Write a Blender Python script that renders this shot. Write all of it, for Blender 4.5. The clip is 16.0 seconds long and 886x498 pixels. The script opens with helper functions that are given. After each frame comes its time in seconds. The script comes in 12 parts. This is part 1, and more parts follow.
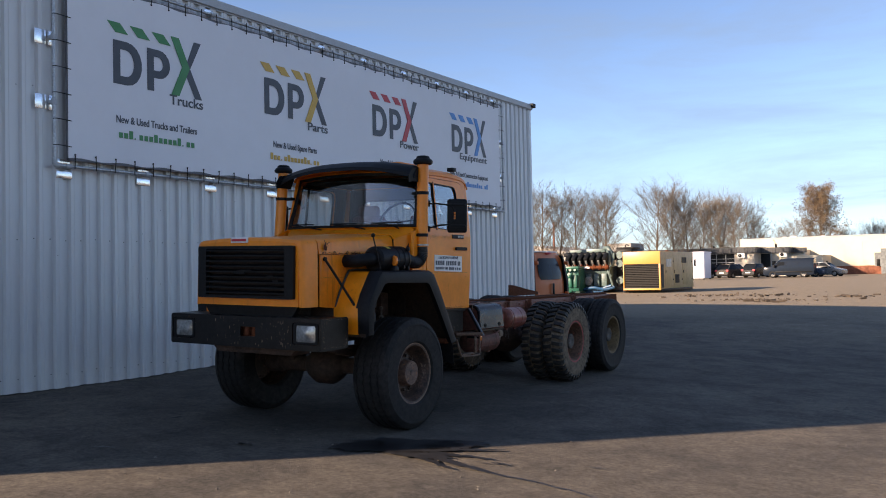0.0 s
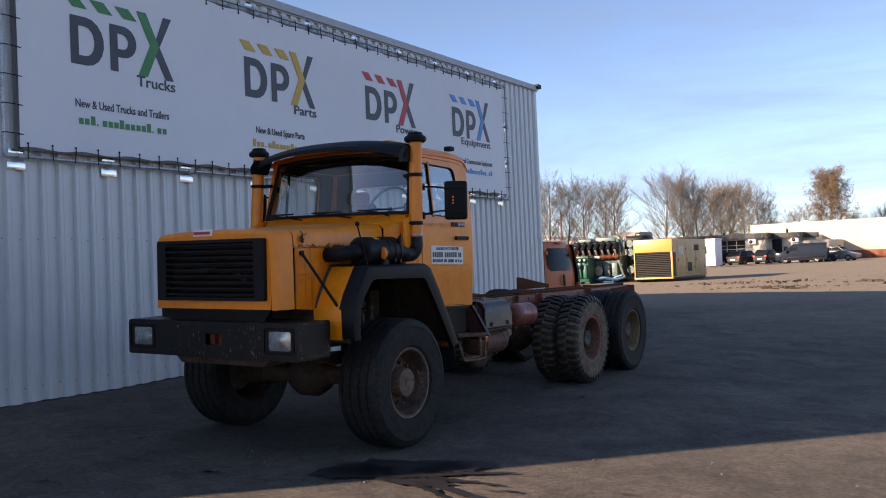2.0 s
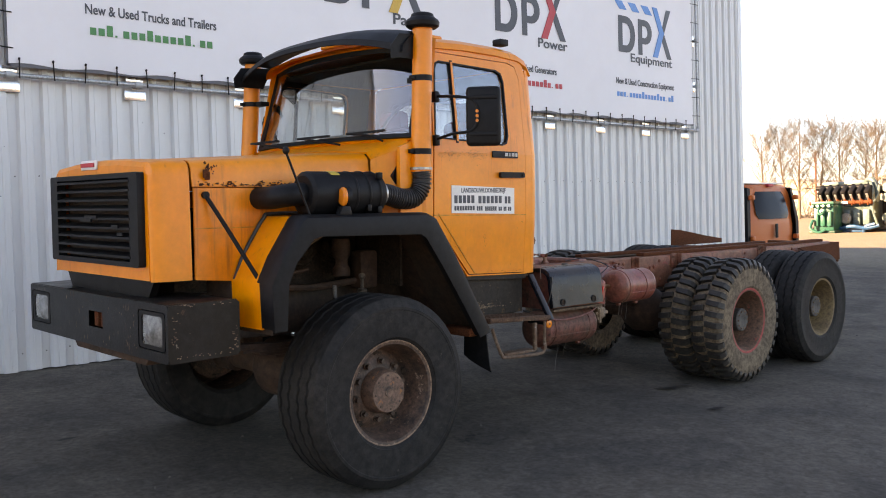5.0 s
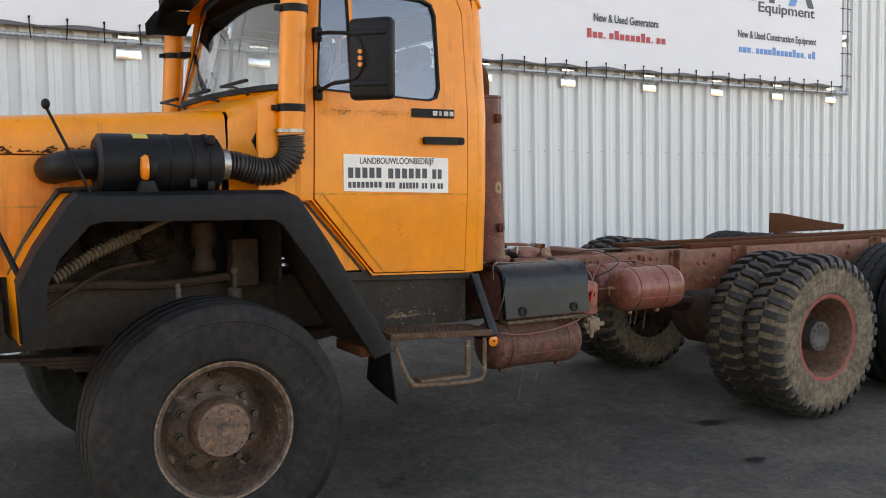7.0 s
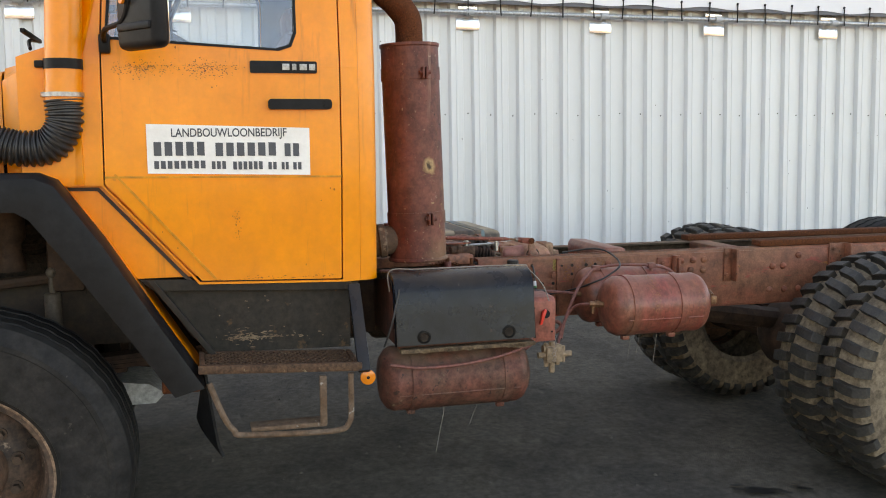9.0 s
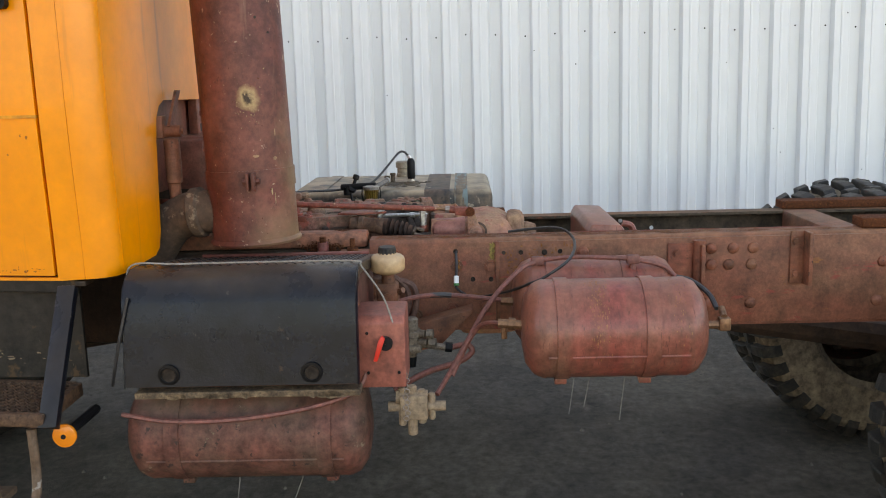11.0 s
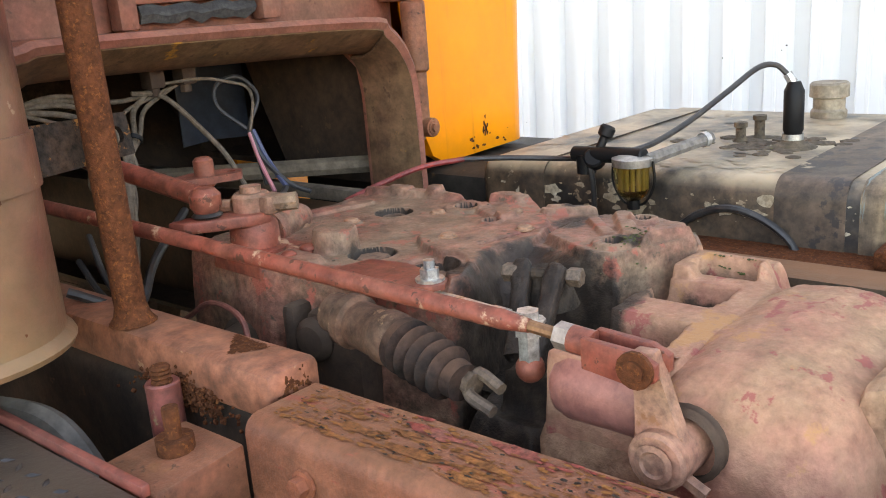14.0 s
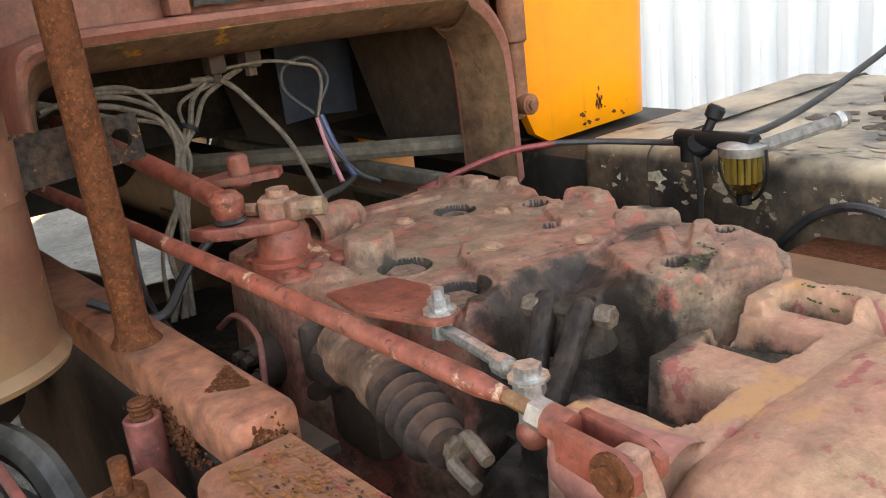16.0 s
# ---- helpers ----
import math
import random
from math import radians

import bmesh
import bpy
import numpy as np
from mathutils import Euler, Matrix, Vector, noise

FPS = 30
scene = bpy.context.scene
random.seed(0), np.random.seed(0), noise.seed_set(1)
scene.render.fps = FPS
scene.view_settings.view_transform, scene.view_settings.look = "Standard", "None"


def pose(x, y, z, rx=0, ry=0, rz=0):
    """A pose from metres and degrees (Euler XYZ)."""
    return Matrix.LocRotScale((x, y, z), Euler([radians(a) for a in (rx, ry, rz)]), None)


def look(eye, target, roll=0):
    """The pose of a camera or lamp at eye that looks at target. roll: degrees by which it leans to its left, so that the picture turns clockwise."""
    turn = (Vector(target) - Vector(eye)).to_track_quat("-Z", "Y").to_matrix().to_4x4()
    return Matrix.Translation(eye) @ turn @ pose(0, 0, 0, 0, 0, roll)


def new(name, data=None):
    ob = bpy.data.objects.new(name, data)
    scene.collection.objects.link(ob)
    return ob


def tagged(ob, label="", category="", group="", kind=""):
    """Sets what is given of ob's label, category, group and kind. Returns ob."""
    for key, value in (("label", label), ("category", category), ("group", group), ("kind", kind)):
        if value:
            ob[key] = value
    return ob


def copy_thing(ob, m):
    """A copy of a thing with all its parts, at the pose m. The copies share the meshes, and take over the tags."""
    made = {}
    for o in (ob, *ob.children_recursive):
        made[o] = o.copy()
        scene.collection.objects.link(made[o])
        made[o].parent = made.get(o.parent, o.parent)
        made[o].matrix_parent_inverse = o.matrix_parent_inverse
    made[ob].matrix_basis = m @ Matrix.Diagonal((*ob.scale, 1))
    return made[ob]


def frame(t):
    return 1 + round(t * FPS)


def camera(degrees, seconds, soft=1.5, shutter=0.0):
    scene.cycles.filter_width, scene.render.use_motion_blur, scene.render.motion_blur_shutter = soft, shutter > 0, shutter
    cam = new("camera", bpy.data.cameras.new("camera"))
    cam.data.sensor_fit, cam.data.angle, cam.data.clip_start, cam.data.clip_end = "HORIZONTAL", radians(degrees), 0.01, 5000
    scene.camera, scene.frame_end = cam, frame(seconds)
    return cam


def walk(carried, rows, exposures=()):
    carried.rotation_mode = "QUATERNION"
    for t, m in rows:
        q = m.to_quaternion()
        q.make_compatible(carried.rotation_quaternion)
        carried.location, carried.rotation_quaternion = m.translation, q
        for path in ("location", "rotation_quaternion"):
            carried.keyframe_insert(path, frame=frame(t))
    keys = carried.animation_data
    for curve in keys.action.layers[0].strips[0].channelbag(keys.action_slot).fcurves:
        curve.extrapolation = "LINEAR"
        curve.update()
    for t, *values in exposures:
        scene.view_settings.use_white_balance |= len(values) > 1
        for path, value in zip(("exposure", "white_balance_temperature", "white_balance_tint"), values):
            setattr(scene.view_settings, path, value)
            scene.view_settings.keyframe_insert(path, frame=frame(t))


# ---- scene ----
cam = camera(51.7, 16.0, soft=1.0)
PATH = [
    (0, (0.32, 0.767, 1.524), (-0.732, 2.467, 1.582), -1.2),
    (0.5, (0.241, 0.849, 1.52), (-0.801, 2.556, 1.559), -1.7),
    (1, (0.107, 1.12, 1.523), (-0.948, 2.818, 1.583), -2.3),
    (1.5, (-0.078, 1.446, 1.512), (-1.123, 3.149, 1.571), -2.4),
    (2, (-0.254, 1.862, 1.522), (-1.32, 3.553, 1.566), -2.5),
    (2.5, (-0.35, 2.382, 1.513), (-1.475, 4.035, 1.533), -1.4),
    (3, (-0.473, 2.91, 1.497), (-1.637, 4.536, 1.505), -1.3),
    (3.5, (-0.582, 3.422, 1.5), (-1.823, 4.991, 1.499), -1.7),
    (3.7, (-0.622, 3.643, 1.504), (-1.895, 5.186, 1.492), -1.7),
    (5.8, (-0.85, 5.932, 1.541), (-2.412, 7.178, 1.458), -1.1),
    (6, (-0.899, 6.13, 1.524), (-2.479, 7.353, 1.435), -0.8),
    (6.5, (-0.923, 6.667, 1.535), (-2.567, 7.8, 1.425), -0.2),
    (7, (-0.985, 7.196, 1.539), (-2.696, 8.225, 1.426), -0.9),
    (7.5, (-1.049, 7.724, 1.549), (-2.829, 8.628, 1.421), -0.9),
    (8, (-1.177, 8.216, 1.546), (-3.013, 8.997, 1.405), -1.0),
    (8.5, (-1.324, 8.71, 1.56), (-3.21, 9.361, 1.414), -1.5),
    (9, (-1.493, 9.169, 1.579), (-3.416, 9.687, 1.402), -0.9),
    (9.5, (-1.735, 9.601, 1.577), (-3.679, 10.028, 1.383), -1.2),
    (9.7, (-1.828, 9.772, 1.56), (-3.781, 10.15, 1.353), -1.2),
    (11.8, (-3.511, 11.006, 1.55), (-5.446, 10.649, 1.191), -2.6),
    (12, (-3.716, 11.04, 1.552), (-5.631, 10.598, 1.181), -3.0),
    (12.5, (-4.189, 11.095, 1.525), (-6.008, 10.378, 1.104), -3.5),
    (13, (-4.551, 11.059, 1.508), (-6.322, 10.243, 1.061), -2.8),
    (13.5, (-4.816, 11.026, 1.502), (-6.484, 10.036, 1.015), -2.9),
    (14, (-5.05, 11.029, 1.485), (-6.511, 9.758, 0.985), -3.3),
    (14.5, (-5.187, 11.034, 1.464), (-6.483, 9.581, 1.009), -3.3),
    (15, (-5.248, 11.031, 1.451), (-6.429, 9.47, 1.039), -3.6),
    (15.5, (-5.28, 11.038, 1.454), (-6.411, 9.447, 1.021), -4.0),
    (16, (-5.274, 11.035, 1.502), (-6.424, 9.502, 0.93), -5.8),
]
EXPOSURES = [(0.0, 1.44, 7300, 20), (2.0, 1.48, 7300, 23), (3.7, 2.05, 8000, 27), (5.8, 3.18, 12100, 23), (6.5, 3.24, 12300, 22), (7.0, 3.06, 12600, 22), (7.5, 3.25, 12900, 21), (9.7, 3.38, 13200, 20), (11.8, 3.62, 12800, 21),
             (13.0, 3.84, 13300, 21), (13.5, 3.92, 13600, 22), (14.0, 4.46, 14000, 22), (14.5, 4.72, 14600, 22), (15.0, 4.64, 15000, 22), (16.0, 4.56, 15000, 21)]
walk(cam, [(t, look(e, g, r)) for t, e, g, r in PATH], EXPOSURES)

# ---- world, sun ----
SUN_DIR = Vector((0.61, 0.79, -0.355)).normalized()
sun_data = bpy.data.lights.new("sun", "SUN")
sun_data.energy, sun_data.angle, sun_data.color = 5.0, radians(0.53), (1.0, 0.86, 0.68)
sun = new("sun", sun_data)
sun.matrix_world = look((0, 0, 40), Vector((0, 0, 40)) + SUN_DIR)

world = bpy.data.worlds.new("sky")
scene.world = world
world.use_nodes = True
wn, wl = world.node_tree.nodes, world.node_tree.links
wn.clear()
w_out = wn.new("ShaderNodeOutputWorld")
w_bg = wn.new("ShaderNodeBackground")
w_sky = wn.new("ShaderNodeTexSky")
w_sky.sky_type, w_sky.sun_disc = "NISHITA", False
w_sky.sun_elevation = math.asin(-SUN_DIR.z)
w_sky.sun_rotation = math.atan2(-SUN_DIR.x, -SUN_DIR.y)
w_sky.air_density, w_sky.dust_density, w_sky.ozone_density = 0.65, 0.1, 1.5
w_co = wn.new("ShaderNodeTexCoord")
w_map = wn.new("ShaderNodeMapping")
w_map.inputs["Scale"].default_value = (1.1, 0.7, 7.0)
w_map.inputs["Rotation"].default_value = (0.10, 0.16, 0.5)
w_noise = wn.new("ShaderNodeTexNoise")
w_noise.inputs["Scale"].default_value, w_noise.inputs["Detail"].default_value = 1.7, 9.0
w_noise.inputs["Roughness"].default_value, w_noise.inputs["Distortion"].default_value = 0.62, 0.9
w_ramp = wn.new("ShaderNodeValToRGB")
w_ramp.color_ramp.elements[0].position, w_ramp.color_ramp.elements[1].position = 0.44, 0.66
w_sep = wn.new("ShaderNodeSeparateXYZ")
w_hz = wn.new("ShaderNodeMapRange")
w_hz.inputs["From Min"].default_value, w_hz.inputs["From Max"].default_value = 0.0, 0.15
w_hz.inputs["To Min"].default_value, w_hz.inputs["To Max"].default_value = 0.44, 0.0
w_max = wn.new("ShaderNodeMath")
w_max.operation = "ADD"
w_max.use_clamp = True
w_amt = wn.new("ShaderNodeMath")
w_amt.operation = "MULTIPLY"
w_amt.inputs[1].default_value = 0.40
w_mix = wn.new("ShaderNodeMix")
w_mix.data_type = "RGBA"
w_mix.inputs[7].default_value = (1.15, 1.62, 2.10, 1)
w_deep = wn.new("ShaderNodeMix")
w_deep.data_type, w_deep.blend_type = "RGBA", "MULTIPLY"
w_deep.inputs[0].default_value, w_deep.inputs[7].default_value = 1.0, (0.71, 0.80, 0.87, 1)
for a, b in ((w_co.outputs["Generated"], w_map.inputs["Vector"]), (w_map.outputs[0], w_noise.inputs["Vector"]),
             (w_noise.outputs["Fac"], w_ramp.inputs[0]), (w_co.outputs["Generated"], w_sep.inputs[0]),
             (w_sep.outputs["Z"], w_hz.inputs["Value"]), (w_hz.outputs[0], w_max.inputs[0]),
             (w_ramp.outputs[0], w_amt.inputs[0]), (w_amt.outputs[0], w_max.inputs[1]),
             (w_max.outputs[0], w_mix.inputs[0]), (w_sky.outputs[0], w_deep.inputs[6]), (w_deep.outputs[2], w_mix.inputs[6]),
             (w_mix.outputs[2], w_bg.inputs["Color"]), (w_bg.outputs[0], w_out.inputs["Surface"])):
    wl.new(a, b)
w_bg.inputs["Strength"].default_value = 0.105

# ---- materials ----
def nodes_of(name):
    m = bpy.data.materials.new(name)
    m.use_nodes = True
    n, l = m.node_tree.nodes, m.node_tree.links
    return m, n, l, n["Principled BSDF"]


def rgba(c):
    return (c[0], c[1], c[2], 1)


def worn(name, base, second, scale=4.0, rough=0.55, metal=0.0, spot=None, spot_at=0.62, spot_scale=14.0, bump=0.15,
         grain=60.0, amount=0.6, streak=1.0, rough_var=0.15, dust=None, dust_amount=0.5, contrast=0.35, spec=0.5, chips=None, chip_at=0.66, chip_scale=34.0, mid=0.3, drip=None, drip_at=0.60, relief=0.0, stretch=None):
    """A weathered surface: two tones at a large scale, spots of a third with their own outline, fine grain, dust on upward faces."""
    m, n, l, p = nodes_of(name)
    co = n.new("ShaderNodeTexCoord")
    mp = n.new("ShaderNodeMapping")
    mp.inputs["Scale"].default_value = stretch or (1, 1, 1 / streak)
    l.new(co.outputs["Object"], mp.inputs["Vector"])
    n1 = n.new("ShaderNodeTexNoise")
    n1.inputs["Scale"].default_value, n1.inputs["Detail"].default_value, n1.inputs["Roughness"].default_value = scale, 6, 0.62
    l.new(mp.outputs[0], n1.inputs["Vector"])
    r1 = n.new("ShaderNodeMapRange")
    r1.inputs["From Min"].default_value, r1.inputs["From Max"].default_value = 0.36, 0.66
    r1.inputs["To Max"].default_value = amount
    l.new(n1.outputs["Fac"], r1.inputs["Value"])
    mix = n.new("ShaderNodeMix")
    mix.data_type = "RGBA"
    mix.inputs[6].default_value, mix.inputs[7].default_value = rgba(base), rgba(second)
    l.new(r1.outputs[0], mix.inputs[0])
    last = mix.outputs[2]
    n2 = n.new("ShaderNodeTexNoise")
    n2.inputs["Scale"].default_value, n2.inputs["Detail"].default_value, n2.inputs["Roughness"].default_value = grain, 4, 0.7
    l.new(co.outputs["Object"], n2.inputs["Vector"])
    g = n.new("ShaderNodeMix")
    g.data_type, g.blend_type = "RGBA", "MULTIPLY"
    g.inputs[0].default_value = contrast
    gr = n.new("ShaderNodeMapRange")
    gr.inputs["From Min"].default_value, gr.inputs["From Max"].default_value = 0.3, 0.7
    gr.inputs["To Min"].default_value, gr.inputs["To Max"].default_value = 0.55, 1.25
    l.new(n2.outputs["Fac"], gr.inputs["Value"])
    l.new(last, g.inputs[6])
    l.new(gr.outputs[0], g.inputs[7])
    last = g.outputs[2]
    n4 = n.new("ShaderNodeTexNoise")
    n4.inputs["Scale"].default_value, n4.inputs["Detail"].default_value, n4.inputs["Roughness"].default_value = scale * 4.3, 8, 0.68
    l.new(co.outputs["Object"], n4.inputs["Vector"])
    r4 = n.new("ShaderNodeMapRange")
    r4.inputs["From Min"].default_value, r4.inputs["From Max"].default_value = 0.32, 0.68
    r4.inputs["To Min"].default_value, r4.inputs["To Max"].default_value = 1 - mid * 1.5, 1 + mid
    l.new(n4.outputs["Fac"], r4.inputs["Value"])
    g4 = n.new("ShaderNodeMix")
    g4.data_type, g4.blend_type = "RGBA", "MULTIPLY"
    g4.inputs[0].default_value = 1.0
    l.new(last, g4.inputs[6])
    l.new(r4.outputs[0], g4.inputs[7])
    last = g4.outputs[2]
    for layer in (drip, chips):
        if not layer:
            continue
        ml = n.new("ShaderNodeMapping")
        nl = n.new("ShaderNodeTexNoise")
        if layer is drip:
            ml.inputs["Scale"].default_value = (1, 1, 0.07)
            nl.inputs["Scale"].default_value, nl.inputs["Detail"].default_value, at, soft_, top = 17.0, 5, drip_at, 0.16, 0.7
        else:
            ml.inputs["Scale"].default_value = stretch or (1, 1, 1)
            nl.inputs["Scale"].default_value, nl.inputs["Detail"].default_value, at, soft_, top = chip_scale, 6, chip_at, 0.03, 0.85
        nl.inputs["Roughness"].default_value = 0.62
        l.new(co.outputs["Object"], ml.inputs["Vector"])
        l.new(ml.outputs[0], nl.inputs["Vector"])
        rl = n.new("ShaderNodeMapRange")
        rl.inputs["From Min"].default_value, rl.inputs["From Max"].default_value, rl.inputs["To Max"].default_value = at, at + soft_, top
        l.new(nl.outputs["Fac"], rl.inputs["Value"])
        sl = n.new("ShaderNodeMix")
        sl.data_type = "RGBA"
        sl.inputs[7].default_value = rgba(layer)
        l.new(rl.outputs[0], sl.inputs[0])
        l.new(last, sl.inputs[6])
        last = sl.outputs[2]
    fac = None
    if spot:
        n3 = n.new("ShaderNodeTexNoise")
        n3.inputs["Scale"].default_value, n3.inputs["Detail"].default_value, n3.inputs["Roughness"].default_value = spot_scale, 7, 0.7
        l.new(mp.outputs[0], n3.inputs["Vector"])
        r3 = n.new("ShaderNodeMapRange")
        r3.inputs["From Min"].default_value, r3.inputs["From Max"].default_value = spot_at, spot_at + 0.05
        l.new(n3.outputs["Fac"], r3.inputs["Value"])
        s = n.new("ShaderNodeMix")
        s.data_type = "RGBA"
        s.inputs[7].default_value = rgba(spot)
        l.new(r3.outputs[0], s.inputs[0])
        l.new(last, s.inputs[6])
        last, fac = s.outputs[2], r3.outputs[0]
    if dust:
        ge = n.new("ShaderNodeNewGeometry")
        sp = n.new("ShaderNodeSeparateXYZ")
        l.new(ge.outputs["Normal"], sp.inputs[0])
        up = n.new("ShaderNodeMapRange")
        up.inputs["From Min"].default_value, up.inputs["From Max"].default_value = 0.25, 0.95
        up.inputs["To Max"].default_value = dust_amount
        l.new(sp.outputs["Z"], up.inputs["Value"])
        pr = n.new("ShaderNodeMath")
        pr.operation = "MULTIPLY"
        pr.use_clamp = True
        k = n.new("ShaderNodeMapRange")
        k.inputs["From Min"].default_value, k.inputs["From Max"].default_value = 0.3, 0.6
        l.new(n1.outputs["Fac"], k.inputs["Value"])
        l.new(up.outputs[0], pr.inputs[0])
        l.new(k.outputs[0], pr.inputs[1])
        d = n.new("ShaderNodeMix")
        d.data_type = "RGBA"
        d.inputs[7].default_value = rgba(dust)
        l.new(pr.outputs[0], d.inputs[0])
        l.new(last, d.inputs[6])
        last = d.outputs[2]
    l.new(last, p.inputs["Base Color"])
    rr = n.new("ShaderNodeMapRange")
    rr.inputs["To Min"].default_value, rr.inputs["To Max"].default_value = max(0.05, rough - rough_var), min(1, rough + rough_var)
    l.new(n1.outputs["Fac"], rr.inputs["Value"])
    l.new(rr.outputs[0], p.inputs["Roughness"])
    p.inputs["Metallic"].default_value = metal
    p.inputs["Specular IOR Level"].default_value = spec
    if bump:
        b = n.new("ShaderNodeBump")
        b.inputs["Strength"].default_value, b.inputs["Distance"].default_value = bump, 0.004
        l.new(n2.outputs["Fac"], b.inputs["Height"])
        if relief:
            b2 = n.new("ShaderNodeBump")
            b2.inputs["Strength"].default_value, b2.inputs["Distance"].default_value = relief, 0.012
            l.new(n4.outputs["Fac"], b2.inputs["Height"])
            l.new(b2.outputs[0], b.inputs["Normal"])
        l.new(b.outputs[0], p.inputs["Normal"])
    return m


def plain(name, base, rough=0.5, metal=0.0):
    return worn(name, base, tuple(c * 0.82 for c in base), 8.0, rough, metal, bump=0.05, amount=0.5, mid=0.05, contrast=0.15)


ORANGE = worn("orange_paint", (0.95, 0.272, 0.008), (0.82, 0.212, 0.007), 2.2, 0.34, spot=(0.10, 0.035, 0.012), spot_at=0.745, spot_scale=9.0,
              bump=0.02, grain=40, streak=2.6, amount=0.7, contrast=0.10, mid=0.06, drip=(0.42, 0.105, 0.010), drip_at=0.60, chips=(0.55, 0.15, 0.012), chip_at=0.72, chip_scale=7)
ORANGE_RUN = worn("streaked_orange_paint", (0.93, 0.255, 0.008), (0.74, 0.170, 0.008), 2.6, 0.36, spot=(0.09, 0.032, 0.012), spot_at=0.72, spot_scale=8.0, bump=0.03, grain=40, streak=4.0, amount=0.8,
                  contrast=0.12, mid=0.10, drip=(0.24, 0.052, 0.010), drip_at=0.515)
ORANGE_CLEAN = worn("orange_paint_inner", (0.72, 0.25, 0.010), (0.5, 0.16, 0.015), 3.0, 0.45, spot=(0.06, 0.025, 0.012), spot_at=0.72, bump=0.05)
BLACK = worn("black_paint", (0.0048, 0.0047, 0.0050), (0.013, 0.0105, 0.009), 5.0, 0.46, mid=0.45, contrast=0.5, spot=(0.055, 0.034, 0.024), spot_at=0.65, spot_scale=14, bump=0.12, spec=0.18,
             chips=(0.13, 0.11, 0.09), chip_at=0.715, chip_scale=22)
BUMPER = worn("battered_black_paint", (0.0055, 0.0054, 0.0058), (0.017, 0.0135, 0.0120), 5.0, 0.36, spot=(0.070, 0.036, 0.023), spot_at=0.645, spot_scale=9, bump=0.2, spec=0.25, amount=0.45, mid=0.4,
              chips=(0.20, 0.165, 0.13), chip_at=0.70, chip_scale=13, relief=0.08)
BLACK_RUSTY = worn("rusty_black_sheet", (0.019, 0.016, 0.013), (0.046, 0.034, 0.024), 7.0, 0.6, spot=(0.085, 0.045, 0.022), spot_at=0.60, spot_scale=12, bump=0.2, spec=0.25,
                   chips=(0.22, 0.16, 0.10), chip_at=0.68, chip_scale=26, relief=0.1)
BLACK_CLEAN = worn("black_plastic", (0.0055, 0.006, 0.007), (0.012, 0.012, 0.0125), 6.0, 0.5, bump=0.08, spec=0.18)
BLUE_BLACK = worn("blue_black_cover", (0.0042, 0.0066, 0.0115), (0.011, 0.0100, 0.0105), 3.6, 0.30, spot=(0.060, 0.032, 0.020), spot_at=0.665, spot_scale=18, bump=0.15, grain=130, spec=0.25, amount=0.9, mid=0.4, contrast=0.5,
                  dust=(0.098, 0.068, 0.050), dust_amount=0.85, chips=(0.050, 0.040, 0.035), chip_at=0.69, chip_scale=28, relief=0.05)
RUBBER = worn("tyre_rubber", (0.0105, 0.0104, 0.0104), (0.036, 0.032, 0.028), 5.0, 0.72, bump=0.25, grain=90, spec=0.25, mid=0.4, chips=(0.045, 0.04, 0.034), chip_at=0.68, chip_scale=18)
RUBBER_DUSTY = worn("dusty_tyre_rubber", (0.120, 0.090, 0.064), (0.25, 0.187, 0.128), 7.0, 0.9, bump=0.3, grain=80, amount=0.9, spec=0.2, mid=0.4)
LUG = worn("lug_rubber", (0.012, 0.0116, 0.0112), (0.072, 0.058, 0.044), 13.0, 0.55, bump=0.3, grain=80, amount=0.55, spec=0.4, mid=0.4)
REDOX = worn("red_oxide_chassis", (0.270, 0.070, 0.040), (0.195, 0.092, 0.052), 3.2, 0.55, spot=(0.36, 0.135, 0.025), spot_at=0.645, spot_scale=9, spec=0.28,
             bump=0.4, grain=110, amount=1.0, dust=(0.27, 0.125, 0.068), dust_amount=0.3, chips=(0.050, 0.024, 0.016), chip_at=0.625, chip_scale=60, mid=0.42, drip=(0.37, 0.16, 0.050), drip_at=0.63, relief=0.14, contrast=0.6)
RECESS = worn("pink_red_oxide_sheet", (0.27, 0.078, 0.054), (0.22, 0.092, 0.060), 5.0, 0.5, spot=(0.42, 0.19, 0.040), spot_at=0.70, spot_scale=12, spec=0.3, bump=0.3, grain=120, amount=1.0, mid=0.26, contrast=0.5,
              chips=(0.11, 0.042, 0.030), chip_at=0.66, chip_scale=40, drip=(0.15, 0.060, 0.040), drip_at=0.60, relief=0.06)
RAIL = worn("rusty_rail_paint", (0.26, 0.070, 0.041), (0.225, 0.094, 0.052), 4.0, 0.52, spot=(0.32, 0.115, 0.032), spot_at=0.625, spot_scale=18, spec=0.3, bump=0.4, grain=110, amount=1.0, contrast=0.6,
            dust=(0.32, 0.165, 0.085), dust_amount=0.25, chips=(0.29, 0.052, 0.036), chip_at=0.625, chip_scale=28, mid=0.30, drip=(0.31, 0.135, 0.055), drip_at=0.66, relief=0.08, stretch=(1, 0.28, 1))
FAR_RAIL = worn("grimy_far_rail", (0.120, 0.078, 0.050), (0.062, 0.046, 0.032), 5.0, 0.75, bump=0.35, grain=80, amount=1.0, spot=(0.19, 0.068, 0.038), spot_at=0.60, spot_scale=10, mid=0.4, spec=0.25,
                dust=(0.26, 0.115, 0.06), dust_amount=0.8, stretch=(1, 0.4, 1))
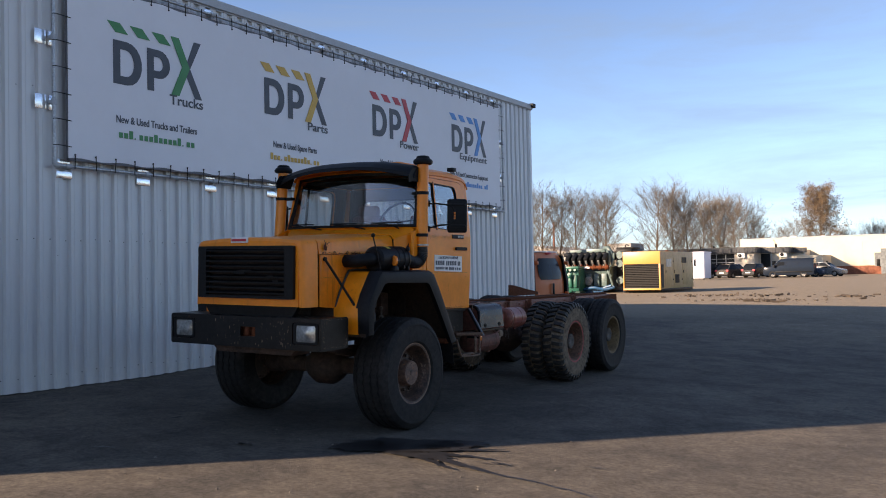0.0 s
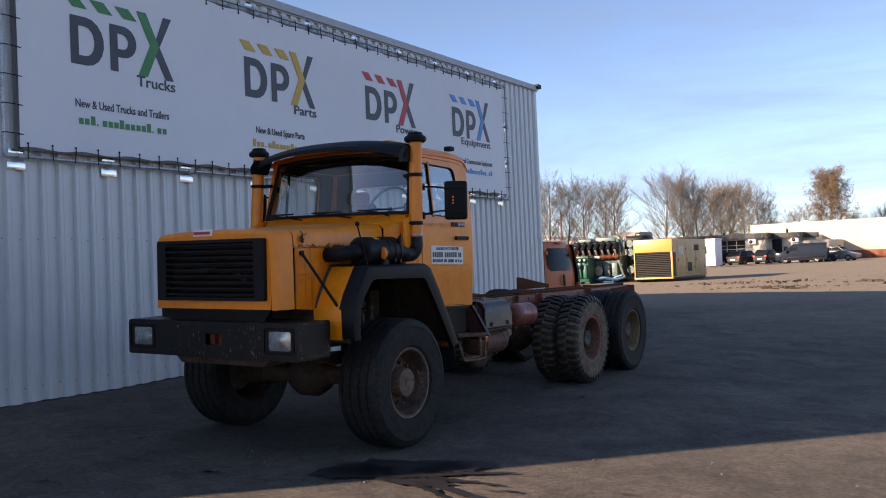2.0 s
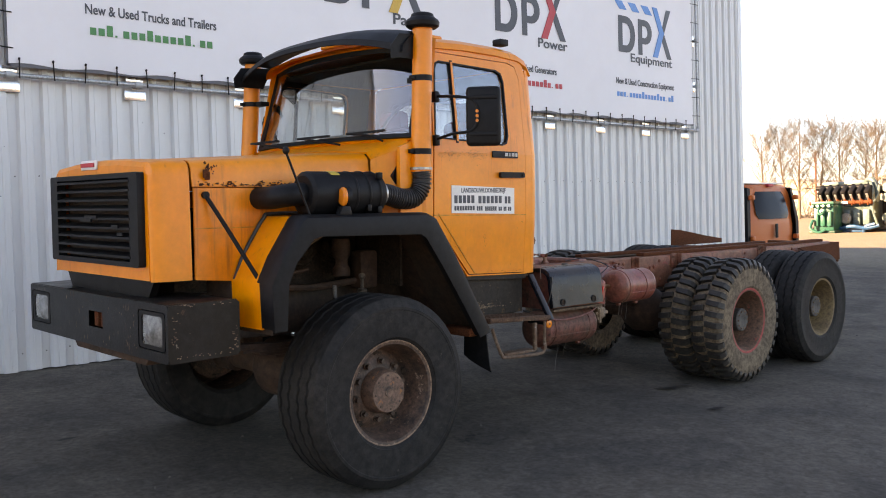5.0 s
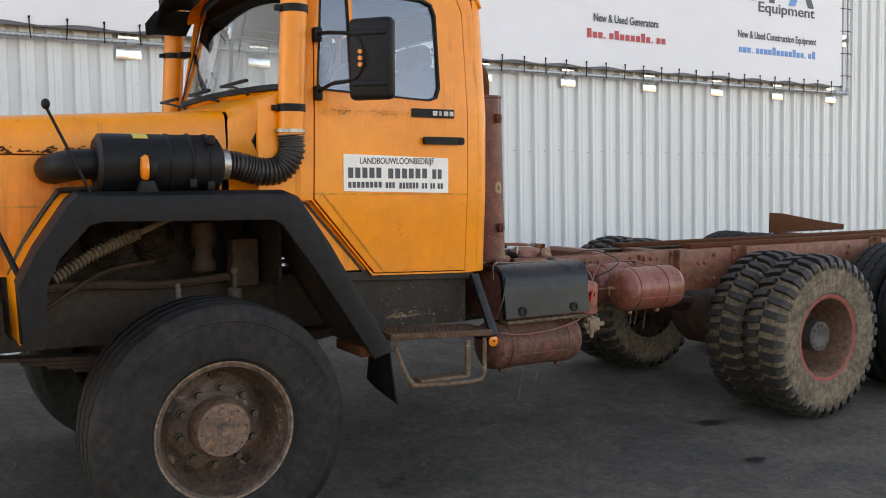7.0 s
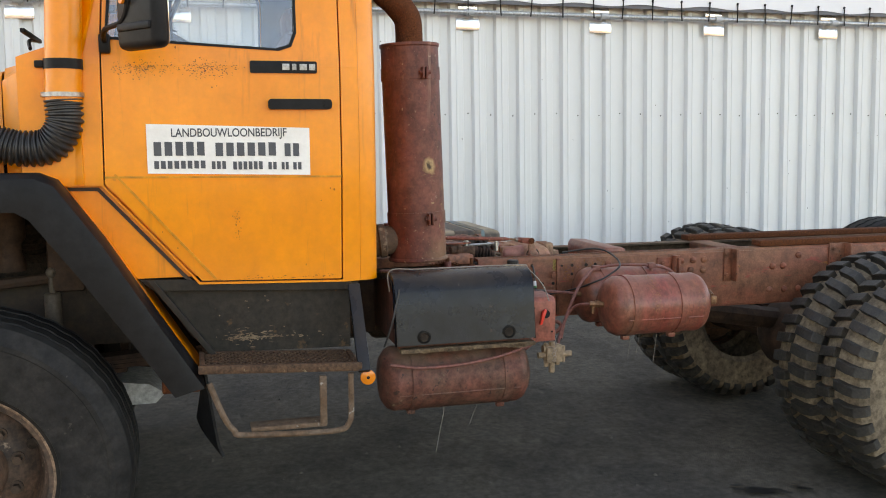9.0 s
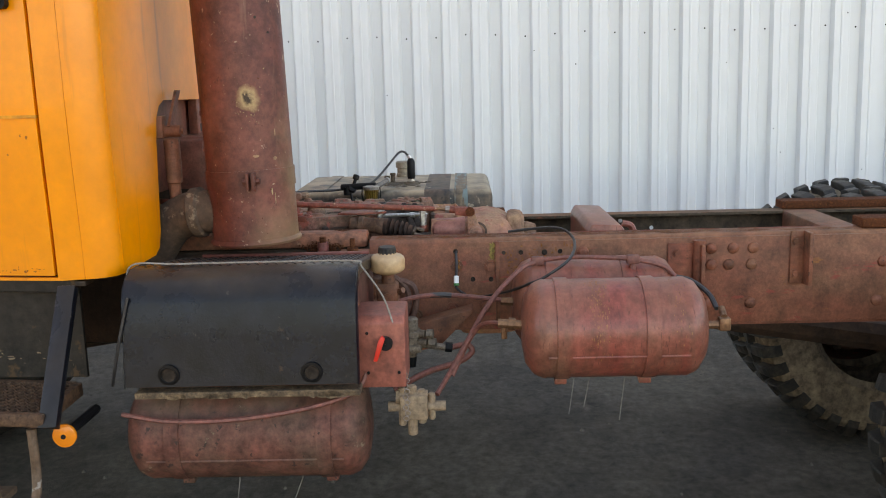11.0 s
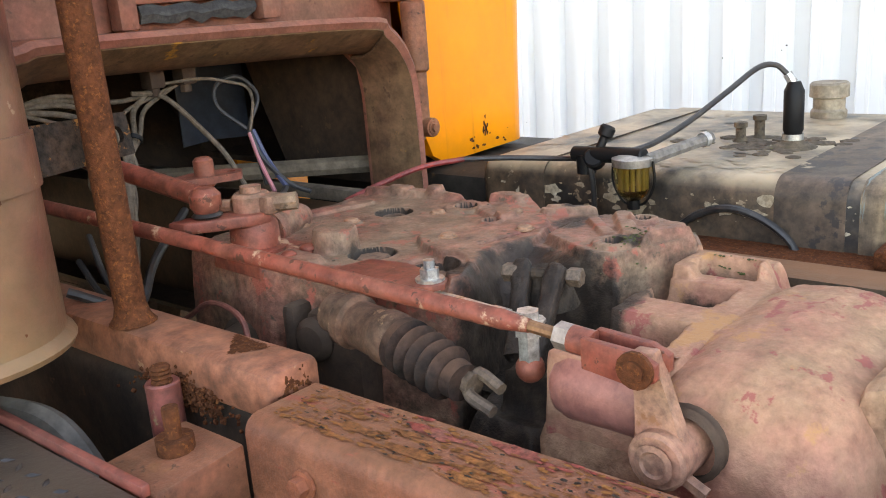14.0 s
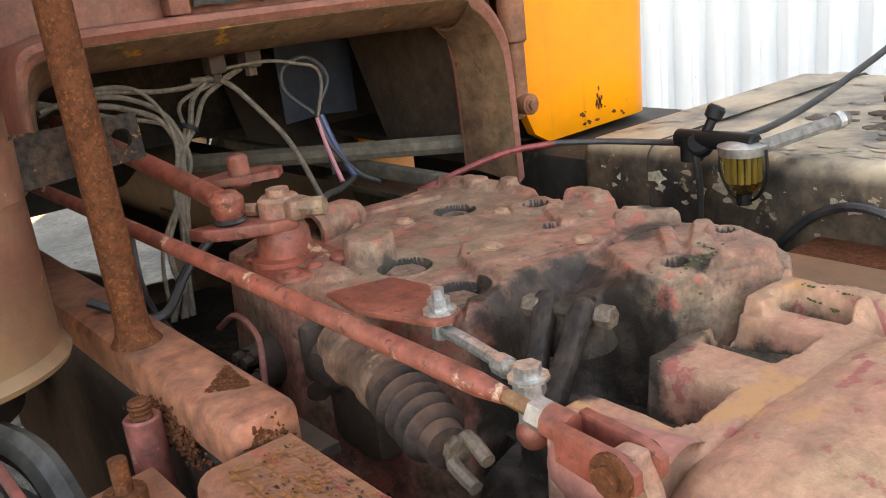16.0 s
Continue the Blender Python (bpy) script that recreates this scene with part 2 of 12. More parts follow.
REDOX_DARK = worn("dirty_chassis", (0.080, 0.044, 0.030), (0.036, 0.025, 0.019), 5.0, 0.75, bump=0.35, grain=70, amount=0.8,
                  dust=(0.085, 0.058, 0.04), dust_amount=0.5, spec=0.3, chips=(0.10, 0.055, 0.035), chip_at=0.66, relief=0.15)
# oily brown, darkened so that its colour holds the wheel arch's shade
OILY_SHADED = worn("oily_shaded_steel", (0.042, 0.028, 0.020), (0.080, 0.048, 0.032), 6.0, 0.6, bump=0.3, grain=70, spec=0.3, chips=(0.07, 0.035, 0.022), chip_at=0.66)
TANK_RED = worn("red_air_tank", (0.285, 0.064, 0.046), (0.225, 0.092, 0.058), 6.0, 0.36, spot=(0.40, 0.20, 0.10), spot_at=0.655, spot_scale=12, bump=0.2, spec=0.4, stretch=(0.45, 2.4, 0.45), amount=1.0, contrast=0.5, relief=0.05,
                dust=(0.34, 0.118, 0.076), dust_amount=0.4, chips=(0.12, 0.036, 0.026), chip_at=0.61, chip_scale=70, mid=0.30)
MUFFLER = worn("red_brown_muffler", (0.150, 0.036, 0.027), (0.20, 0.075, 0.050), 3.0, 0.5, spot=(0.115, 0.034, 0.024), spot_at=0.60, spot_scale=16, spec=0.3, relief=0.08,
               bump=0.3, streak=1.6, chips=(0.38, 0.235, 0.16), chip_at=0.655, chip_scale=42, mid=0.35, drip=(0.37, 0.20, 0.135), drip_at=0.585, amount=1.0, contrast=0.55)
HOUSING = worn("dusty_pink_housing", (0.40, 0.150, 0.105), (0.385, 0.215, 0.132), 8.0, 0.70, spot=(0.42, 0.195, 0.090), spot_at=0.575, spot_scale=11, bump=0.5, grain=110, amount=1.0, spec=0.22,
               chips=(0.31, 0.078, 0.066), chip_at=0.585, chip_scale=20, mid=0.18, relief=0.14, contrast=0.5)


def paler_side(material, centre, way, low, high, tone):
    """Mixes a given tone in on one side of the surface, more towards its foot, with a ragged edge."""
    n, l = material.node_tree.nodes, material.node_tree.links
    p = n["Principled BSDF"]
    was = p.inputs["Base Color"].links[0].from_socket
    co, sub_, dot = n.new("ShaderNodeTexCoord"), n.new("ShaderNodeVectorMath"), n.new("ShaderNodeVectorMath")
    sub_.operation, dot.operation = "SUBTRACT", "DOT_PRODUCT"
    sub_.inputs[1].default_value, dot.inputs[1].default_value = centre, way
    no, add, mr, mx = n.new("ShaderNodeTexNoise"), n.new("ShaderNodeMath"), n.new("ShaderNodeMapRange"), n.new("ShaderNodeMix")
    no.inputs["Scale"].default_value, no.inputs["Detail"].default_value = 9.0, 8
    add.operation = "MULTIPLY_ADD"
    add.inputs[1].default_value = 0.30
    mr.inputs["From Min"].default_value, mr.inputs["From Max"].default_value, mr.inputs["To Max"].default_value = low, high, 0.66
    mx.data_type = "RGBA"
    mx.inputs[7].default_value = rgba(tone)
    l.new(co.outputs["Object"], sub_.inputs[0])
    l.new(sub_.outputs[0], dot.inputs[0])
    l.new(co.outputs["Object"], no.inputs["Vector"])
    l.new(no.outputs["Fac"], add.inputs[0])
    l.new(dot.outputs["Value"], add.inputs[2])
    l.new(add.outputs[0], mr.inputs["Value"])
    l.new(mr.outputs[0], mx.inputs[0])
    l.new(was, mx.inputs[6])
    l.new(mx.outputs[2], p.inputs["Base Color"])


def oil_and_shade(material, tone):
    """Darkens where the casting's 'oil' says, with a ragged edge: old oil, and shade painted into bores."""
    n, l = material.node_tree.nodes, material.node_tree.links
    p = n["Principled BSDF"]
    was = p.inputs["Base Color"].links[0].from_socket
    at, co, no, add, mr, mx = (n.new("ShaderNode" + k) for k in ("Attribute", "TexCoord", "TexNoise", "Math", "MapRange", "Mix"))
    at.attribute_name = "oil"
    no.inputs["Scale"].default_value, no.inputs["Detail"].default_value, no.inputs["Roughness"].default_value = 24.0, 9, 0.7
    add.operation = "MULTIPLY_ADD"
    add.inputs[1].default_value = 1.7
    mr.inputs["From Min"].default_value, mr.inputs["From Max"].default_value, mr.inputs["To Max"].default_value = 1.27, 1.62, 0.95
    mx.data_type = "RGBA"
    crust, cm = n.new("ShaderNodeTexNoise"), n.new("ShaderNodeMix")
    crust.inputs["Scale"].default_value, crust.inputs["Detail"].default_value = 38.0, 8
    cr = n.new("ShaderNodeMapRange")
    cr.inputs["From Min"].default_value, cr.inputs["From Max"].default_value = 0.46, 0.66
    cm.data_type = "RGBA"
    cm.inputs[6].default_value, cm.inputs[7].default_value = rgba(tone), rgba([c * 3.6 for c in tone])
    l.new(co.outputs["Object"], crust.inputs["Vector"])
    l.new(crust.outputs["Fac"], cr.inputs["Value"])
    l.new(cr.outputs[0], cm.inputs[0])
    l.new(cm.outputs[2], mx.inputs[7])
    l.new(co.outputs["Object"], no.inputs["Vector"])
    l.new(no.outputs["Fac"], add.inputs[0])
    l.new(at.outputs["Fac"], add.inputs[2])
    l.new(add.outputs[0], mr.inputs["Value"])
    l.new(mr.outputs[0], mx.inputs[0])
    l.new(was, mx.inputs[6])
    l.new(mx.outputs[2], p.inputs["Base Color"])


paler_side(MUFFLER, (0.474, 10.09, 1.17), (-0.40, 0.75, -0.28), 0.12, 0.28, (0.28, 0.180, 0.092))
def scorched(material, centre, radius, pale, dark):
    """A burnt spot: a pale ring with a ragged edge round a dark hole."""
    n, l = material.node_tree.nodes, material.node_tree.links
    p = n["Principled BSDF"]
    last = p.inputs["Base Color"].links[0].from_socket
    co, far_, no, add = (n.new("ShaderNode" + k) for k in ("TexCoord", "VectorMath", "TexNoise", "Math"))
    far_.operation, add.operation = "DISTANCE", "MULTIPLY_ADD"
    far_.inputs[1].default_value = centre
    no.inputs["Scale"].default_value, no.inputs["Detail"].default_value, no.inputs["Roughness"].default_value = 30.0, 9, 0.7
    add.inputs[1].default_value = radius * 1.5
    l.new(co.outputs["Object"], far_.inputs[0])
    l.new(co.outputs["Object"], no.inputs["Vector"])
    l.new(no.outputs["Fac"], add.inputs[0])
    l.new(far_.outputs["Value"], add.inputs[2])
    for at, wide, tone, top in ((radius * 1.75, radius * 0.55, pale, 0.9), (radius * 1.22, radius * 0.30, dark, 0.97)):
        mr, mx = n.new("ShaderNodeMapRange"), n.new("ShaderNodeMix")
        mr.inputs["From Min"].default_value, mr.inputs["From Max"].default_value = at, at - wide
        mr.inputs["To Max"].default_value = top
        mx.data_type = "RGBA"
        mx.inputs[7].default_value = rgba(tone)
        l.new(add.outputs[0], mr.inputs["Value"])
        l.new(mr.outputs[0], mx.inputs[0])
        l.new(last, mx.inputs[6])
        last = mx.outputs[2]
    l.new(last, p.inputs["Base Color"])


TANK_BROWN = worn("grimy_air_tank", (0.175, 0.058, 0.042), (0.095, 0.060, 0.042), 6.0, 0.6, spot=(0.26, 0.20, 0.13), spot_at=0.645, spot_scale=12, bump=0.25, spec=0.25, amount=0.9,
                  chips=(0.035, 0.022, 0.018), chip_at=0.62, chip_scale=40, mid=0.4, dust=(0.20, 0.13, 0.09), dust_amount=0.5)
DIRTY_ZINC = worn("dirty_zinc", (0.33, 0.28, 0.25), (0.19, 0.12, 0.09), 30.0, 0.5, 0.5, bump=0.15, mid=0.25)
RUST = worn("bare_rust", (0.130, 0.038, 0.016), (0.070, 0.025, 0.013), 26.0, 0.85, spec=0.15, spot=(0.19, 0.060, 0.020), spot_at=0.56, spot_scale=190, bump=0.8, grain=170, amount=0.4, mid=0.28, relief=0.08, contrast=0.7)
GEARBOX = worn("gearbox_casting", (0.285, 0.094, 0.068), (0.225, 0.142, 0.094), 8.0, 0.60, spot=(0.070, 0.046, 0.032), spot_at=0.615, spot_scale=42, spec=0.28,
               bump=0.6, grain=110, amount=1.0, dust=(0.29, 0.195, 0.125), dust_amount=0.25, chips=(0.34, 0.080, 0.056), chip_at=0.585, chip_scale=20, mid=0.45, relief=0.10, contrast=0.75)
GREASE = worn("black_grease", (0.022, 0.015, 0.011), (0.066, 0.044, 0.030), 14.0, 0.65, bump=0.8, grain=70, spec=0.2, mid=0.5, relief=0.3)
oil_and_shade(GEARBOX, (0.017, 0.0125, 0.0095))
oil_and_shade(HOUSING, (0.026, 0.018, 0.013))
EARTH = worn("caked_dirt", (0.115, 0.084, 0.056), (0.040, 0.030, 0.021), 20.0, 0.95, spot=(0.07, 0.10, 0.02), spot_at=0.63, spot_scale=30, bump=0.8, grain=90, mid=0.45, relief=0.4)
STEEL = worn("dull_steel", (0.42, 0.41, 0.39), (0.25, 0.22, 0.19), 12.0, 0.42, 0.85, bump=0.12)
ZINC = worn("zinc_plated", (0.55, 0.56, 0.555), (0.33, 0.31, 0.28), 40.0, 0.38, 0.8, bump=0.1, amount=0.8, mid=0.3)
GALV = worn("galvanised_pipe", (0.50, 0.52, 0.53), (0.40, 0.41, 0.42), 10.0, 0.45, 0.7, bump=0.08)
BRASS = worn("old_brass", (0.28, 0.135, 0.070), (0.15, 0.070, 0.042), 20.0, 0.5, 0.6, bump=0.1)
CLAD = worn("white_cladding", (0.67, 0.675, 0.665), (0.60, 0.605, 0.59), 0.5, 0.36, bump=0.0, grain=3, streak=8.0, amount=0.45, contrast=0.05, mid=0.0, spot=(0.42, 0.40, 0.36), spot_at=0.80, spot_scale=6)
CLAD_TRIM = plain("grey_flashing", (0.42, 0.44, 0.45), 0.45)
BANNER = worn("white_banner", (0.76, 0.755, 0.77), (0.72, 0.715, 0.73), 0.6, 0.5, bump=0.0, grain=3, amount=0.6, mid=0.0, contrast=0.05)
INK = plain("dark_grey_print", (0.055, 0.062, 0.075), 0.5)
PRINT = {"green": plain("green_print", (0.035, 0.24, 0.075), 0.5), "yellow": plain("yellow_print", (0.68, 0.40, 0.06), 0.5),
         "red": plain("red_print", (0.56, 0.035, 0.045), 0.5), "blue": plain("blue_print", (0.055, 0.27, 0.62), 0.5)}
WHITE = plain("white_paint", (0.78, 0.78, 0.77), 0.45)
LAMP_WHITE = worn("lamp_reflector", (0.38, 0.39, 0.38), (0.22, 0.225, 0.22), 5.0, 0.12, 0.55, bump=0.1, grain=60)
CLAMP_WHITE = plain("bright_metal_plate", (0.95, 0.95, 0.95), 0.22, 0.85)
AMBER = plain("amber_lens", (0.85, 0.22, 0.02), 0.25)
RED_PLASTIC = plain("red_lever", (0.75, 0.035, 0.02), 0.4)
CREAM = worn("aged_translucent_plastic", (0.56, 0.36, 0.20), (0.42, 0.23, 0.115), 14, 0.4, bump=0.05, mid=0.14, contrast=0.2, dust=(0.40, 0.27, 0.17), dust_amount=0.5)
SIGN_WHITE = worn("sign_sheet", (0.80, 0.79, 0.76), (0.70, 0.68, 0.64), 6.0, 0.5, bump=0.03, mid=0.03, contrast=0.12)
SEAT = worn("dark_red_cloth", (0.12, 0.022, 0.025), (0.06, 0.015, 0.018), 20, 0.9, bump=0.2)
DASH = worn("dark_dashboard", (0.03, 0.03, 0.03), (0.06, 0.055, 0.05), 6, 0.6, bump=0.1)
FUEL_TANK = worn("patchy_painted_tank", (0.021, 0.018, 0.016), (0.135, 0.080, 0.046), 9.0, 0.5, chips=(0.26, 0.185, 0.12), chip_at=0.62, chip_scale=22, spot=(0.40, 0.31, 0.22), spot_at=0.63, spot_scale=8, bump=0.25, amount=0.85,
                 dust=(0.44, 0.335, 0.225), dust_amount=0.9, mid=0.45, contrast=0.6)
GREY_HOSE = worn("dusty_hose", (0.17, 0.155, 0.14), (0.09, 0.08, 0.072), 20, 0.8, bump=0.1)
BLACK_HOSE = worn("black_hose", (0.014, 0.014, 0.015), (0.05, 0.045, 0.042), 25, 0.45, bump=0.1)
RED_HOSE = worn("red_oxide_hose", (0.23, 0.066, 0.048), (0.13, 0.055, 0.042), 18, 0.6, bump=0.15)
RED_ROD = worn("red_painted_rod", (0.26, 0.054, 0.036), (0.21, 0.082, 0.054), 12, 0.5, spot=(0.44, 0.26, 0.17), spot_at=0.61, spot_scale=22, bump=0.2, chips=(0.06, 0.025, 0.016), chip_at=0.61, chip_scale=60, mid=0.35, relief=0.1, spec=0.3)


def glass_of(name, tint=(0.86, 0.92, 0.93), rough=0.02, gloss=0.10):
    """A thin pane: lets light straight through and mirrors a part of it."""
    m, n, l, p = nodes_of(name)
    n.remove(p)
    tr, gl, mx, lw = n.new("ShaderNodeBsdfTransparent"), n.new("ShaderNodeBsdfGlossy"), n.new("ShaderNodeMixShader"), n.new("ShaderNodeLayerWeight")
    tr.inputs["Color"].default_value = rgba(tint)
    gl.inputs["Roughness"].default_value = rough
    lw.inputs["Blend"].default_value = 0.5
    pw, ma = n.new("ShaderNodeMath"), n.new("ShaderNodeMath")
    pw.operation, ma.operation = "POWER", "MULTIPLY_ADD"
    pw.inputs[1].default_value = 3.2
    ma.inputs[1].default_value, ma.inputs[2].default_value = 0.8, 0.12
    l.new(lw.outputs["Facing"], pw.inputs[0])
    l.new(pw.outputs[0], ma.inputs[0])
    l.new(ma.outputs[0], mx.inputs[0])
    l.new(tr.outputs[0], mx.inputs[1])
    l.new(gl.outputs[0], mx.inputs[2])
    l.new(mx.outputs[0], n["Material Output"].inputs["Surface"])
    return m


GLASS = glass_of("cab_glass", (0.93, 0.955, 0.955))
DARK_GLASS = worn("dark_window", (0.010, 0.012, 0.015), (0.014, 0.016, 0.02), 3, 0.25, spec=0.10, bump=0, mid=0.0, contrast=0.0, rough_var=0.02)
MIRROR = worn("mirror", (0.8, 0.8, 0.8), (0.8, 0.8, 0.8), 4, 0.05, 1.0, bump=0, rough_var=0.0)
BOWL_GLASS = glass_of("filter_bowl_glass", (0.74, 0.64, 0.40))


def asphalt():
    m, n, l, p = nodes_of("worn_asphalt")
    co = n.new("ShaderNodeTexCoord")
    def noise_node(scale, detail, rough=0.6, dist=0.0):
        k = n.new("ShaderNodeTexNoise")
        k.inputs["Scale"].default_value, k.inputs["Detail"].default_value = scale, detail
        k.inputs["Roughness"].default_value, k.inputs["Distortion"].default_value = rough, dist
        l.new(co.outputs["Object"], k.inputs["Vector"])
        return k.outputs["Fac"]
    def span(value, a, b, c=0.0, d=1.0):
        k = n.new("ShaderNodeMapRange")
        for key, v in (("From Min", a), ("From Max", b), ("To Min", c), ("To Max", d)):
            k.inputs[key].default_value = v
        l.new(value, k.inputs["Value"])
        return k.outputs[0]
    def blend(fac, a, b, mode="MIX"):
        k = n.new("ShaderNodeMix")
        k.data_type, k.blend_type = "RGBA", mode
        l.new(fac, k.inputs[0]) if not isinstance(fac, float) else None
        if isinstance(fac, float):
            k.inputs[0].default_value = fac
        for i, v in ((6, a), (7, b)):
            if isinstance(v, tuple):
                k.inputs[i].default_value = rgba(v)
            else:
                l.new(v, k.inputs[i])
        return k.outputs[2]
    big, mid, fine, grit = noise_node(0.16, 5, 0.6, 0.4), noise_node(1.3, 7, 0.65, 0.3), noise_node(26, 5, 0.7), noise_node(160, 3, 0.8)
    c = blend(span(big, 0.35, 0.65), (0.084, 0.071, 0.058), (0.138, 0.115, 0.090))
    c = blend(span(mid, 0.42, 0.62, 0.0, 0.7), c, (0.055, 0.049, 0.044))
    c = blend(span(mid, 0.66, 0.74, 0.0, 0.55), c, (0.18, 0.155, 0.125))
    c = blend(span(noise_node(0.9, 8, 0.7, 1.2), 0.64, 0.68, 0.0, 0.8), c, (0.022, 0.021, 0.021))
    c = blend(span(noise_node(5.5, 6, 0.7, 0.4), 0.69, 0.72, 0.0, 0.75), c, (0.035, 0.033, 0.032))
    sp = n.new("ShaderNodeSeparateXYZ")
    l.new(co.outputs["Object"], sp.inputs[0])
    far_ = n.new("ShaderNodeMath")
    far_.operation = "MULTIPLY_ADD"
    far_.inputs[1].default_value = 26.0
    l.new(noise_node(0.09, 7, 0.65, 0.6), far_.inputs[0])
    l.new(sp.outputs["Y"], far_.inputs[2])
    c = blend(span(far_.outputs[0], 33.0, 44.0, 0.0, 0.72), c, (0.275, 0.220, 0.155))
    c = blend(0.8, c, span(fine, 0.3, 0.7, 0.5, 1.45), "MULTIPLY")
    c = blend(0.6, c, span(noise_node(7.0, 9, 0.72, 0.5), 0.35, 0.65, 0.6, 1.35), "MULTIPLY")
    c = blend(span(grit, 0.62, 0.72, 0.0, 0.6), c, (0.22, 0.20, 0.18))
    l.new(c, p.inputs["Base Color"])
    l.new(span(mid, 0.3, 0.7, 0.82, 0.97), p.inputs["Roughness"])
    p.inputs["Specular IOR Level"].default_value = 0.28
    ad = n.new("ShaderNodeMath")
    ad.operation = "ADD"
    l.new(fine, ad.inputs[0])
    l.new(grit, ad.inputs[1])
    b = n.new("ShaderNodeBump")
    b.inputs["Strength"].default_value, b.inputs["Distance"].default_value = 0.6, 0.012
    l.new(ad.outputs[0], b.inputs["Height"])
    l.new(b.outputs[0], p.inputs["Normal"])
    return m


ASPHALT = asphalt()
STAIN = worn("oil_stain", (0.014, 0.013, 0.013), (0.024, 0.022, 0.021), 3, 0.5, bump=0.3, grain=60)

# ---- building helpers ----
def part(name, bm, material, parent=None, label="", smooth=True, angle=0.6):
    me = bpy.data.meshes.new(name)
    bmesh.ops.recalc_face_normals(bm, faces=bm.faces)
    bm.to_mesh(me)
    bm.free()
    me.materials.append(material)
    if smooth:
        for f in me.polygons:
            f.use_smooth = True
        me.set_sharp_from_angle(angle=angle)
    ob = new(name, me)
    if parent:
        ob.parent = parent
    if label:
        tagged(ob, label)
    return ob


def thing(name, label, category, m=None, group="", kind=""):
    ob = new(name)
    ob.empty_display_size = 0.2
    if m is not None:
        ob.matrix_world = m
    return tagged(ob, label, category, group, kind)


def box(bm, lo, hi, bevel=0.0, m=None, seg=2):
    b = bmesh.new()
    bmesh.ops.create_cube(b, size=1)
    c = [(lo[i] + hi[i]) / 2 for i in range(3)]
    s = [abs(hi[i] - lo[i]) for i in range(3)]
    bmesh.ops.scale(b, vec=s, verts=b.verts)
    if bevel:
        bmesh.ops.bevel(b, geom=list(b.edges), offset=min(bevel, min(s) * 0.45), segments=seg, affect="EDGES", profile=0.5)
    bmesh.ops.translate(b, vec=c, verts=b.verts)
    return merge(bm, b, m)


def merge(bm, b, m=None):
    if m is not None:
        bmesh.ops.transform(b, matrix=m, verts=b.verts)
    me = bpy.data.meshes.new("t")
    b.to_mesh(me)
    b.free()
    bm.from_mesh(me)
    bpy.data.meshes.remove(me)
    return bm


def lathe(bm, profile, m=None, seg=32, a0=0.0, a1=2 * math.pi, wob=None):
    """profile: (along, radius) pairs, turned about the x axis."""
    full = abs(a1 - a0) > 6.28
    n = seg if full else seg + 1
    rings = []
    for k in range(n):
        a = a0 + (a1 - a0) * k / seg
        ring = []
        for i, (x, r) in enumerate(profile):
            dx = wob(i, k) if wob else 0.0
            v = Vector((x + dx, r * math.cos(a), r * math.sin(a)))
            ring.append(bm.verts.new(m @ v if m is not None else v))
        rings.append(ring)
    for k in range(n if full else n - 1):
        p, q = rings[k], rings[(k + 1) % n]
        for i in range(len(profile) - 1):
            bm.faces.new((p[i], p[i + 1], q[i + 1], q[i]))
    return bm


def frame_along(a, b):
    """A pose at a whose x axis points to b."""
    d = Vector(b) - Vector(a)
    q = Vector((1, 0, 0)).rotation_difference(d)
    return Matrix.Translation(a) @ q.to_matrix().to_4x4()


def cyl(bm, a, b, r, r2=None, seg=16, cap=True, bevel=0.0):
    L = (Vector(b) - Vector(a)).length
    r2 = r if r2 is None else r2
    prof = [(0, r), (L, r2)]
    if cap:
        e = bevel
        prof = [(0, 0.0005), (0, r - e), (e, r), (L - e, r2), (L, r2 - e), (L, 0.0005)] if e else [(0, 0.0005), (0, r), (L, r2), (L, 0.0005)]
    return lathe(bm, prof, frame_along(a, b), seg)


def smooth_path(pts, per=6):
    P = [Vector(p) for p in pts]
    if len(P) < 3:
        return P
    P = [P[0] * 2 - P[1]] + P + [P[-1] * 2 - P[-2]]
    out = []
    for i in range(1, len(P) - 2):
        a, b, c, d = P[i - 1:i + 3]
        for k in range(per):
            t = k / per
            out.append(0.5 * ((2 * b) + (c - a) * t + (2 * a - 5 * b + 4 * c - d) * t * t + (3 * b - a - 3 * c + d) * t ** 3))
    return out + [P[-2]]


def tube(bm, pts, r, seg=8, per=6, sharp=False, ripple=0.0, pitch=0.0, cap=True):
    P = [Vector(p) for p in pts] if sharp else smooth_path(pts, per)
    if ripple:
        Q, dist = [P[0]], 0
        for a, b in zip(P, P[1:]):
            k = max(1, round((b - a).length / (pitch / 4)))
            Q += [a.lerp(b, (j + 1) / k) for j in range(k)]
        P = Q
    up, rings = None, []
    for i, p in enumerate(P):
        d = (P[min(i + 1, len(P) - 1)] - P[max(i - 1, 0)]).normalized()
        if up is None:
            up = d.orthogonal().normalized()
        up = (up - d * up.dot(d)).normalized()
        side = d.cross(up)
        rr = r(i / (len(P) - 1)) if callable(r) else r
        if ripple:
            rr += ripple * (1 if i % 4 < 2 else -1)
        rings.append([bm.verts.new(p + (up * math.cos(2 * math.pi * k / seg) + side * math.sin(2 * math.pi * k / seg)) * rr) for k in range(seg)])
    for p, q in zip(rings, rings[1:]):
        for k in range(seg):
            bm.faces.new((p[k], p[(k + 1) % seg], q[(k + 1) % seg], q[k]))
    if cap:
        bm.faces.new(rings[0][::-1])
        bm.faces.new(rings[-1])
    return bm


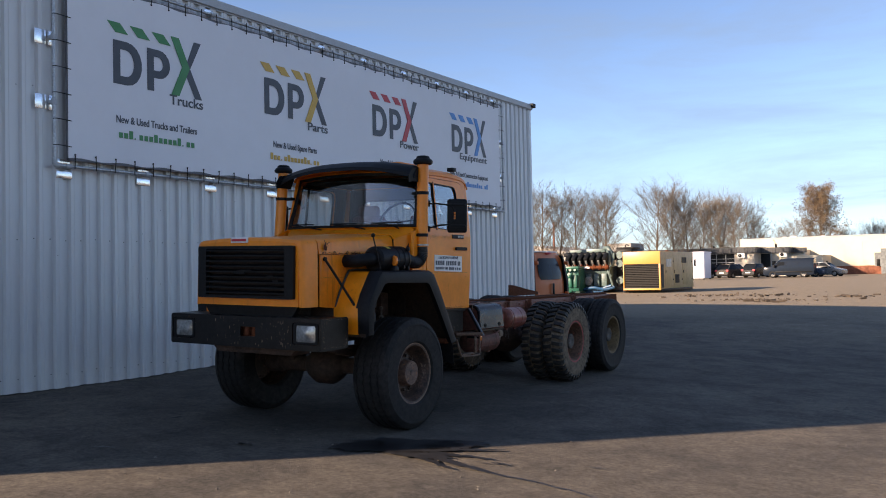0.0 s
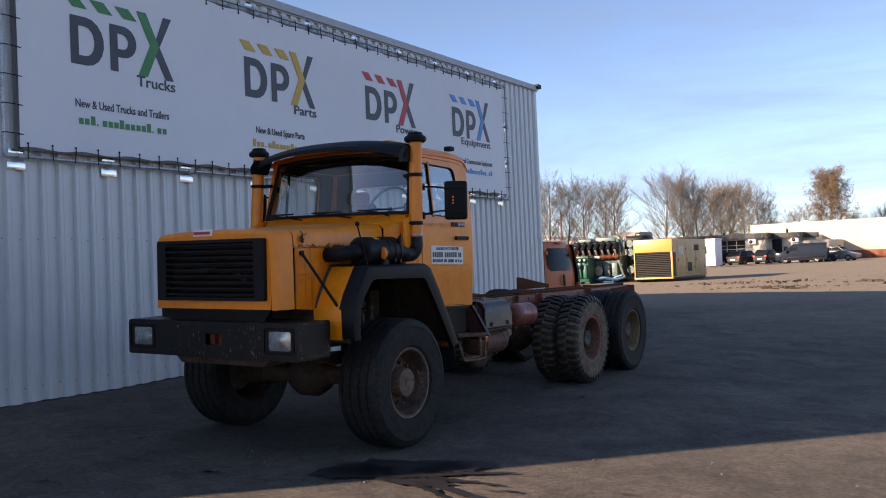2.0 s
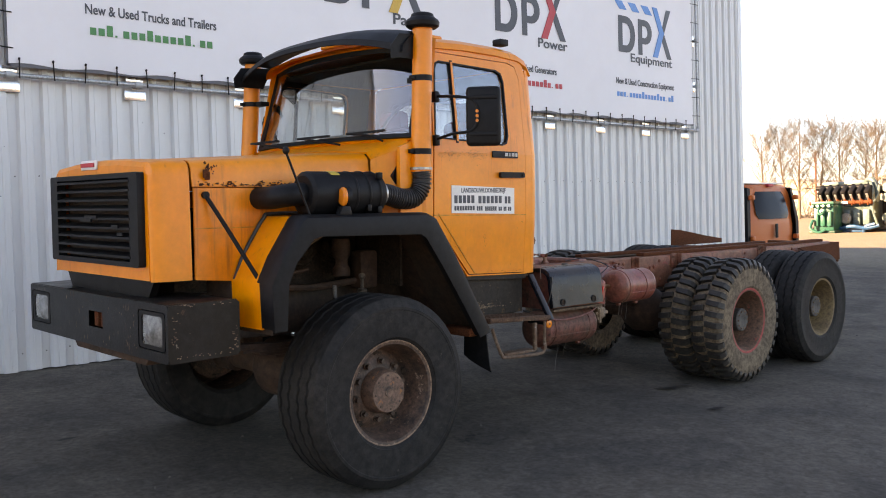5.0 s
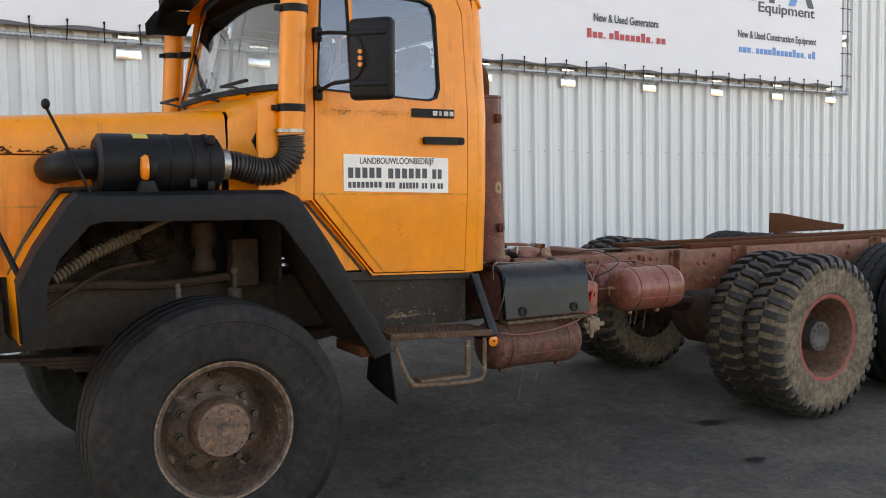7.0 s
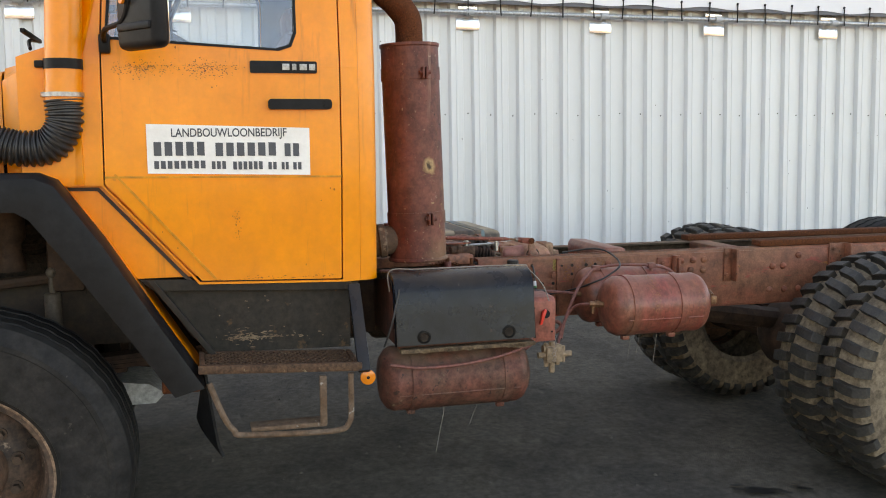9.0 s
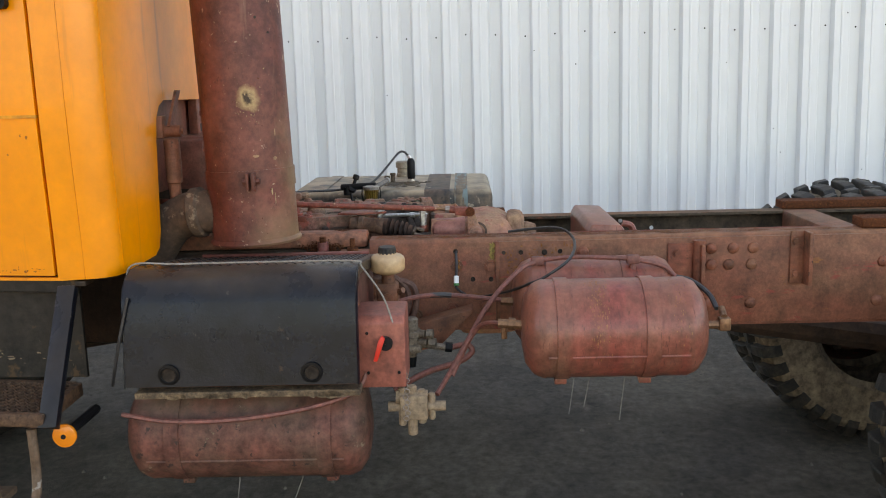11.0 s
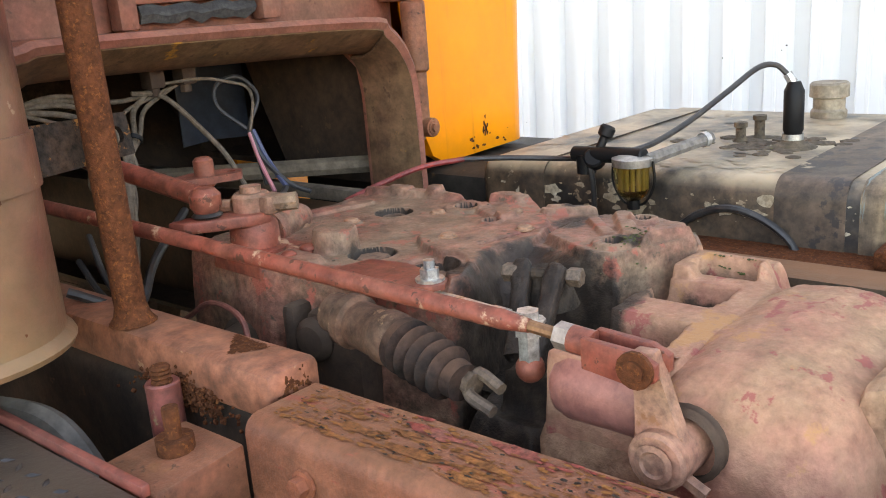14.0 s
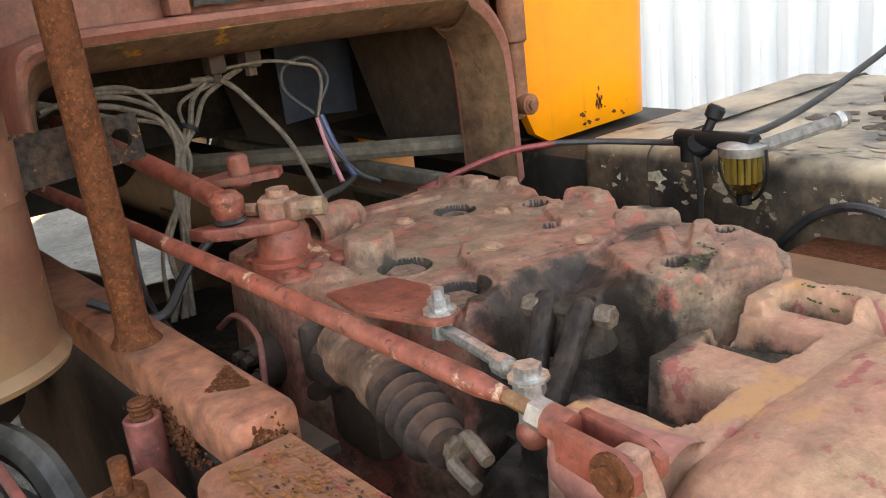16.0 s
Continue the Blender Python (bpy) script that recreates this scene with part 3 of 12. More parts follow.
def prism(bm, poly, lo, hi, axis="x", bevel=0.0):
    """A flat outline given in the two other axes (in xyz order), pushed from lo to hi along the axis."""
    b = bmesh.new()
    def at(u, v, w):
        return {"x": (w, u, v), "y": (u, w, v), "z": (u, v, w)}[axis]
    A = [b.verts.new(at(u, v, lo)) for u, v in poly]
    B = [b.verts.new(at(u, v, hi)) for u, v in poly]
    b.faces.new(A)
    b.faces.new(B[::-1])
    for i in range(len(poly)):
        j = (i + 1) % len(poly)
        b.faces.new((A[j], A[i], B[i], B[j]))
    if bevel:
        bmesh.ops.bevel(b, geom=list(b.edges), offset=bevel, segments=2, affect="EDGES", profile=0.5)
    return merge(bm, b)


def rounded(u0, v0, u1, v1, r, n=5):
    """The outline of a rectangle with round corners."""
    out = []
    for cu, cv, a in ((u1 - r, v1 - r, 0), (u0 + r, v1 - r, 90), (u0 + r, v0 + r, 180), (u1 - r, v0 + r, 270)):
        out += [(cu + r * math.cos(radians(a + 90 * k / n)), cv + r * math.sin(radians(a + 90 * k / n))) for k in range(n + 1)]
    return out


def window_panel(bm, outer, holes_uv, lo, hi, axis="x"):
    """A flat panel of outline 'outer' with one round-cornered hole, pushed from lo to hi along the axis."""
    b = bmesh.new()
    def at(u, v, w):
        return {"x": (w, u, v), "y": (u, w, v), "z": (u, v, w)}[axis]
    edges = []
    for loop in [outer] + holes_uv:
        vs = [b.verts.new(at(u, v, lo)) for u, v in loop]
        edges += [b.edges.new((vs[i], vs[(i + 1) % len(vs)])) for i in range(len(vs))]
    bmesh.ops.triangle_fill(b, use_beauty=True, use_dissolve=False, edges=edges)
    r = bmesh.ops.extrude_face_region(b, geom=list(b.faces))
    d = Vector(at(0, 0, hi - lo)) - Vector(at(0, 0, 0))
    bmesh.ops.translate(b, vec=d, verts=[v for v in r["geom"] if isinstance(v, bmesh.types.BMVert)])
    return merge(bm, b)


def skin(bm, rows, thick=0.0, close=False):
    """A surface through rows of points, with a thickness."""
    g = [[bm.verts.new(p) for p in row] for row in rows]
    faces = []
    for a, b in zip(g, g[1:]):
        n = len(a)
        for i in range(n if close else n - 1):
            faces.append(bm.faces.new((a[i], a[(i + 1) % n], b[(i + 1) % n], b[i])))
    if thick:
        bmesh.ops.recalc_face_normals(bm, faces=faces)
        bmesh.ops.solidify(bm, geom=faces, thickness=thick)
    return bm


def bolt(bm, p, axis, r=0.009, h=0.008, washer=True):
    a = Vector(p)
    d = Vector(axis).normalized()
    if washer:
        cyl(bm, a, a + d * h * 0.3, r * 1.5, seg=10)
    cyl(bm, a + d * h * 0.3, a + d * h * 1.3, r, seg=6)
    return bm


def flake(bm, c, u, v, ru, rv, rng, n=9):
    """A ragged thin fleck at c, spread along u and v."""
    c, u, v = Vector(c), Vector(u), Vector(v)
    ring = []
    for k in range(n):
        a = 2 * math.pi * k / n
        f = rng.uniform(0.45, 1.2)
        ring.append(bm.verts.new(c + u * (ru * f * math.cos(a)) + v * (rv * f * math.sin(a))))
    bm.faces.new(ring)
    return bm


def text_mesh(name, body, size, m, material, parent, width=None, depth=0.002):
    cu = bpy.data.curves.new(name, "FONT")
    cu.body, cu.size, cu.extrude, cu.align_x, cu.align_y = body, size, depth, "LEFT", "BOTTOM"
    cu.offset = size * 0.014
    ob = bpy.data.objects.new(name, cu)
    scene.collection.objects.link(ob)
    bpy.context.view_layer.update()
    me = bpy.data.meshes.new_from_object(ob.evaluated_get(bpy.context.evaluated_depsgraph_get()))
    bpy.data.objects.remove(ob)
    bpy.data.curves.remove(cu)
    if width:
        xs = [v.co.x for v in me.vertices]
        k = width / (max(xs) - min(xs))
        me.transform(Matrix.Translation((-min(xs) * k, 0, 0)) @ Matrix.Diagonal((k, 1, 1, 1)))
    me.transform(m)
    me.materials.clear()
    me.materials.append(material)
    out = new(name, me)
    out.parent = parent
    return out


def smoothstep(a, b, x):
    t = min(1, max(0, (x - a) / (b - a)))
    return t * t * (3 - 2 * t)


def ground_z(x, y):
    near = -0.05 * (min(1.8, max(-9.9, x)) + 4.75) + 0.035 * smoothstep(8.9, 10.6, y) * smoothstep(-2.5, -4.4, x)
    far = 0.30 + 0.0046 * min(85, max(0, y - 38))
    w = smoothstep(17, 40, y)
    return near * (1 - w) + far * w

# ---- ground ----
def spread(stops):
    out = []
    for (a, da), (b, _) in zip(stops, stops[1:]):
        n = max(1, round((b - a) / da))
        out += [a + (b - a) * k / n for k in range(n)]
    return out + [stops[-1][0]]


gx = spread([(-1500, 300), (-300, 60), (-60, 8), (-20, 2), (-10.4, 0.35), (3, 1.0), (12, 8), (60, 60), (300, 300), (1500, 1)])
gy = spread([(-1500, 300), (-300, 60), (-60, 8), (-8, 1), (3, 0.35), (16, 1.0), (44, 4), (130, 40), (400, 300), (3000, 1)])
bm = bmesh.new()
grid = [[bm.verts.new((x, y, ground_z(x, y) + (0.012 * noise.noise((x * 0.6, y * 0.6, 0)) if -12 < x < 5 and 0 < y < 45 else 0))) for x in gx] for y in gy]
for a, b in zip(grid, grid[1:]):
    for i in range(len(gx) - 1):
        bm.faces.new((a[i], a[i + 1], b[i + 1], b[i]))
ground = tagged(part("ground", bm, ASPHALT), "worn grey asphalt yard with oil stains and grit", "ground", kind="structure")


def blot(cx, cy, rx, ry, seed, turn=0.0, name="oil_stain", label="dark oil stain soaked into the asphalt"):
    bm = bmesh.new()
    c = bm.verts.new((cx, cy, ground_z(cx, cy) + 0.016))
    ring = []
    for k in range(64):
        a = 2 * math.pi * k / 64
        f = 1 + 0.45 * noise.noise((math.cos(a) * 2.3 + seed, math.sin(a) * 2.3, seed)) + 0.3 * noise.noise((math.cos(a) * 6 + seed, math.sin(a) * 6, 3))
        u, v = rx * f * math.cos(a), ry * f * math.sin(a)
        x, y = cx + u * math.cos(turn) - v * math.sin(turn), cy + u * math.sin(turn) + v * math.cos(turn)
        ring.append(bm.verts.new((x, y, ground_z(x, y) + 0.016)))
    for k in range(64):
        bm.faces.new((c, ring[k], ring[(k + 1) % 64]))
    return tagged(part(name, bm, STAIN, smooth=False), label, "stain", "stains on the yard", "structure")


blot(-4.40, 7.66, 0.52, 0.30, 1.0, 0.55)
blot(-4.62, 7.42, 0.30, 0.20, 2.0, 0.7)
blot(-4.05, 7.92, 0.32, 0.17, 3.0, 0.9)
blot(-4.08, 7.40, 0.26, 0.12, 4.0, 0.3)


def splashes(spots, seed):
    """Runs and drips: many ragged small spots along short lines."""
    rng = random.Random(seed)
    bm = bmesh.new()
    for x, y, rx, ry, t in spots:
        u, v = Vector((math.cos(t), math.sin(t), 0)), Vector((-math.sin(t), math.cos(t), 0))
        for k in range(22):
            a, b = rng.gauss(0, 0.5) * rx, rng.gauss(0, 0.5) * ry
            p = Vector((x, y, 0)) + u * a + v * b
            s = rng.uniform(0.15, 0.6) * ry * max(0.3, 1 - abs(a) / rx * 0.6)
            p.z = ground_z(p.x, p.y) + 0.0165 + 0.0002 * k
            flake(bm, p, u, v, s * rng.uniform(1.2, 4.0), s, rng, 14)
    return tagged(part("oil_drips", bm, STAIN, smooth=False), "dark oil runs and drips on the asphalt", "stain", "stains on the yard", "structure")


def fingers(lines, seed):
    """Oil running out over the ground in ragged, tapering streams."""
    rng = random.Random(seed)
    bm = bmesh.new()
    for j, (x0, y0, x1, y1, w0, w1) in enumerate(lines):
        a, b = Vector((x0, y0, 0)), Vector((x1, y1, 0))
        side = (b - a).normalized().cross(Vector((0, 0, 1)))
        left, right = [], []
        for k in range(25):
            f = k / 24
            c = a.lerp(b, f) + side * 0.05 * noise.noise((f * 4, j * 7.3, seed))
            w = (w0 + (w1 - w0) * f) * rng.uniform(0.6, 1.35) * (1 if k < 23 else 0.4)
            for edge, sgn in ((left, 1), (right, -1)):
                p = c + side * w * sgn
                p.z = ground_z(p.x, p.y) + 0.0168 + 0.0003 * j
                edge.append(bm.verts.new(p))
        for k in range(24):
            bm.faces.new((left[k], left[k + 1], right[k + 1], right[k]))
    return tagged(part("oil_runs", bm, STAIN, smooth=False), "thin streams of oil run out over the asphalt", "stain", "stains on the yard", "structure")


fingers(((-4.05, 7.55, -3.45, 7.63, 0.055, 0.018), (-4.0, 7.42, -3.30, 7.24, 0.06, 0.02), (-3.75, 7.30, -2.77, 7.15, 0.035, 0.010), (-2.80, 7.15, -2.1, 6.95, 0.012, 0.004),
         (-4.0, 7.70, -3.62, 7.98, 0.05, 0.022), (-4.1, 7.35, -3.55, 7.12, 0.05, 0.015), (-3.95, 7.95, -3.80, 8.18, 0.05, 0.02)), 5)
splashes(((-3.62, 7.97, 0.16, 0.03, 0.5), (-5.57, 6.81, 0.14, 0.03, 0.4), (-2.64, 7.88, 0.12, 0.02, 0.2), (-3.4, 7.5, 0.2, 0.03, 0.3)), 7)
splashes(((-5.10, 11.64, 0.13, 0.05, 1.2), (-5.06, 11.84, 0.06, 0.025, 1.0), (-4.45, 11.3, 0.10, 0.03, 1.0), (-6.4, 6.0, 0.12, 0.03, 0.5)), 6)

# grit, pebbles and leaves lying about
rng = random.Random(4)
bm = bmesh.new()
for k in range(1400):
    x, y = rng.uniform(-9.3, 0.5), rng.uniform(3.2, 17)
    s = rng.choice((0.003, 0.004, 0.005, 0.006, 0.008, 0.012))
    z = ground_z(x, y) + s * 0.3 + 0.008
    vs = [bm.verts.new((x + s * rng.uniform(0.6, 1.6) * math.cos(a + k), y + s * rng.uniform(0.6, 1.6) * math.sin(a + k), z - s * 0.6)) for a in (0, 1.6, 3.1, 4.7)]
    top = bm.verts.new((x + s * 0.2, y, z + s * 0.4))
    for i in range(4):
        bm.faces.new((vs[i], vs[(i + 1) % 4], top))
GRIT = worn("grit", (0.16, 0.14, 0.115), (0.045, 0.04, 0.036), 3, 0.9, bump=0.0, grain=3, amount=1.0)
tagged(part("grit", bm, GRIT, smooth=False), "loose grit and pebbles scattered on the yard", "grit", kind="stuff")

bm = bmesh.new()
for k in range(260):
    far = k % 3
    x, y = (rng.gauss(-11, 1.6), rng.gauss(44, 0.8)) if far == 0 else (rng.gauss(-8.2, 1.3), rng.gauss(38, 0.6)) if far == 1 else (rng.uniform(-14, -4), rng.uniform(33, 50))
    s = rng.uniform(0.015, 0.07) if far < 2 else rng.uniform(0.01, 0.03)
    box(bm, (-s, -s * 0.5, 0), (s, s * 0.5, s * rng.uniform(0.3, 0.9)), 0, pose(x, y, ground_z(x, y), rng.uniform(-20, 20), rng.uniform(-20, 20), rng.uniform(0, 180)))
tagged(part("rubble", bm, worn("rubble", (0.13, 0.095, 0.065), (0.05, 0.042, 0.034), 1, 0.9, bump=0, grain=2, amount=1.0), smooth=False), "scattered rubble and scrap lying on the sunlit yard", "rubble", kind="stuff")

bm = bmesh.new()
rng = random.Random(15)
for k in range(46):
    x, y = ((rng.gauss(-7.4, 0.5), rng.gauss(36.4, 0.4)), (rng.gauss(-5.2, 0.5), rng.gauss(41.0, 0.4)), (rng.gauss(-11.0, 0.9), rng.gauss(42.5, 0.4)), (rng.uniform(-13, -4), rng.uniform(34, 44)))[k % 4]
    a, b = rng.uniform(0.04, 0.20), rng.uniform(0.02, 0.06)
    box(bm, (-a, -b, 0), (a, b, rng.uniform(0.03, 0.09)), 0.01, pose(x, y, ground_z(x, y) + 0.01, rng.uniform(-8, 8), rng.uniform(-8, 8), rng.uniform(0, 180)))
tagged(part("scrap_wood", bm, worn("weathered_scrap", (0.065, 0.045, 0.030), (0.028, 0.022, 0.018), 2, 0.9, bump=0.2, amount=1.0), smooth=False), "broken timber and scrap lying on the sunlit yard", "scrap", kind="stuff")

# ---- the clad hall ----
WX, Y0, Y1, ZT = -9.55, 0.55, 20.9, 5.62
hall = thing("warehouse", "large hall clad in white trapezoidal steel sheets", "building", kind="structure")
PITCH, PHASE = 0.217, 11.39
bm = bmesh.new()
prof = []
k0, k1 = int((Y0 - PHASE) / PITCH), int((Y1 - PHASE) / PITCH) + 1
for k in range(k0, k1):
    y = PHASE + k * PITCH
    for dy, dx in ((-0.040, -0.042), (0.034, -0.042), (0.052, 0.0), (0.096, 0.0), (0.099, 0.005), (0.109, 0.005), (0.112, 0.0), (0.159, 0.0)):
        if Y0 <= y + dy <= Y1:
            prof.append((y + dy, dx))
rows = []
for z in (None, 1.0, 2.0, 3.0, 4.0, 5.0, ZT):
    rows.append([(WX + dx, y, ground_z(WX, y) + 0.012 + 0.008 * noise.noise((y * 3, 0, 0)) if z is None else z) for y, dx in prof])
skin(bm, rows, 0.001)
part("wall_sheet", bm, CLAD, hall, smooth=False)
bm = bmesh.new()
box(bm, (WX - 0.25, Y0, -0.5), (WX - 0.06, Y1, ZT - 0.02))
box(bm, (-32, Y1 - 0.2, -0.5), (WX - 0.25, Y1, ZT - 0.02))
box(bm, (-32, Y0, -0.5), (WX - 0.25, Y0 + 0.2, ZT - 0.02))
box(bm, (-32, Y0 + 0.2, -0.5), (-31.8, Y1 - 0.2, ZT - 0.02))
part("wall", bm, CLAD, hall, smooth=False)
bm = bmesh.new()
prism(bm, [(-32.1, ZT), (WX + 0.01, ZT), (WX + 0.01, ZT + 0.02), (-20.8, ZT + 0.55), (-32.1, ZT + 0.02)], Y0 - 0.03, Y1 + 0.03, "y")
part("roof", bm, CLAD_TRIM, hall, smooth=False)
bm = bmesh.new()
prism(bm, [(WX - 0.04, ZT - 0.10), (WX + 0.012, ZT - 0.10), (WX + 0.012, ZT - 0.085), (WX + 0.045, ZT - 0.075), (WX + 0.045, ZT + 0.04), (WX - 0.04, ZT + 0.06)], Y0 - 0.03, Y1 + 0.05, "y")
part("eaves_trim", bm, CLAD_TRIM, hall, smooth=False)
bm = bmesh.new()
box(bm, (WX - 0.05, Y1 - 0.10, 0.22), (WX + 0.012, Y1 + 0.012, ZT - 0.1), 0.004)
part("corner_trim", bm, CLAD, hall, smooth=False)
bm = bmesh.new()
box(bm, (WX - 0.02, Y1 - 0.03, ZT - 0.03), (WX + 0.10, Y1 + 0.13, ZT + 0.07), 0.01)
part("gutter_end", bm, BLACK_CLEAN, hall, smooth=False)
bm = bmesh.new()
box(bm, (WX - 0.09, Y0, -0.3), (WX - 0.044, Y1, 0.30))
part("plinth", bm, worn("dirty_plinth", (0.03, 0.028, 0.026), (0.06, 0.055, 0.05), 4, 0.9), hall, smooth=False)
bm = bmesh.new()
for k in range(k0, k1):
    y = PHASE + k * PITCH
    if Y0 + 0.1 < y < Y1 - 0.1:
        for z in (0.42, 2.06, 3.9):
            zz = z + 0.012 * math.sin(k * 1.7)
            if not (7.6 < y < 19.4 and z > 3):
                cyl(bm, (WX - 0.043, y, zz), (WX - 0.036, y, zz), 0.006, seg=8)
tagged(part("screw", bm, BLACK_CLEAN, hall), "dark screw heads in rows", kind="stuff")
# scuffs on the sheets
bm = bmesh.new()
rng = random.Random(11)
for k in range(70):
    y, z = rng.uniform(6.5, 20), rng.uniform(0.7, 2.7)
    j = math.floor((y - PHASE) / PITCH)
    y = PHASE + j * PITCH + rng.uniform(0.05, 0.16)
    s = rng.uniform(0.002, 0.005)
    box(bm, (WX + 0.0005, y - s, z - s * rng.uniform(0.5, 1.2)), (WX + 0.002, y + s * rng.uniform(0.3, 1), z + s))
tagged(part("scuff_mark", bm, BLACK_CLEAN, hall, smooth=False), "small dark scuffs", kind="stuff")
# a cable down the wall
bm = bmesh.new()
tube(bm, [(WX + 0.02, 6.9, 5.4), (WX + 0.02, 6.93, 4.7), (WX + 0.02, 6.88, 4.2), (WX + 0.02, 6.95, 3.9), (WX + 0.02, 6.85, 3.3)], 0.012, 6)
part("cable", bm, BLACK_HOSE, hall)

# ---- the banner on its pipe frame ----
BX = WX + 0.11
banner = thing("banner", "wide white advertising banner laced to a galvanised pipe frame", "banner")
bm = bmesh.new()
rows = []
for j in range(9):
    z = 3.06 + (5.30 - 3.06) * j / 8
    row = []
    for i in range(120):
        y = 7.86 + (19.06 - 7.86) * i / 119
        edge = (0.012 * math.sin(i * 0.9) if j in (0, 8) else 0)
        row.append((BX + 0.006 * noise.noise((y * 0.8, z * 0.9, 1)), y, z + edge))
    rows.append(row)
skin(bm, rows, 0.003)
part("sheet", bm, BANNER, banner)
bm = bmesh.new()
box(bm, (BX - 0.012, 7.85, 3.035), (BX - 0.004, 19.07, 3.075))
box(bm, (BX - 0.012, 7.85, 5.29), (BX - 0.004, 19.07, 5.325))
box(bm, (BX - 0.012, 7.84, 3.04), (BX - 0.004, 7.88, 5.32))
box(bm, (BX - 0.012, 19.04, 3.04), (BX - 0.004, 19.08, 5.32))
part("hem", bm, plain("dark_hem", (0.12, 0.12, 0.13), 0.6), banner, smooth=False)
PL, PB, PR, PT = 7.68, 2.96, 19.24, 5.40
PX = BX - 0.02
for a, b in (((PX, PL, PB), (PX, PR, PB)), ((PX, PL, PT), (PX, PR, PT)), ((PX, PL, PB), (PX, PL, PT)), ((PX, PR, PB), (PX, PR, PT))):
    bm = bmesh.new()
    cyl(bm, a, b, 0.021, seg=12)
    part("pipe", bm, GALV, banner)
for y, z in ((PL, PB), (PR, PB), (PL, PT), (PR, PT)):
    bm = bmesh.new()
    s, u = (1 if y == PL else -1), (1 if z == PB else -1)
    tube(bm, [(PX, y, z + u * 0.075), (PX, y, z + u * 0.03), (PX, y + s * 0.012, z + u * 0.012), (PX, y + s * 0.03, z), (PX, y + s * 0.075, z)], 0.030, 12, 3)
    part("pipe_elbow", bm, CLAD_TRIM, banner)


def clamp(y, z, upright=False):
    bm = bmesh.new()
    if upright:
        box(bm, (WX + 0.002, y - 0.20, z - 0.09), (WX + 0.010, y - 0.045, z + 0.09), 0.006)
        box(bm, (WX + 0.002, y - 0.028, z - 0.09), (WX + 0.010, y + 0.06, z + 0.09), 0.006)
    else:
        box(bm, (WX + 0.002, y - 0.09, z + 0.028), (WX + 0.010, y + 0.09, z + 0.095), 0.006)
        box(bm, (WX + 0.002, y - 0.11, z - 0.145), (WX + 0.014, y + 0.11, z - 0.042), 0.006)
    pl = part("clamp_plate", bm, CLAMP_WHITE, banner, "white clamp plate")
    bm = bmesh.new()
    if upright:
        cyl(bm, (PX, y, z - 0.035), (PX, y, z + 0.035), 0.033, seg=12)
    else:
        cyl(bm, (PX, y - 0.035, z), (PX, y + 0.035, z), 0.033, seg=12)
        for dy in (-0.075, 0.075):
            cyl(bm, (WX + 0.010, y + dy, z + 0.08), (WX + 0.014, y + dy, z + 0.08), 0.007, seg=6)
    box(bm, (WX + 0.008, y - 0.03, z - 0.02), (PX, y + 0.03, z + 0.02))
    part("pipe_clamp", bm, CLAD_TRIM, pl)


for y in (7.87, 9.08, 10.30, 11.60, 12.90, 14.10, 15.40, 16.60, 17.80, 18.95):
    clamp(y, PB)
    clamp(y, PT)
for z in (3.73, 4.52):
    clamp(PL, z, True)
    clamp(PR, z, True)
bm = bmesh.new()
strap_y = [7.95 + 0.302 * k for k in range(37)]
for k, y in enumerate(strap_y):
    w = 0.012 * math.sin(k * 2.1)
    for z0, z1, s in ((PB, 3.10, 1), (PT, 5.27, -1)):
        tube(bm, [(PX + 0.024, y + w, z0 - s * 0.028), (PX + 0.026, y + w * 0.6, z0 + s * 0.01), (BX + 0.012, y, z1 - s * 0.02), (BX + 0.012, y, z1)], 0.006, 5, 2)
        cyl(bm, (BX + 0.004, y, z1), (BX + 0.016, y, z1 + s * 0.014), 0.010, seg=7)
for k in range(7):
    z = 3.2 + 0.32 * k
    for y0, y1, s in ((PL, 7.90, 1), (PR, 19.02, -1)):
        tube(bm, [(PX + 0.024, y0 - s * 0.028, z), (PX + 0.026, y0 + s * 0.02, z + 0.01), (BX + 0.012, y1, z)], 0.006, 5, 2)
tagged(part("bungee_strap", bm, BLACK_CLEAN, banner), "black elastic lacing loops", kind="stuff")

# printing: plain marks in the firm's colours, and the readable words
TX = BX + 0.008


def face(poly, mat_, name="print", label="", proud=0.002):
    bm = bmesh.new()
    prism(bm, poly, TX - 0.002, TX + proud, "x")
    return part(name, bm, mat_, banner, label, smooth=False)


def to_wall(y, z):
    return Matrix.Translation((TX, y, z)) @ Matrix(((0, 0, 1, 0), (1, 0, 0, 0), (0, 1, 0, 0), (0, 0, 0, 1)))


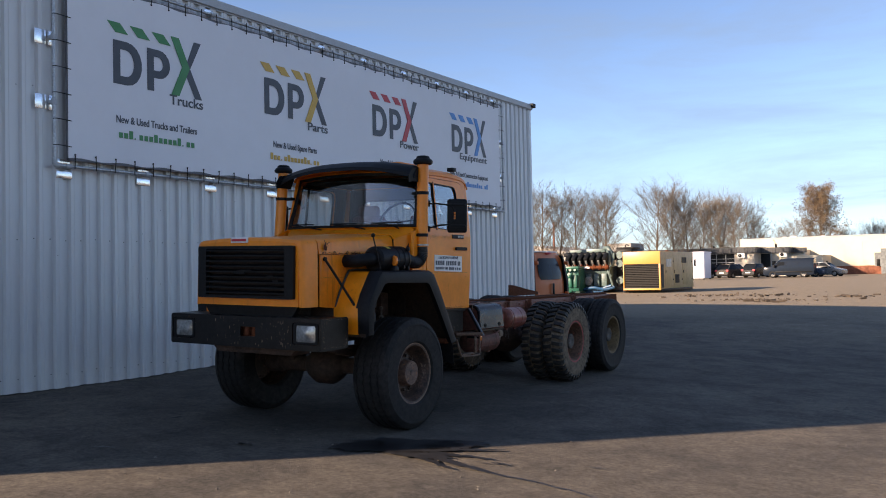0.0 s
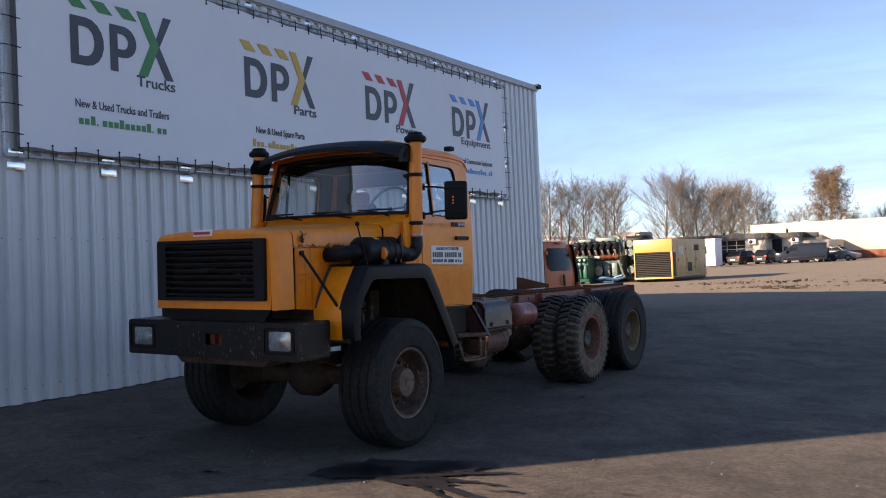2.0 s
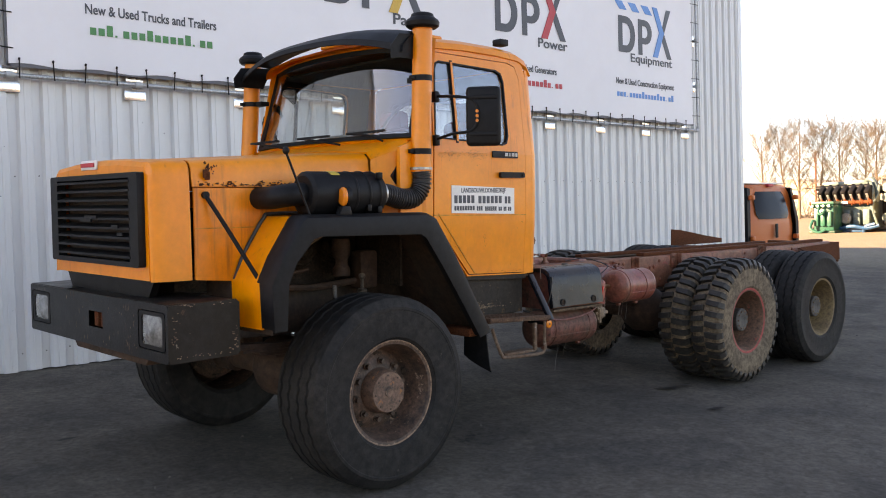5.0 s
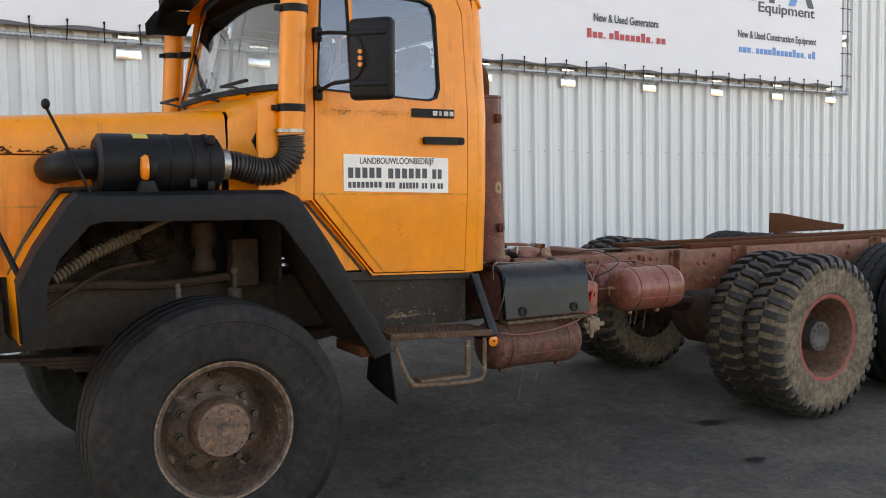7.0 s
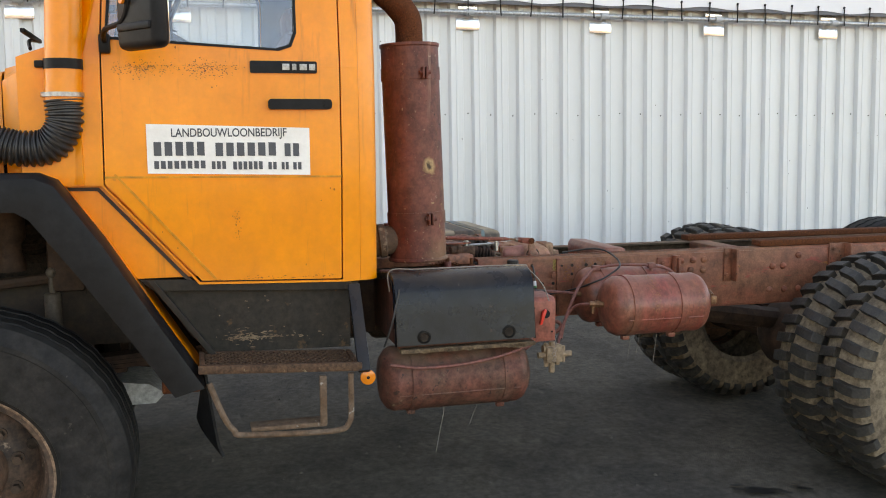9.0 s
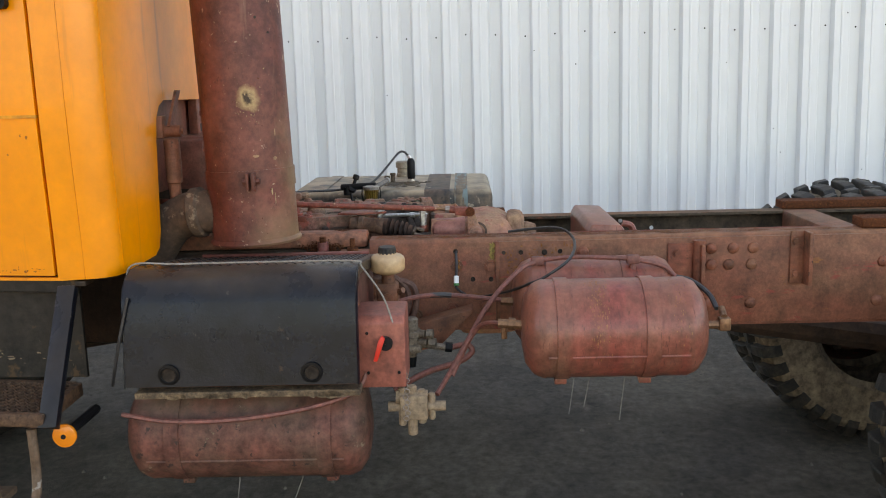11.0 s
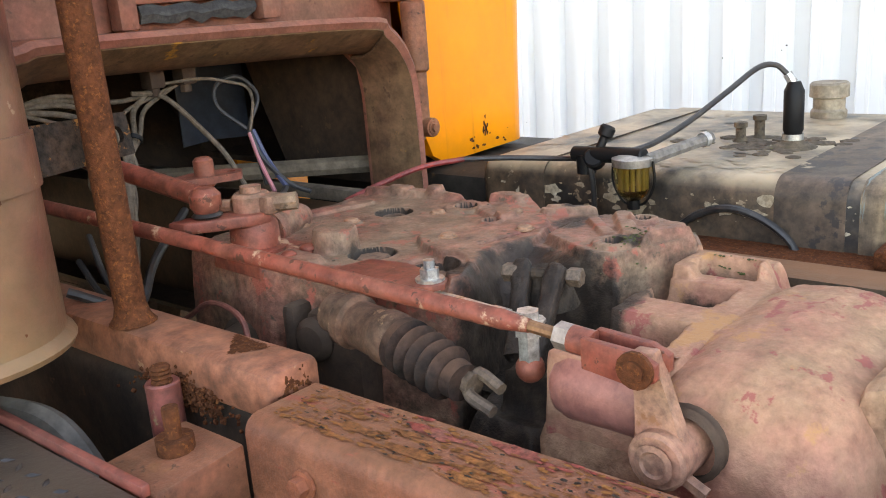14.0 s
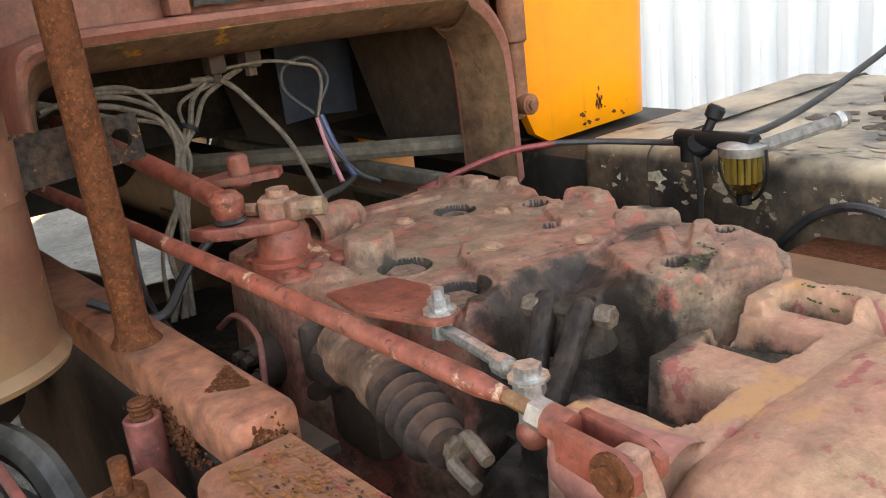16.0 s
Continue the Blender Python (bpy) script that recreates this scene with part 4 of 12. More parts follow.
def logo(y, s, colour, word, wy, ww, wh, line, ly, lw, uy, uw, marks):
    """Slanting dashes, two solid blocks and a crossing of two bars; below them the words."""
    c = PRINT[colour]
    for k in range(3):
        a = y + s * (0.0 + 0.36 * k)
        face([(a, 4.90), (a + 0.20 * s, 4.90), (a + 0.33 * s, 4.77), (a + 0.13 * s, 4.77)], c, "dash")
    def band(pts):
        face(pts, INK, "block")
    def arc(cy, cz, ry, rz, n=9):
        return [(cy + ry * math.cos(radians(-90 + 180 * k / n)), cz + rz * math.sin(radians(-90 + 180 * k / n))) for k in range(n + 1)]
    d0 = y + 0.09 * s
    out, inn = arc(d0 + 0.22 * s, 4.385, 0.24 * s, 0.285), arc(d0 + 0.20 * s, 4.385, 0.13 * s, 0.175)
    band([(d0, 4.10), (d0 + 0.11 * s, 4.10), (d0 + 0.11 * s, 4.67), (d0, 4.67)])
    band([(d0 + 0.11 * s, 4.10)] + out + [(d0 + 0.11 * s, 4.67), (d0 + 0.11 * s, 4.56)] + inn[::-1] + [(d0 + 0.11 * s, 4.21)])
    p0 = y + 0.64 * s
    out, inn = arc(p0 + 0.20 * s, 4.475, 0.19 * s, 0.195), arc(p0 + 0.18 * s, 4.475, 0.09 * s, 0.095)
    band([(p0, 4.10), (p0 + 0.11 * s, 4.10), (p0 + 0.11 * s, 4.67), (p0, 4.67)])
    band([(p0 + 0.11 * s, 4.28)] + out + [(p0 + 0.11 * s, 4.67), (p0 + 0.11 * s, 4.57)] + inn[::-1] + [(p0 + 0.11 * s, 4.38)])
    x0 = y + 1.05 * s
    band([(x0 + 0.42 * s, 4.91), (x0 + 0.55 * s, 4.91), (x0 + 0.345 * s, 4.51), (x0 + 0.56 * s, 4.10), (x0 + 0.43 * s, 4.10), (x0 + 0.24 * s, 4.47)])
    face([(x0, 4.91), (x0 + 0.14 * s, 4.91), (x0 + 0.335 * s, 4.51), (x0 + 0.14 * s, 4.10), (x0 + 0.0 * s, 4.10), (x0 + 0.20 * s, 4.51)], c, "bar", proud=0.006)
    text_mesh("word", word, wh, to_wall(wy, 3.93), INK, banner, ww)
    text_mesh("word", line, 0.135, to_wall(ly, 3.57), INK, banner, lw)
    for k in range(marks):  # the web address as plain bars, one to a letter
        a, b = uy + uw * k / marks, uy + uw * (k + 0.72) / marks
        if k in (3, marks - 3):
            face([(a, 3.400), (a + 0.02, 3.400), (a + 0.02, 3.418), (a, 3.418)], c, "bar")
        else:
            up = 0.035 if (k * 7 + marks) % 5 == 0 else 0.0
            face([(a, 3.400), (b, 3.400), (b, 3.470 + up), (a, 3.470 + up)], c, "bar")


logo(8.44, 1.0, "green", "Trucks", 9.46, 0.61, 0.19, "New & Used Trucks and Trailers", 8.57, 1.38, 8.61, 1.31, 16)
logo(11.26, 1.0, "yellow", "Parts", 12.38, 0.51, 0.19, "New & Used Spare Parts", 11.54, 1.05, 11.47, 1.20, 15)
logo(14.10, 0.98, "red", "Power", 15.06, 0.65, 0.19, "New & Used Generators", 14.41, 1.04, 14.31, 1.28, 15)
logo(16.88, 0.96, "blue", "Equipment", 17.28, 1.16, 0.19, "New & Used Construction Equipment", 16.88, 1.60, 16.90, 1.58, 19)

# ---- the truck ----
TILT = 1.6
ROOT = Matrix.Translation((-4.75, 0, 0)) @ pose(0, 0, 0, 0, TILT, 0) @ Matrix.Translation((-1.12, 0, 0))
truck = thing("truck", "old orange three-axle bonneted truck chassis with black wings and no body", "truck", ROOT)


def P(name, bm, mat_, label="", parent=None, smooth=True, angle=0.6):
    return part(name, bm, mat_, parent or truck, label, smooth, angle)


def mirror_x(pts):
    return [(-a, b, c) for a, b, c in pts]


# --- chassis ---
def channel(side, top, y0, y1, outer):
    bm = bmesh.new()
    bot = top - 0.285
    s = side
    arc = [(s * (outer - 0.016 + 0.016 * math.cos(radians(a))), top - 0.016 + 0.016 * math.sin(radians(a))) for a in (0, 22.5, 45, 67.5, 90)]
    prism(bm, [(s * outer, bot)] + arc + [(s * (outer - 0.085), top), (s * (outer - 0.085), top - 0.010), (s * (outer - 0.011), top - 0.012),
               (s * (outer - 0.011), bot + 0.012), (s * (outer - 0.085), bot + 0.010), (s * (outer - 0.085), bot)], y0, y1, "y")
    return bm


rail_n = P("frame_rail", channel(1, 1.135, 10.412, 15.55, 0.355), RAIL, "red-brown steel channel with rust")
P("inner_rail", channel(1, 1.107, 9.45, 10.411, 0.312), REDOX_DARK, "dark narrower channel ahead of the doubled rail")
# the rail's front takes the tone with the arch's shade in it
P("front_rail", channel(1, 1.134, 7.25, 9.449, 0.3545), OILY_SHADED, "oily front of the channel, darkened for the wheel arch shade")
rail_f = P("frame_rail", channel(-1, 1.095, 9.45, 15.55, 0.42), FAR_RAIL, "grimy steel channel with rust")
P("front_rail", channel(-1, 1.094, 7.25, 9.449, 0.4195), OILY_SHADED, "oily front of the channel, darkened for the wheel arch shade")
bm = bmesh.new()
box(bm, (0.356, 10.80, 0.86), (0.366, 15.5, 1.125), 0.002)
P("rail_fishplate", bm, RAIL, parent=rail_n)
bm = bmesh.new()
rng = random.Random(3)
for y in [11.44, 11.50, 11.56, 11.95, 12.02, 12.10, 12.32, 12.40, 12.62, 12.9, 13.1, 13.3, 13.6, 14.2, 14.6, 15.0, 15.3]:
    for z in (1.09, 1.04, 0.92):
        if rng.random() < 0.75:
            lathe(bm, [(0, 0.0175), (0.006, 0.016), (0.011, 0.009), (0.012, 0.0005)], Matrix.Translation((0.366, y + rng.uniform(-0.01, 0.01), z)), 10)
P("rivet", bm, REDOX, parent=rail_n)
bm = bmesh.new()
for y, z, r in ((10.487, 1.095, 0.009), (10.675, 1.052, 0.013), (10.778, 1.049, 0.014), (10.66, 0.92, 0.013), (10.76, 0.93, 0.013), (10.55, 0.90, 0.012)):
    bolt(bm, (0.356, y, z), (1, 0, 0), r, 0.010)
for z in (1.086, 1.046):
    lathe(bm, [(0, 0.0195), (0.006, 0.018), (0.013, 0.010), (0.014, 0.0005)], Matrix.Translation((0.366, 11.056, z)), 14)
P("rail_bolt", bm, REDOX, parent=rail_n)
bm = bmesh.new()
for y, z in ((10.672, 1.010), (10.724, 1.009), (10.779, 1.008), (10.673, 1.096)):
    cyl(bm, (0.3552, y, z), (0.3575, y, z), 0.0075, seg=12)
for y, z, r in ((10.818, 1.091, 0.0075), (10.870, 1.091, 0.009), (10.869, 1.050, 0.0085), (10.941, 1.090, 0.011), (10.988, 1.092, 0.009), (10.937, 1.048, 0.007)):
    cyl(bm, (0.3655, y, z), (0.3675, y, z), r * 0.8, seg=12)
P("bolt_hole", bm, GREASE, parent=rail_n)
# white discs painted on the far rail as daylight through its holes
bm = bmesh.new()
for y, z in ((10.93, 1.03), (10.93, 1.06), (11.3, 1.06), (11.42, 1.03)):
    cyl(bm, (-0.4085, y, z), (-0.4065, y, z), 0.008, seg=8)
P("daylight_hole", bm, WHITE, parent=rail_f)
bm = bmesh.new()
box(bm, (0.356, 10.793, 0.86), (0.3672, 10.806, 1.126), 0.002)
P("joint_plate", bm, REDOX, parent=rail_n)
# uprights and angle brackets on the rail
for y, z0, z1, w in ((11.36, 0.93, 1.11, 0.10), (11.70, 0.98, 1.14, 0.05), (12.33, 1.02, 1.145, 0.10), (13.9, 1.0, 1.15, 0.08)):
    bm = bmesh.new()
    box(bm, (0.366, y - w / 2, z0), (0.376, y + w / 2, z1), 0.002)
    box(bm, (0.366, y + w / 2 - 0.012, z0), (0.425, y + w / 2, z1), 0.002)
    bolt(bm, (0.376, y - w / 4, z0 + 0.03), (1, 0, 0))
    bolt(bm, (0.376, y - w / 4, z1 - 0.03), (1, 0, 0))
    P("rail_bracket", bm, REDOX)
bm = bmesh.new()
cyl(bm, (0.39, 11.40, 0.95), (0.39, 11.40, 1.12), 0.018, seg=12)
P("bracket_pipe", bm, REDOX)
# cross members
for y, z, h in ((7.4, 0.98, 0.14), (11.95, 1.02, 0.16), (13.1, 1.03, 0.12), (14.4, 1.02, 0.12), (15.45, 1.0, 0.20)):
    bm = bmesh.new()
    box(bm, (-0.335, y - 0.06, z - h / 2), (0.27, y + 0.06, z + h / 2), 0.012)
    P("cross_member", bm, REDOX)
bm = bmesh.new()
prism(bm, [(11.085, 0.9), (11.085, 1.13), (11.10, 1.155), (11.19, 1.15), (11.21, 1.12), (11.21, 0.9)], -0.20, 0.26, "x", 0.006)
P("cross_member", bm, TANK_RED, "rounded dusty pink cross member")
bm = bmesh.new()
tube(bm, [(0.1, 11.22, 1.13), (0.1, 11.25, 1.12), (0.1, 11.265, 1.07), (0.1, 11.27, 1.0)], 0.011, 8)
P("stay", bm, TANK_RED)
# rails' top packing strips and the plate at the back
bm = bmesh.new()
for x, z in ((-0.40, 1.097), (0.30, 1.137)):
    box(bm, (x - 0.04, 11.9, z), (x + 0.04, 15.4, z + 0.03), 0.004)
P("packing_strip", bm, RUST)
bm = bmesh.new()
prism(bm, [(14.25, 1.10), (14.25, 1.29), (14.42, 1.28), (14.95, 1.20), (15.35, 1.15), (15.35, 1.10)], -0.93, -0.915, "x", 0.003)
P("plate", bm, RUST, "rusty tapered steel plate")
bm = bmesh.new()
box(bm, (-0.93, 14.3, 1.03), (-0.42, 14.5, 1.10), 0.01)
P("plate_bracket", bm, RUST)
bm = bmesh.new()
prism(bm, [(14.6, 1.10), (15.6, 1.13), (15.62, 0.93), (15.3, 0.90)], 0.425, 0.44, "x")
box(bm, (-0.42, 15.55, 0.90), (0.44, 15.6, 1.13), 0.01)
P("end_plate", bm, RUST)

# --- axles, springs ---
def axle(y, z, banjo):
    bm = bmesh.new()
    lathe(bm, [(-0.80, 0.0005), (-0.80, 0.10), (-0.62, 0.10), (-0.60, 0.075), (-0.24, 0.085), (-0.17, banjo * 0.75), (-0.08, banjo), (0.08, banjo), (0.17, banjo * 0.75), (0.24, 0.085),
               (0.60, 0.075), (0.62, 0.10), (0.80, 0.10), (0.80, 0.0005)], pose(0, y, z, 0, -1.2, 0), 24)
    P("axle", bm, REDOX_DARK)


axle(8.375, 0.575, 0.20)
axle(12.40, 0.60, 0.21)
axle(13.79, 0.60, 0.21)
bm = bmesh.new()
tube(bm, [(0, 8.4, 0.62), (0, 9.6, 0.80), (0, 10.2, 0.9)], 0.05, 10)
tube(bm, [(0, 10.9, 0.90), (0, 12.3, 0.68)], 0.06, 10)
tube(bm, [(0, 12.5, 0.68), (0, 13.7, 0.68)], 0.055, 10)
P("drive_shaft", bm, REDOX_DARK)
for s in (1, -1):
    bm = bmesh.new()
    for k in range(6):
        L = 0.83 - 0.11 * k
        pts = [(s * 0.46, 8.375 + L * u, 0.815 - 0.0175 * k + 0.055 * (L * u) ** 2) for u in (-1, -0.5, 0, 0.5, 1)]
        rows = [[(p[0] - 0.045, p[1], p[2]) for p in pts], [(p[0] + 0.045, p[1], p[2]) for p in pts]]
        skin(bm, rows, 0.016)
    for d in (-1, 1):
        cyl(bm, (s * 0.46 - 0.05, 8.375 + d * 0.85, 0.862), (s * 0.46 + 0.05, 8.375 + d * 0.85, 0.862), 0.030, seg=14)
        box(bm, (s * 0.46 - 0.06, 8.375 + d * 0.85 - 0.035, 0.85), (s * 0.46 - 0.05, 8.375 + d * 0.85 + 0.035, 1.0), 0.003)
        box(bm, (s * 0.46 + 0.05, 8.375 + d * 0.85 - 0.035, 0.85), (s * 0.46 + 0.06, 8.375 + d * 0.85 + 0.035, 1.0), 0.003)
    box(bm, (s * 0.46 - 0.06, 8.30, 0.60), (s * 0.46 + 0.06, 8.45, 0.86), 0.01)
    box(bm, (s * 0.46 - 0.055, 8.78, 0.60), (s * 0.46 + 0.055, 8.82, 0.80), 0.006)
    P("leaf_spring", bm, REDOX_DARK, "stacked rusty leaf spring")
    bm = bmesh.new()
    for k in range(10):
        L = 0.78 - 0.07 * k
        rows = [[(s * 0.47 + dx, 13.095 + L * u, 0.70 + 0.02 * k - 0.06 * u * u) for u in (-1, -0.5, 0, 0.5, 1)] for dx in (-0.045, 0.045)]
        skin(bm, rows, 0.016)
    box(bm, (s * 0.47 - 0.07, 13.0, 0.68), (s * 0.47 + 0.07, 13.19, 1.0), 0.01)
    P("leaf_spring", bm, REDOX_DARK, "stacked rusty leaf spring")
bm = bmesh.new()
cyl(bm, (0.52, 8.615, 0.70), (0.52, 8.615, 1.10), 0.032, seg=14, bevel=0.006)
cyl(bm, (0.52, 8.615, 1.10), (0.52, 8.615, 1.17), 0.012, seg=10)
bmesh.ops.create_uvsphere(bm, u_segments=10, v_segments=8, radius=0.022, matrix=Matrix.Translation((0.52, 8.615, 1.18)))
P("shock_absorber", bm, worn("dusty_damper", (0.14, 0.11, 0.085), (0.08, 0.06, 0.05), 10, 0.7), "dusty shock absorber")
bm = bmesh.new()
lathe(bm, [(0, 0.0005), (0, 0.05), (0.02, 0.058), (0.10, 0.058), (0.13, 0.04), (0.16, 0.04), (0.19, 0.055), (0.23, 0.055), (0.23, 0.0005)], pose(0.50, 8.47, 1.42, 0, 90, 0), 16)
P("bump_stop", bm, REDOX_DARK)
bm = bmesh.new()
tube(bm, [(0.62, 7.78, 1.20), (0.60, 7.95, 1.30), (0.56, 8.15, 1.38)], 0.026, 8, 8, ripple=0.004, pitch=0.02)
tube(bm, [(0.56, 8.15, 1.38), (0.5, 8.35, 1.46)], 0.015, 8)
P("breather_hose", bm, worn("perished_hose", (0.20, 0.15, 0.10), (0.12, 0.09, 0.065), 10, 0.9))
bm = bmesh.new()
tube(bm, [(0.66, 8.30, 1.15), (0.66, 8.31, 1.0), (0.64, 8.33, 0.85)], 0.012, 8)
P("brake_pipe", bm, GREY_HOSE)
# engine lump under the hood, inner arch panels
bm = bmesh.new()
prism(bm, [(7.45, 0.90), (7.45, 1.62), (8.75, 1.62), (8.75, 1.12), (8.35, 0.96), (8.20, 0.90)], -0.30, 0.30, "x", 0.04)
box(bm, (-0.16, 9.30, 0.74), (0.10, 9.95, 0.92), 0.06)
P("engine", bm, GREASE, "oily dark engine block")
bm = bmesh.new()
box(bm, (-0.72, 8.76, 1.12), (0.72, 8.78, 1.52))
P("bulkhead", bm, GREASE)
for s in (1, -1):
    # what hangs beside the engine: pipes, brackets, an exhaust box
    bm = bmesh.new()
    for k in range(5):
        y = 7.56 + 0.24 * k
        lathe(bm, [(0, 0.085)] + [v for j in range(7) for v in ((0.012 + 0.03 * j, 0.098), (0.020 + 0.03 * j, 0.098), (0.024 + 0.03 * j, 0.080), (0.030 + 0.03 * j, 0.080))] + [(0.24, 0.06), (0.25, 0.0005)], frame_along((s * 0.20, y, 1.22), (s * 0.44, y, 1.48)), 14)
    P("engine_cylinder", bm, GREASE, "finned oily engine cylinders")
    bm = bmesh.new()
    tube(bm, [(s * 0.47, 7.50, 1.12), (s * 0.48, 7.9, 1.15), (s * 0.47, 8.3, 1.13), (s * 0.46, 8.72, 1.16)], 0.022, 8)
    tube(bm, [(s * 0.52, 7.70, 1.02), (s * 0.50, 8.0, 1.20), (s * 0.46, 8.25, 1.24)], 0.012, 6)
    box(bm, (s * 0.47 - 0.06, 8.60, 1.10), (s * 0.47 + 0.06, 8.74, 1.34), 0.02)
    P("engine_pipe", bm, REDOX_DARK)
bm = bmesh.new()
prism(bm, [(8.70, 0.62), (8.98, 0.62), (9.02, 0.66), (8.96, 0.70), (8.82, 0.72), (8.70, 0.69)], 0.2, 0.5, "x")
P("splash_tray", bm, worn("pale_tray", (0.5, 0.52, 0.52), (0.3, 0.3, 0.3), 8, 0.5))

# --- wheels ---
def tyre_mesh(R, r, w, kind):
    bm = bmesh.new()
    h = w / 2
    if kind == "lug":
        prof = [(-h * 0.78, r), (-h * 0.95, r + 0.03), (-h, r + (R - r) * 0.45), (-h * 0.97, R - 0.075), (-h * 0.86, R - 0.050), (-h * 0.5, R - 0.034), (0, R - 0.030),
                (h * 0.5, R - 0.034), (h * 0.86, R - 0.050), (h * 0.97, R - 0.085), (h, r + (R - r) * 0.45), (h * 0.95, r + 0.03), (h * 0.78, r)]
        lathe(bm, prof, None, 72)
        return bm
    grooves = [-0.62, -0.22, 0.22, 0.62] if kind == "wide" else [-0.55, 0.0, 0.55]
    prof = [(-h * 0.80, r), (-h * 0.93, r + 0.02), (-h * 0.945, r + 0.026), (-h * 0.965, r + 0.028), (-h, r + (R - r) * 0.45), (-h * 0.995, R - 0.082), (-h * 1.008, R - 0.078), (-h * 1.005, R - 0.062), (-h * 0.985, R - 0.058), (-h * 0.93, R - 0.028), (-h * 0.86, R - 0.012)]
    zig = set()
    for g in grooves:
        for dx, dr in ((-0.011, 0.0), (-0.006, 0.013), (0.006, 0.013), (0.011, 0.0)):
            zig.add(len(prof))
            prof.append((g * h + dx, R - dr - 0.006 * g * g))
    prof += [(h * 0.86, R - 0.012), (h * 0.93, R - 0.028), (h * 0.985, R - 0.058), (h * 1.005, R - 0.062), (h * 1.008, R - 0.078), (h * 0.995, R - 0.082), (h, r + (R - r) * 0.45), (h * 0.965, r + 0.028), (h * 0.945, r + 0.026), (h * 0.93, r + 0.02), (h * 0.80, r)]
    lathe(bm, prof, None, 160, wob=lambda i, k: (0.0055 * (1 if k % 4 < 2 else -1) if i in zig else 0.0))
    return bm


LUGS = 36


def lug_mesh(R, w, s):
    """One tread bar, reaching from the middle over the shoulder."""
    h = w / 2
    b = bmesh.new()
    pts = [(0.012, R), (h * 0.55, R - 0.003), (h * 0.86, R - 0.014), (h * 1.03, R - 0.060), (h * 1.0, R - 0.092), (h * 0.84, R - 0.054), (0.012, R - 0.036)]
    def skew(x):
        return 0.016 * (1 - min(1, abs(x) / (h * 0.6)))
    A = [b.verts.new((s * x, -0.0235 + skew(x), z)) for x, z in pts]
    B = [b.verts.new((s * x, 0.0215 + skew(x), z)) for x, z in pts]
    b.faces.new(A)
    b.faces.new(B[::-1])
    for i in range(len(pts)):
        j = (i + 1) % len(pts)
        b.faces.new((A[j], A[i], B[i], B[j]))
    bmesh.ops.recalc_face_normals(b, faces=b.faces)
    bmesh.ops.bevel(b, geom=[e for e in b.edges if abs(e.verts[0].co.y - e.verts[1].co.y) > 0.03 or min(v.co.z for v in e.verts) > R - 0.03], offset=0.003, segments=1, affect="EDGES")
    return b


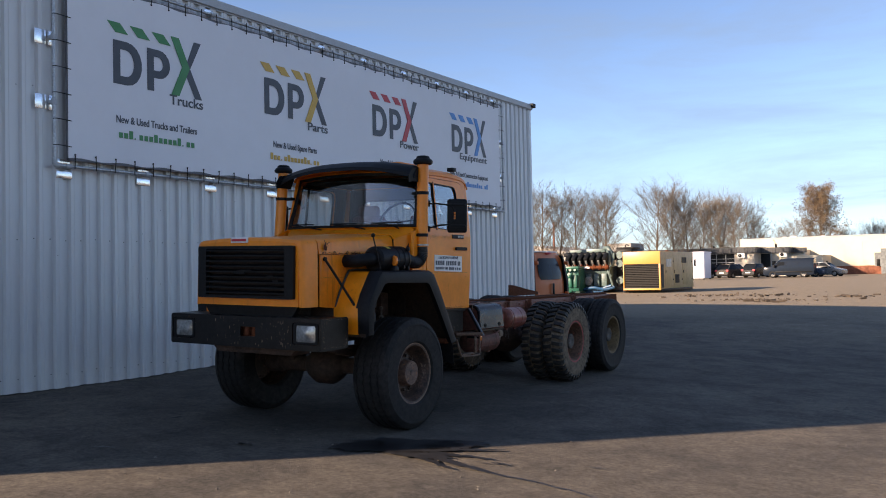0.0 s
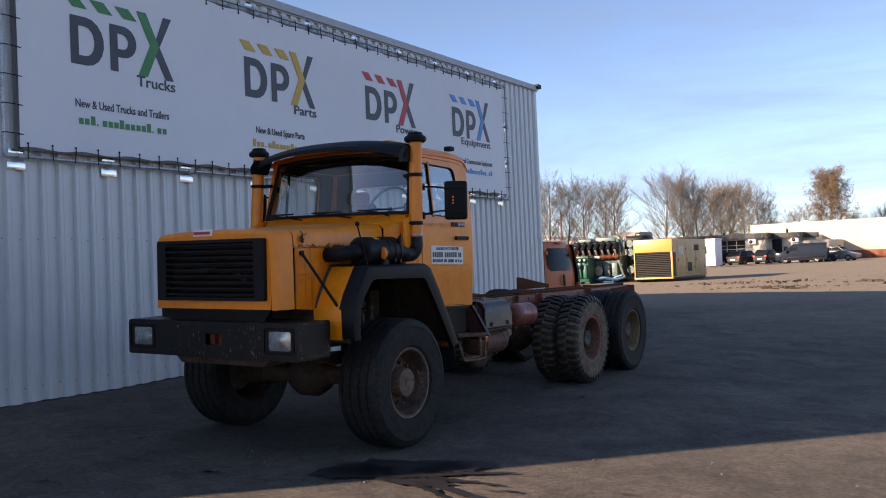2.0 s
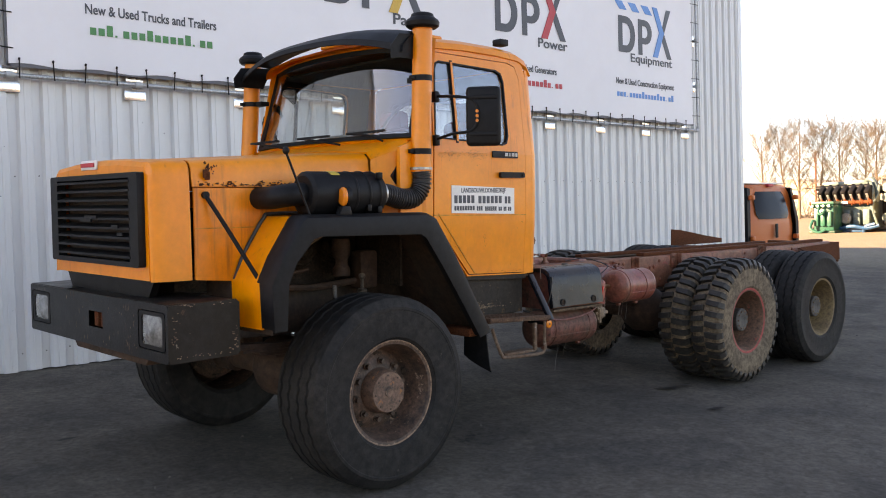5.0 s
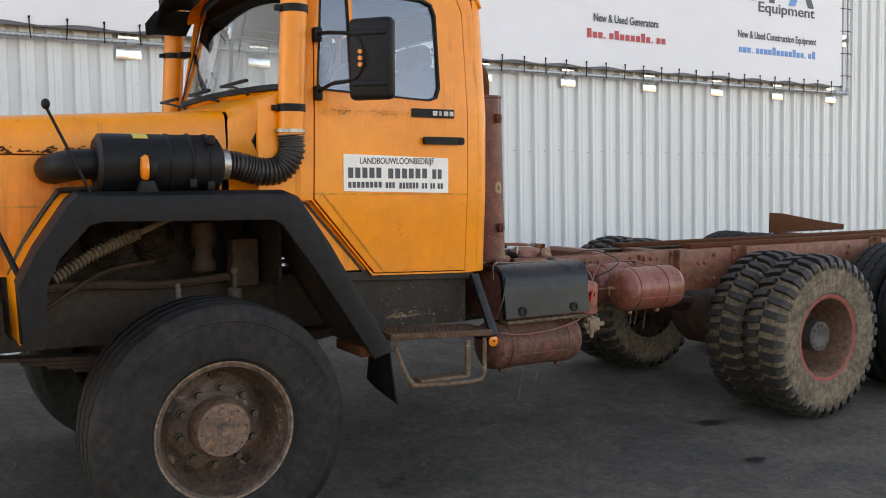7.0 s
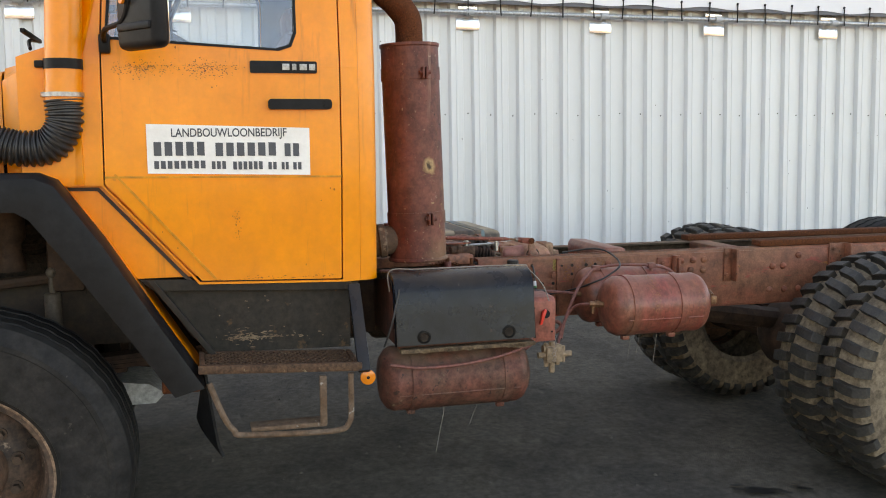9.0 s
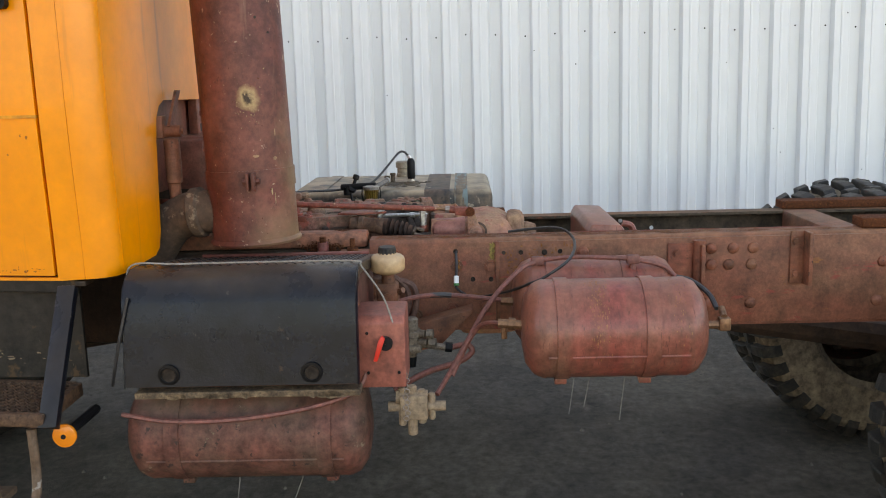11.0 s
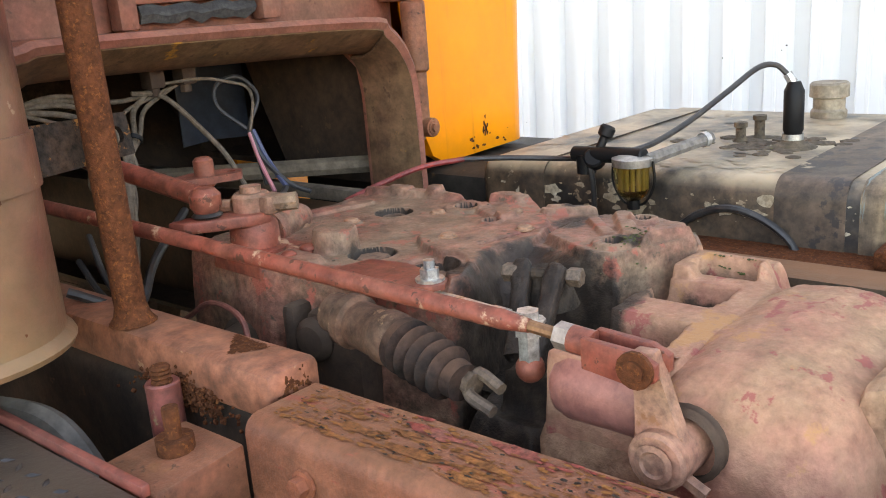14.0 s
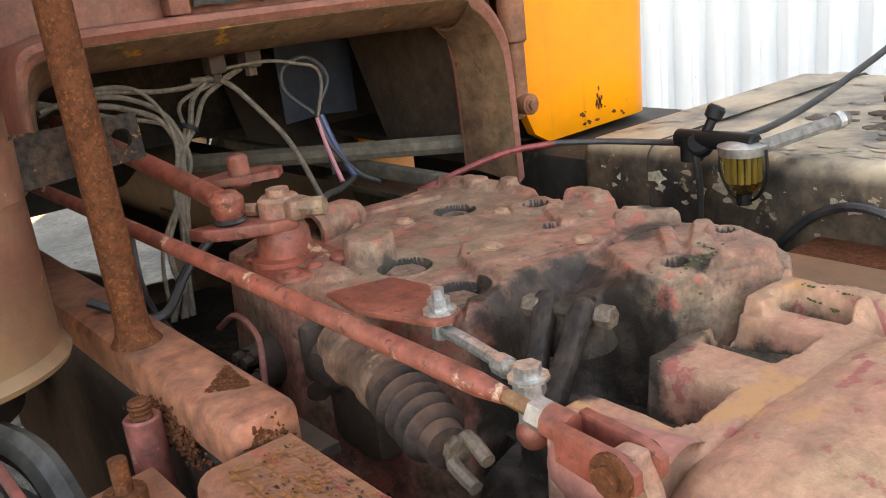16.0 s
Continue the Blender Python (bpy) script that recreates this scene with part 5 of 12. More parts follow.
def wheel(name_label, R, r, w, kind, x, y, z, side, rim_mat, ring_mat, dual, rub):
    """A wheel with its tyre, rim, hub and nuts; side +1 faces outwards to +x."""
    m = pose(x, y, z, 0, 0 if side > 0 else 180, 0)
    wh = new("wheel")
    wh.parent, wh.matrix_local = truck, m
    tagged(wh, name_label)
    h = w / 2
    tyres = [0.0, -(w + 0.035)] if dual else [0.0]
    for dx in tyres:
        bm = tyre_mesh(R, r, w, kind)
        bmesh.ops.translate(bm, vec=(dx, 0, 0), verts=bm.verts)
        t = part("tyre", bm, rub, wh, angle=0.5)
        if kind == "lug":
            joined = bmesh.new()
            for s in (1, -1):
                made = None
                for k in range(LUGS):
                    a = 2 * math.pi * (k + (0.5 if s < 0 else 0)) / LUGS
                    turn = Matrix.Translation((dx, 0, 0)) @ Matrix.Rotation(a, 4, "X")
                    if side < 0:
                        merge(joined, lug_mesh(R, w, s), turn)
                    elif made is None:
                        made = part("tread_lug", lug_mesh(R, w, s), LUG, wh, smooth=False)
                        made.matrix_local = turn
                    else:
                        ob = new("tread_lug", made.data)
                        ob.parent, ob.matrix_local = wh, turn
            if side < 0:
                tagged(part("tread_lug", joined, LUG, wh, smooth=False), kind="stuff")
            else:
                joined.free()
    bm = bmesh.new()
    disc = 0.02 if not dual else -h - 0.015
    depth = disc
    if dual:
        prof = [(-h * 0.8, r + 0.003), (h * 0.80, r - 0.004), (h * 0.83, r + 0.014), (h * 0.86, r + 0.012), (h * 0.84, r - 0.010), (h * 0.60, r - 0.028), (depth + 0.05, r - 0.045),
                (depth + 0.01, r - 0.07), (depth, r - 0.10), (depth + 0.012, 0.12), (depth + 0.012, 0.0005)]
    else:
        prof = [(-h * 0.8, r + 0.003), (h * 0.80, r - 0.004), (h * 0.83, r + 0.016), (h * 0.87, r + 0.013), (h * 0.85, r - 0.012), (h * 0.62, r - 0.030), (depth + 0.02, r - 0.045),
                (depth - 0.01, r - 0.065), (depth + 0.012, r - 0.095), (depth + 0.03, 0.15), (depth + 0.03, 0.0005)]
    lathe(bm, prof, None, 40)
    rim = part("rim", bm, rim_mat, wh)
    if ring_mat:
        bm = bmesh.new()
        lathe(bm, [(h * 0.845, r - 0.004), (h * 0.875, r + 0.008), (h * 0.868, r + 0.016), (h * 0.84, r + 0.014)], None, 40)
        part("rim_ring", bm, ring_mat, wh)
    bm = bmesh.new()
    holes = bmesh.new()
    nuts = bmesh.new()
    if dual:
        lathe(bm, [(depth, 0.145), (depth + 0.05, 0.135), (depth + 0.06, 0.105), (h * 0.42, 0.100), (h * 0.46, 0.092), (h * 0.46, 0.04), (h * 0.44, 0.035), (h * 0.44, 0.0005)], None, 24)
        for k in range(10):
            a = radians(36 * k)
            bolt(nuts, (h * 0.46, 0.075 * math.cos(a), 0.075 * math.sin(a)), (1, 0, 0), 0.008, 0.006, False)
        for k in range(10):
            a = radians(36 * k + 9)
            bolt(nuts, (depth + 0.012, 0.165 * math.cos(a), 0.165 * math.sin(a)), (1, 0, 0), 0.015, 0.02)
        hr, hx = 0.205, depth + 0.008
    else:
        lathe(bm, [(depth + 0.028, 0.132), (h * 0.62, 0.125), (h * 0.72, 0.115), (h * 0.725, 0.03), (h * 0.75, 0.026), (h * 0.75, 0.0005)], None, 28)
        for k in range(10):
            a = radians(36 * k + 12)
            bolt(nuts, (depth + 0.025, 0.168 * math.cos(a), 0.168 * math.sin(a)), (1, 0, 0), 0.0155, 0.024)
        for k in range(8):
            a = radians(45 * k + 5)
            bolt(nuts, (h * 0.72, 0.098 * math.cos(a), 0.098 * math.sin(a)), (1, 0, 0), 0.006, 0.004, False)
        hr, hx = 0.222, depth - 0.002
    for k in range(8 if dual else 5):
        a = radians((45 if dual else 72) * k + 20)
        c = Vector((hx, hr * math.cos(a), hr * math.sin(a)))
        cyl(holes, c, c + Vector((0.010, 0, 0)), 0.020, seg=12)
    part("hub", bm, HUB_F if not dual else HUB_R, wh)
    part("wheel_nut", nuts, rim_mat if dual else NUT, wh)
    part("hand_hole", holes, GREASE, wh)
    return wh


NUT = worn("rusty_dark_nut", (0.045, 0.028, 0.020), (0.11, 0.055, 0.03), 20, 0.6, bump=0.3, mid=0.4)
RIM_F = worn("rusty_rim", (0.120, 0.066, 0.044), (0.032, 0.021, 0.016), 7, 0.6, mid=0.5, spot=(0.27, 0.19, 0.135), spot_at=0.60, spot_scale=12, bump=0.25, amount=0.9, chips=(0.18, 0.07, 0.025), chip_at=0.66, relief=0.1)
HUB_F = worn("dusty_hub", (0.19, 0.105, 0.070), (0.12, 0.066, 0.045), 8, 0.6, spot=(0.055, 0.036, 0.027), spot_at=0.60, spot_scale=11, bump=0.25, amount=0.9, mid=0.45, chips=(0.30, 0.11, 0.04), chip_at=0.62, chip_scale=16)
RIM_R = worn("dusty_brown_rim", (0.17, 0.085, 0.050), (0.10, 0.050, 0.032), 7, 0.75, bump=0.3, mid=0.4, chips=(0.30, 0.055, 0.035), chip_at=0.62, chip_scale=16)
HUB_R = worn("grey_hub", (0.075, 0.068, 0.060), (0.035, 0.030, 0.027), 10, 0.6, bump=0.3, mid=0.4)
RING_F = worn("worn_rim_edge", (0.25, 0.155, 0.10), (0.13, 0.068, 0.042), 14, 0.6, bump=0.3, mid=0.45, chips=(0.06, 0.035, 0.025), chip_at=0.62)
RIM_Y = worn("ochre_rim", (0.20, 0.13, 0.055), (0.12, 0.075, 0.045), 7, 0.75, bump=0.25)
RING_RED = worn("red_rim_ring", (0.42, 0.045, 0.035), (0.25, 0.05, 0.04), 12, 0.6)
FW = "wide front road tyre, worn black rubber on a rusty rim"
wheel(FW, 0.556, 0.292, 0.40, "wide", 0.925, 8.375, 0.557, 1, RIM_F, RING_F, False, RUBBER)
wheel(FW, 0.556, 0.292, 0.40, "wide", -0.93, 8.375, 0.600, -1, RIM_F, RING_F, False, RUBBER)
wheel("twin rear wheel with lugged off-road tyres and a red rim edge", 0.542, 0.270, 0.285, "lug", 0.955, 12.40, 0.582, 1, RIM_R, RING_RED, True, RUBBER_DUSTY)
wheel("twin rear wheel with lugged off-road tyres", 0.526, 0.270, 0.285, "lug", -0.98, 12.40, 0.608, -1, RIM_R, RING_RED, True, RUBBER_DUSTY)
wheel("twin rear wheel with ribbed road tyres and an ochre rim", 0.540, 0.270, 0.285, "rib", 0.955, 13.80, 0.582, 1, RIM_Y, None, True, RUBBER)
wheel("twin rear wheel with ribbed road tyres", 0.524, 0.270, 0.285, "rib", -0.98, 13.80, 0.608, -1, RIM_Y, None, True, RUBBER)

# --- hood and nose ---
def hood_section(y, half, top, crown, low, r=0.07):
    """Half-round-shouldered section of the hood at y, from one lower edge over the top to the other."""
    pts = [(-half - 0.012, y, low), (-half, y, top - r * 1.4)]
    for k in range(1, 5):
        a = radians(180 - 90 * k / 4)
        pts.append((-half + r + r * math.cos(a), y, top - r + r * math.sin(a)))
    for u in (-0.5, -0.2, 0.0, 0.2, 0.5):
        pts.append((u * half, y, top + crown * (1 - u * u * 1.1)))
    return pts + mirror_x(pts[:6])[::-1]


bm = bmesh.new()
skin(bm, [hood_section(y, h, t, 0.025, 1.735) for y, h, t in ((7.375, 0.690, 1.875), (7.7, 0.700, 1.895), (8.1, 0.715, 1.918), (8.515, 0.73, 1.94))], 0.012)
hood = P("hood", bm, ORANGE, "orange engine hood, rust along its lower edge")
bm = bmesh.new()
rows = []
for y, h, t in ((7.155, 0.640, 1.835), (7.175, 0.665, 1.862), (7.22, 0.680, 1.872), (7.362, 0.690, 1.875)):
    rows.append(hood_section(y, h, t, 0.025, 1.245))
skin(bm, rows, 0.012)
nose_front = [(-0.64, 1.25), (0.64, 1.25), (0.64, 1.79), (0.60, 1.835), (0.3, 1.856), (0, 1.860), (-0.3, 1.856), (-0.60, 1.835), (-0.64, 1.79)]
window_panel(bm, nose_front, [[(-0.585, 1.335), (0.585, 1.335), (0.585, 1.795), (-0.585, 1.795)]], 7.155, 7.170, "y")
nose = P("nose_panel", bm, ORANGE, "orange radiator surround")
for s in (1, -1):
    bm = bmesh.new()
    window_panel(bm, [(7.378, 1.245), (7.62, 1.225), (7.80, 1.50), (8.50, 1.52), (8.505, 1.728), (7.378, 1.728)], [], s * 0.700 - 0.006, s * 0.700 + 0.006, "x")
    P("hood_side", bm, ORANGE_RUN, "orange side panel with rust streaks")
    bm = bmesh.new()
    box(bm, (s * 0.708 - 0.004, 7.378, 1.512), (s * 0.708 + 0.004, 7.80, 1.518))
    P("swage_line", bm, ORANGE_CLEAN)
# grille
bm = bmesh.new()
window_panel(bm, rounded(-0.605, 1.318, 0.605, 1.812, 0.015, 2), [[(-0.50, 1.345), (0.50, 1.345), (0.50, 1.785), (-0.50, 1.785)]], 7.115, 7.165, "y")
grille = P("grille", bm, BLACK_CLEAN, "black slatted radiator grille")
for k in range(9):
    z = 1.362 + 0.050 * k
    bm = bmesh.new()
    prism(bm, [(7.112, z), (7.165, z + 0.022), (7.165, z + 0.030), (7.112, z + 0.012)], -0.51, 0.51, "x")
    P("slat", bm, BLACK_CLEAN, parent=grille, smooth=False)
bm = bmesh.new()
box(bm, (-0.52, 7.19, 1.33), (0.52, 7.24, 1.80))
P("radiator", bm, GREASE, parent=grille, smooth=False)
bm = bmesh.new()
for x0, x1, z in ((-0.13, 0.02, 1.55), (-0.07, 0.10, 1.57), (0.37, 0.44, 1.48), (0.30, 0.38, 1.52)):
    box(bm, (x0, 7.104, z), (x1, 7.112, z + 0.016), 0, None)
P("badge_mount", bm, BLACK, parent=grille, smooth=False)
bm = bmesh.new()
box(bm, (-0.20, 7.157, 1.842), (0.02, 7.168, 1.895), 0.004, Matrix.Translation((0, -0.012, 0)))
stick = P("sticker", bm, SIGN_WHITE, "small white sticker with a red bar", nose)
bm = bmesh.new()
box(bm, (-0.185, 7.138, 1.857), (0.0, 7.144, 1.880))
P("sticker_bar", bm, PRINT["red"], parent=nose, smooth=False)
bm = bmesh.new()
for x, y, z in ((0.706, 7.43, 1.78), (0.706, 7.44, 1.77)):
    box(bm, (x, y, z), (x + 0.012, y + 0.03, z + 0.045), 0.005)
P("hood_catch", bm, RUST, parent=hood)
# lower apron under the nose
bm = bmesh.new()
prism(bm, [(-0.60, 1.25), (0.60, 1.25), (0.50, 1.12), (-0.50, 1.12)], 7.20, 7.24, "y")
P("apron", bm, BLACK)
# stay from nose to wing
bm = bmesh.new()
tube(bm, [(0.715, 7.44, 1.69), (0.80, 7.51, 1.52), (0.955, 7.625, 1.215)], 0.012, 8, 3)
for p in ((0.715, 7.44, 1.69), (0.955, 7.625, 1.215)):
    cyl(bm, Vector(p) - Vector((0.02, 0, 0)), Vector(p) + Vector((0.012, 0, 0)), 0.020, seg=10)
P("wing_stay", bm, BLACK_CLEAN)

# rust eaten along the hood's lower edge
rng = random.Random(17)
bm = bmesh.new()
def hood_half(y):
    return 0.690 + (y - 7.375) * 0.0351
for k in range(230):
    y = 7.40 + 0.95 * rng.random() ** 0.8
    up = abs(rng.gauss(0, 0.010)) * (1.6 if rng.random() < 0.15 else 1)
    flake(bm, (hood_half(y) + 0.0145, y, 1.737 + up), (0, 1, 0), (0, 0, 1), rng.uniform(0.002, 0.016), rng.uniform(0.002, 0.007), rng, 11)
for k in range(26):
    y, z = rng.gauss(7.47, 0.016), rng.gauss(1.832, 0.012)
    flake(bm, (hood_half(y) + 0.0145, y, z), (0, 1, 0), (0, 0, 1), rng.uniform(0.002, 0.009), rng.uniform(0.003, 0.010), rng, 11)
P("seam_rust", bm, worn("eaten_rust", (0.045, 0.017, 0.010), (0.10, 0.035, 0.014), 30, 0.85, bump=0.3, spec=0.2), parent=hood, smooth=False)["kind"] = "stuff"

# --- bumper ---
bm = bmesh.new()
holes = [rounded(s * 0.775 - 0.155, 0.915, s * 0.775 + 0.155, 1.115, 0.02, 3) for s in (-1, 1)] + [rounded(-0.02, 0.965, 0.17, 1.055, 0.004, 1)]
window_panel(bm, rounded(-0.955, 0.862, 0.955, 1.150, 0.02, 3), holes, 7.095, 7.103, "y")
for s in (-1, 1):
    prism(bm, [(7.103, 0.862), (7.103, 1.150), (7.47, 1.158), (7.49, 1.14), (7.49, 0.885), (7.47, 0.87)], s * 0.947 - 0.006, s * 0.947 + 0.006, "x")
    box(bm, (s * 0.65 - 0.29, 7.103, 1.142), (s * 0.65 + 0.29, 7.47, 1.154))
    box(bm, (s * 0.775 - 0.155, 7.14, 0.915), (s * 0.775 + 0.155, 7.146, 1.115))
box(bm, (-0.36, 7.103, 1.142), (0.36, 7.24, 1.150))
bumper = P("bumper", bm, BUMPER, "scuffed black steel bumper", smooth=False)
for s in (-1, 1):
    bm = bmesh.new()
    rows = []
    for k in range(7):
        u = -1 + 2 * k / 6
        rows.append([(s * 0.775 + 0.118 * u, 7.108 - 0.018 * (1 - u * u) * (1 - v * v), 1.015 + 0.078 * v) for v in (-1, -0.6, -0.2, 0.2, 0.6, 1)])
    skin(bm, rows, 0.006)
    hl = P("headlight", bm, LAMP_WHITE, "rectangular headlight", bumper)
    bm = bmesh.new()
    window_panel(bm, rounded(s * 0.775 - 0.145, 0.92, s * 0.775 + 0.145, 1.11, 0.02, 3), [rounded(s * 0.775 - 0.115, 0.94, s * 0.775 + 0.115, 1.09, 0.02, 3)], 7.096, 7.135, "y")
    P("headlight_bezel", bm, BLACK_CLEAN, parent=bumper)
bm = bmesh.new()
box(bm, (-0.03, 7.15, 0.955), (0.18, 7.165, 1.065))
box(bm, (0.02, 7.11, 0.97), (0.07, 7.16, 1.05), 0.005)
box(bm, (0.11, 7.11, 0.97), (0.15, 7.16, 1.05), 0.005)
P("tow_socket", bm, RUST, parent=bumper)
bm = bmesh.new()
prism(bm, [(-0.45, 0.865), (0.62, 0.865), (0.55, 0.80), (-0.38, 0.80)], 7.16, 7.42, "y", 0.01)
P("lower_apron", bm, REDOX_DARK)
bm = bmesh.new()
rng = random.Random(8)
for k in range(70):
    x = rng.choice((rng.gauss(0.30, 0.12), rng.gauss(-0.18, 0.08), rng.uniform(-0.9, 0.9), rng.gauss(0.52, 0.04)))
    z = rng.uniform(0.88, 1.14)
    w, h = rng.uniform(0.002, 0.010), rng.uniform(0.005, 0.035)
    if abs(abs(x) - 0.775) > 0.16 and abs(x) < 0.94:
        flake(bm, (x, 7.0940, z), (1, 0, 0), (0, 0, 1), w * 0.6, h * 0.6, rng)
for k in range(60):
    y, z = rng.choice(((7.115 + abs(rng.gauss(0, 0.02)), rng.uniform(0.95, 1.12)), (rng.uniform(7.12, 7.47), 1.150 - abs(rng.gauss(0, 0.008))), (7.475 - abs(rng.gauss(0, 0.012)), rng.uniform(0.90, 1.05)), (rng.uniform(7.12, 7.47), 0.885 + abs(rng.gauss(0, 0.010)))))
    flake(bm, (0.9545, y, z), (0, 1, 0), (0, 0, 1), rng.uniform(0.002, 0.010), rng.uniform(0.0012, 0.005), rng)
for k in range(130):
    x, y = rng.uniform(0.55, 0.94), rng.uniform(7.11, 7.46)
    s = rng.uniform(0.002, 0.009)
    flake(bm, (x, y, 1.1555), (1, 0, 0), (0, 1, 0), s, s, rng)
P("paint_chip", bm, worn("bare_chips", (0.09, 0.050, 0.034), (0.30, 0.22, 0.15), 14, 0.7, amount=1.0), parent=bumper, smooth=False)

# --- wings ---
OUT = [(7.60, 0.985), (7.590, 1.23), (7.655, 1.36), (7.78, 1.545), (7.81, 1.570), (8.66, 1.570), (8.72, 1.545), (8.86, 1.345), (9.02, 1.08), (9.175, 0.83)]
INN = [(7.675, 0.985), (7.69, 1.225), (7.74, 1.33), (7.85, 1.452), (7.90, 1.465), (8.60, 1.455), (8.64, 1.43), (8.78, 1.24), (8.93, 1.02), (9.075, 0.80)]
for s in (1, -1):
    bm = bmesh.new()
    skin(bm, [[(s * x, y, z) for y, z in OUT] for x in (0.70, 0.80, 0.90, 0.985)], 0.014)
    wing = P("wing", bm, ORANGE, "orange wing edged with a black flare")
    bm = bmesh.new()
    rows = [[(s * x, y + dy, z + dz) for y, z in OUT] for x, dy, dz in ((0.965, 0, 0.010), (1.03, 0, 0.012), (1.085, 0, 0.008), (1.11, 0, -0.006))]
    rows.append([(s * 1.118, OUT[i][0] * 0.75 + INN[i][0] * 0.25, OUT[i][1] * 0.75 + INN[i][1] * 0.25) for i in range(len(OUT))])
    rows.append([(s * 1.112, y, z) for y, z in INN])
    rows.append([(s * 1.06, y, z + 0.012) for y, z in INN])
    skin(bm, rows, 0.010)
    P("wing_flare", bm, BLACK_CLEAN, "black rubber wheel-arch flare", wing)
    bm = bmesh.new()
    skin(bm, [[(s * x, 8.385 + (y - 8.385) * 0.974, z - 0.024) for y, z in OUT] for x in (0.705, 0.80, 0.90, 1.055)], 0.004)
    P("wing_underside", bm, OILY_SHADED, "dark underside of the wing", wing)
    bm = bmesh.new()
    skin(bm, [[(s * 0.88, 9.175, 0.86), (s * 0.96, 9.172, 0.86), (s * 1.05, 9.185, 0.86)], [(s * 0.88, 9.165, 0.74), (s * 0.96, 9.175, 0.74), (s * 1.05, 9.200, 0.74)],
              [(s * 0.89, 9.150, 0.66), (s * 0.96, 9.175, 0.63), (s * 1.05, 9.220, 0.60)], [(s * 0.93, 9.165, 0.630), (s * 0.98, 9.195, 0.595), (s * 1.05, 9.236, 0.555)]], 0.010)
    P("mud_flap", bm, BLACK_CLEAN, "curled black rubber mud flap")
    bm = bmesh.new()
    box(bm, (s * 0.92 - 0.14, 9.03, 0.80), (s * 0.92 + 0.14, 9.16, 0.85), 0.008)
    P("flap_bracket", bm, RUST)
for s in (1, -1):
    bm = bmesh.new()
    tube(bm, [(s * 0.718, 7.600, 1.235), (s * 0.718, 7.662, 1.375), (s * 0.720, 7.780, 1.556), (s * 0.722, 7.830, 1.584), (s * 0.724, 8.10, 1.586), (s * 0.726, 8.48, 1.586)], 0.011, 8, 4)
    P("wing_seal", bm, BLACK_HOSE, "black rubber seal along the wing")
# inner arch lining
bm = bmesh.new()
skin(bm, [[(x, y, z - 0.03) for y, z in OUT] for x in (0.42, 0.70)], 0.006)
skin(bm, [[(x, y, z - 0.03) for y, z in OUT] for x in (-0.70, -0.42)], 0.006)
P("arch_lining", bm, REDOX_DARK)

# --- air filter and snorkels ---
FX, FZ = 0.93, 1.692
bm = bmesh.new()
lathe(bm, [(7.905, 0.0005), (7.905, 0.10), (7.92, 0.122), (7.935, 0.124), (8.18, 0.124), (8.185, 0.128), (8.195, 0.128), (8.20, 0.124), (8.37, 0.124), (8.40, 0.115), (8.418, 0.09), (8.42, 0.0005)],
      Matrix(((0, 0, 1, FX), (1, 0, 0, 0), (0, 1, 0, FZ), (0, 0, 0, 1))), 32)
filt = P("air_filter", bm, BLACK_CLEAN, "black drum air filter with a yellow label")
bm = bmesh.new()
for y in (8.27, 8.345):
    lathe(bm, [(y, 0.126), (y + 0.004, 0.130), (y + 0.012, 0.130), (y + 0.016, 0.126)], Matrix(((0, 0, 1, FX), (1, 0, 0, 0), (0, 1, 0, FZ), (0, 0, 0, 1))), 32)
for y, dz in ((8.27, -0.08), (8.345, -0.09), (8.35, 0.10)):
    box(bm, (FX + 0.085, y - 0.012, FZ + dz - 0.02), (FX + 0.118, y + 0.02, FZ + dz + 0.02), 0.006)
P("filter_band", bm, BLACK, parent=filt)
bm = bmesh.new()
lathe(bm, [(8.045, 0.1255), (8.105, 0.1255)], Matrix(((0, 0, 1, FX), (1, 0, 0, 0), (0, 1, 0, FZ), (0, 0, 0, 1))), 12, radians(-25), radians(35))
lb = P("filter_label", bm, plain("faded_yellow_label", (0.62, 0.42, 0.06), 0.5), "faded yellow label", filt)
bm = bmesh.new()
tube(bm, [(FX, 7.905, FZ), (FX, 7.84, FZ - 0.004), (FX - 0.04, 7.79, FZ - 0.012), (FX - 0.12, 7.77, FZ - 0.02), (FX - 0.24, 7.77, FZ - 0.02)], 0.062, 16, 5)
P("intake_elbow", bm, BLACK_CLEAN, parent=filt)
SX, SY = 0.945, 8.745
bm = bmesh.new()
tube(bm, [(FX, 8.42, FZ), (FX, 8.50, FZ - 0.006), (FX, 8.60, FZ - 0.03), (FX + 0.005, 8.695, FZ - 0.02), (SX, 8.745, FZ + 0.05), (SX, SY, FZ + 0.15)], 0.058, 18, 10, ripple=0.005, pitch=0.0165)
P("intake_hose", bm, BLACK_HOSE, "black corrugated intake hose", filt)
bm = bmesh.new()
cyl(bm, (FX, 8.42, FZ), (FX, 8.455, FZ), 0.066, seg=20)
cyl(bm, (SX, SY, 1.835), (SX, SY, 1.85), 0.070, seg=20)
P("hose_clip", bm, STEEL, parent=filt)


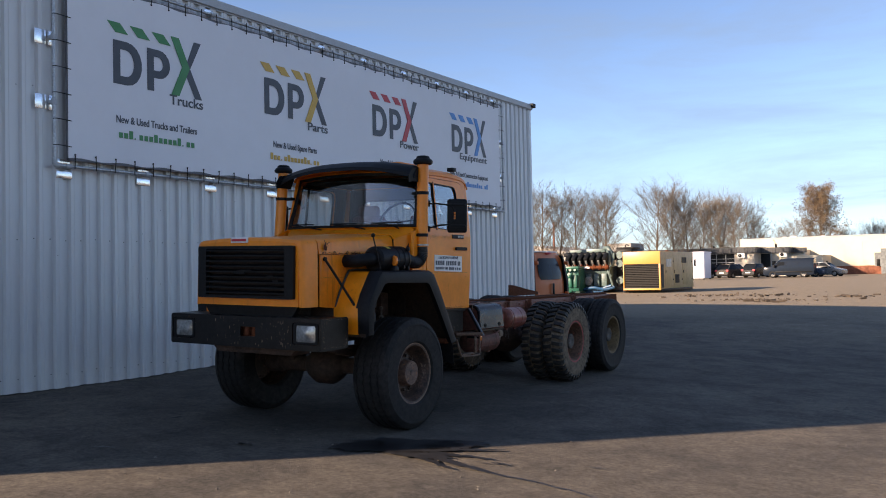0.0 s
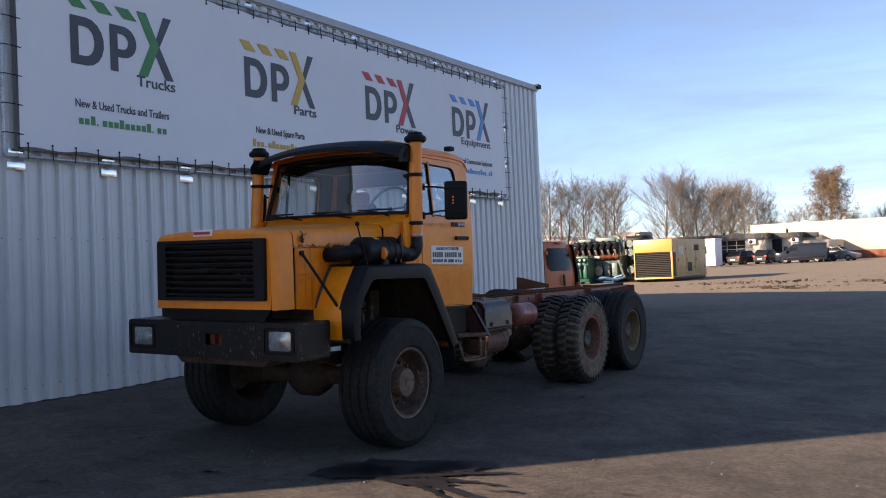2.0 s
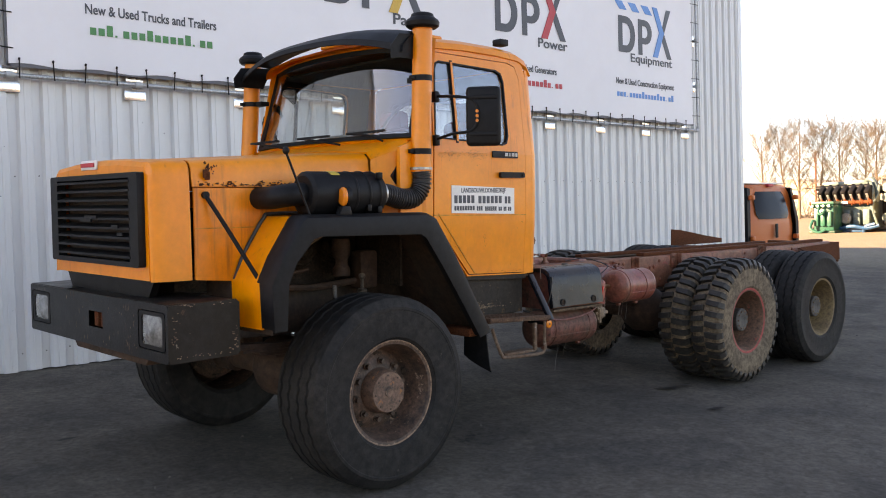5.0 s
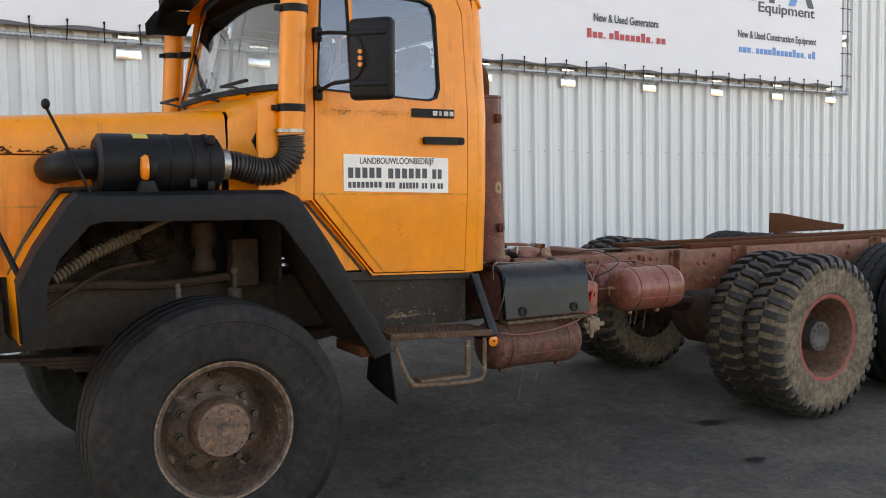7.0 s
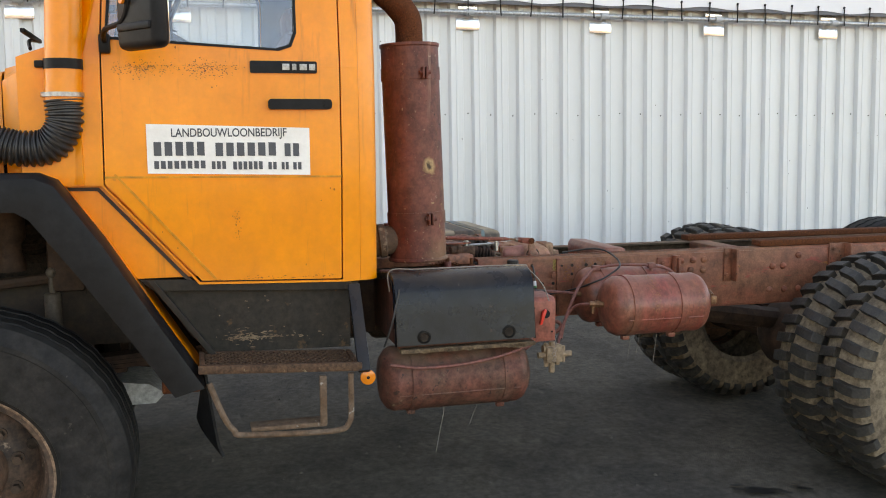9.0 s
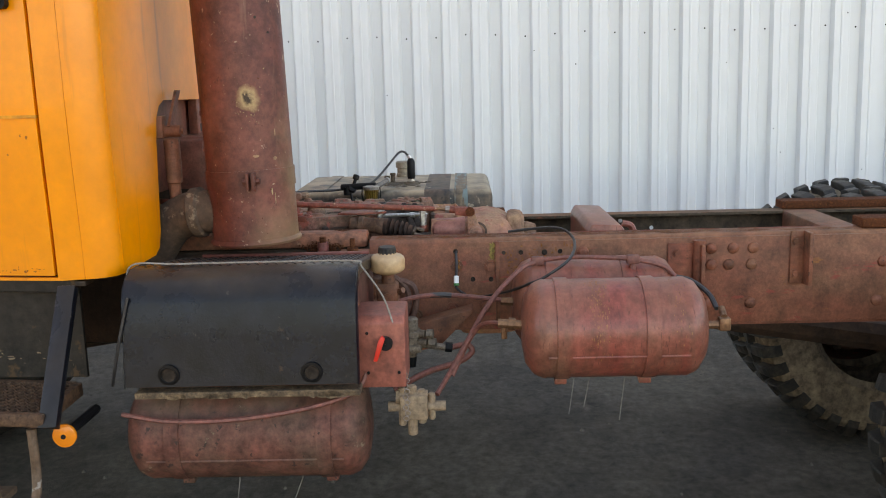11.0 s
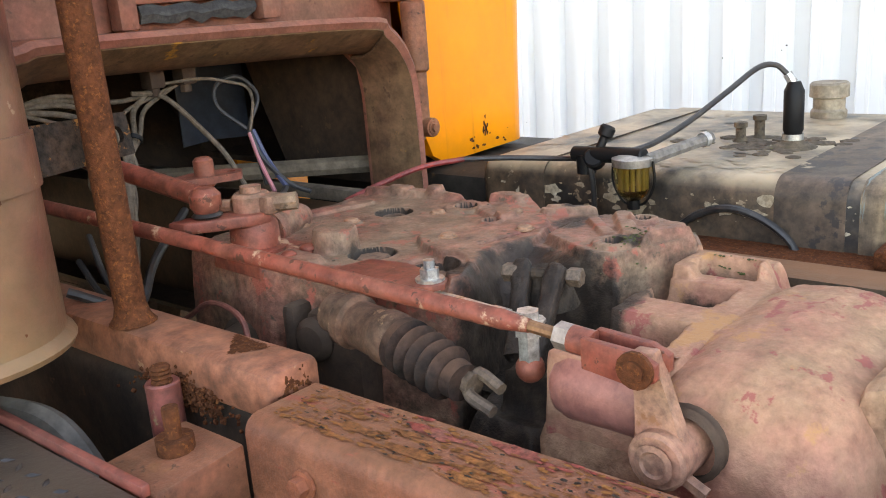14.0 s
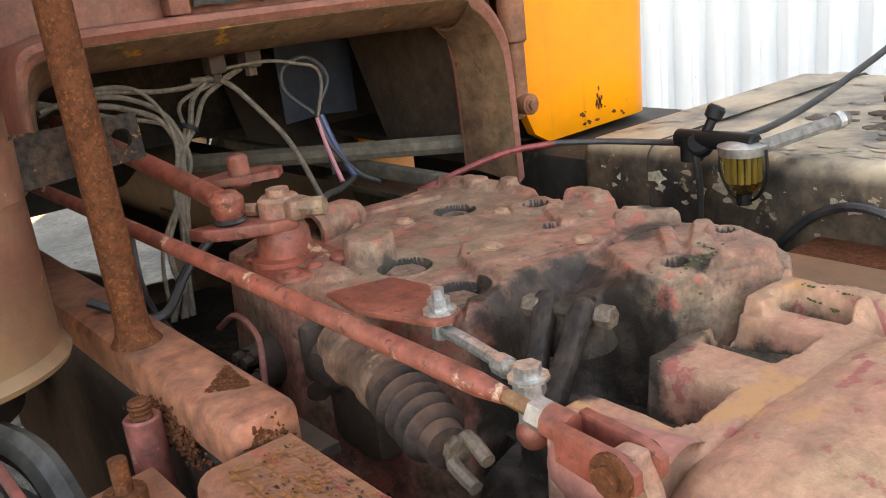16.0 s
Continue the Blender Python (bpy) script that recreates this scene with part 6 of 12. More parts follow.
def snorkel(x, y, z0, label):
    s = 1 if x > 0 else -1
    bm = bmesh.new()
    cyl(bm, (x, y, z0), (x - s * 0.02, y + 0.045, 2.69), 0.060, seg=24)
    sn = P("snorkel", bm, ORANGE, label)
    bm = bmesh.new()
    lathe(bm, [(0, 0.0005), (0, 0.085), (0.012, 0.100), (0.035, 0.104), (0.05, 0.095), (0.066, 0.072), (0.085, 0.066), (0.092, 0.05), (0.094, 0.0005)], pose(x - s * 0.02, y + 0.045, 2.685, 0, -90, 0), 28)
    P("snorkel_cap", bm, BLACK_CLEAN, parent=sn)
    for z in (1.945, 2.385):
        bm = bmesh.new()
        k = (z - z0) / (2.69 - z0)
        c = (x - s * 0.02 * k, y + 0.045 * k, z)
        cyl(bm, (c[0], c[1], z - 0.017), (c[0], c[1], z + 0.017), 0.064, seg=20)
        box(bm, (c[0] - s * 0.14, c[1] + 0.0, z - 0.016), (c[0] - s * 0.02, c[1] + 0.07, z + 0.016), 0.004)
        box(bm, (c[0] - 0.015, c[1] - 0.09, z - 0.012), (c[0] + 0.015, c[1] - 0.06, z + 0.012), 0.004)
        P("snorkel_clamp", bm, BLACK_CLEAN, parent=sn)
    return sn


snorkel(SX, SY, 1.82, "orange intake snorkel with a black mushroom cap")
snorkel(-1.0, 8.72, 1.90, "orange dummy snorkel with a black mushroom cap")
bm = bmesh.new()
prism(bm, [(8.60, 1.80), (8.63, 1.87), (8.70, 1.90), (8.70, 1.76), (8.62, 1.75)], 0.80, 0.86, "x")
P("snorkel_bracket", bm, BLACK_CLEAN)
# knobbed width marker and side lamp on the wing
bm = bmesh.new()
tube(bm, [(1.05, 7.87, 1.57), (1.06, 7.80, 1.72), (1.07, 7.715, 1.90)], 0.0065, 6, 3)
bmesh.ops.create_uvsphere(bm, u_segments=12, v_segments=8, radius=0.021, matrix=Matrix.Translation((1.07, 7.712, 1.915)) @ Matrix.Diagonal((1, 0.8, 1.0, 1)))
P("width_marker", bm, BLACK_CLEAN, "black whip with a knob")
bm = bmesh.new()
prism(bm, [(8.035, 1.575), (8.125, 1.575), (8.105, 1.625), (8.055, 1.625)], 1.04, 1.09, "x", 0.006)
lamp = P("side_lamp", bm, BLACK_CLEAN, "side lamp with amber lens")
bm = bmesh.new()
lathe(bm, [(0, 0.0005), (0, 0.034), (0.012, 0.036), (0.026, 0.028), (0.03, 0.0005)], pose(1.065, 8.085, 1.675, 0, 0, -90) @ Matrix.Diagonal((1, 1, 1.5, 1)), 18)
P("lens", bm, AMBER, parent=lamp)
bm = bmesh.new()
lathe(bm, [(0, 0.0005), (0, 0.036), (0.03, 0.034), (0.04, 0.0005)], pose(1.065, 8.088, 1.675, 0, 0, 90) @ Matrix.Diagonal((1, 1, 1.5, 1)), 18)
P("lamp_body", bm, BLACK_CLEAN, parent=lamp)

# --- cab shell ---
def lx_at(z):
    """How far the cab's side stands out at height z."""
    return 0.905 + 0.02 * smoothstep(1.15, 1.6, z) - 0.075 * max(0, (z - 1.95)) / 0.65


def side_sheet(bm, poly, holes, s, off=0.0, thick=0.02):
    """A side panel that follows the cab's tumblehome."""
    b = bmesh.new()
    window_panel(b, poly, holes, 0.0, thick, "x")
    for z in (1.22, 1.29, 1.36, 1.43, 1.50, 1.57, 1.60, 1.95, 2.15, 2.35):
        bmesh.ops.bisect_plane(b, geom=list(b.verts) + list(b.edges) + list(b.faces), plane_co=(0, 0, z), plane_no=(0, 0, 1), dist=0.0005)
    for v in b.verts:
        w = v.co.x
        v.co.x = s * (lx_at(v.co.z) + off - w)
    return merge(bm, b)


WIN = [(8.885, 2.035), (9.48, 2.005), (9.525, 2.02), (9.545, 2.07), (9.545, 2.43), (9.525, 2.485), (9.48, 2.505), (8.97, 2.52), (8.94, 2.505), (8.925, 2.47)]
DOOR = [(8.860, 1.53), (9.175, 1.170), (9.70, 1.155), (9.703, 1.56), (9.703, 2.46), (9.67, 2.545), (9.60, 2.565), (8.935, 2.575), (8.905, 2.55), (8.895, 2.50), (8.868, 2.02)]
cab = new("cab")
cab.parent = truck
tagged(cab, "orange day cab with a black sun visor")
for s in (1, -1):
    bm = bmesh.new()
    shell = [(8.60, 1.53), (8.852, 1.53), (9.14, 1.20), (9.17, 1.162), (9.71, 1.147), (9.767, 1.15), (9.767, 2.48), (9.75, 2.55), (9.70, 2.60), (9.55, 2.625), (8.88, 2.635), (8.84, 2.58), (8.76, 2.03), (8.60, 1.97)]
    side_sheet(bm, shell, [DOOR[::-1]], s, 0.0, 0.025)
    part("side_panel", bm, ORANGE, cab, smooth=False)
    bm = bmesh.new()
    side_sheet(bm, [(y + (0.006 if y < 9.2 else -0.006), z + (0.006 if z < 1.6 else -0.006)) for y, z in DOOR], [WIN[::-1]], s, 0.004, 0.030)
    door = P("door", bm, ORANGE, "orange cab door", smooth=False)
    bm = bmesh.new()
    side_sheet(bm, WIN, [[(y + (0.009 if y < 9.2 else -0.009), z + (0.009 if z < 2.3 else -0.009)) for y, z in WIN][::-1]], s, 0.008, 0.02)
    side_sheet(bm, [(9.065, 2.01), (9.085, 2.01), (9.085, 2.53), (9.065, 2.53)], [], s, 0.008, 0.02)
    P("window_seal", bm, BLACK_CLEAN, parent=door, smooth=False)
    bm = bmesh.new()
    side_sheet(bm, [(9.068, 2.02), (9.084, 2.02), (9.084, 2.52), (9.068, 2.52)], [], s, 0.012, 0.01)
    P("window_bar", bm, ORANGE, parent=door, smooth=False)
    bm = bmesh.new()
    side_sheet(bm, WIN, [], s, -0.006, 0.004)
    gl = P("window_glass", bm, GLASS, parent=door, smooth=False)
    gl.visible_shadow = False
    bm = bmesh.new()
    side_sheet(bm, [(8.865, 1.555), (9.70, 1.545), (9.70, 1.552), (8.865, 1.562)], [], s, 0.0075, 0.01)
    side_sheet(bm, [(8.90, 1.562), (8.905, 1.568), (9.235, 1.182), (9.225, 1.180)], [], s, 0.0085, 0.01)
    P("door_crease", bm, ORANGE_CLEAN, parent=door, smooth=False)
    bm = bmesh.new()
    side_sheet(bm, rounded(9.435, 1.795, 9.665, 1.832, 0.012, 3), [], s, 0.030, 0.022)
    cyl(bm, (s * (lx_at(1.81) + 0.028), 9.645, 1.813), (s * (lx_at(1.81) + 0.036), 9.645, 1.813), 0.011, seg=12)
    P("door_handle", bm, BLACK_CLEAN, "black door handle", door)
    bm = bmesh.new()
    side_sheet(bm, rounded(9.375, 1.925, 9.615, 1.968, 0.004, 1), [], s, 0.014, 0.008)
    badge = P("model_badge", bm, BLACK_CLEAN, "black model badge with pale marks", door, smooth=False)
    bm = bmesh.new()
    for y0, y1 in ((9.49, 9.515), (9.525, 9.54), (9.552, 9.578), (9.586, 9.608)):
        side_sheet(bm, [(y0, 1.936), (y1, 1.936), (y1, 1.958), (y0, 1.958)], [], s, 0.017, 0.002)
    P("badge_bar", bm, STEEL, parent=door, smooth=False)
# sign on the door
bm = bmesh.new()
side_sheet(bm, [(9.010, 1.570), (9.582, 1.556), (9.582, 1.728), (9.010, 1.744)], [], 1, 0.0085, 0.003)
sg = P("door_sign", bm, SIGN_WHITE, "white rectangular lettered sheet on the door", smooth=False)
sm = Matrix.Translation((lx_at(1.7) + 0.009, 0, 0)) @ Matrix(((0, 0, 1, 0), (1, 0, 0, 0), (0, 1, 0, 0), (0, 0, 0, 1)))
text_mesh("sign_word", "LANDBOUWLOONBEDRIJF", 0.042, sm @ Matrix.Translation((9.094, 1.690, 0)), INK, sg, 0.405, 0.001)
bm = bmesh.new()
for y0, y1, z0, z1, n in ((9.033, 9.218, 1.632, 1.681, 5), (9.245, 9.470, 1.629, 1.677, 6), (9.490, 9.552, 1.626, 1.673, 2),
                          (9.033, 9.215, 1.586, 1.614, 8), (9.230, 9.285, 1.583, 1.611, 3), (9.305, 9.415, 1.580, 1.609, 6), (9.430, 9.465, 1.579, 1.606, 2), (9.478, 9.508, 1.578, 1.605, 2), (9.520, 9.555, 1.577, 1.604, 2)):
    for k in range(n):
        a, b = y0 + (y1 - y0) * k / n, y0 + (y1 - y0) * (k + 0.70) / n
        side_sheet(bm, [(a, z0), (b, z0 - 0.001), (b, z1 - 0.001), (a, z1)], [], 1, 0.0105, 0.002)
P("sign_bar", bm, INK, "bars of dark lettering", sg, smooth=False)
# grime under the window, rust spots, a run of rust
rng = random.Random(52)
bm = bmesh.new()
def door_fleck(y, z, ru, rv):
    flake(bm, (lx_at(z) + 0.0062 + 0.0000015 * rng.randrange(400), y, z), (0, 1, 0), (0, 0, 1), ru, rv, rng, 9)
for k in range(420):
    y = rng.choice((rng.gauss(8.99, 0.05), rng.uniform(8.93, 9.33), rng.gauss(9.22, 0.04)))
    if 8.90 < y < 9.45:
        door_fleck(y, 1.945 + rng.gauss(0.0, 0.012) - abs(rng.gauss(0, 0.02)) * rng.random(), rng.uniform(0.0006, 0.0030), rng.uniform(0.0006, 0.0026))
tagged(P("window_grime", bm, worn("door_grime", (0.16, 0.060, 0.014), (0.055, 0.030, 0.016), 30, 0.8, amount=1.0), "dark grime below the window", smooth=False), kind="stuff")
bm = bmesh.new()
for y, z, r in ((9.472, 1.820, 0.0065), (9.472, 1.811, 0.004), (9.24, 1.872, 0.003), (9.62, 1.46, 0.003), (9.67, 1.50, 0.004), (9.655, 1.505, 0.003), (9.10, 1.30, 0.003), (9.05, 1.36, 0.0025), (9.56, 1.22, 0.003), (9.12, 2.01, 0.004)):
    door_fleck(y, z, r * 0.8, r * 1.2)
for k in range(34):
    door_fleck(rng.gauss(9.315, 0.008), rng.uniform(1.32, 1.43), rng.uniform(0.0005, 0.0016), rng.uniform(0.001, 0.006))
for k in range(60):
    door_fleck(rng.uniform(9.2, 9.69), 1.172 + abs(rng.gauss(0, 0.006)), rng.uniform(0.001, 0.005), rng.uniform(0.0008, 0.003))
tagged(P("rust_spot", bm, worn("door_rust", (0.52, 0.145, 0.014), (0.30, 0.085, 0.016), 24, 0.8, amount=1.0), "small rust spots and a rust run", smooth=False), kind="stuff")
bm = bmesh.new()
prism(bm, [(8.622, 1.816), (8.720, 1.875), (8.720, 1.752), (8.632, 1.738)], 0.893, 0.902, "x", 0.002)
P("snorkel_bracket", bm, BLACK_CLEAN, "black bracket plate behind the snorkel")
# cowl, front pillars, roof, back
bm = bmesh.new()
skin(bm, [[(-0.86, y, z0), (-0.86, y, z1 - 0.03), (-0.82, y, z1), (-0.4, y, z1 + 0.03), (0, y, z1 + 0.035), (0.4, y, z1 + 0.03), (0.82, y, z1), (0.86, y, z1 - 0.03), (0.86, y, z0)]
          if y > 8.6 else [(-0.735, y, z0), (-0.735, y, z1 - 0.04), (-0.69, y, z1), (-0.4, y, z1 + 0.02), (0, y, z1 + 0.026), (0.4, y, z1 + 0.02), (0.69, y, z1), (0.735, y, z1 - 0.04), (0.735, y, z0)]
          for y, z0, z1 in ((8.530, 1.53, 1.935), (8.58, 1.53, 1.95), (8.74, 1.53, 2.015))], 0.014)
part("cowl", bm, ORANGE, cab, "orange scuttle ahead of the windscreen")
bm = bmesh.new()
for s in (1, -1):
    skin(bm, [[(s * 0.735, 8.53, 1.535), (s * 0.735, 8.53, 1.90)], [(s * 0.88, 8.66, 1.535), (s * 0.88, 8.66, 1.96)], [(s * 0.922, 8.80, 1.535), (s * 0.915, 8.80, 2.05)]], 0.012)
part("cowl_side", bm, ORANGE, cab)


def ws(u, v, push=0.0):
    """A point of the windscreen: u across -1..1, v up 0..1."""
    half = 0.892 - 0.06 * v
    y = 8.645 + 0.115 * abs(u) ** 2.6 + 0.155 * v - 0.02 * v * v
    return (u * half, y - push, 2.03 + 0.575 * v + 0.025 * (1 - u * u) * (1 if v > 0.5 else 0.3))


US = [-1 + 2 * k / 16 for k in range(17)]
bm = bmesh.new()
skin(bm, [[ws(u * 0.955, 0.05 + 0.89 * v) for u in US] for v in (0, 0.25, 0.5, 0.75, 1)], 0.004)
g = part("windscreen", bm, GLASS, cab)
g.visible_shadow = False
loop_o = [ws(u, 0, 0.004) for u in US] + [ws(1, v, 0.004) for v in (0.25, 0.5, 0.75, 1)] + [ws(u, 1, 0.004) for u in US[::-1]] + [ws(-1, v, 0.004) for v in (0.75, 0.5, 0.25)]
def shrink(p, k=0.94):
    return (p[0] * k, p[1] - 0.002, 2.317 + (p[2] - 2.317) * (k - 0.03))
bm = bmesh.new()
skin(bm, [loop_o, [shrink(p) for p in loop_o]], 0.016, close=True)
part("windscreen_seal", bm, BLACK_CLEAN, cab)
bm = bmesh.new()
def widen(p):
    return (p[0] * 1.035, p[1] + 0.06, 2.317 + (p[2] - 2.317) * 1.14)
skin(bm, [loop_o, [widen(p) for p in loop_o]], 0.014, close=True)
part("windscreen_frame", bm, ORANGE, cab)
bm = bmesh.new()
rows = []
for y, dz in ((8.80, -0.015), (8.90, 0.008), (9.2, 0.02), (9.5, 0.015), (9.70, 0.0), (9.78, -0.03), (9.825, -0.09)):
    rows.append([(x, y, z + dz) for x, z in ((-0.862, 2.585), (-0.845, 2.625), (-0.79, 2.655), (-0.5, 2.69), (0, 2.705), (0.5, 2.69), (0.79, 2.655), (0.845, 2.625), (0.862, 2.585))])
skin(bm, rows, 0.016)
part("roof_panel", bm, ORANGE, cab, "orange cab roof")
bm = bmesh.new()
window_panel(bm, [(-0.842, 1.15), (-0.60, 1.145), (-0.565, 1.165), (-0.545, 1.21), (-0.520, 1.46), (-0.505, 1.515), (-0.475, 1.548), (-0.43, 1.563), (0.43, 1.573), (0.475, 1.558), (0.505, 1.525), (0.520, 1.46), (0.545, 1.21), (0.565, 1.165), (0.60, 1.15), (0.842, 1.15), (0.862, 1.6), (0.861, 1.95), (0.803, 2.50), (0.75, 2.585), (-0.75, 2.585), (-0.803, 2.50), (-0.861, 1.95), (-0.862, 1.6)],
             [rounded(-0.62, 2.02, 0.62, 2.42, 0.06, 4)[::-1]], 9.822, 9.842, "y")
part("back_panel", bm, ORANGE, cab, "orange cab back wall, scuffed at the lower corner", smooth=False)
for s in (1, -1):
    bm = bmesh.new()
    skin(bm, [[(s * (lx_at(z) - 0.064 + 0.064 * math.cos(radians(a))), 9.768 + 0.073 * math.sin(radians(a)), z) for a in range(0, 91, 10)] for z in (1.15, 1.30, 1.45, 1.60, 1.80, 1.95, 2.20, 2.40, 2.53)], 0.014)
    part("rear_corner", bm, ORANGE, cab, "rounded orange rear corner")
bm = bmesh.new()
window_panel(bm, rounded(-0.64, 2.0, 0.64, 2.44, 0.07, 4), [rounded(-0.60, 2.04, 0.60, 2.40, 0.055, 4)[::-1]], 9.812, 9.85, "y")
part("back_window_seal", bm, BLACK_CLEAN, cab)
bm = bmesh.new()
prism(bm, rounded(-0.61, 2.03, 0.61, 2.41, 0.05, 4), 9.830, 9.834, "y")
g = part("back_window", bm, GLASS, cab)
g.visible_shadow = False
# dark lining inside the cab, floor and footwell
LINING = worn("dark_cab_lining", (0.030, 0.029, 0.028), (0.055, 0.050, 0.046), 5, 0.8, bump=0.1, spec=0.2)
bm = bmesh.new()
box(bm, (-0.80, 8.87, 2.555), (0.80, 9.79, 2.575), 0.006)
part("headliner", bm, LINING, cab, "dark headliner")
bm = bmesh.new()
window_panel(bm, [(-0.85, 1.60), (0.85, 1.60), (0.84, 2.05), (0.80, 2.55), (-0.80, 2.55), (-0.84, 2.05)], [rounded(-0.62, 2.02, 0.62, 2.42, 0.06, 4)[::-1]], 9.806, 9.812, "y")
part("back_lining", bm, LINING, cab, "dark rear trim", smooth=False)
for s in (1, -1):
    bm = bmesh.new()
    side_sheet(bm, [(8.795, 1.60), (9.75, 1.60), (9.75, 2.55), (8.93, 2.56), (8.805, 2.05)], [[(y + (-0.004 if y < 9.2 else 0.004), z) for y, z in WIN][::-1]], s, -0.034, 0.006)
    part("door_lining", bm, LINING, cab, "dark door trim", smooth=False)
    bm = bmesh.new()
    skin(bm, [[(s * x, y, z) for y, z in ((8.62, 1.525), (8.84, 1.522), (9.13, 1.192), (9.18, 1.150), (9.76, 1.142))] for x in (0.50, 0.89)], 0.012)
    part("footwell", bm, OILY_SHADED, cab, "dark underside of the footwell", smooth=False)
for s in (1, -1):
    bm = bmesh.new()
    prism(bm, [(8.66, 1.56), (8.875, 1.545), (9.165, 1.190), (8.955, 1.190), (8.86, 1.33)], s * 0.868, s * 0.884, "x")
    part("wing_filler", bm, ORANGE, cab, "orange strip between wing and door", smooth=False)
bm = bmesh.new()
box(bm, (-0.86, 8.80, 1.535), (0.86, 9.76, 1.56), 0.004)
part("cab_floor", bm, LINING, cab, "dark cab floor")
# chipped lower corner of the back wall
bm = bmesh.new()
rng = random.Random(21)
for k in range(14):
    x, z = -0.68 - rng.random() * 0.14, 1.155 + abs(rng.gauss(0, 0.014))
    s = rng.uniform(0.002, 0.008)
    flake(bm, (x, 9.8432, z), (1, 0, 0), (0, 0, 1), s * 0.9, s * 0.5, rng)
for k in range(10):
    x, z = -0.735 + rng.gauss(0, 0.005), 1.18 + rng.random() * 0.05
    flake(bm, (x, 9.8434, z), (1, 0, 0), (0, 0, 1), 0.003, 0.007, rng)
part("rust_patch", bm, RUST, cab, smooth=False)
# visor
bm = bmesh.new()
rows = []
for u in [-1 + 2 * k / 20 for k in range(21)]:
    d = abs(u) ** 2.5
    top = 2.735 - 0.07 * d
    rows.append([(u * 0.90, 8.84 + 0.05 * d, top), (u * 0.905, 8.70 + 0.06 * d, top + 0.012 - 0.01 * d), (u * 0.92, 8.61 + 0.08 * d, top - 0.018 - 0.02 * d), (u * 0.925, 8.545 + 0.09 * d, top - 0.055 - 0.04 * d), (u * 0.925, 8.53 + 0.10 * d, top - 0.090 - 0.045 * d)])
skin(bm, rows, 0.008)
visor = P("sun_visor", bm, BLACK_CLEAN, "black plastic sun visor")
bm = bmesh.new()
for s in (1, -1):
    skin(bm, [[(s * 0.905, 8.88, 2.66), (s * 0.905, 8.80, 2.50)], [(s * 0.91, 8.62, 2.64), (s * 0.91, 8.62, 2.50)], [(s * 0.905, 8.555, 2.56), (s * 0.905, 8.56, 2.49)]], 0.008)
P("visor_cheek", bm, BLACK_CLEAN, parent=visor)
bm = bmesh.new()
box(bm, (0.72, 9.60, 2.69), (0.80, 9.68, 2.735), 0.008)
P("roof_lamp", bm, BLACK_CLEAN)
bm = bmesh.new()
box(bm, (-0.3, 8.9, 2.72), (0.55, 9.3, 2.75), 0.02)
part("roof_hatch", bm, ORANGE, cab)
# wipers
for x0, x1, x2 in ((-0.55, -0.30, -0.74), (0.05, 0.30, -0.14), (0.62, 0.74, 0.42)):
    bm = bmesh.new()
    tube(bm, [(x1, 8.62, 2.015), (x0, 8.60, 2.055), (x2, 8.60, 2.075)], 0.007, 6, 3)
    box(bm, (x2 - 0.02, 8.595, 2.068), (x0 + 0.16, 8.612, 2.083), 0.003)
    part("wiper", bm, BLACK_CLEAN, cab)
# mirrors
for s in (1, -1):
    m = pose(s * 1.20, 9.03, 2.152, 0, 0, s * 38)
    bm = bmesh.new()
    box(bm, (-0.105, -0.035, -0.178), (0.105, 0.03, 0.178), 0.026, m, 3)
    box(bm, (-0.085, -0.043, 0.10), (0.085, -0.03, 0.125), 0.006, m)
    box(bm, (-0.085, -0.043, -0.12), (0.085, -0.03, -0.095), 0.006, m)
    mir = P("mirror", bm, BLACK_CLEAN, "large black wing mirror on two arms")
    bm = bmesh.new()
    box(bm, (-0.088, 0.0305, -0.16), (0.088, 0.033, 0.16), 0.001, m)
    P("mirror_glass", bm, MIRROR, parent=mir)
    bm = bmesh.new()
    sx = s * (lx_at(2.1) + 0.01)
    tube(bm, [(sx, 8.885, 2.285), (s * 1.06, 8.90, 2.275), (s * 1.17, 8.965, 2.25), (s * 1.20, 8.985, 2.16), (s * 1.17, 8.965, 2.07), (s * 1.06, 8.90, 2.05), (sx, 8.885, 2.02)], 0.009, 8, 5)
    for z in (2.02, 2.285):
        box(bm, (sx - 0.015, 8.868, z - 0.035), (sx + 0.03, 8.905, z + 0.03), 0.006)
    P("mirror_arm", bm, BLACK_CLEAN, parent=mir)
    bm = bmesh.new()
    for dz in (-0.028, 0, 0.028):
        cyl(bm, (s * 1.205, 8.970, 2.152 + dz), (s * 1.212, 8.962, 2.152 + dz), 0.010, seg=8)
    P("mirror_reflector", bm, AMBER, parent=mir)
# cab inside
bm = bmesh.new()
box(bm, (-0.84, 8.80, 1.96), (0.84, 8.98, 2.04), 0.03)
box(bm, (-0.20, 8.80, 2.02), (0.12, 8.95, 2.10), 0.02)
box(bm, (-0.88, 8.85, 1.60), (0.88, 9.78, 1.63))
P("dashboard", bm, DASH)
bm = bmesh.new()
sw = pose(0.42, 9.05, 2.12, 62, 0, 0)
ring = [sw @ Vector((0.225 * math.cos(2 * math.pi * k / 28), 0.225 * math.sin(2 * math.pi * k / 28), 0)) for k in range(29)]
tube(bm, ring, 0.012, 8, sharp=True, cap=False)
tube(bm, [sw @ Vector((-0.22, 0, 0)), sw @ Vector((0, 0, -0.03)), sw @ Vector((0.22, 0, 0))], 0.010, 6, 3)
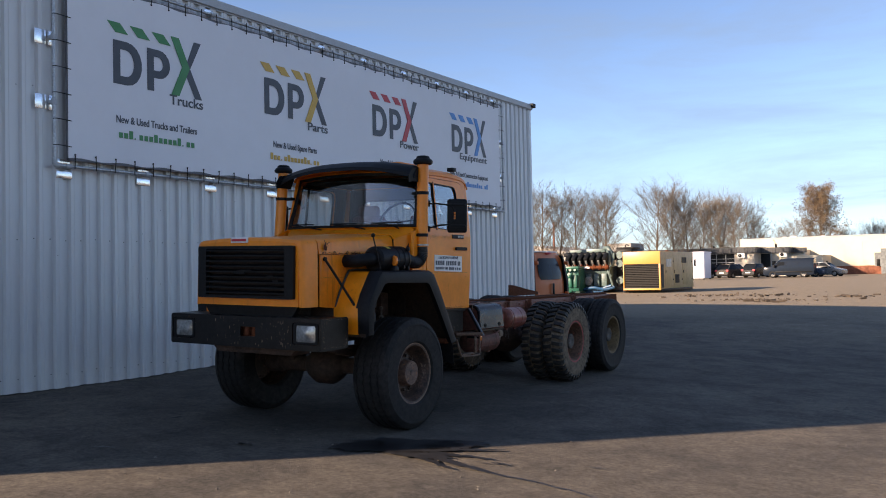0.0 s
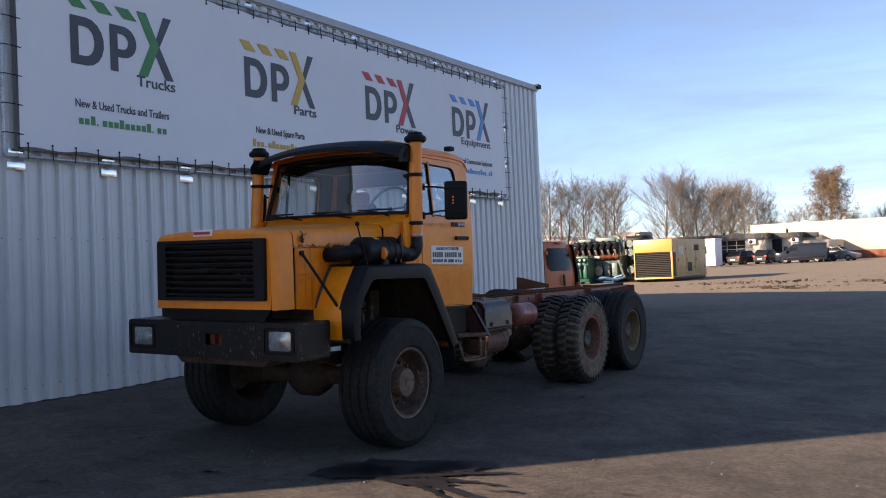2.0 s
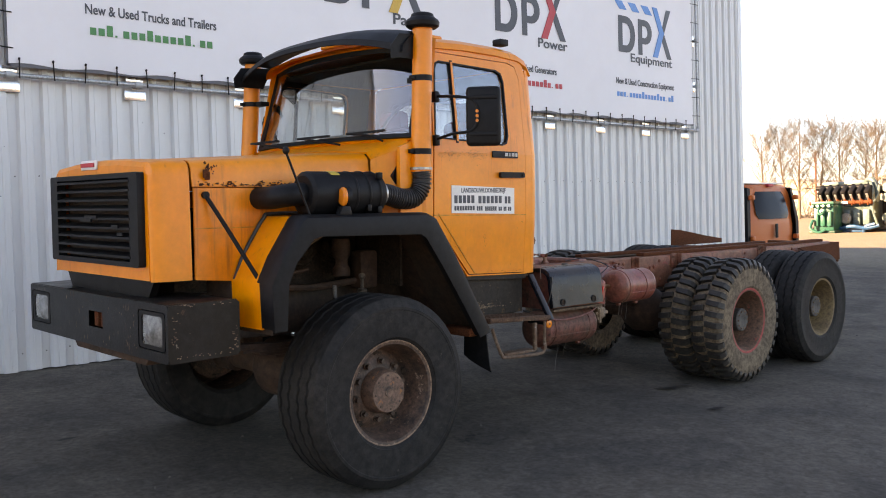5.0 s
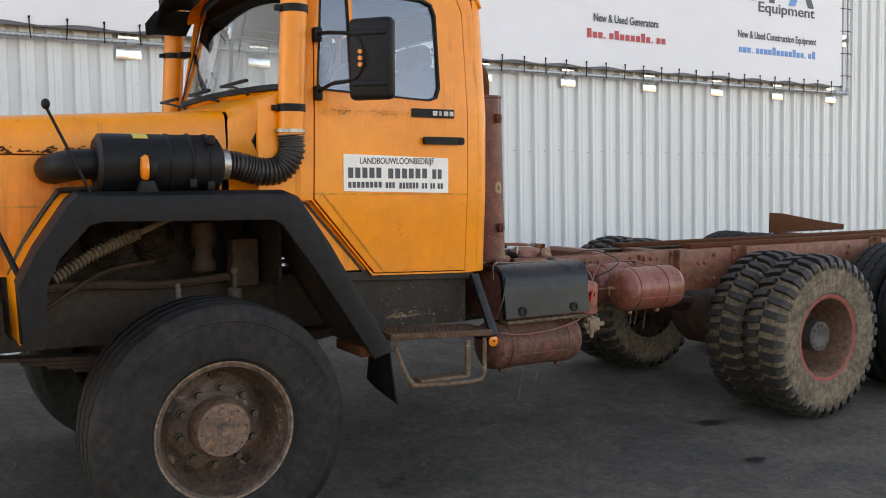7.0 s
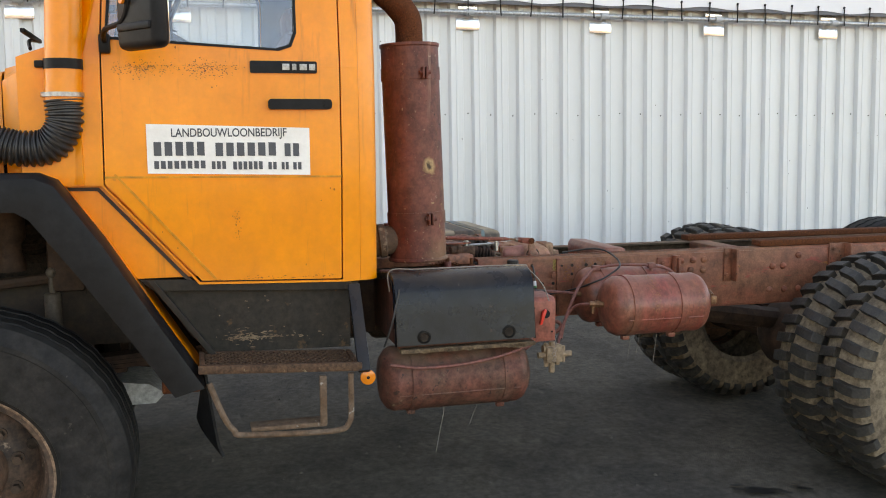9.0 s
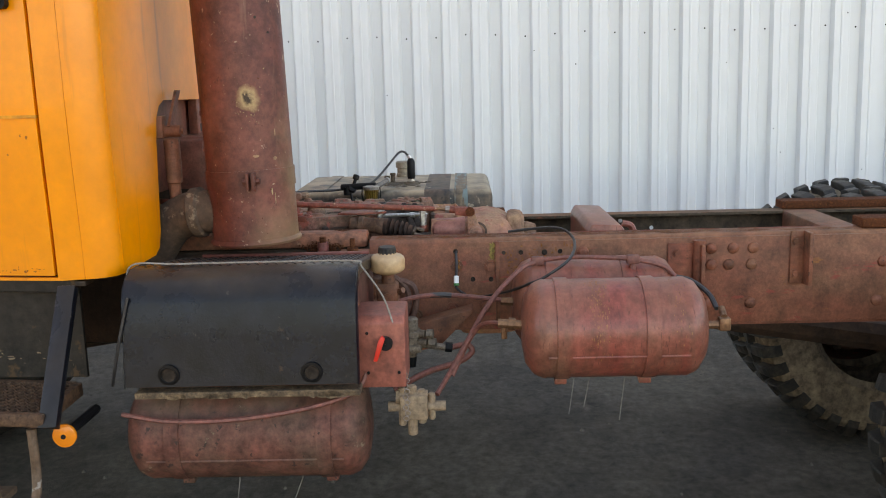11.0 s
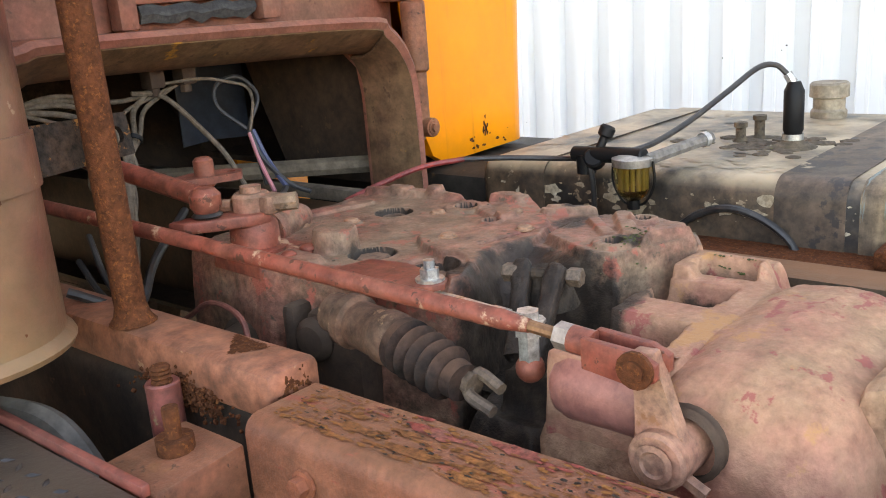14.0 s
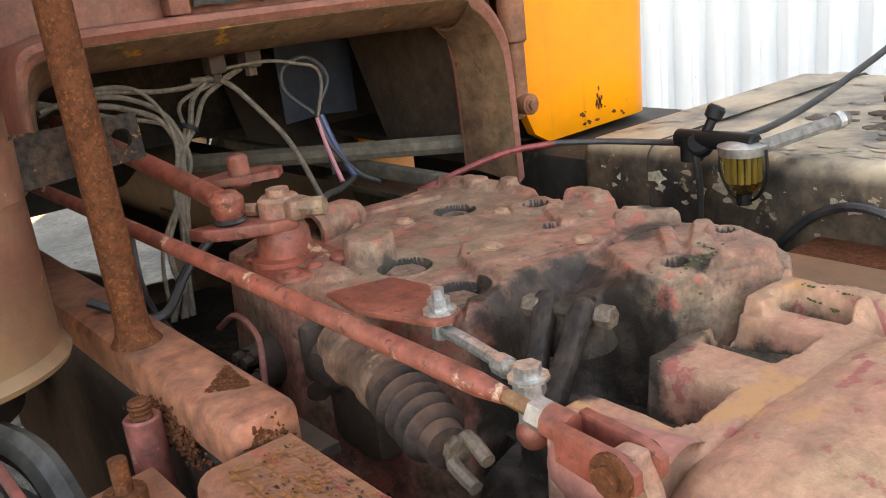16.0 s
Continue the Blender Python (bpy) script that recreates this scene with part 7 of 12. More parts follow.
tube(bm, [sw @ Vector((0, 0, -0.03)), sw @ Vector((0, 0, -0.4))], 0.025, 8)
P("steering_wheel", bm, BLACK_CLEAN)
for x in (0.42, -0.42):
    bm = bmesh.new()
    box(bm, (x - 0.24, 9.25, 1.60), (x + 0.24, 9.70, 1.76), 0.05)
    box(bm, (x - 0.23, 9.60, 1.70), (x + 0.23, 9.74, 2.22), 0.06)
    box(bm, (x - 0.14, 9.62, 2.20), (x + 0.14, 9.72, 2.34), 0.04)
    P("seat", bm, SEAT, "dark red cloth seat")

# --- steps ---
bm = bmesh.new()
prism(bm, [(8.985, 1.182), (9.73, 1.150), (9.73, 0.885), (9.20, 0.895)], 0.85, 0.862, "x")
prism(bm, [(8.96, 1.187), (9.735, 1.154), (9.735, 1.112), (9.01, 1.142)], 0.8625, 0.892, "x", 0.003)
prism(bm, [(8.985, 1.185), (9.012, 1.185), (9.232, 0.885), (9.205, 0.885)], 0.8622, 0.905, "x", 0.003)
P("step_panel", bm, BLACK_RUSTY, "dark scuffed panel behind the step", smooth=False)
def step_z(y):
    """The step sinks a little towards the back."""
    return 0.903 - 0.05 * (y - 9.17)


bm = bmesh.new()
mesh_rows, cols = 9, 22
for j in range(mesh_rows):
    x0 = 0.905 + 0.0225 * j
    for k in range(cols):
        y0 = 9.185 + 0.0243 * k + (0.012 if j % 2 else 0)
        if y0 > 9.70:
            continue
        # one diamond of the expanded metal: a ring of four slanting strands
        o = [(-0.0118, 0.0), (0.0, 0.0140), (0.0118, 0.0), (0.0, -0.0140)]
        ring = []
        for f, dz in ((1.0, -0.004), (1.0, 0.003), (0.72, 0.003), (0.72, -0.004)):
            ring.append([bm.verts.new((x0 + u * f, y0 + v * f, step_z(y0) - 0.004 + dz + (0.004 if u < 0 else 0.0))) for u, v in o])
        for q in range(4):
            A_, B_ = ring[q], ring[(q + 1) % 4]
            for w in range(4):
                bm.faces.new((A_[w], A_[(w + 1) % 4], B_[(w + 1) % 4], B_[w]))
GRATING = worn("rusty_grating", (0.120, 0.060, 0.034), (0.046, 0.026, 0.017), 20, 0.75, spot=(0.23, 0.16, 0.10), spot_at=0.63, spot_scale=30, bump=0.5, grain=120, mid=0.45, spec=0.3)
grating = P("step_grating", bm, GRATING, "rusty expanded-metal step", smooth=False)
bm = bmesh.new()
for y0, y1, x0, x1 in ((9.160, 9.178, 0.885, 1.10), (9.707, 9.725, 0.885, 1.10)):
    prism(bm, [(y0, step_z(y0) - 0.03), (y1, step_z(y1) - 0.03), (y1, step_z(y1) + 0.004), (y0, step_z(y0) + 0.004)], x0, x1, "x", 0.002)
prism(bm, [(9.155, step_z(9.155) - 0.026), (9.73, step_z(9.73) - 0.026), (9.73, step_z(9.73) + 0.005), (9.155, step_z(9.155) + 0.005)], 1.1002, 1.122, "x", 0.004)
prism(bm, [(9.18, step_z(9.18) - 0.02), (9.705, step_z(9.705) - 0.02), (9.705, step_z(9.705) + 0.002), (9.18, step_z(9.18) + 0.002)], 0.872, 0.892, "x", 0.002)
P("step_rim", bm, GRATING, "bent rusty edge of the step", grating)
# worn bare line and scuffs on the panel above the step
bm = bmesh.new()
rng = random.Random(77)
for k in range(240):
    y = rng.choice((rng.uniform(9.26, 9.46), rng.gauss(9.40, 0.10), rng.gauss(9.34, 0.03)))
    z = rng.choice((rng.gauss(0.946, 0.006), rng.gauss(0.955, 0.016), rng.gauss(1.07, 0.015) if k % 13 == 0 else 0.944))
    if 9.17 < y < 9.70:
        flake(bm, (0.8628 + 0.000003 * k, y, z), (0, 1, 0), (0, 0, 1), rng.uniform(0.001, 0.011), rng.uniform(0.0006, 0.0035), rng, 9)
P("rust_patch", bm, worn("bare_scuff", (0.23, 0.155, 0.095), (0.11, 0.060, 0.034), 24, 0.8, amount=1.0, mid=0.4), "scuffed bare metal and rust", smooth=False)
bm = bmesh.new()
tube(bm, [(1.10, 9.19, 0.84), (1.11, 9.235, 0.72), (1.11, 9.27, 0.665), (1.11, 9.31, 0.645), (1.11, 9.62, 0.632), (1.11, 9.68, 0.66), (1.10, 9.69, 0.72), (1.10, 9.69, 0.84)], 0.011, 8, 4)
box(bm, (1.02, 9.33, 0.648), (1.10, 9.60, 0.666), 0.004)
box(bm, (1.095, 9.575, 0.66), (1.115, 9.60, 0.84), 0.002)
P("lower_step", bm, worn("bare_step", (0.12, 0.065, 0.038), (0.22, 0.16, 0.12), 10, 0.65, bump=0.3, chips=(0.30, 0.27, 0.24), chip_at=0.66, spec=0.25), "bent rusty rod step")
bm = bmesh.new()
box(bm, (-0.012, -0.022, 0), (0.012, 0.022, 0.345), 0.003, frame_along((1.115, 9.738, 0.845), (0.925, 9.735, 1.150)) @ pose(0, 0, 0, 0, 90, 0))
P("step_stay", bm, BLUE_BLACK)
bm = bmesh.new()
lathe(bm, [(0, 0.0005), (0, 0.028), (0.008, 0.028), (0.011, 0.020), (0.012, 0.0005)], Matrix.Translation((1.075, 9.757, 0.814)), 20)
mk = P("side_reflector", bm, AMBER, "round amber reflector")
bm = bmesh.new()
cyl(bm, (0.9, 9.76, 0.814), (1.075, 9.757, 0.814), 0.012, seg=8)
cyl(bm, (1.086, 9.757, 0.814), (1.089, 9.757, 0.814), 0.006, seg=8)
P("reflector_stem", bm, BLACK_CLEAN, parent=mk)

# --- exhaust stack ---
MA, MB = Vector((0.478, 10.098, 1.165)), Vector((0.470, 10.070, 2.085))
MM = frame_along(MA, MB)
ML = (MB - MA).length
bm = bmesh.new()
lathe(bm, [(0, 0.0005), (0, 0.112), (0, 0.128), (0.006, 0.131), (0.012, 0.128), (0.016, 0.1225), (ML - 0.016, 0.1225), (ML - 0.012, 0.127), (ML, 0.127), (ML, 0.11), (ML - 0.004, 0.06), (ML - 0.004, 0.0005)], MM, 48)
muf = P("muffler", bm, MUFFLER, "upright red-brown exhaust muffler with a burnt patch")
for z in (0.185, 0.795):
    bm = bmesh.new()
    lathe(bm, [(z - 0.026, 0.1225), (z - 0.026, 0.126), (z + 0.026, 0.126), (z + 0.026, 0.1225)], MM, 48)
    c = MM @ Vector((z, 0, 0))
    box(bm, (c.x + 0.105, c.y + 0.018, c.z - 0.026), (c.x + 0.150, c.y + 0.026, c.z + 0.024), 0.002)
    box(bm, (c.x + 0.105, c.y + 0.034, c.z - 0.026), (c.x + 0.148, c.y + 0.042, c.z + 0.024), 0.002)
    bolt(bm, (c.x + 0.134, c.y + 0.042, c.z), (0, 1, 0), 0.009, 0.010)
    bolt(bm, (c.x + 0.134, c.y + 0.018, c.z), (0, -1, 0), 0.009, 0.008)
    P("muffler_band", bm, MUFFLER, parent=muf)


def patch(z, a, rz, ra, seed, mat_, name, lift):
    """A ragged spot lying on the muffler, at height z and angle a."""
    bm = bmesh.new()
    c = None
    pts = []
    for k in range(30):
        t = 2 * math.pi * k / 30
        f = 1 + 0.3 * noise.noise((math.cos(t) * 1.7 + seed, math.sin(t) * 1.7, seed)) + 0.15 * noise.noise((math.cos(t) * 5, math.sin(t) * 5, seed))
        pts.append((z + rz * f * math.sin(t), a + ra * f * math.cos(t)))
    rings = []
    for s in (0.02, 0.35, 0.7, 1.0):
        rings.append([(z + (u - z) * s, a + (w - a) * s) for u, w in pts])
    def on(u, w):
        return MM @ Vector((u, (0.1225 + lift) * math.cos(w), (0.1225 + lift) * math.sin(w)))
    skin(bm, [[on(u, w) for u, w in r] for r in rings], 0, close=True)
    return P(name, bm, mat_, parent=muf)


def ang(v):
    q = MM.inverted() @ (MM @ Vector((0.4, 0, 0)) + Vector(v))
    return math.atan2(q.z, q.y)


A0 = ang((1, 0.35, 0))
SCORCH = worn("scorched_primer", (0.42, 0.29, 0.15), (0.27, 0.13, 0.07), 18, 0.8, bump=0.3, amount=0.9)
scorched(MUFFLER, MM @ Vector((0.405, 0.1225 * math.cos(A0), 0.1225 * math.sin(A0))), 0.038, (0.44, 0.28, 0.13), (0.030, 0.016, 0.010))
rng = random.Random(41)
for mat_, count, lift, name in ((SCORCH, 40, 0.0010, "burnt_fleck"), (worn("bare_fleck", (0.32, 0.17, 0.11), (0.22, 0.10, 0.07), 30, 0.6), 90, 0.0008, "worn_fleck"), (RUST, 60, 0.0009, "rust_fleck")):
    bm = bmesh.new()
    for k in range(count):
        near = name == "burnt_fleck"
        u = rng.gauss(0.395, 0.035) if near else rng.choice((rng.uniform(0.02, 0.17), rng.uniform(0.2, 0.85)))
        w = A0 + (rng.gauss(0, 0.17) if near else rng.uniform(-1.5, 1.7))
        n_ = (MM.to_3x3() @ Vector((0, math.cos(w), math.sin(w)))).normalized()
        t_ = (MM.to_3x3() @ Vector((0, -math.sin(w), math.cos(w)))).normalized()
        a_ = (MM.to_3x3() @ Vector((1, 0, 0))).normalized()
        flake(bm, MM @ Vector((u, 0, 0)) + n_ * (0.1225 + lift), a_, t_, rng.uniform(0.0006, 0.0036), rng.uniform(0.0005, 0.0022), rng, 9)
    tagged(P(name, bm, mat_, parent=muf, smooth=False), kind="stuff")
for k, (z, da, rz, ra) in enumerate(((0.15, 0.35, 0.010, 0.018), (0.13, 0.42, 0.016, 0.012), (0.24, 0.5, 0.005, 0.05), (0.25, 0.05, 0.004, 0.07), (0.31, 0.55, 0.010, 0.014), (0.62, 0.3, 0.004, 0.03), (0.58, 0.6, 0.003, 0.04))):
    patch(z, A0 + da, rz, ra, 6.0 + k, SCORCH if k < 5 else GREASE, "scratch", 0.0007)
bm = bmesh.new()
tube(bm, [(0.470, 10.070, 2.07), (0.470, 10.070, 2.14), (0.470, 10.060, 2.20), (0.475, 10.01, 2.26), (0.48, 9.955, 2.31), (0.48, 9.925, 2.40), (0.48, 9.92, 2.70)], 0.058, 20, 5)
P("tail_pipe", bm, RUST, "rusty bent tail pipe", muf)
bm = bmesh.new()
tube(bm, [(0.48, 10.06, 1.255), (0.485, 9.97, 1.255), (0.47, 9.90, 1.245), (0.44, 9.83, 1.20), (0.41, 9.76, 1.10), (0.40, 9.72, 0.98)], 0.062, 20, 6)
lathe(bm, [(0, 0.062), (0.006, 0.072), (0.03, 0.072), (0.036, 0.062)], frame_along((0.484, 9.955, 1.254), (0.478, 9.90, 1.248)), 24)
P("exhaust_elbow", bm, worn("scorched_pipe", (0.125, 0.072, 0.046), (0.062, 0.040, 0.029), 9, 0.85, spot=(0.26, 0.18, 0.12), spot_at=0.6, bump=0.4), "scorched exhaust elbow", muf)
# post and strap that hold the stack
bm = bmesh.new()
cyl(bm, (0.297, 10.152, 1.155), (0.300, 10.140, 2.02), 0.0170, seg=18)
lathe(bm, [(0, 0.026), (0.008, 0.020), (0.02, 0.0172)], pose(0.297, 10.152, 1.157, 0, -90, 0), 16)
P("stack_post", bm, RUST, "pitted rusty post")
bm = bmesh.new()
window_panel(bm, [(-0.005, -0.026), (0.15, -0.022), (0.155, 0.026), (0.0, 0.026)], [rounded(0.115, -0.008, 0.140, 0.012, 0.009, 3)[::-1]], -0.003, 0.003, "z")
bmesh.ops.transform(bm, matrix=frame_along((0.366, 10.138, 1.353), (0.215, 10.078, 1.346)) @ pose(0, 0, 0, 90, 0, 0), verts=bm.verts)
P("stack_strap", bm, worn("flaking_strap", (0.024, 0.019, 0.016), (0.070, 0.036, 0.022), 26, 0.8, spot=(0.34, 0.125, 0.032), spot_at=0.56, spot_scale=22, bump=0.5, amount=0.8, mid=0.5, spec=0.15), "flaking strap with a slot", smooth=False)
bm = bmesh.new()
box(bm, (0.252, 9.55, 1.108), (0.318, 10.402, 1.156), 0.010, None, 2)
beam = P("sub_beam", bm, worn("beam_paint", (0.30, 0.092, 0.050), (0.25, 0.105, 0.058), 7, 0.6, spot=(0.06, 0.030, 0.018), spot_at=0.66, spot_scale=12, bump=0.4, mid=0.45, dust=(0.31, 0.14, 0.085), dust_amount=0.3, contrast=0.6, chips=(0.37, 0.19, 0.11), chip_at=0.68, chip_scale=20), "red-brown beam laid along the rail")
rng = random.Random(58)
bm = bmesh.new()
for k in range(420):
    u, v = rng.random(), rng.random()
    if u + v > 1:
        u, v = 1 - u, 1 - v
    flake(bm, (0.262 + 0.040 * u + 0.006 * v, 10.285 + 0.041 * u + 0.063 * v, 1.1565 + 0.000002 * k), (1, 0, 0), (0, 1, 0), rng.uniform(0.001, 0.003), rng.uniform(0.001, 0.003), rng, 8)
for k in range(60):
    flake(bm, (rng.gauss(0.286, 0.011), 10.4024 + 0.000006 * k, rng.gauss(1.132, 0.007)), (1, 0, 0), (0, 0, 1), rng.uniform(0.001, 0.004), rng.uniform(0.001, 0.004), rng, 10)
tagged(P("rust_patch", bm, RUST, "pitted rust on the beam", beam, smooth=False), kind="stuff")
bm = bmesh.new()
for k in range(420):
    y, z = rng.gauss(10.265, 0.035), rng.gauss(1.113, 0.009)
    s_ = rng.uniform(0.0008, 0.0022)
    box(bm, (-s_, -s_, -s_), (s_, s_, s_ * 0.5), 0, pose(0.3175 + rng.uniform(0, 0.006) * (1 if z < 1.125 else 0.3), y, z - 0.10 * abs(y - 10.27), rng.uniform(0, 180), rng.uniform(0, 180), rng.uniform(0, 180)))
tagged(P("rust_scale", bm, RUST, smooth=False), "crusted rust flakes", kind="stuff")
bm = bmesh.new()
lathe(bm, [(0, 0.017), (0.15, 0.017), (0.152, 0.015), (0.150, 0.010), (0.150, 0.0005)], pose(0.342, 10.268, 0.98, 0, -90, 0), 20)
tube_ = P("stub_tube", bm, worn("red_tube", (0.25, 0.052, 0.042), (0.17, 0.075, 0.052), 14, 0.5, spot=(0.30, 0.20, 0.10), spot_at=0.62, spot_scale=24, bump=0.25, mid=0.4, relief=0.06), "red welded stub tube with a threaded end")
bm = bmesh.new()
lathe(bm, [(0, 0.0105)] + [(0.0022 * k, 0.0088 + 0.0016 * (k % 2)) for k in range(1, 9)] + [(0.0185, 0.006), (0.019, 0.0005)], pose(0.342, 10.268, 1.130, 0, -90, 0), 14)
P("tube_thread", bm, RUST, parent=tube_)
bm = bmesh.new()
prism(bm, [(0.358, 0.98), (0.358, 1.112), (0.45, 1.106), (0.45, 0.98)], 10.325, 10.413, "y", 0.003)
P("outrigger", bm, REDOX, "red-brown bracket box on the rail")
bm = bmesh.new()
cyl(bm, (0.395, 10.365, 1.108), (0.395, 10.365, 1.122), 0.017, seg=14)
cyl(bm, (0.395, 10.365, 1.122), (0.395, 10.365, 1.150), 0.0075, seg=10)
P("stud", bm, RUST)

# --- battery box ---
BOXP = [(0.466, 1.115), (0.70, 1.147), (0.87, 1.172), (0.915, 1.172), (0.950, 1.160), (0.975, 1.138), (0.988, 1.10), (0.996, 1.02), (1.012, 0.905)]
bm = bmesh.new()
skin(bm, [[(x, y, z) for x, z in BOXP] for y in (9.885, 10.0, 10.2, 10.4, 10.440)], 0.006)
lid = P("battery_box_lid", bm, BLUE_BLACK, "blue-black sheet cover with a tread-plate top")
bm = bmesh.new()
for i in range(16):
    for j in range(24):
        x, y = 0.50 + 0.0255 * i, 9.90 + 0.0232 * j + (0.0116 if i % 2 else 0)
        if y < 10.43:
            z = 1.1150 + 0.1392 * (x - 0.466)
            t = radians(45 if (i + j) % 2 else -45)
            c, s = math.cos(t), math.sin(t)
            vs = [bm.verts.new((x + c * u - s * v, y + s * u + c * v, z + w)) for u, v, w in ((0.0085, 0, 0.0), (0, 0.0032, 0.0), (-0.0085, 0, 0.0), (0, -0.0032, 0.0), (0, 0, 0.0024))]
            for k in range(4):
                bm.faces.new((vs[k], vs[(k + 1) % 4], vs[4]))
tagged(P("tread_stud", bm, worn("worn_tread", (0.012, 0.013, 0.017), (0.055, 0.043, 0.036), 9, 0.4, spec=0.4, mid=0.4), parent=lid), "raised tread pattern", kind="stuff")
bm = bmesh.new()
for y in (9.99, 10.332):
    lathe(bm, [(0, 0.026), (0.004, 0.026), (0.005, 0.019), (0.002, 0.017)], pose(1.0085, y, 0.934, 0, 3, 0), 18)
P("lid_eye", bm, BLACK, parent=lid)
for y, way_ in ((10.4405, 0.003), (9.8845, -0.003)):
    bm = bmesh.new()
    skin(bm, [[(x, y, z) for x, z in BOXP], [(x - 0.004, y + way_, z - 0.004) for x, z in BOXP], [(x * 0.955 + 0.021, y + way_, z - 0.030 + 0.024 * (k / 8) ** 2) for k, (x, z) in enumerate(BOXP)]], 0.002)
    P("lid_flange", bm, BLUE_BLACK, "turned-down edge of the cover", lid)
bm = bmesh.new()
for y in (9.99, 10.332):
    cyl(bm, (1.009, y, 0.934), (1.0105, y, 0.934), 0.017, seg=14)
P("lid_hole", bm, GREASE, parent=lid)
bm = bmesh.new()
prism(bm, [(0.48, 0.885), (0.965, 0.885), (0.968, 1.09), (0.945, 1.135), (0.90, 1.152), (0.48, 1.098)], 9.90, 10.432, "y", 0.004)
P("battery_box", bm, worn("box_red", (0.15, 0.040, 0.028), (0.090, 0.052, 0.037), 5, 0.6, spot=(0.32, 0.10, 0.05), spot_at=0.64, bump=0.25, amount=1.0, chips=(0.03, 0.02, 0.016), chip_at=0.60, chip_scale=40, spec=0.2), "red painted battery box")
bm = bmesh.new()
box(bm, (0.93, 9.90, 0.872), (1.005, 10.445, 0.888), 0.003)
for k in range(30):
    y = 9.92 + 0.51 * random.random()
    s = random.uniform(0.004, 0.012)
    flake(bm, (1.0065, y, 0.878), (0, 1, 0), (0, 0, 1), s * 2, s, random)
P("box_ledge", bm, worn("rust_ledge", (0.20, 0.125, 0.070), (0.060, 0.036, 0.022), 26, 0.85, spot=(0.36, 0.27, 0.18), spot_at=0.64, spot_scale=40, bump=0.6, amount=1.0, mid=0.45), smooth=False)
bm = bmesh.new()
tube(bm, [(0.905, 9.878, 1.10), (0.905, 9.882, 1.18), (0.89, 10.0, 1.180), (0.888, 10.25, 1.180), (0.888, 10.43, 1.178), (0.900, 10.449, 1.165), (0.935, 10.50, 1.10), (0.945, 10.525, 1.03)], 0.0024, 6, 6)
P("tie_wire", bm, worn("twisted_wire", (0.30, 0.26, 0.22), (0.12, 0.10, 0.09), 60, 0.7, bump=0.2), "twisted wire tied over the cover")
bm = bmesh.new()
tube(bm, [(0.99, 9.90, 1.12), (1.0, 9.87, 1.0), (0.98, 9.84, 0.90)], 0.004, 6, 4)
P("hanging_wire", bm, BLACK_HOSE)
# air tank under it
LONG = lambda x, z: Matrix(((0, 0, 1, x), (1, 0, 0, 0), (0, 1, 0, z), (0, 0, 0, 1)))


def vessel(name, label, x, z, r, y0, y1, bands, mat_):
    bm = bmesh.new()
    lathe(bm, [(y0, 0.0005), (y0, r * 0.35), (y0 + 0.008, r * 0.7), (y0 + 0.028, r * 0.92), (y0 + 0.05, r), (y0 + 0.055, r * 1.008), (y0 + 0.062, r), (y1 - 0.062, r), (y1 - 0.055, r * 1.008), (y1 - 0.05, r), (y1 - 0.028, r * 0.92), (y1 - 0.008, r * 0.7), (y1, r * 0.35), (y1, 0.0005)], LONG(x, z), 40)
    v = P(name, bm, mat_, label)
    for y in bands:
        bm = bmesh.new()
        lathe(bm, [(y - 0.018, r), (y - 0.018, r + 0.004), (y + 0.018, r + 0.004), (y + 0.018, r)], LONG(x, z), 40)
        box(bm, (x - 0.014, y - 0.016, z - r - 0.022), (x + 0.014, y + 0.016, z - r - 0.002), 0.003)
        P("tank_band", bm, mat_, parent=v)
    bm = bmesh.new()
    cyl(bm, (x + r * 0.94, y0 + 0.06, z - r * 0.35), (x + r * 0.94, y1 - 0.06, z - r * 0.35), 0.0035, seg=6)
    P("weld_seam", bm, mat_, parent=v)
    return v


low = vessel("air_tank", "dented red-brown air tank below the battery box", 0.85, 0.742, 0.128, 9.842, 10.452, (9.97, 10.345), TANK_BROWN)
bm = bmesh.new()
tube(bm, [(0.99, 9.86, 0.83), (0.995, 9.98, 0.812), (0.995, 10.15, 0.815), (0.985, 10.32, 0.838), (0.96, 10.43, 0.87), (0.93, 10.46, 0.93)], 0.006, 6, 5)
P("air_line", bm, RED_HOSE)
bm = bmesh.new()
for x, y, l in ((0.86, 10.10, 0.17), (0.80, 10.26, 0.09)):
    tube(bm, [(x, y, 0.618), (x + 0.006, y + 0.004, 0.60), (x, y - 0.012, 0.60 - l * 0.5), (x + 0.004, y - 0.03, 0.60 - l)], 0.0018, 4, 3)
for x, y, l in ((0.75, 10.98, 0.10), (0.75, 11.02, 0.08), (0.72, 11.12, 0.13)):
    tube(bm, [(x, y, 0.84), (x + 0.004, y + 0.003, 0.82), (x, y - 0.01, 0.82 - l)], 0.0018, 4, 3)
P("hanging_string", bm, GREY_HOSE, "frayed pull cords")

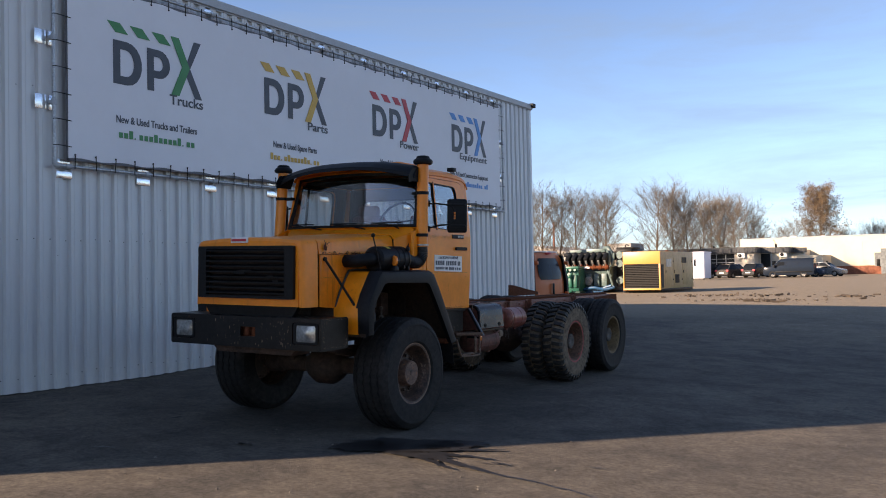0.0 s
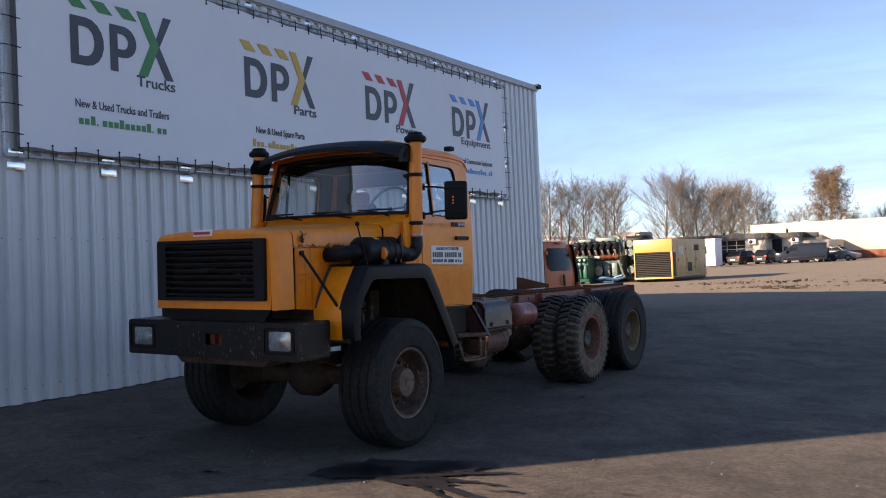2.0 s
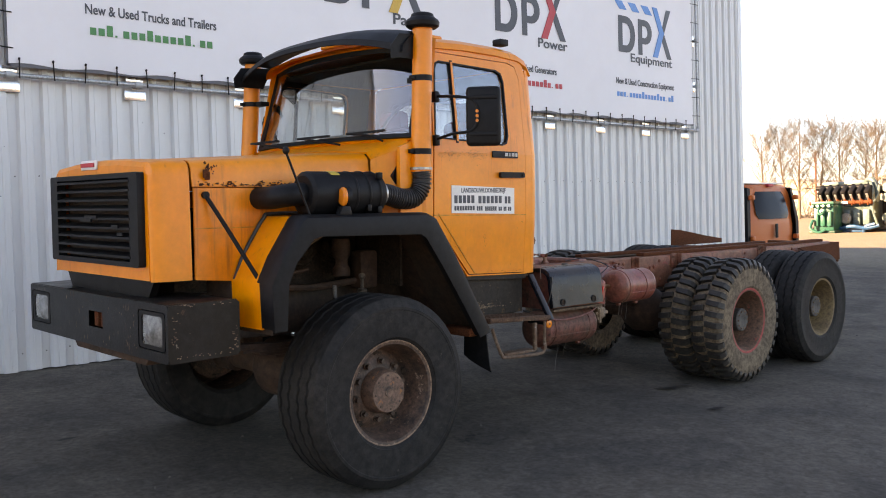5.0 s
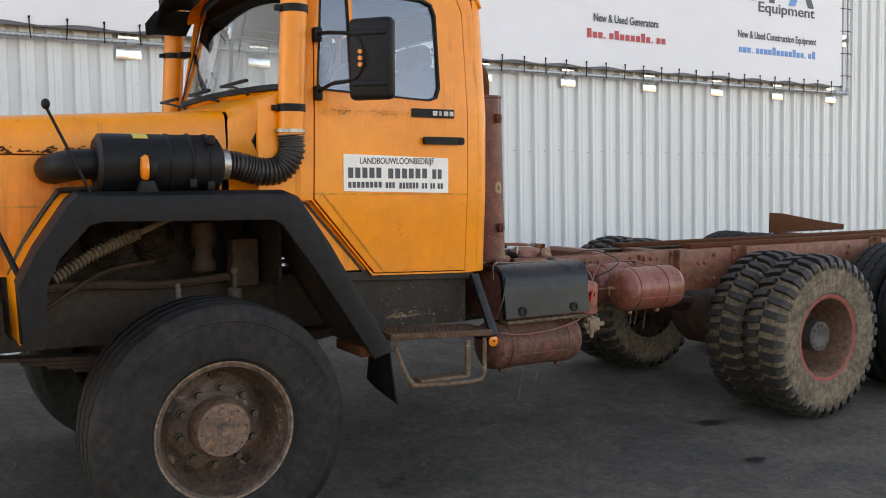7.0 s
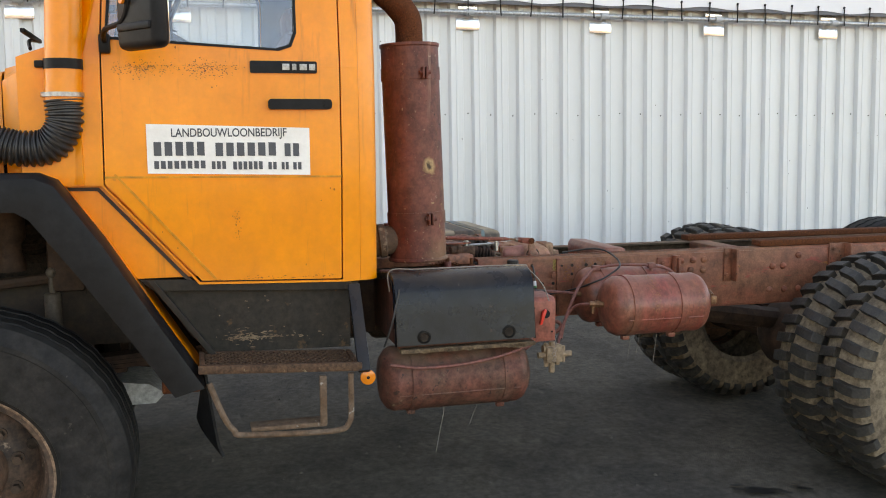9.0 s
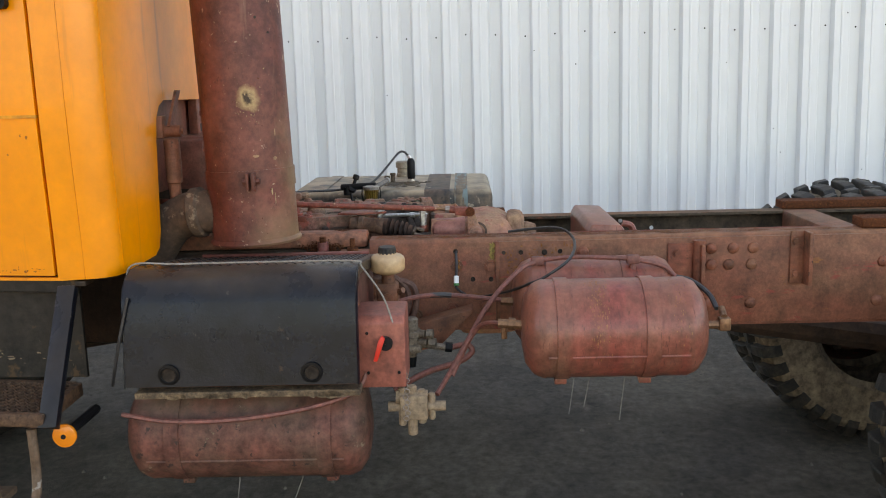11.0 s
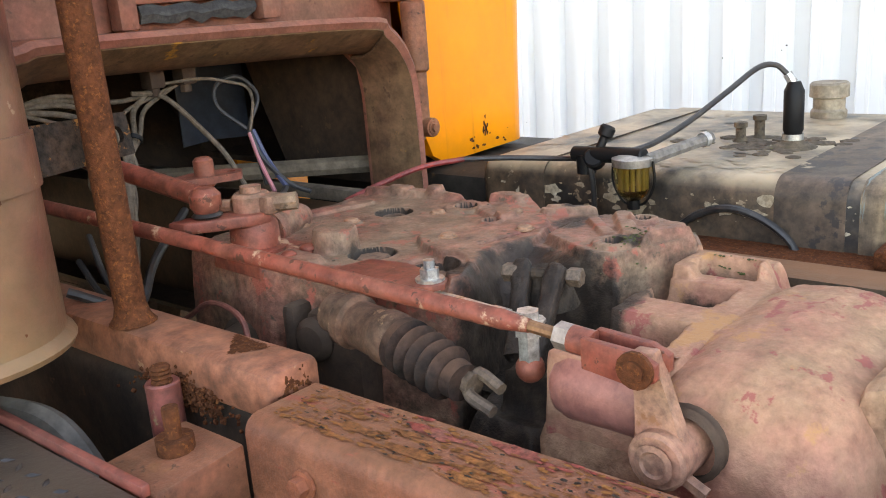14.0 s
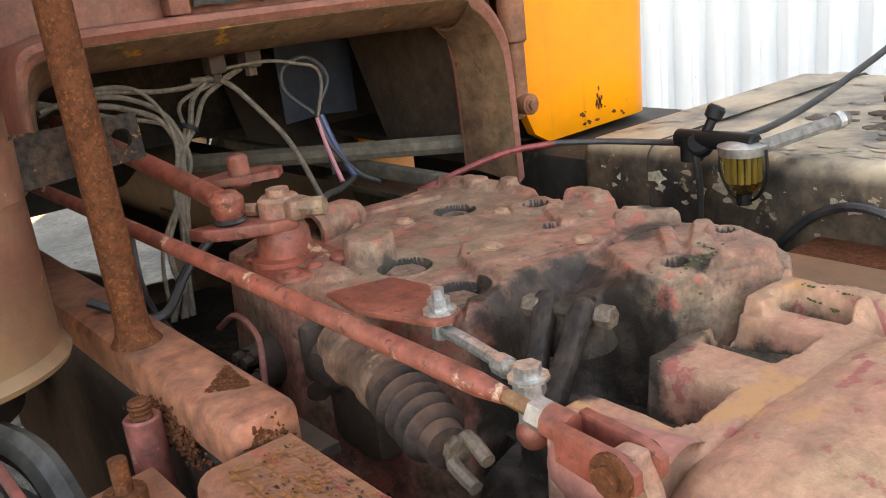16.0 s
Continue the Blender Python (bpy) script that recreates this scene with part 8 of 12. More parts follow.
# --- switch box and valves beside it ---
bm = bmesh.new()
prism(bm, [(0.80, 0.87), (0.945, 0.87), (0.948, 1.035), (0.93, 1.050), (0.80, 1.055)], 10.43, 10.552, "y", 0.006)
swb = P("switch_box", bm, worn("switch_red", (0.33, 0.085, 0.055), (0.24, 0.08, 0.06), 9, 0.55, bump=0.2), "red box with a battery switch")
bm = bmesh.new()
cyl(bm, (0.947, 10.505, 0.985), (0.960, 10.505, 0.985), 0.017, seg=16)
P("switch", bm, BLACK_CLEAN, parent=swb)
for y, z in ((10.46, 1.01), (10.46, 0.91), (10.535, 0.91)):
    bm = bmesh.new()
    cyl(bm, (0.947, y, z), (0.950, y, z), 0.004, seg=8)
    P("screw", bm, BLACK_CLEAN, parent=swb)
bm = bmesh.new()
prism(bm, [(10.475, 0.945), (10.485, 0.945), (10.505, 1.0), (10.497, 1.008), (10.488, 0.995)], 0.958, 0.972, "x", 0.002)
P("switch_lever", bm, RED_PLASTIC, "red switch lever", swb)
bm = bmesh.new()
for k in range(9):
    z = 0.90 - 0.014 * k
    lathe(bm, [(-0.002, 0.006), (0.0, 0.0078), (0.002, 0.006)], pose(0.94, 10.548 + 0.004 * (k % 2), z, 90 * (k % 2), 0, 0), 8)
P("chain", bm, DIRTY_ZINC, "short hanging chain")
bm = bmesh.new()
for y, z, h, r in ((10.535, 0.80, 0.10, 0.010), (10.56, 0.79, 0.13, 0.013), (10.585, 0.80, 0.09, 0.010), (10.61, 0.80, 0.07, 0.009)):
    cyl(bm, (0.885, y, z - h / 2), (0.885, y, z + h / 2), r, seg=12, bevel=0.003)
cyl(bm, (0.885, 10.50, 0.80), (0.885, 10.645, 0.80), 0.013, seg=12)
cyl(bm, (0.885, 10.52, 0.825), (0.885, 10.60, 0.825), 0.017, seg=12)
box(bm, (0.86, 10.53, 0.77), (0.91, 10.60, 0.835), 0.006)
P("valve_block", bm, worn("dusty_brass", (0.28, 0.19, 0.12), (0.17, 0.11, 0.07), 20, 0.7, bump=0.3), "dusty brass valve block")
bm = bmesh.new()
lathe(bm, [(0, 0.0005), (0, 0.016), (0.004, 0.021), (0.035, 0.021), (0.038, 0.030), (0.052, 0.030), (0.055, 0.024), (0.09, 0.026), (0.095, 0.018), (0.11, 0.014), (0.125, 0.012), (0.125, 0.0005)], pose(0.605, 10.545, 0.958, 0, 90, 0), 20)
for dy, dz in ((-0.045, -0.07), (0.045, -0.07), (0.04, -0.045), (-0.035, -0.05)):
    cyl(bm, (0.605, 10.545, 0.958 + dz), (0.62, 10.545 + dy, 0.958 + dz), 0.011, seg=10)
cyl(bm, (0.605, 10.57, 0.880), (0.60, 10.64, 0.868), 0.010, seg=10)
for a in range(6):
    c, q = math.cos(a * math.pi / 3), math.sin(a * math.pi / 3)
    bolt(bm, (0.605 + 0.024 * c, 10.545 + 0.024 * q, 0.908), (0, 0, 1), 0.0045, 0.012, False)
for dy, dz, l in ((-0.05, -0.072, 0.022), (0.05, -0.072, 0.022), (0.045, -0.046, 0.016)):
    cyl(bm, (0.617, 10.545 + dy, 0.958 + dz), (0.620, 10.545 + dy * 1.4, 0.958 + dz), 0.0145, seg=6)
box(bm, (0.575, 10.515, 0.862), (0.640, 10.575, 0.884), 0.006)
P("relay_valve", bm, worn("grey_alloy", (0.20, 0.155, 0.115), (0.11, 0.075, 0.052), 24, 0.65, 0.2, bump=0.4, mid=0.45), "dirty grey relay valve")
bm = bmesh.new()
cyl(bm, (0.605, 10.545, 0.845), (0.605, 10.545, 0.815), 0.015, 0.011, seg=12)
cyl(bm, (0.598, 10.64, 0.868), (0.597, 10.66, 0.866), 0.014, seg=6)
P("valve_cap", bm, BLACK_CLEAN)
bm = bmesh.new()
prism(bm, [(10.42, 0.87), (10.72, 0.95), (10.72, 0.94), (10.62, 0.84), (10.42, 0.80)], 0.42, 0.50, "x", 0.002)
P("valve_bracket", bm, REDOX)
# fluid reservoir
bm = bmesh.new()
lathe(bm, [(0, 0.0005), (0, 0.026), (0.004, 0.036), (0.011, 0.046), (0.016, 0.048), (0.040, 0.0485), (0.047, 0.046), (0.053, 0.039), (0.056, 0.026), (0.06, 0.024), (0.06, 0.0005)], pose(0.612, 10.487, 1.086, 0, -90, 0), 28)
res = P("fluid_reservoir", bm, CREAM, "yellowed plastic fluid reservoir with a black cap")
bm = bmesh.new()
rings = []
for h, r, rib in ((0.0, 0.0245, 0.0009), (0.0125, 0.0245, 0.0009), (0.0145, 0.0244, 0.0), (0.019, 0.0225, 0.0), (0.020, 0.0120, 0.0), (0.0195, 0.0010, 0.0)):
    rings.append([(0.612 + (r + (rib if k % 4 < 2 else -rib)) * math.cos(2 * math.pi * k / 56), 10.487 + (r + (rib if k % 4 < 2 else -rib)) * math.sin(2 * math.pi * k / 56), 1.143 + h) for k in range(56)])
skin(bm, rings, close=True)
P("reservoir_cap", bm, worn("dusty_cap", (0.012, 0.012, 0.013), (0.045, 0.037, 0.030), 30, 0.55, bump=0.1, spec=0.25, dust=(0.085, 0.066, 0.052), dust_amount=0.7), parent=res)
bm = bmesh.new()
cyl(bm, (0.612, 10.487, 1.086), (0.612, 10.487, 1.05), 0.018, seg=14)
box(bm, (0.585, 10.455, 1.00), (0.635, 10.515, 1.062), 0.008)
cyl(bm, (0.55, 10.487, 1.02), (0.64, 10.487, 1.02), 0.016, seg=14)
cyl(bm, (0.612, 10.50, 1.03), (0.64, 10.53, 1.045), 0.008, seg=8)
box(bm, (0.53, 10.44, 0.985), (0.63, 10.47, 1.0), 0.003)
P("master_cylinder", bm, REDOX, parent=res)
# upper pair of air tanks
t1 = vessel("air_tank", "red air tank with a flaked yellow stripe", 0.772, 0.965, 0.128, 10.845, 11.315, (10.945, 11.165), TANK_RED)
t2 = vessel("air_tank", "dusty red air tank against the chassis rail", 0.512, 0.972, 0.126, 10.835, 11.300, (10.945, 11.155), TANK_RED)
bm = bmesh.new()
rng = random.Random(9)
for k in range(260):
    a, y = radians(rng.gauss(38, 30)), rng.gauss(11.032, 0.012) if k % 4 else rng.gauss(11.235, 0.012)
    s = rng.uniform(0.0004, 0.0019)
    c = Vector((0.772 + 0.1285 * math.cos(a), y, 0.965 + 0.1285 * math.sin(a)))
    flake(bm, c + Vector((math.cos(a), 0, math.sin(a))) * 0.0006, (0, 1, 0), (-math.sin(a), 0, math.cos(a)), s * 0.9, s * 2.6, rng)
P("paint_flake", bm, worn("ochre_flakes", (0.33, 0.135, 0.055), (0.32, 0.085, 0.05), 30, 0.7), parent=t1, smooth=False)
# hoses and fittings
def hose(name, pts, r, mat_, label="", per=6, seg=8):
    bm = bmesh.new()
    tube(bm, pts, r, seg, per)
    return P(name, bm, mat_, label)


hose("air_hose", [(0.552, 10.906, 1.100), (0.585, 10.86, 1.088), (0.62, 10.80, 1.04), (0.66, 10.75, 0.985), (0.70, 10.695, 0.90), (0.74, 10.655, 0.84), (0.80, 10.62, 0.80)], 0.0070, RED_HOSE, "dusty pink air hose")
hose("air_hose", [(0.552, 10.906, 1.102), (0.565, 11.0, 1.112), (0.575, 11.10, 1.110), (0.580, 11.168, 1.105), (0.585, 11.25, 1.085), (0.59, 11.285, 1.055)], 0.0066, RED_HOSE)
hose("air_hose", [(0.59, 11.285, 1.055), (0.60, 11.325, 1.045), (0.65, 11.36, 1.02), (0.70, 11.37, 0.99)], 0.0072, BLACK_HOSE)
hose("air_hose", [(0.64, 10.40, 0.93), (0.61, 10.45, 0.975), (0.58, 10.53, 1.003), (0.56, 10.62, 1.010), (0.55, 10.72, 1.0), (0.549, 10.83, 0.985)], 0.0070, RED_HOSE, "dusty hose with black tape")
hose("tape", [(0.562, 10.60, 1.0095), (0.558, 10.63, 1.010), (0.555, 10.66, 1.007)], 0.0080, BLACK_HOSE)
hose("air_hose", [(0.754, 10.79, 0.976), (0.72, 10.755, 0.968), (0.69, 10.73, 0.945), (0.69, 10.70, 0.90), (0.74, 10.66, 0.83)], 0.0070, RED_HOSE)
hose("brake_pipe", [(0.60, 10.66, 0.868), (0.60, 10.70, 0.875), (0.605, 10.715, 0.855), (0.63, 10.68, 0.835), (0.66, 10.59, 0.815), (0.70, 10.50, 0.78)], 0.0085, RED_HOSE)
for d in (0.0, 0.022):
    hose("coolant_hose", [(0.40, 10.40, 1.055 - d), (0.405, 10.46, 1.045 - d * 0.8), (0.41, 10.515 + d, 1.01), (0.41, 10.53 + d, 0.96), (0.41, 10.51 + d, 0.90), (0.41, 10.46, 0.86)], 0.0095, worn("brown_hose", (0.17, 0.085, 0.065), (0.11, 0.06, 0.048), 16, 0.7, bump=0.15, spec=0.25), "brown rubber hose")
hose("brake_cable", [(0.340, 10.673, 1.096), (0.364, 10.674, 1.092), (0.378, 10.675, 1.062), (0.385, 10.674, 1.037), (0.394, 10.673, 1.010), (0.40, 10.673, 0.996), (0.42, 10.690, 0.983), (0.46, 10.728, 0.977), (0.56, 10.820, 1.016), (0.625, 10.879, 1.053),
                    (0.64, 10.913, 1.070), (0.645, 10.975, 1.113), (0.58, 11.004, 1.133), (0.50, 11.014, 1.149), (0.44, 10.999, 1.165), (0.40, 10.965, 1.170), (0.36, 10.902, 1.161), (0.33, 10.835, 1.149)], 0.0042, BLACK_HOSE, "black cable looped over the rail", 6)
bm = bmesh.new()
cyl(bm, (0.388, 10.674, 1.027), (0.396, 10.673, 1.006), 0.0078, seg=10)
P("cable_ferrule", bm, WHITE)
bm = bmesh.new()
cyl(bm, (0.396, 10.673, 1.005), (0.399, 10.674, 0.999), 0.0080, seg=10)
P("cable_mark", bm, PRINT["green"])
bm = bmesh.new()
for c in ((0.552, 10.906, 1.101), (0.580, 11.168, 1.105)):
    box(bm, (c[0] - 0.012, c[1] - 0.018, c[2] - 0.012), (c[0] + 0.012, c[1] + 0.018, c[2] + 0.012), 0.004)
    cyl(bm, c, (c[0], c[1], c[2] - 0.03), 0.009, seg=8)
P("pipe_tee", bm, RED_HOSE)
bm = bmesh.new()
cyl(bm, (0.754, 10.785, 0.976), (0.76, 10.85, 0.972), 0.013, seg=8)
cyl(bm, (0.756, 10.80, 0.975), (0.756, 10.80, 0.935), 0.008, seg=8)
cyl(bm, (0.755, 10.812, 0.975), (0.756, 10.83, 0.974), 0.0165, seg=6)
cyl(bm, (0.549, 10.80, 0.986), (0.545, 10.85, 0.982), 0.012, seg=6)
cyl(bm, (0.77, 11.31, 0.965), (0.77, 11.365, 0.965), 0.011, seg=8)
box(bm, (0.755, 11.355, 0.95), (0.785, 11.385, 0.985), 0.005)
cyl(bm, (0.77, 11.37, 0.985), (0.735, 11.372, 1.0), 0.009, seg=8)
P("brass_fitting", bm, BRASS)
hose("ground_hose", [(0.47, 9.98, 1.05), (0.46, 10.06, 1.09), (0.44, 10.14, 1.105), (0.42, 10.20, 1.09), (0.41, 10.25, 1.03), (0.41, 10.31, 0.98)], 0.017, worn("old_hose", (0.09, 0.08, 0.07), (0.15, 0.12, 0.09), 10, 0.75, bump=0.2), "thick old hose")
hose("ground_hose", [(0.52, 10.02, 1.02), (0.47, 10.12, 1.055), (0.43, 10.18, 1.03), (0.41, 10.24, 0.96)], 0.014, GREY_HOSE)
bm = bmesh.new()
box(bm, (0.454, 9.93, 1.112), (0.4625, 10.42, 1.123), 0.002)
P("edge_angle", bm, worn("red_edge", (0.26, 0.06, 0.042), (0.18, 0.06, 0.045), 10, 0.5), "bright red edge strip")

# --- gearbox ---
def casting(poly, z0, z1, jitter=0.004, bevel=0.012):
    bm = bmesh.new()
    prism(bm, poly, z0, z1, "z", bevel)
    bmesh.ops.triangulate(bm, faces=bm.faces)
    for k in range(2):
        long = [e for e in bm.edges if e.calc_length() > 0.03]
        bmesh.ops.subdivide_edges(bm, edges=long, cuts=1)
        bmesh.ops.triangulate(bm, faces=bm.faces)
    for v in bm.verts:
        v.co.z += jitter * noise.noise(v.co * 22) + jitter * 0.6 * noise.noise(v.co * 60)
        v.co.x += jitter * 0.5 * noise.noise(v.co * 30 + Vector((5, 0, 0)))
    return bm


def boss(bm, x, y, z, r, h, r2=None, seg=14):
    return lathe(bm, [(0, r * 1.15), (h * 0.3, r), (h * 0.85, r2 or r * 0.92), (h, (r2 or r * 0.92) * 0.85), (h, 0.0005)], pose(x, y, z, 0, -90, 0), seg)


COVER = 1.178


def depth_in(X, Y, poly):
    """How far each point lies inside the outline (negative outside)."""
    inside = np.zeros(X.shape, bool)
    best = np.full(X.shape, 9.0)
    for (ax, ay), (bx, by) in zip(poly, poly[1:] + poly[:1]):
        ex, ey = bx - ax, by - ay
        t = np.clip(((X - ax) * ex + (Y - ay) * ey) / (ex * ex + ey * ey), 0, 1)
        best = np.minimum(best, np.hypot(X - ax - t * ex, Y - ay - t * ey))
        if ay != by:
            inside ^= ((ay > Y) != (by > Y)) & (X < ex * (Y - ay) / (by - ay) + ax)
    return np.where(inside, best, -best)


def ease(v, a, b):
    t = np.clip((v - a) / (b - a), 0, 1)
    return t * t * (3 - 2 * t)


STEP = 0.0023
GX, GY = np.meshgrid(np.arange(-0.305, 0.172, STEP), np.arange(9.975, 10.715, STEP), indexing="ij")
wander = np.array([[noise.noise((x * 14, y * 14, 3.0)) for y in GY[0]] for x in GX[:, 0]])
crumb = np.array([[noise.noise((x * 55, y * 55, 7.0)) for y in GY[0]] for x in GX[:, 0]])
fine = np.array([[noise.noise((x * 150, y * 150, 1.0)) for y in GY[0]] for x in GX[:, 0]])
WX, WY = GX + 0.0012 * wander + 0.0004 * crumb, GY + 0.0007 * crumb
OUTLINE = [(0.135, 10.02), (0.150, 10.19), (0.128, 10.30), (0.118, 10.38), (0.100, 10.44), (0.060, 10.445), (0.000, 10.43), (-0.040, 10.47), (-0.048, 10.545), (-0.10, 10.575), (-0.165, 10.60),
           (-0.205, 10.575), (-0.232, 10.53), (-0.232, 10.48), (-0.215, 10.445), (-0.245, 10.415), (-0.262, 10.385), (-0.235, 10.335), (-0.282, 10.285), (-0.275, 10.215), (-0.232, 10.225), (-0.252, 10.14),
           (-0.262, 10.04), (-0.225, 9.990), (-0.13, 10.005), (-0.06, 9.990), (0.07, 9.985)]
HOLLOW = [(0.060, 10.430), (0.030, 10.416), (-0.008, 10.400), (-0.040, 10.396), (-0.075, 10.410), (-0.080, 10.446), (-0.055, 10.492), (-0.052, 10.545), (-0.030, 10.600), (0.010, 10.600), (0.110, 10.602), (0.150, 10.56), (0.150, 10.46)]
PLATE = [(-0.115, 10.296), (-0.060, 10.272), (-0.028, 10.276), (0.000, 10.310), (0.016, 10.356), (0.040, 10.388), (0.070, 10.404), (0.094, 10.432), (0.055, 10.445), (-0.010, 10.420), (-0.090, 10.420), (-0.150, 10.400), (-0.190, 10.360), (-0.165, 10.310)]
DECK = [(-0.095, 10.424), (-0.152, 10.424), (-0.205, 10.440), (-0.226, 10.500), (-0.200, 10.560), (-0.155, 10.588), (-0.110, 10.560), (-0.060, 10.556), (-0.030, 10.540), (-0.058, 10.490)]
SLAB = [(-0.095, 10.551), (-0.152, 10.540), (-0.162, 10.610), (-0.150, 10.690), (-0.122, 10.690), (-0.124, 10.615), (-0.084, 10.617)]
BED = [(0.160, 10.590), (0.104, 10.588), (0.030, 10.584), (-0.014, 10.580), (-0.050, 10.592), (-0.105, 10.588), (-0.180, 10.590), (-0.195, 10.640), (-0.185, 10.73), (0.160, 10.73)]
POCKETS = ([(0.034, 10.50), (0.036, 10.671), (0.094, 10.678), (0.108, 10.672), (0.104, 10.50)],
           [(-0.016, 10.604), (-0.040, 10.596), (-0.078, 10.593), (-0.076, 10.672), (-0.040, 10.673), (-0.016, 10.668)],
           [(-0.110, 10.604), (-0.142, 10.612), (-0.142, 10.668), (-0.110, 10.675)])
H = np.full(GX.shape, 0.97)
H = H + (COVER - 0.97) * ease(depth_in(WX, WY, OUTLINE), -0.010, 0.007)
H += 0.009 * ease(depth_in(WX, WY, PLATE), -0.001, 0.004) * (H > 1.1)
H += 0.012 * ease(depth_in(WX, WY, DECK), -0.001, 0.005) * (H > 1.1)
# low ridges between the flanges
for x0, y0, x1, y1, w, up in ((-0.225, 10.01, -0.240, 10.13, 0.016, 0.012), (-0.240, 10.13, -0.262, 10.27, 0.018, 0.012), (-0.05, 10.03, -0.16, 10.06, 0.014, 0.006), (-0.19, 10.26, -0.15, 10.33, 0.014, 0.008),
                              (-0.20, 10.47, -0.13, 10.52, 0.013, 0.008), (-0.165, 10.45, -0.115, 10.50, 0.010, 0.007), (0.09, 10.06, 0.10, 10.22, 0.022, 0.010), (-0.215, 10.35, -0.245, 10.40, 0.014, 0.012)):
    d = -depth_in(WX, WY, [(x0, y0), (x1, y1), (x1 + 0.0004, y1)])
    H += 0.75 * up * ease(d, w, w * 0.62) * (H > 1.1)
bore_shade = []
# bosses: place, radius, rise, bore and its depth
for x, y, r, up, bore, deep in ((-0.134, 10.139, 0.034, 0.0006, 0.027, 0.014), (-0.200, 10.220, 0.036, 0.004, 0.016, 0.016), (-0.061, 10.127, 0.015, 0.003, 0, 0), (0.037, 10.264, 0.036, 0.0008, 0.029, 0.013),
                                (-0.126, 10.321, 0.017, 0.002, 0.010, 0.012), (0.073, 10.289, 0.010, 0.0, 0.007, 0.008), (0.052, 10.368, 0.046, -0.004, 0.035, 0.013), (0.040, 10.204, 0.031, 0.028, 0, 0),
                                (-0.237, 10.062, 0.021, 0.004, 0, 0), (-0.252, 10.250, 0.026, 0.002, 0, 0), (-0.238, 10.352, 0.020, 0.003, 0, 0)):
    d = np.hypot(WX - x, WY - y)
    H += up * ease(d, r, r * 0.88) * (H > 1.1)
    if bore:
        H -= deep * ease(d, bore, bore * 0.94) * (H > 1.1)
        bore_shade.append((x, y, bore))
for x, y, r, up, bore, deep in ((-0.087, 10.522, 0.026, 0.014, 0.012, 0.014), (-0.120, 10.538, 0.014, 0.012, 0, 0), (-0.150, 10.500, 0.013, 0.010, 0, 0), (-0.190, 10.505, 0.020, 0.014, 0.010, 0.008), (-0.175, 10.548, 0.020, 0.012, 0, 0), (-0.145, 10.035, 0.014, 0.008, 0, 0)):
    d = np.hypot(WX - x, WY - y)
    H += 0.36 * up * ease(d, r, r * 0.86) * (H > 1.1)
    if bore:
        H -= deep * ease(d, bore, bore * 0.88) * (H > 1.1)
        bore_shade.append((x, y, bore))
# a joint between two castings
d = np.minimum(-depth_in(WX, WY, [(-0.032, 10.376), (-0.097, 10.390), (-0.097, 10.3904)]), -depth_in(WX, WY, [(-0.097, 10.390), (-0.202, 10.413), (-0.202, 10.4134)]))
H -= 0.008 * ease(d, 0.0042, 0.001) * (H > 1.1)
# the oily hollow, its floor sinking towards the rail
inner = ease(depth_in(WX, WY, HOLLOW), -0.004, 0.030)
floor_ = 1.160 - 0.42 * np.clip(GX + 0.05, 0, 1) - 0.05 * np.clip(GY - 10.46, 0, 1) + 0.006 * wander + 0.0032 * crumb + 0.0012 * fine
H = H * (1 - inner) + np.minimum(np.maximum(H, 1.06), floor_) * inner
H += 0.020 * ease(np.hypot(WX - 0.03, WY - 10.505), 0.050, 0.018)
# ribbed bed behind it, with open pockets
bed = ease(depth_in(WX, WY, BED), -0.004, 0.005)
H = H * (1 - bed) + np.maximum(H, 1.163) * bed
H += 0.012 * ease(depth_in(WX, WY, SLAB), -0.003, 0.005)
pocketed = np.zeros(GX.shape)
for k, poly in enumerate(POCKETS):
    q = ease(depth_in(WX, WY, poly), -0.002, 0.004)
    H = H * (1 - q) + (1.105 if k == 0 else 1.128) * q + 0.004 * crumb * q
    pocketed = np.maximum(pocketed, q)
H += 0.0008 * wander + 0.0004 * crumb + 0.0003 * fine
H -= 0.030 * ease(GY, 10.701, 10.716) + 0.05 * ease(np.abs(GX - 0.004), 0.105, 0.165) * ease(GY, 10.672, 10.700)
nx, ny = GX.shape
# mask: oil in hollow and patches, dark pockets, shade painted into the bores
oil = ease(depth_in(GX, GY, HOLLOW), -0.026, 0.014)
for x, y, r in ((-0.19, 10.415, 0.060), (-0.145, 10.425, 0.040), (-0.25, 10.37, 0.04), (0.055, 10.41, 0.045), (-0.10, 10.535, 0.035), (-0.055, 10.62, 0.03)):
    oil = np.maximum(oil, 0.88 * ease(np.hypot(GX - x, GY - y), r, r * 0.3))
oil = np.maximum(oil, 0.95 * pocketed)
for x, y, r in bore_shade:
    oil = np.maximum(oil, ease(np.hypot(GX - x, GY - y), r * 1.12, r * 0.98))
verts = np.stack([GX, GY, H], -1).reshape(-1, 3)
faces, which = [], []
for i in range(nx - 1):
    for j in range(ny - 1):
        if max(H[i, j], H[i + 1, j], H[i, j + 1], H[i + 1, j + 1]) < 0.974:
            continue
        faces.append((i * ny + j, (i + 1) * ny + j, (i + 1) * ny + j + 1, i * ny + j + 1))
        which.append(1 if pocketed[i, j] > 0.65 and bed[i, j] > 0.5 else 2 if bed[i, j] > 0.5 else 0)
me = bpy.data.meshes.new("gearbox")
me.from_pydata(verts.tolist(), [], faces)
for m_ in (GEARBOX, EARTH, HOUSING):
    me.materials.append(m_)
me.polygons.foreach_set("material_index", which)
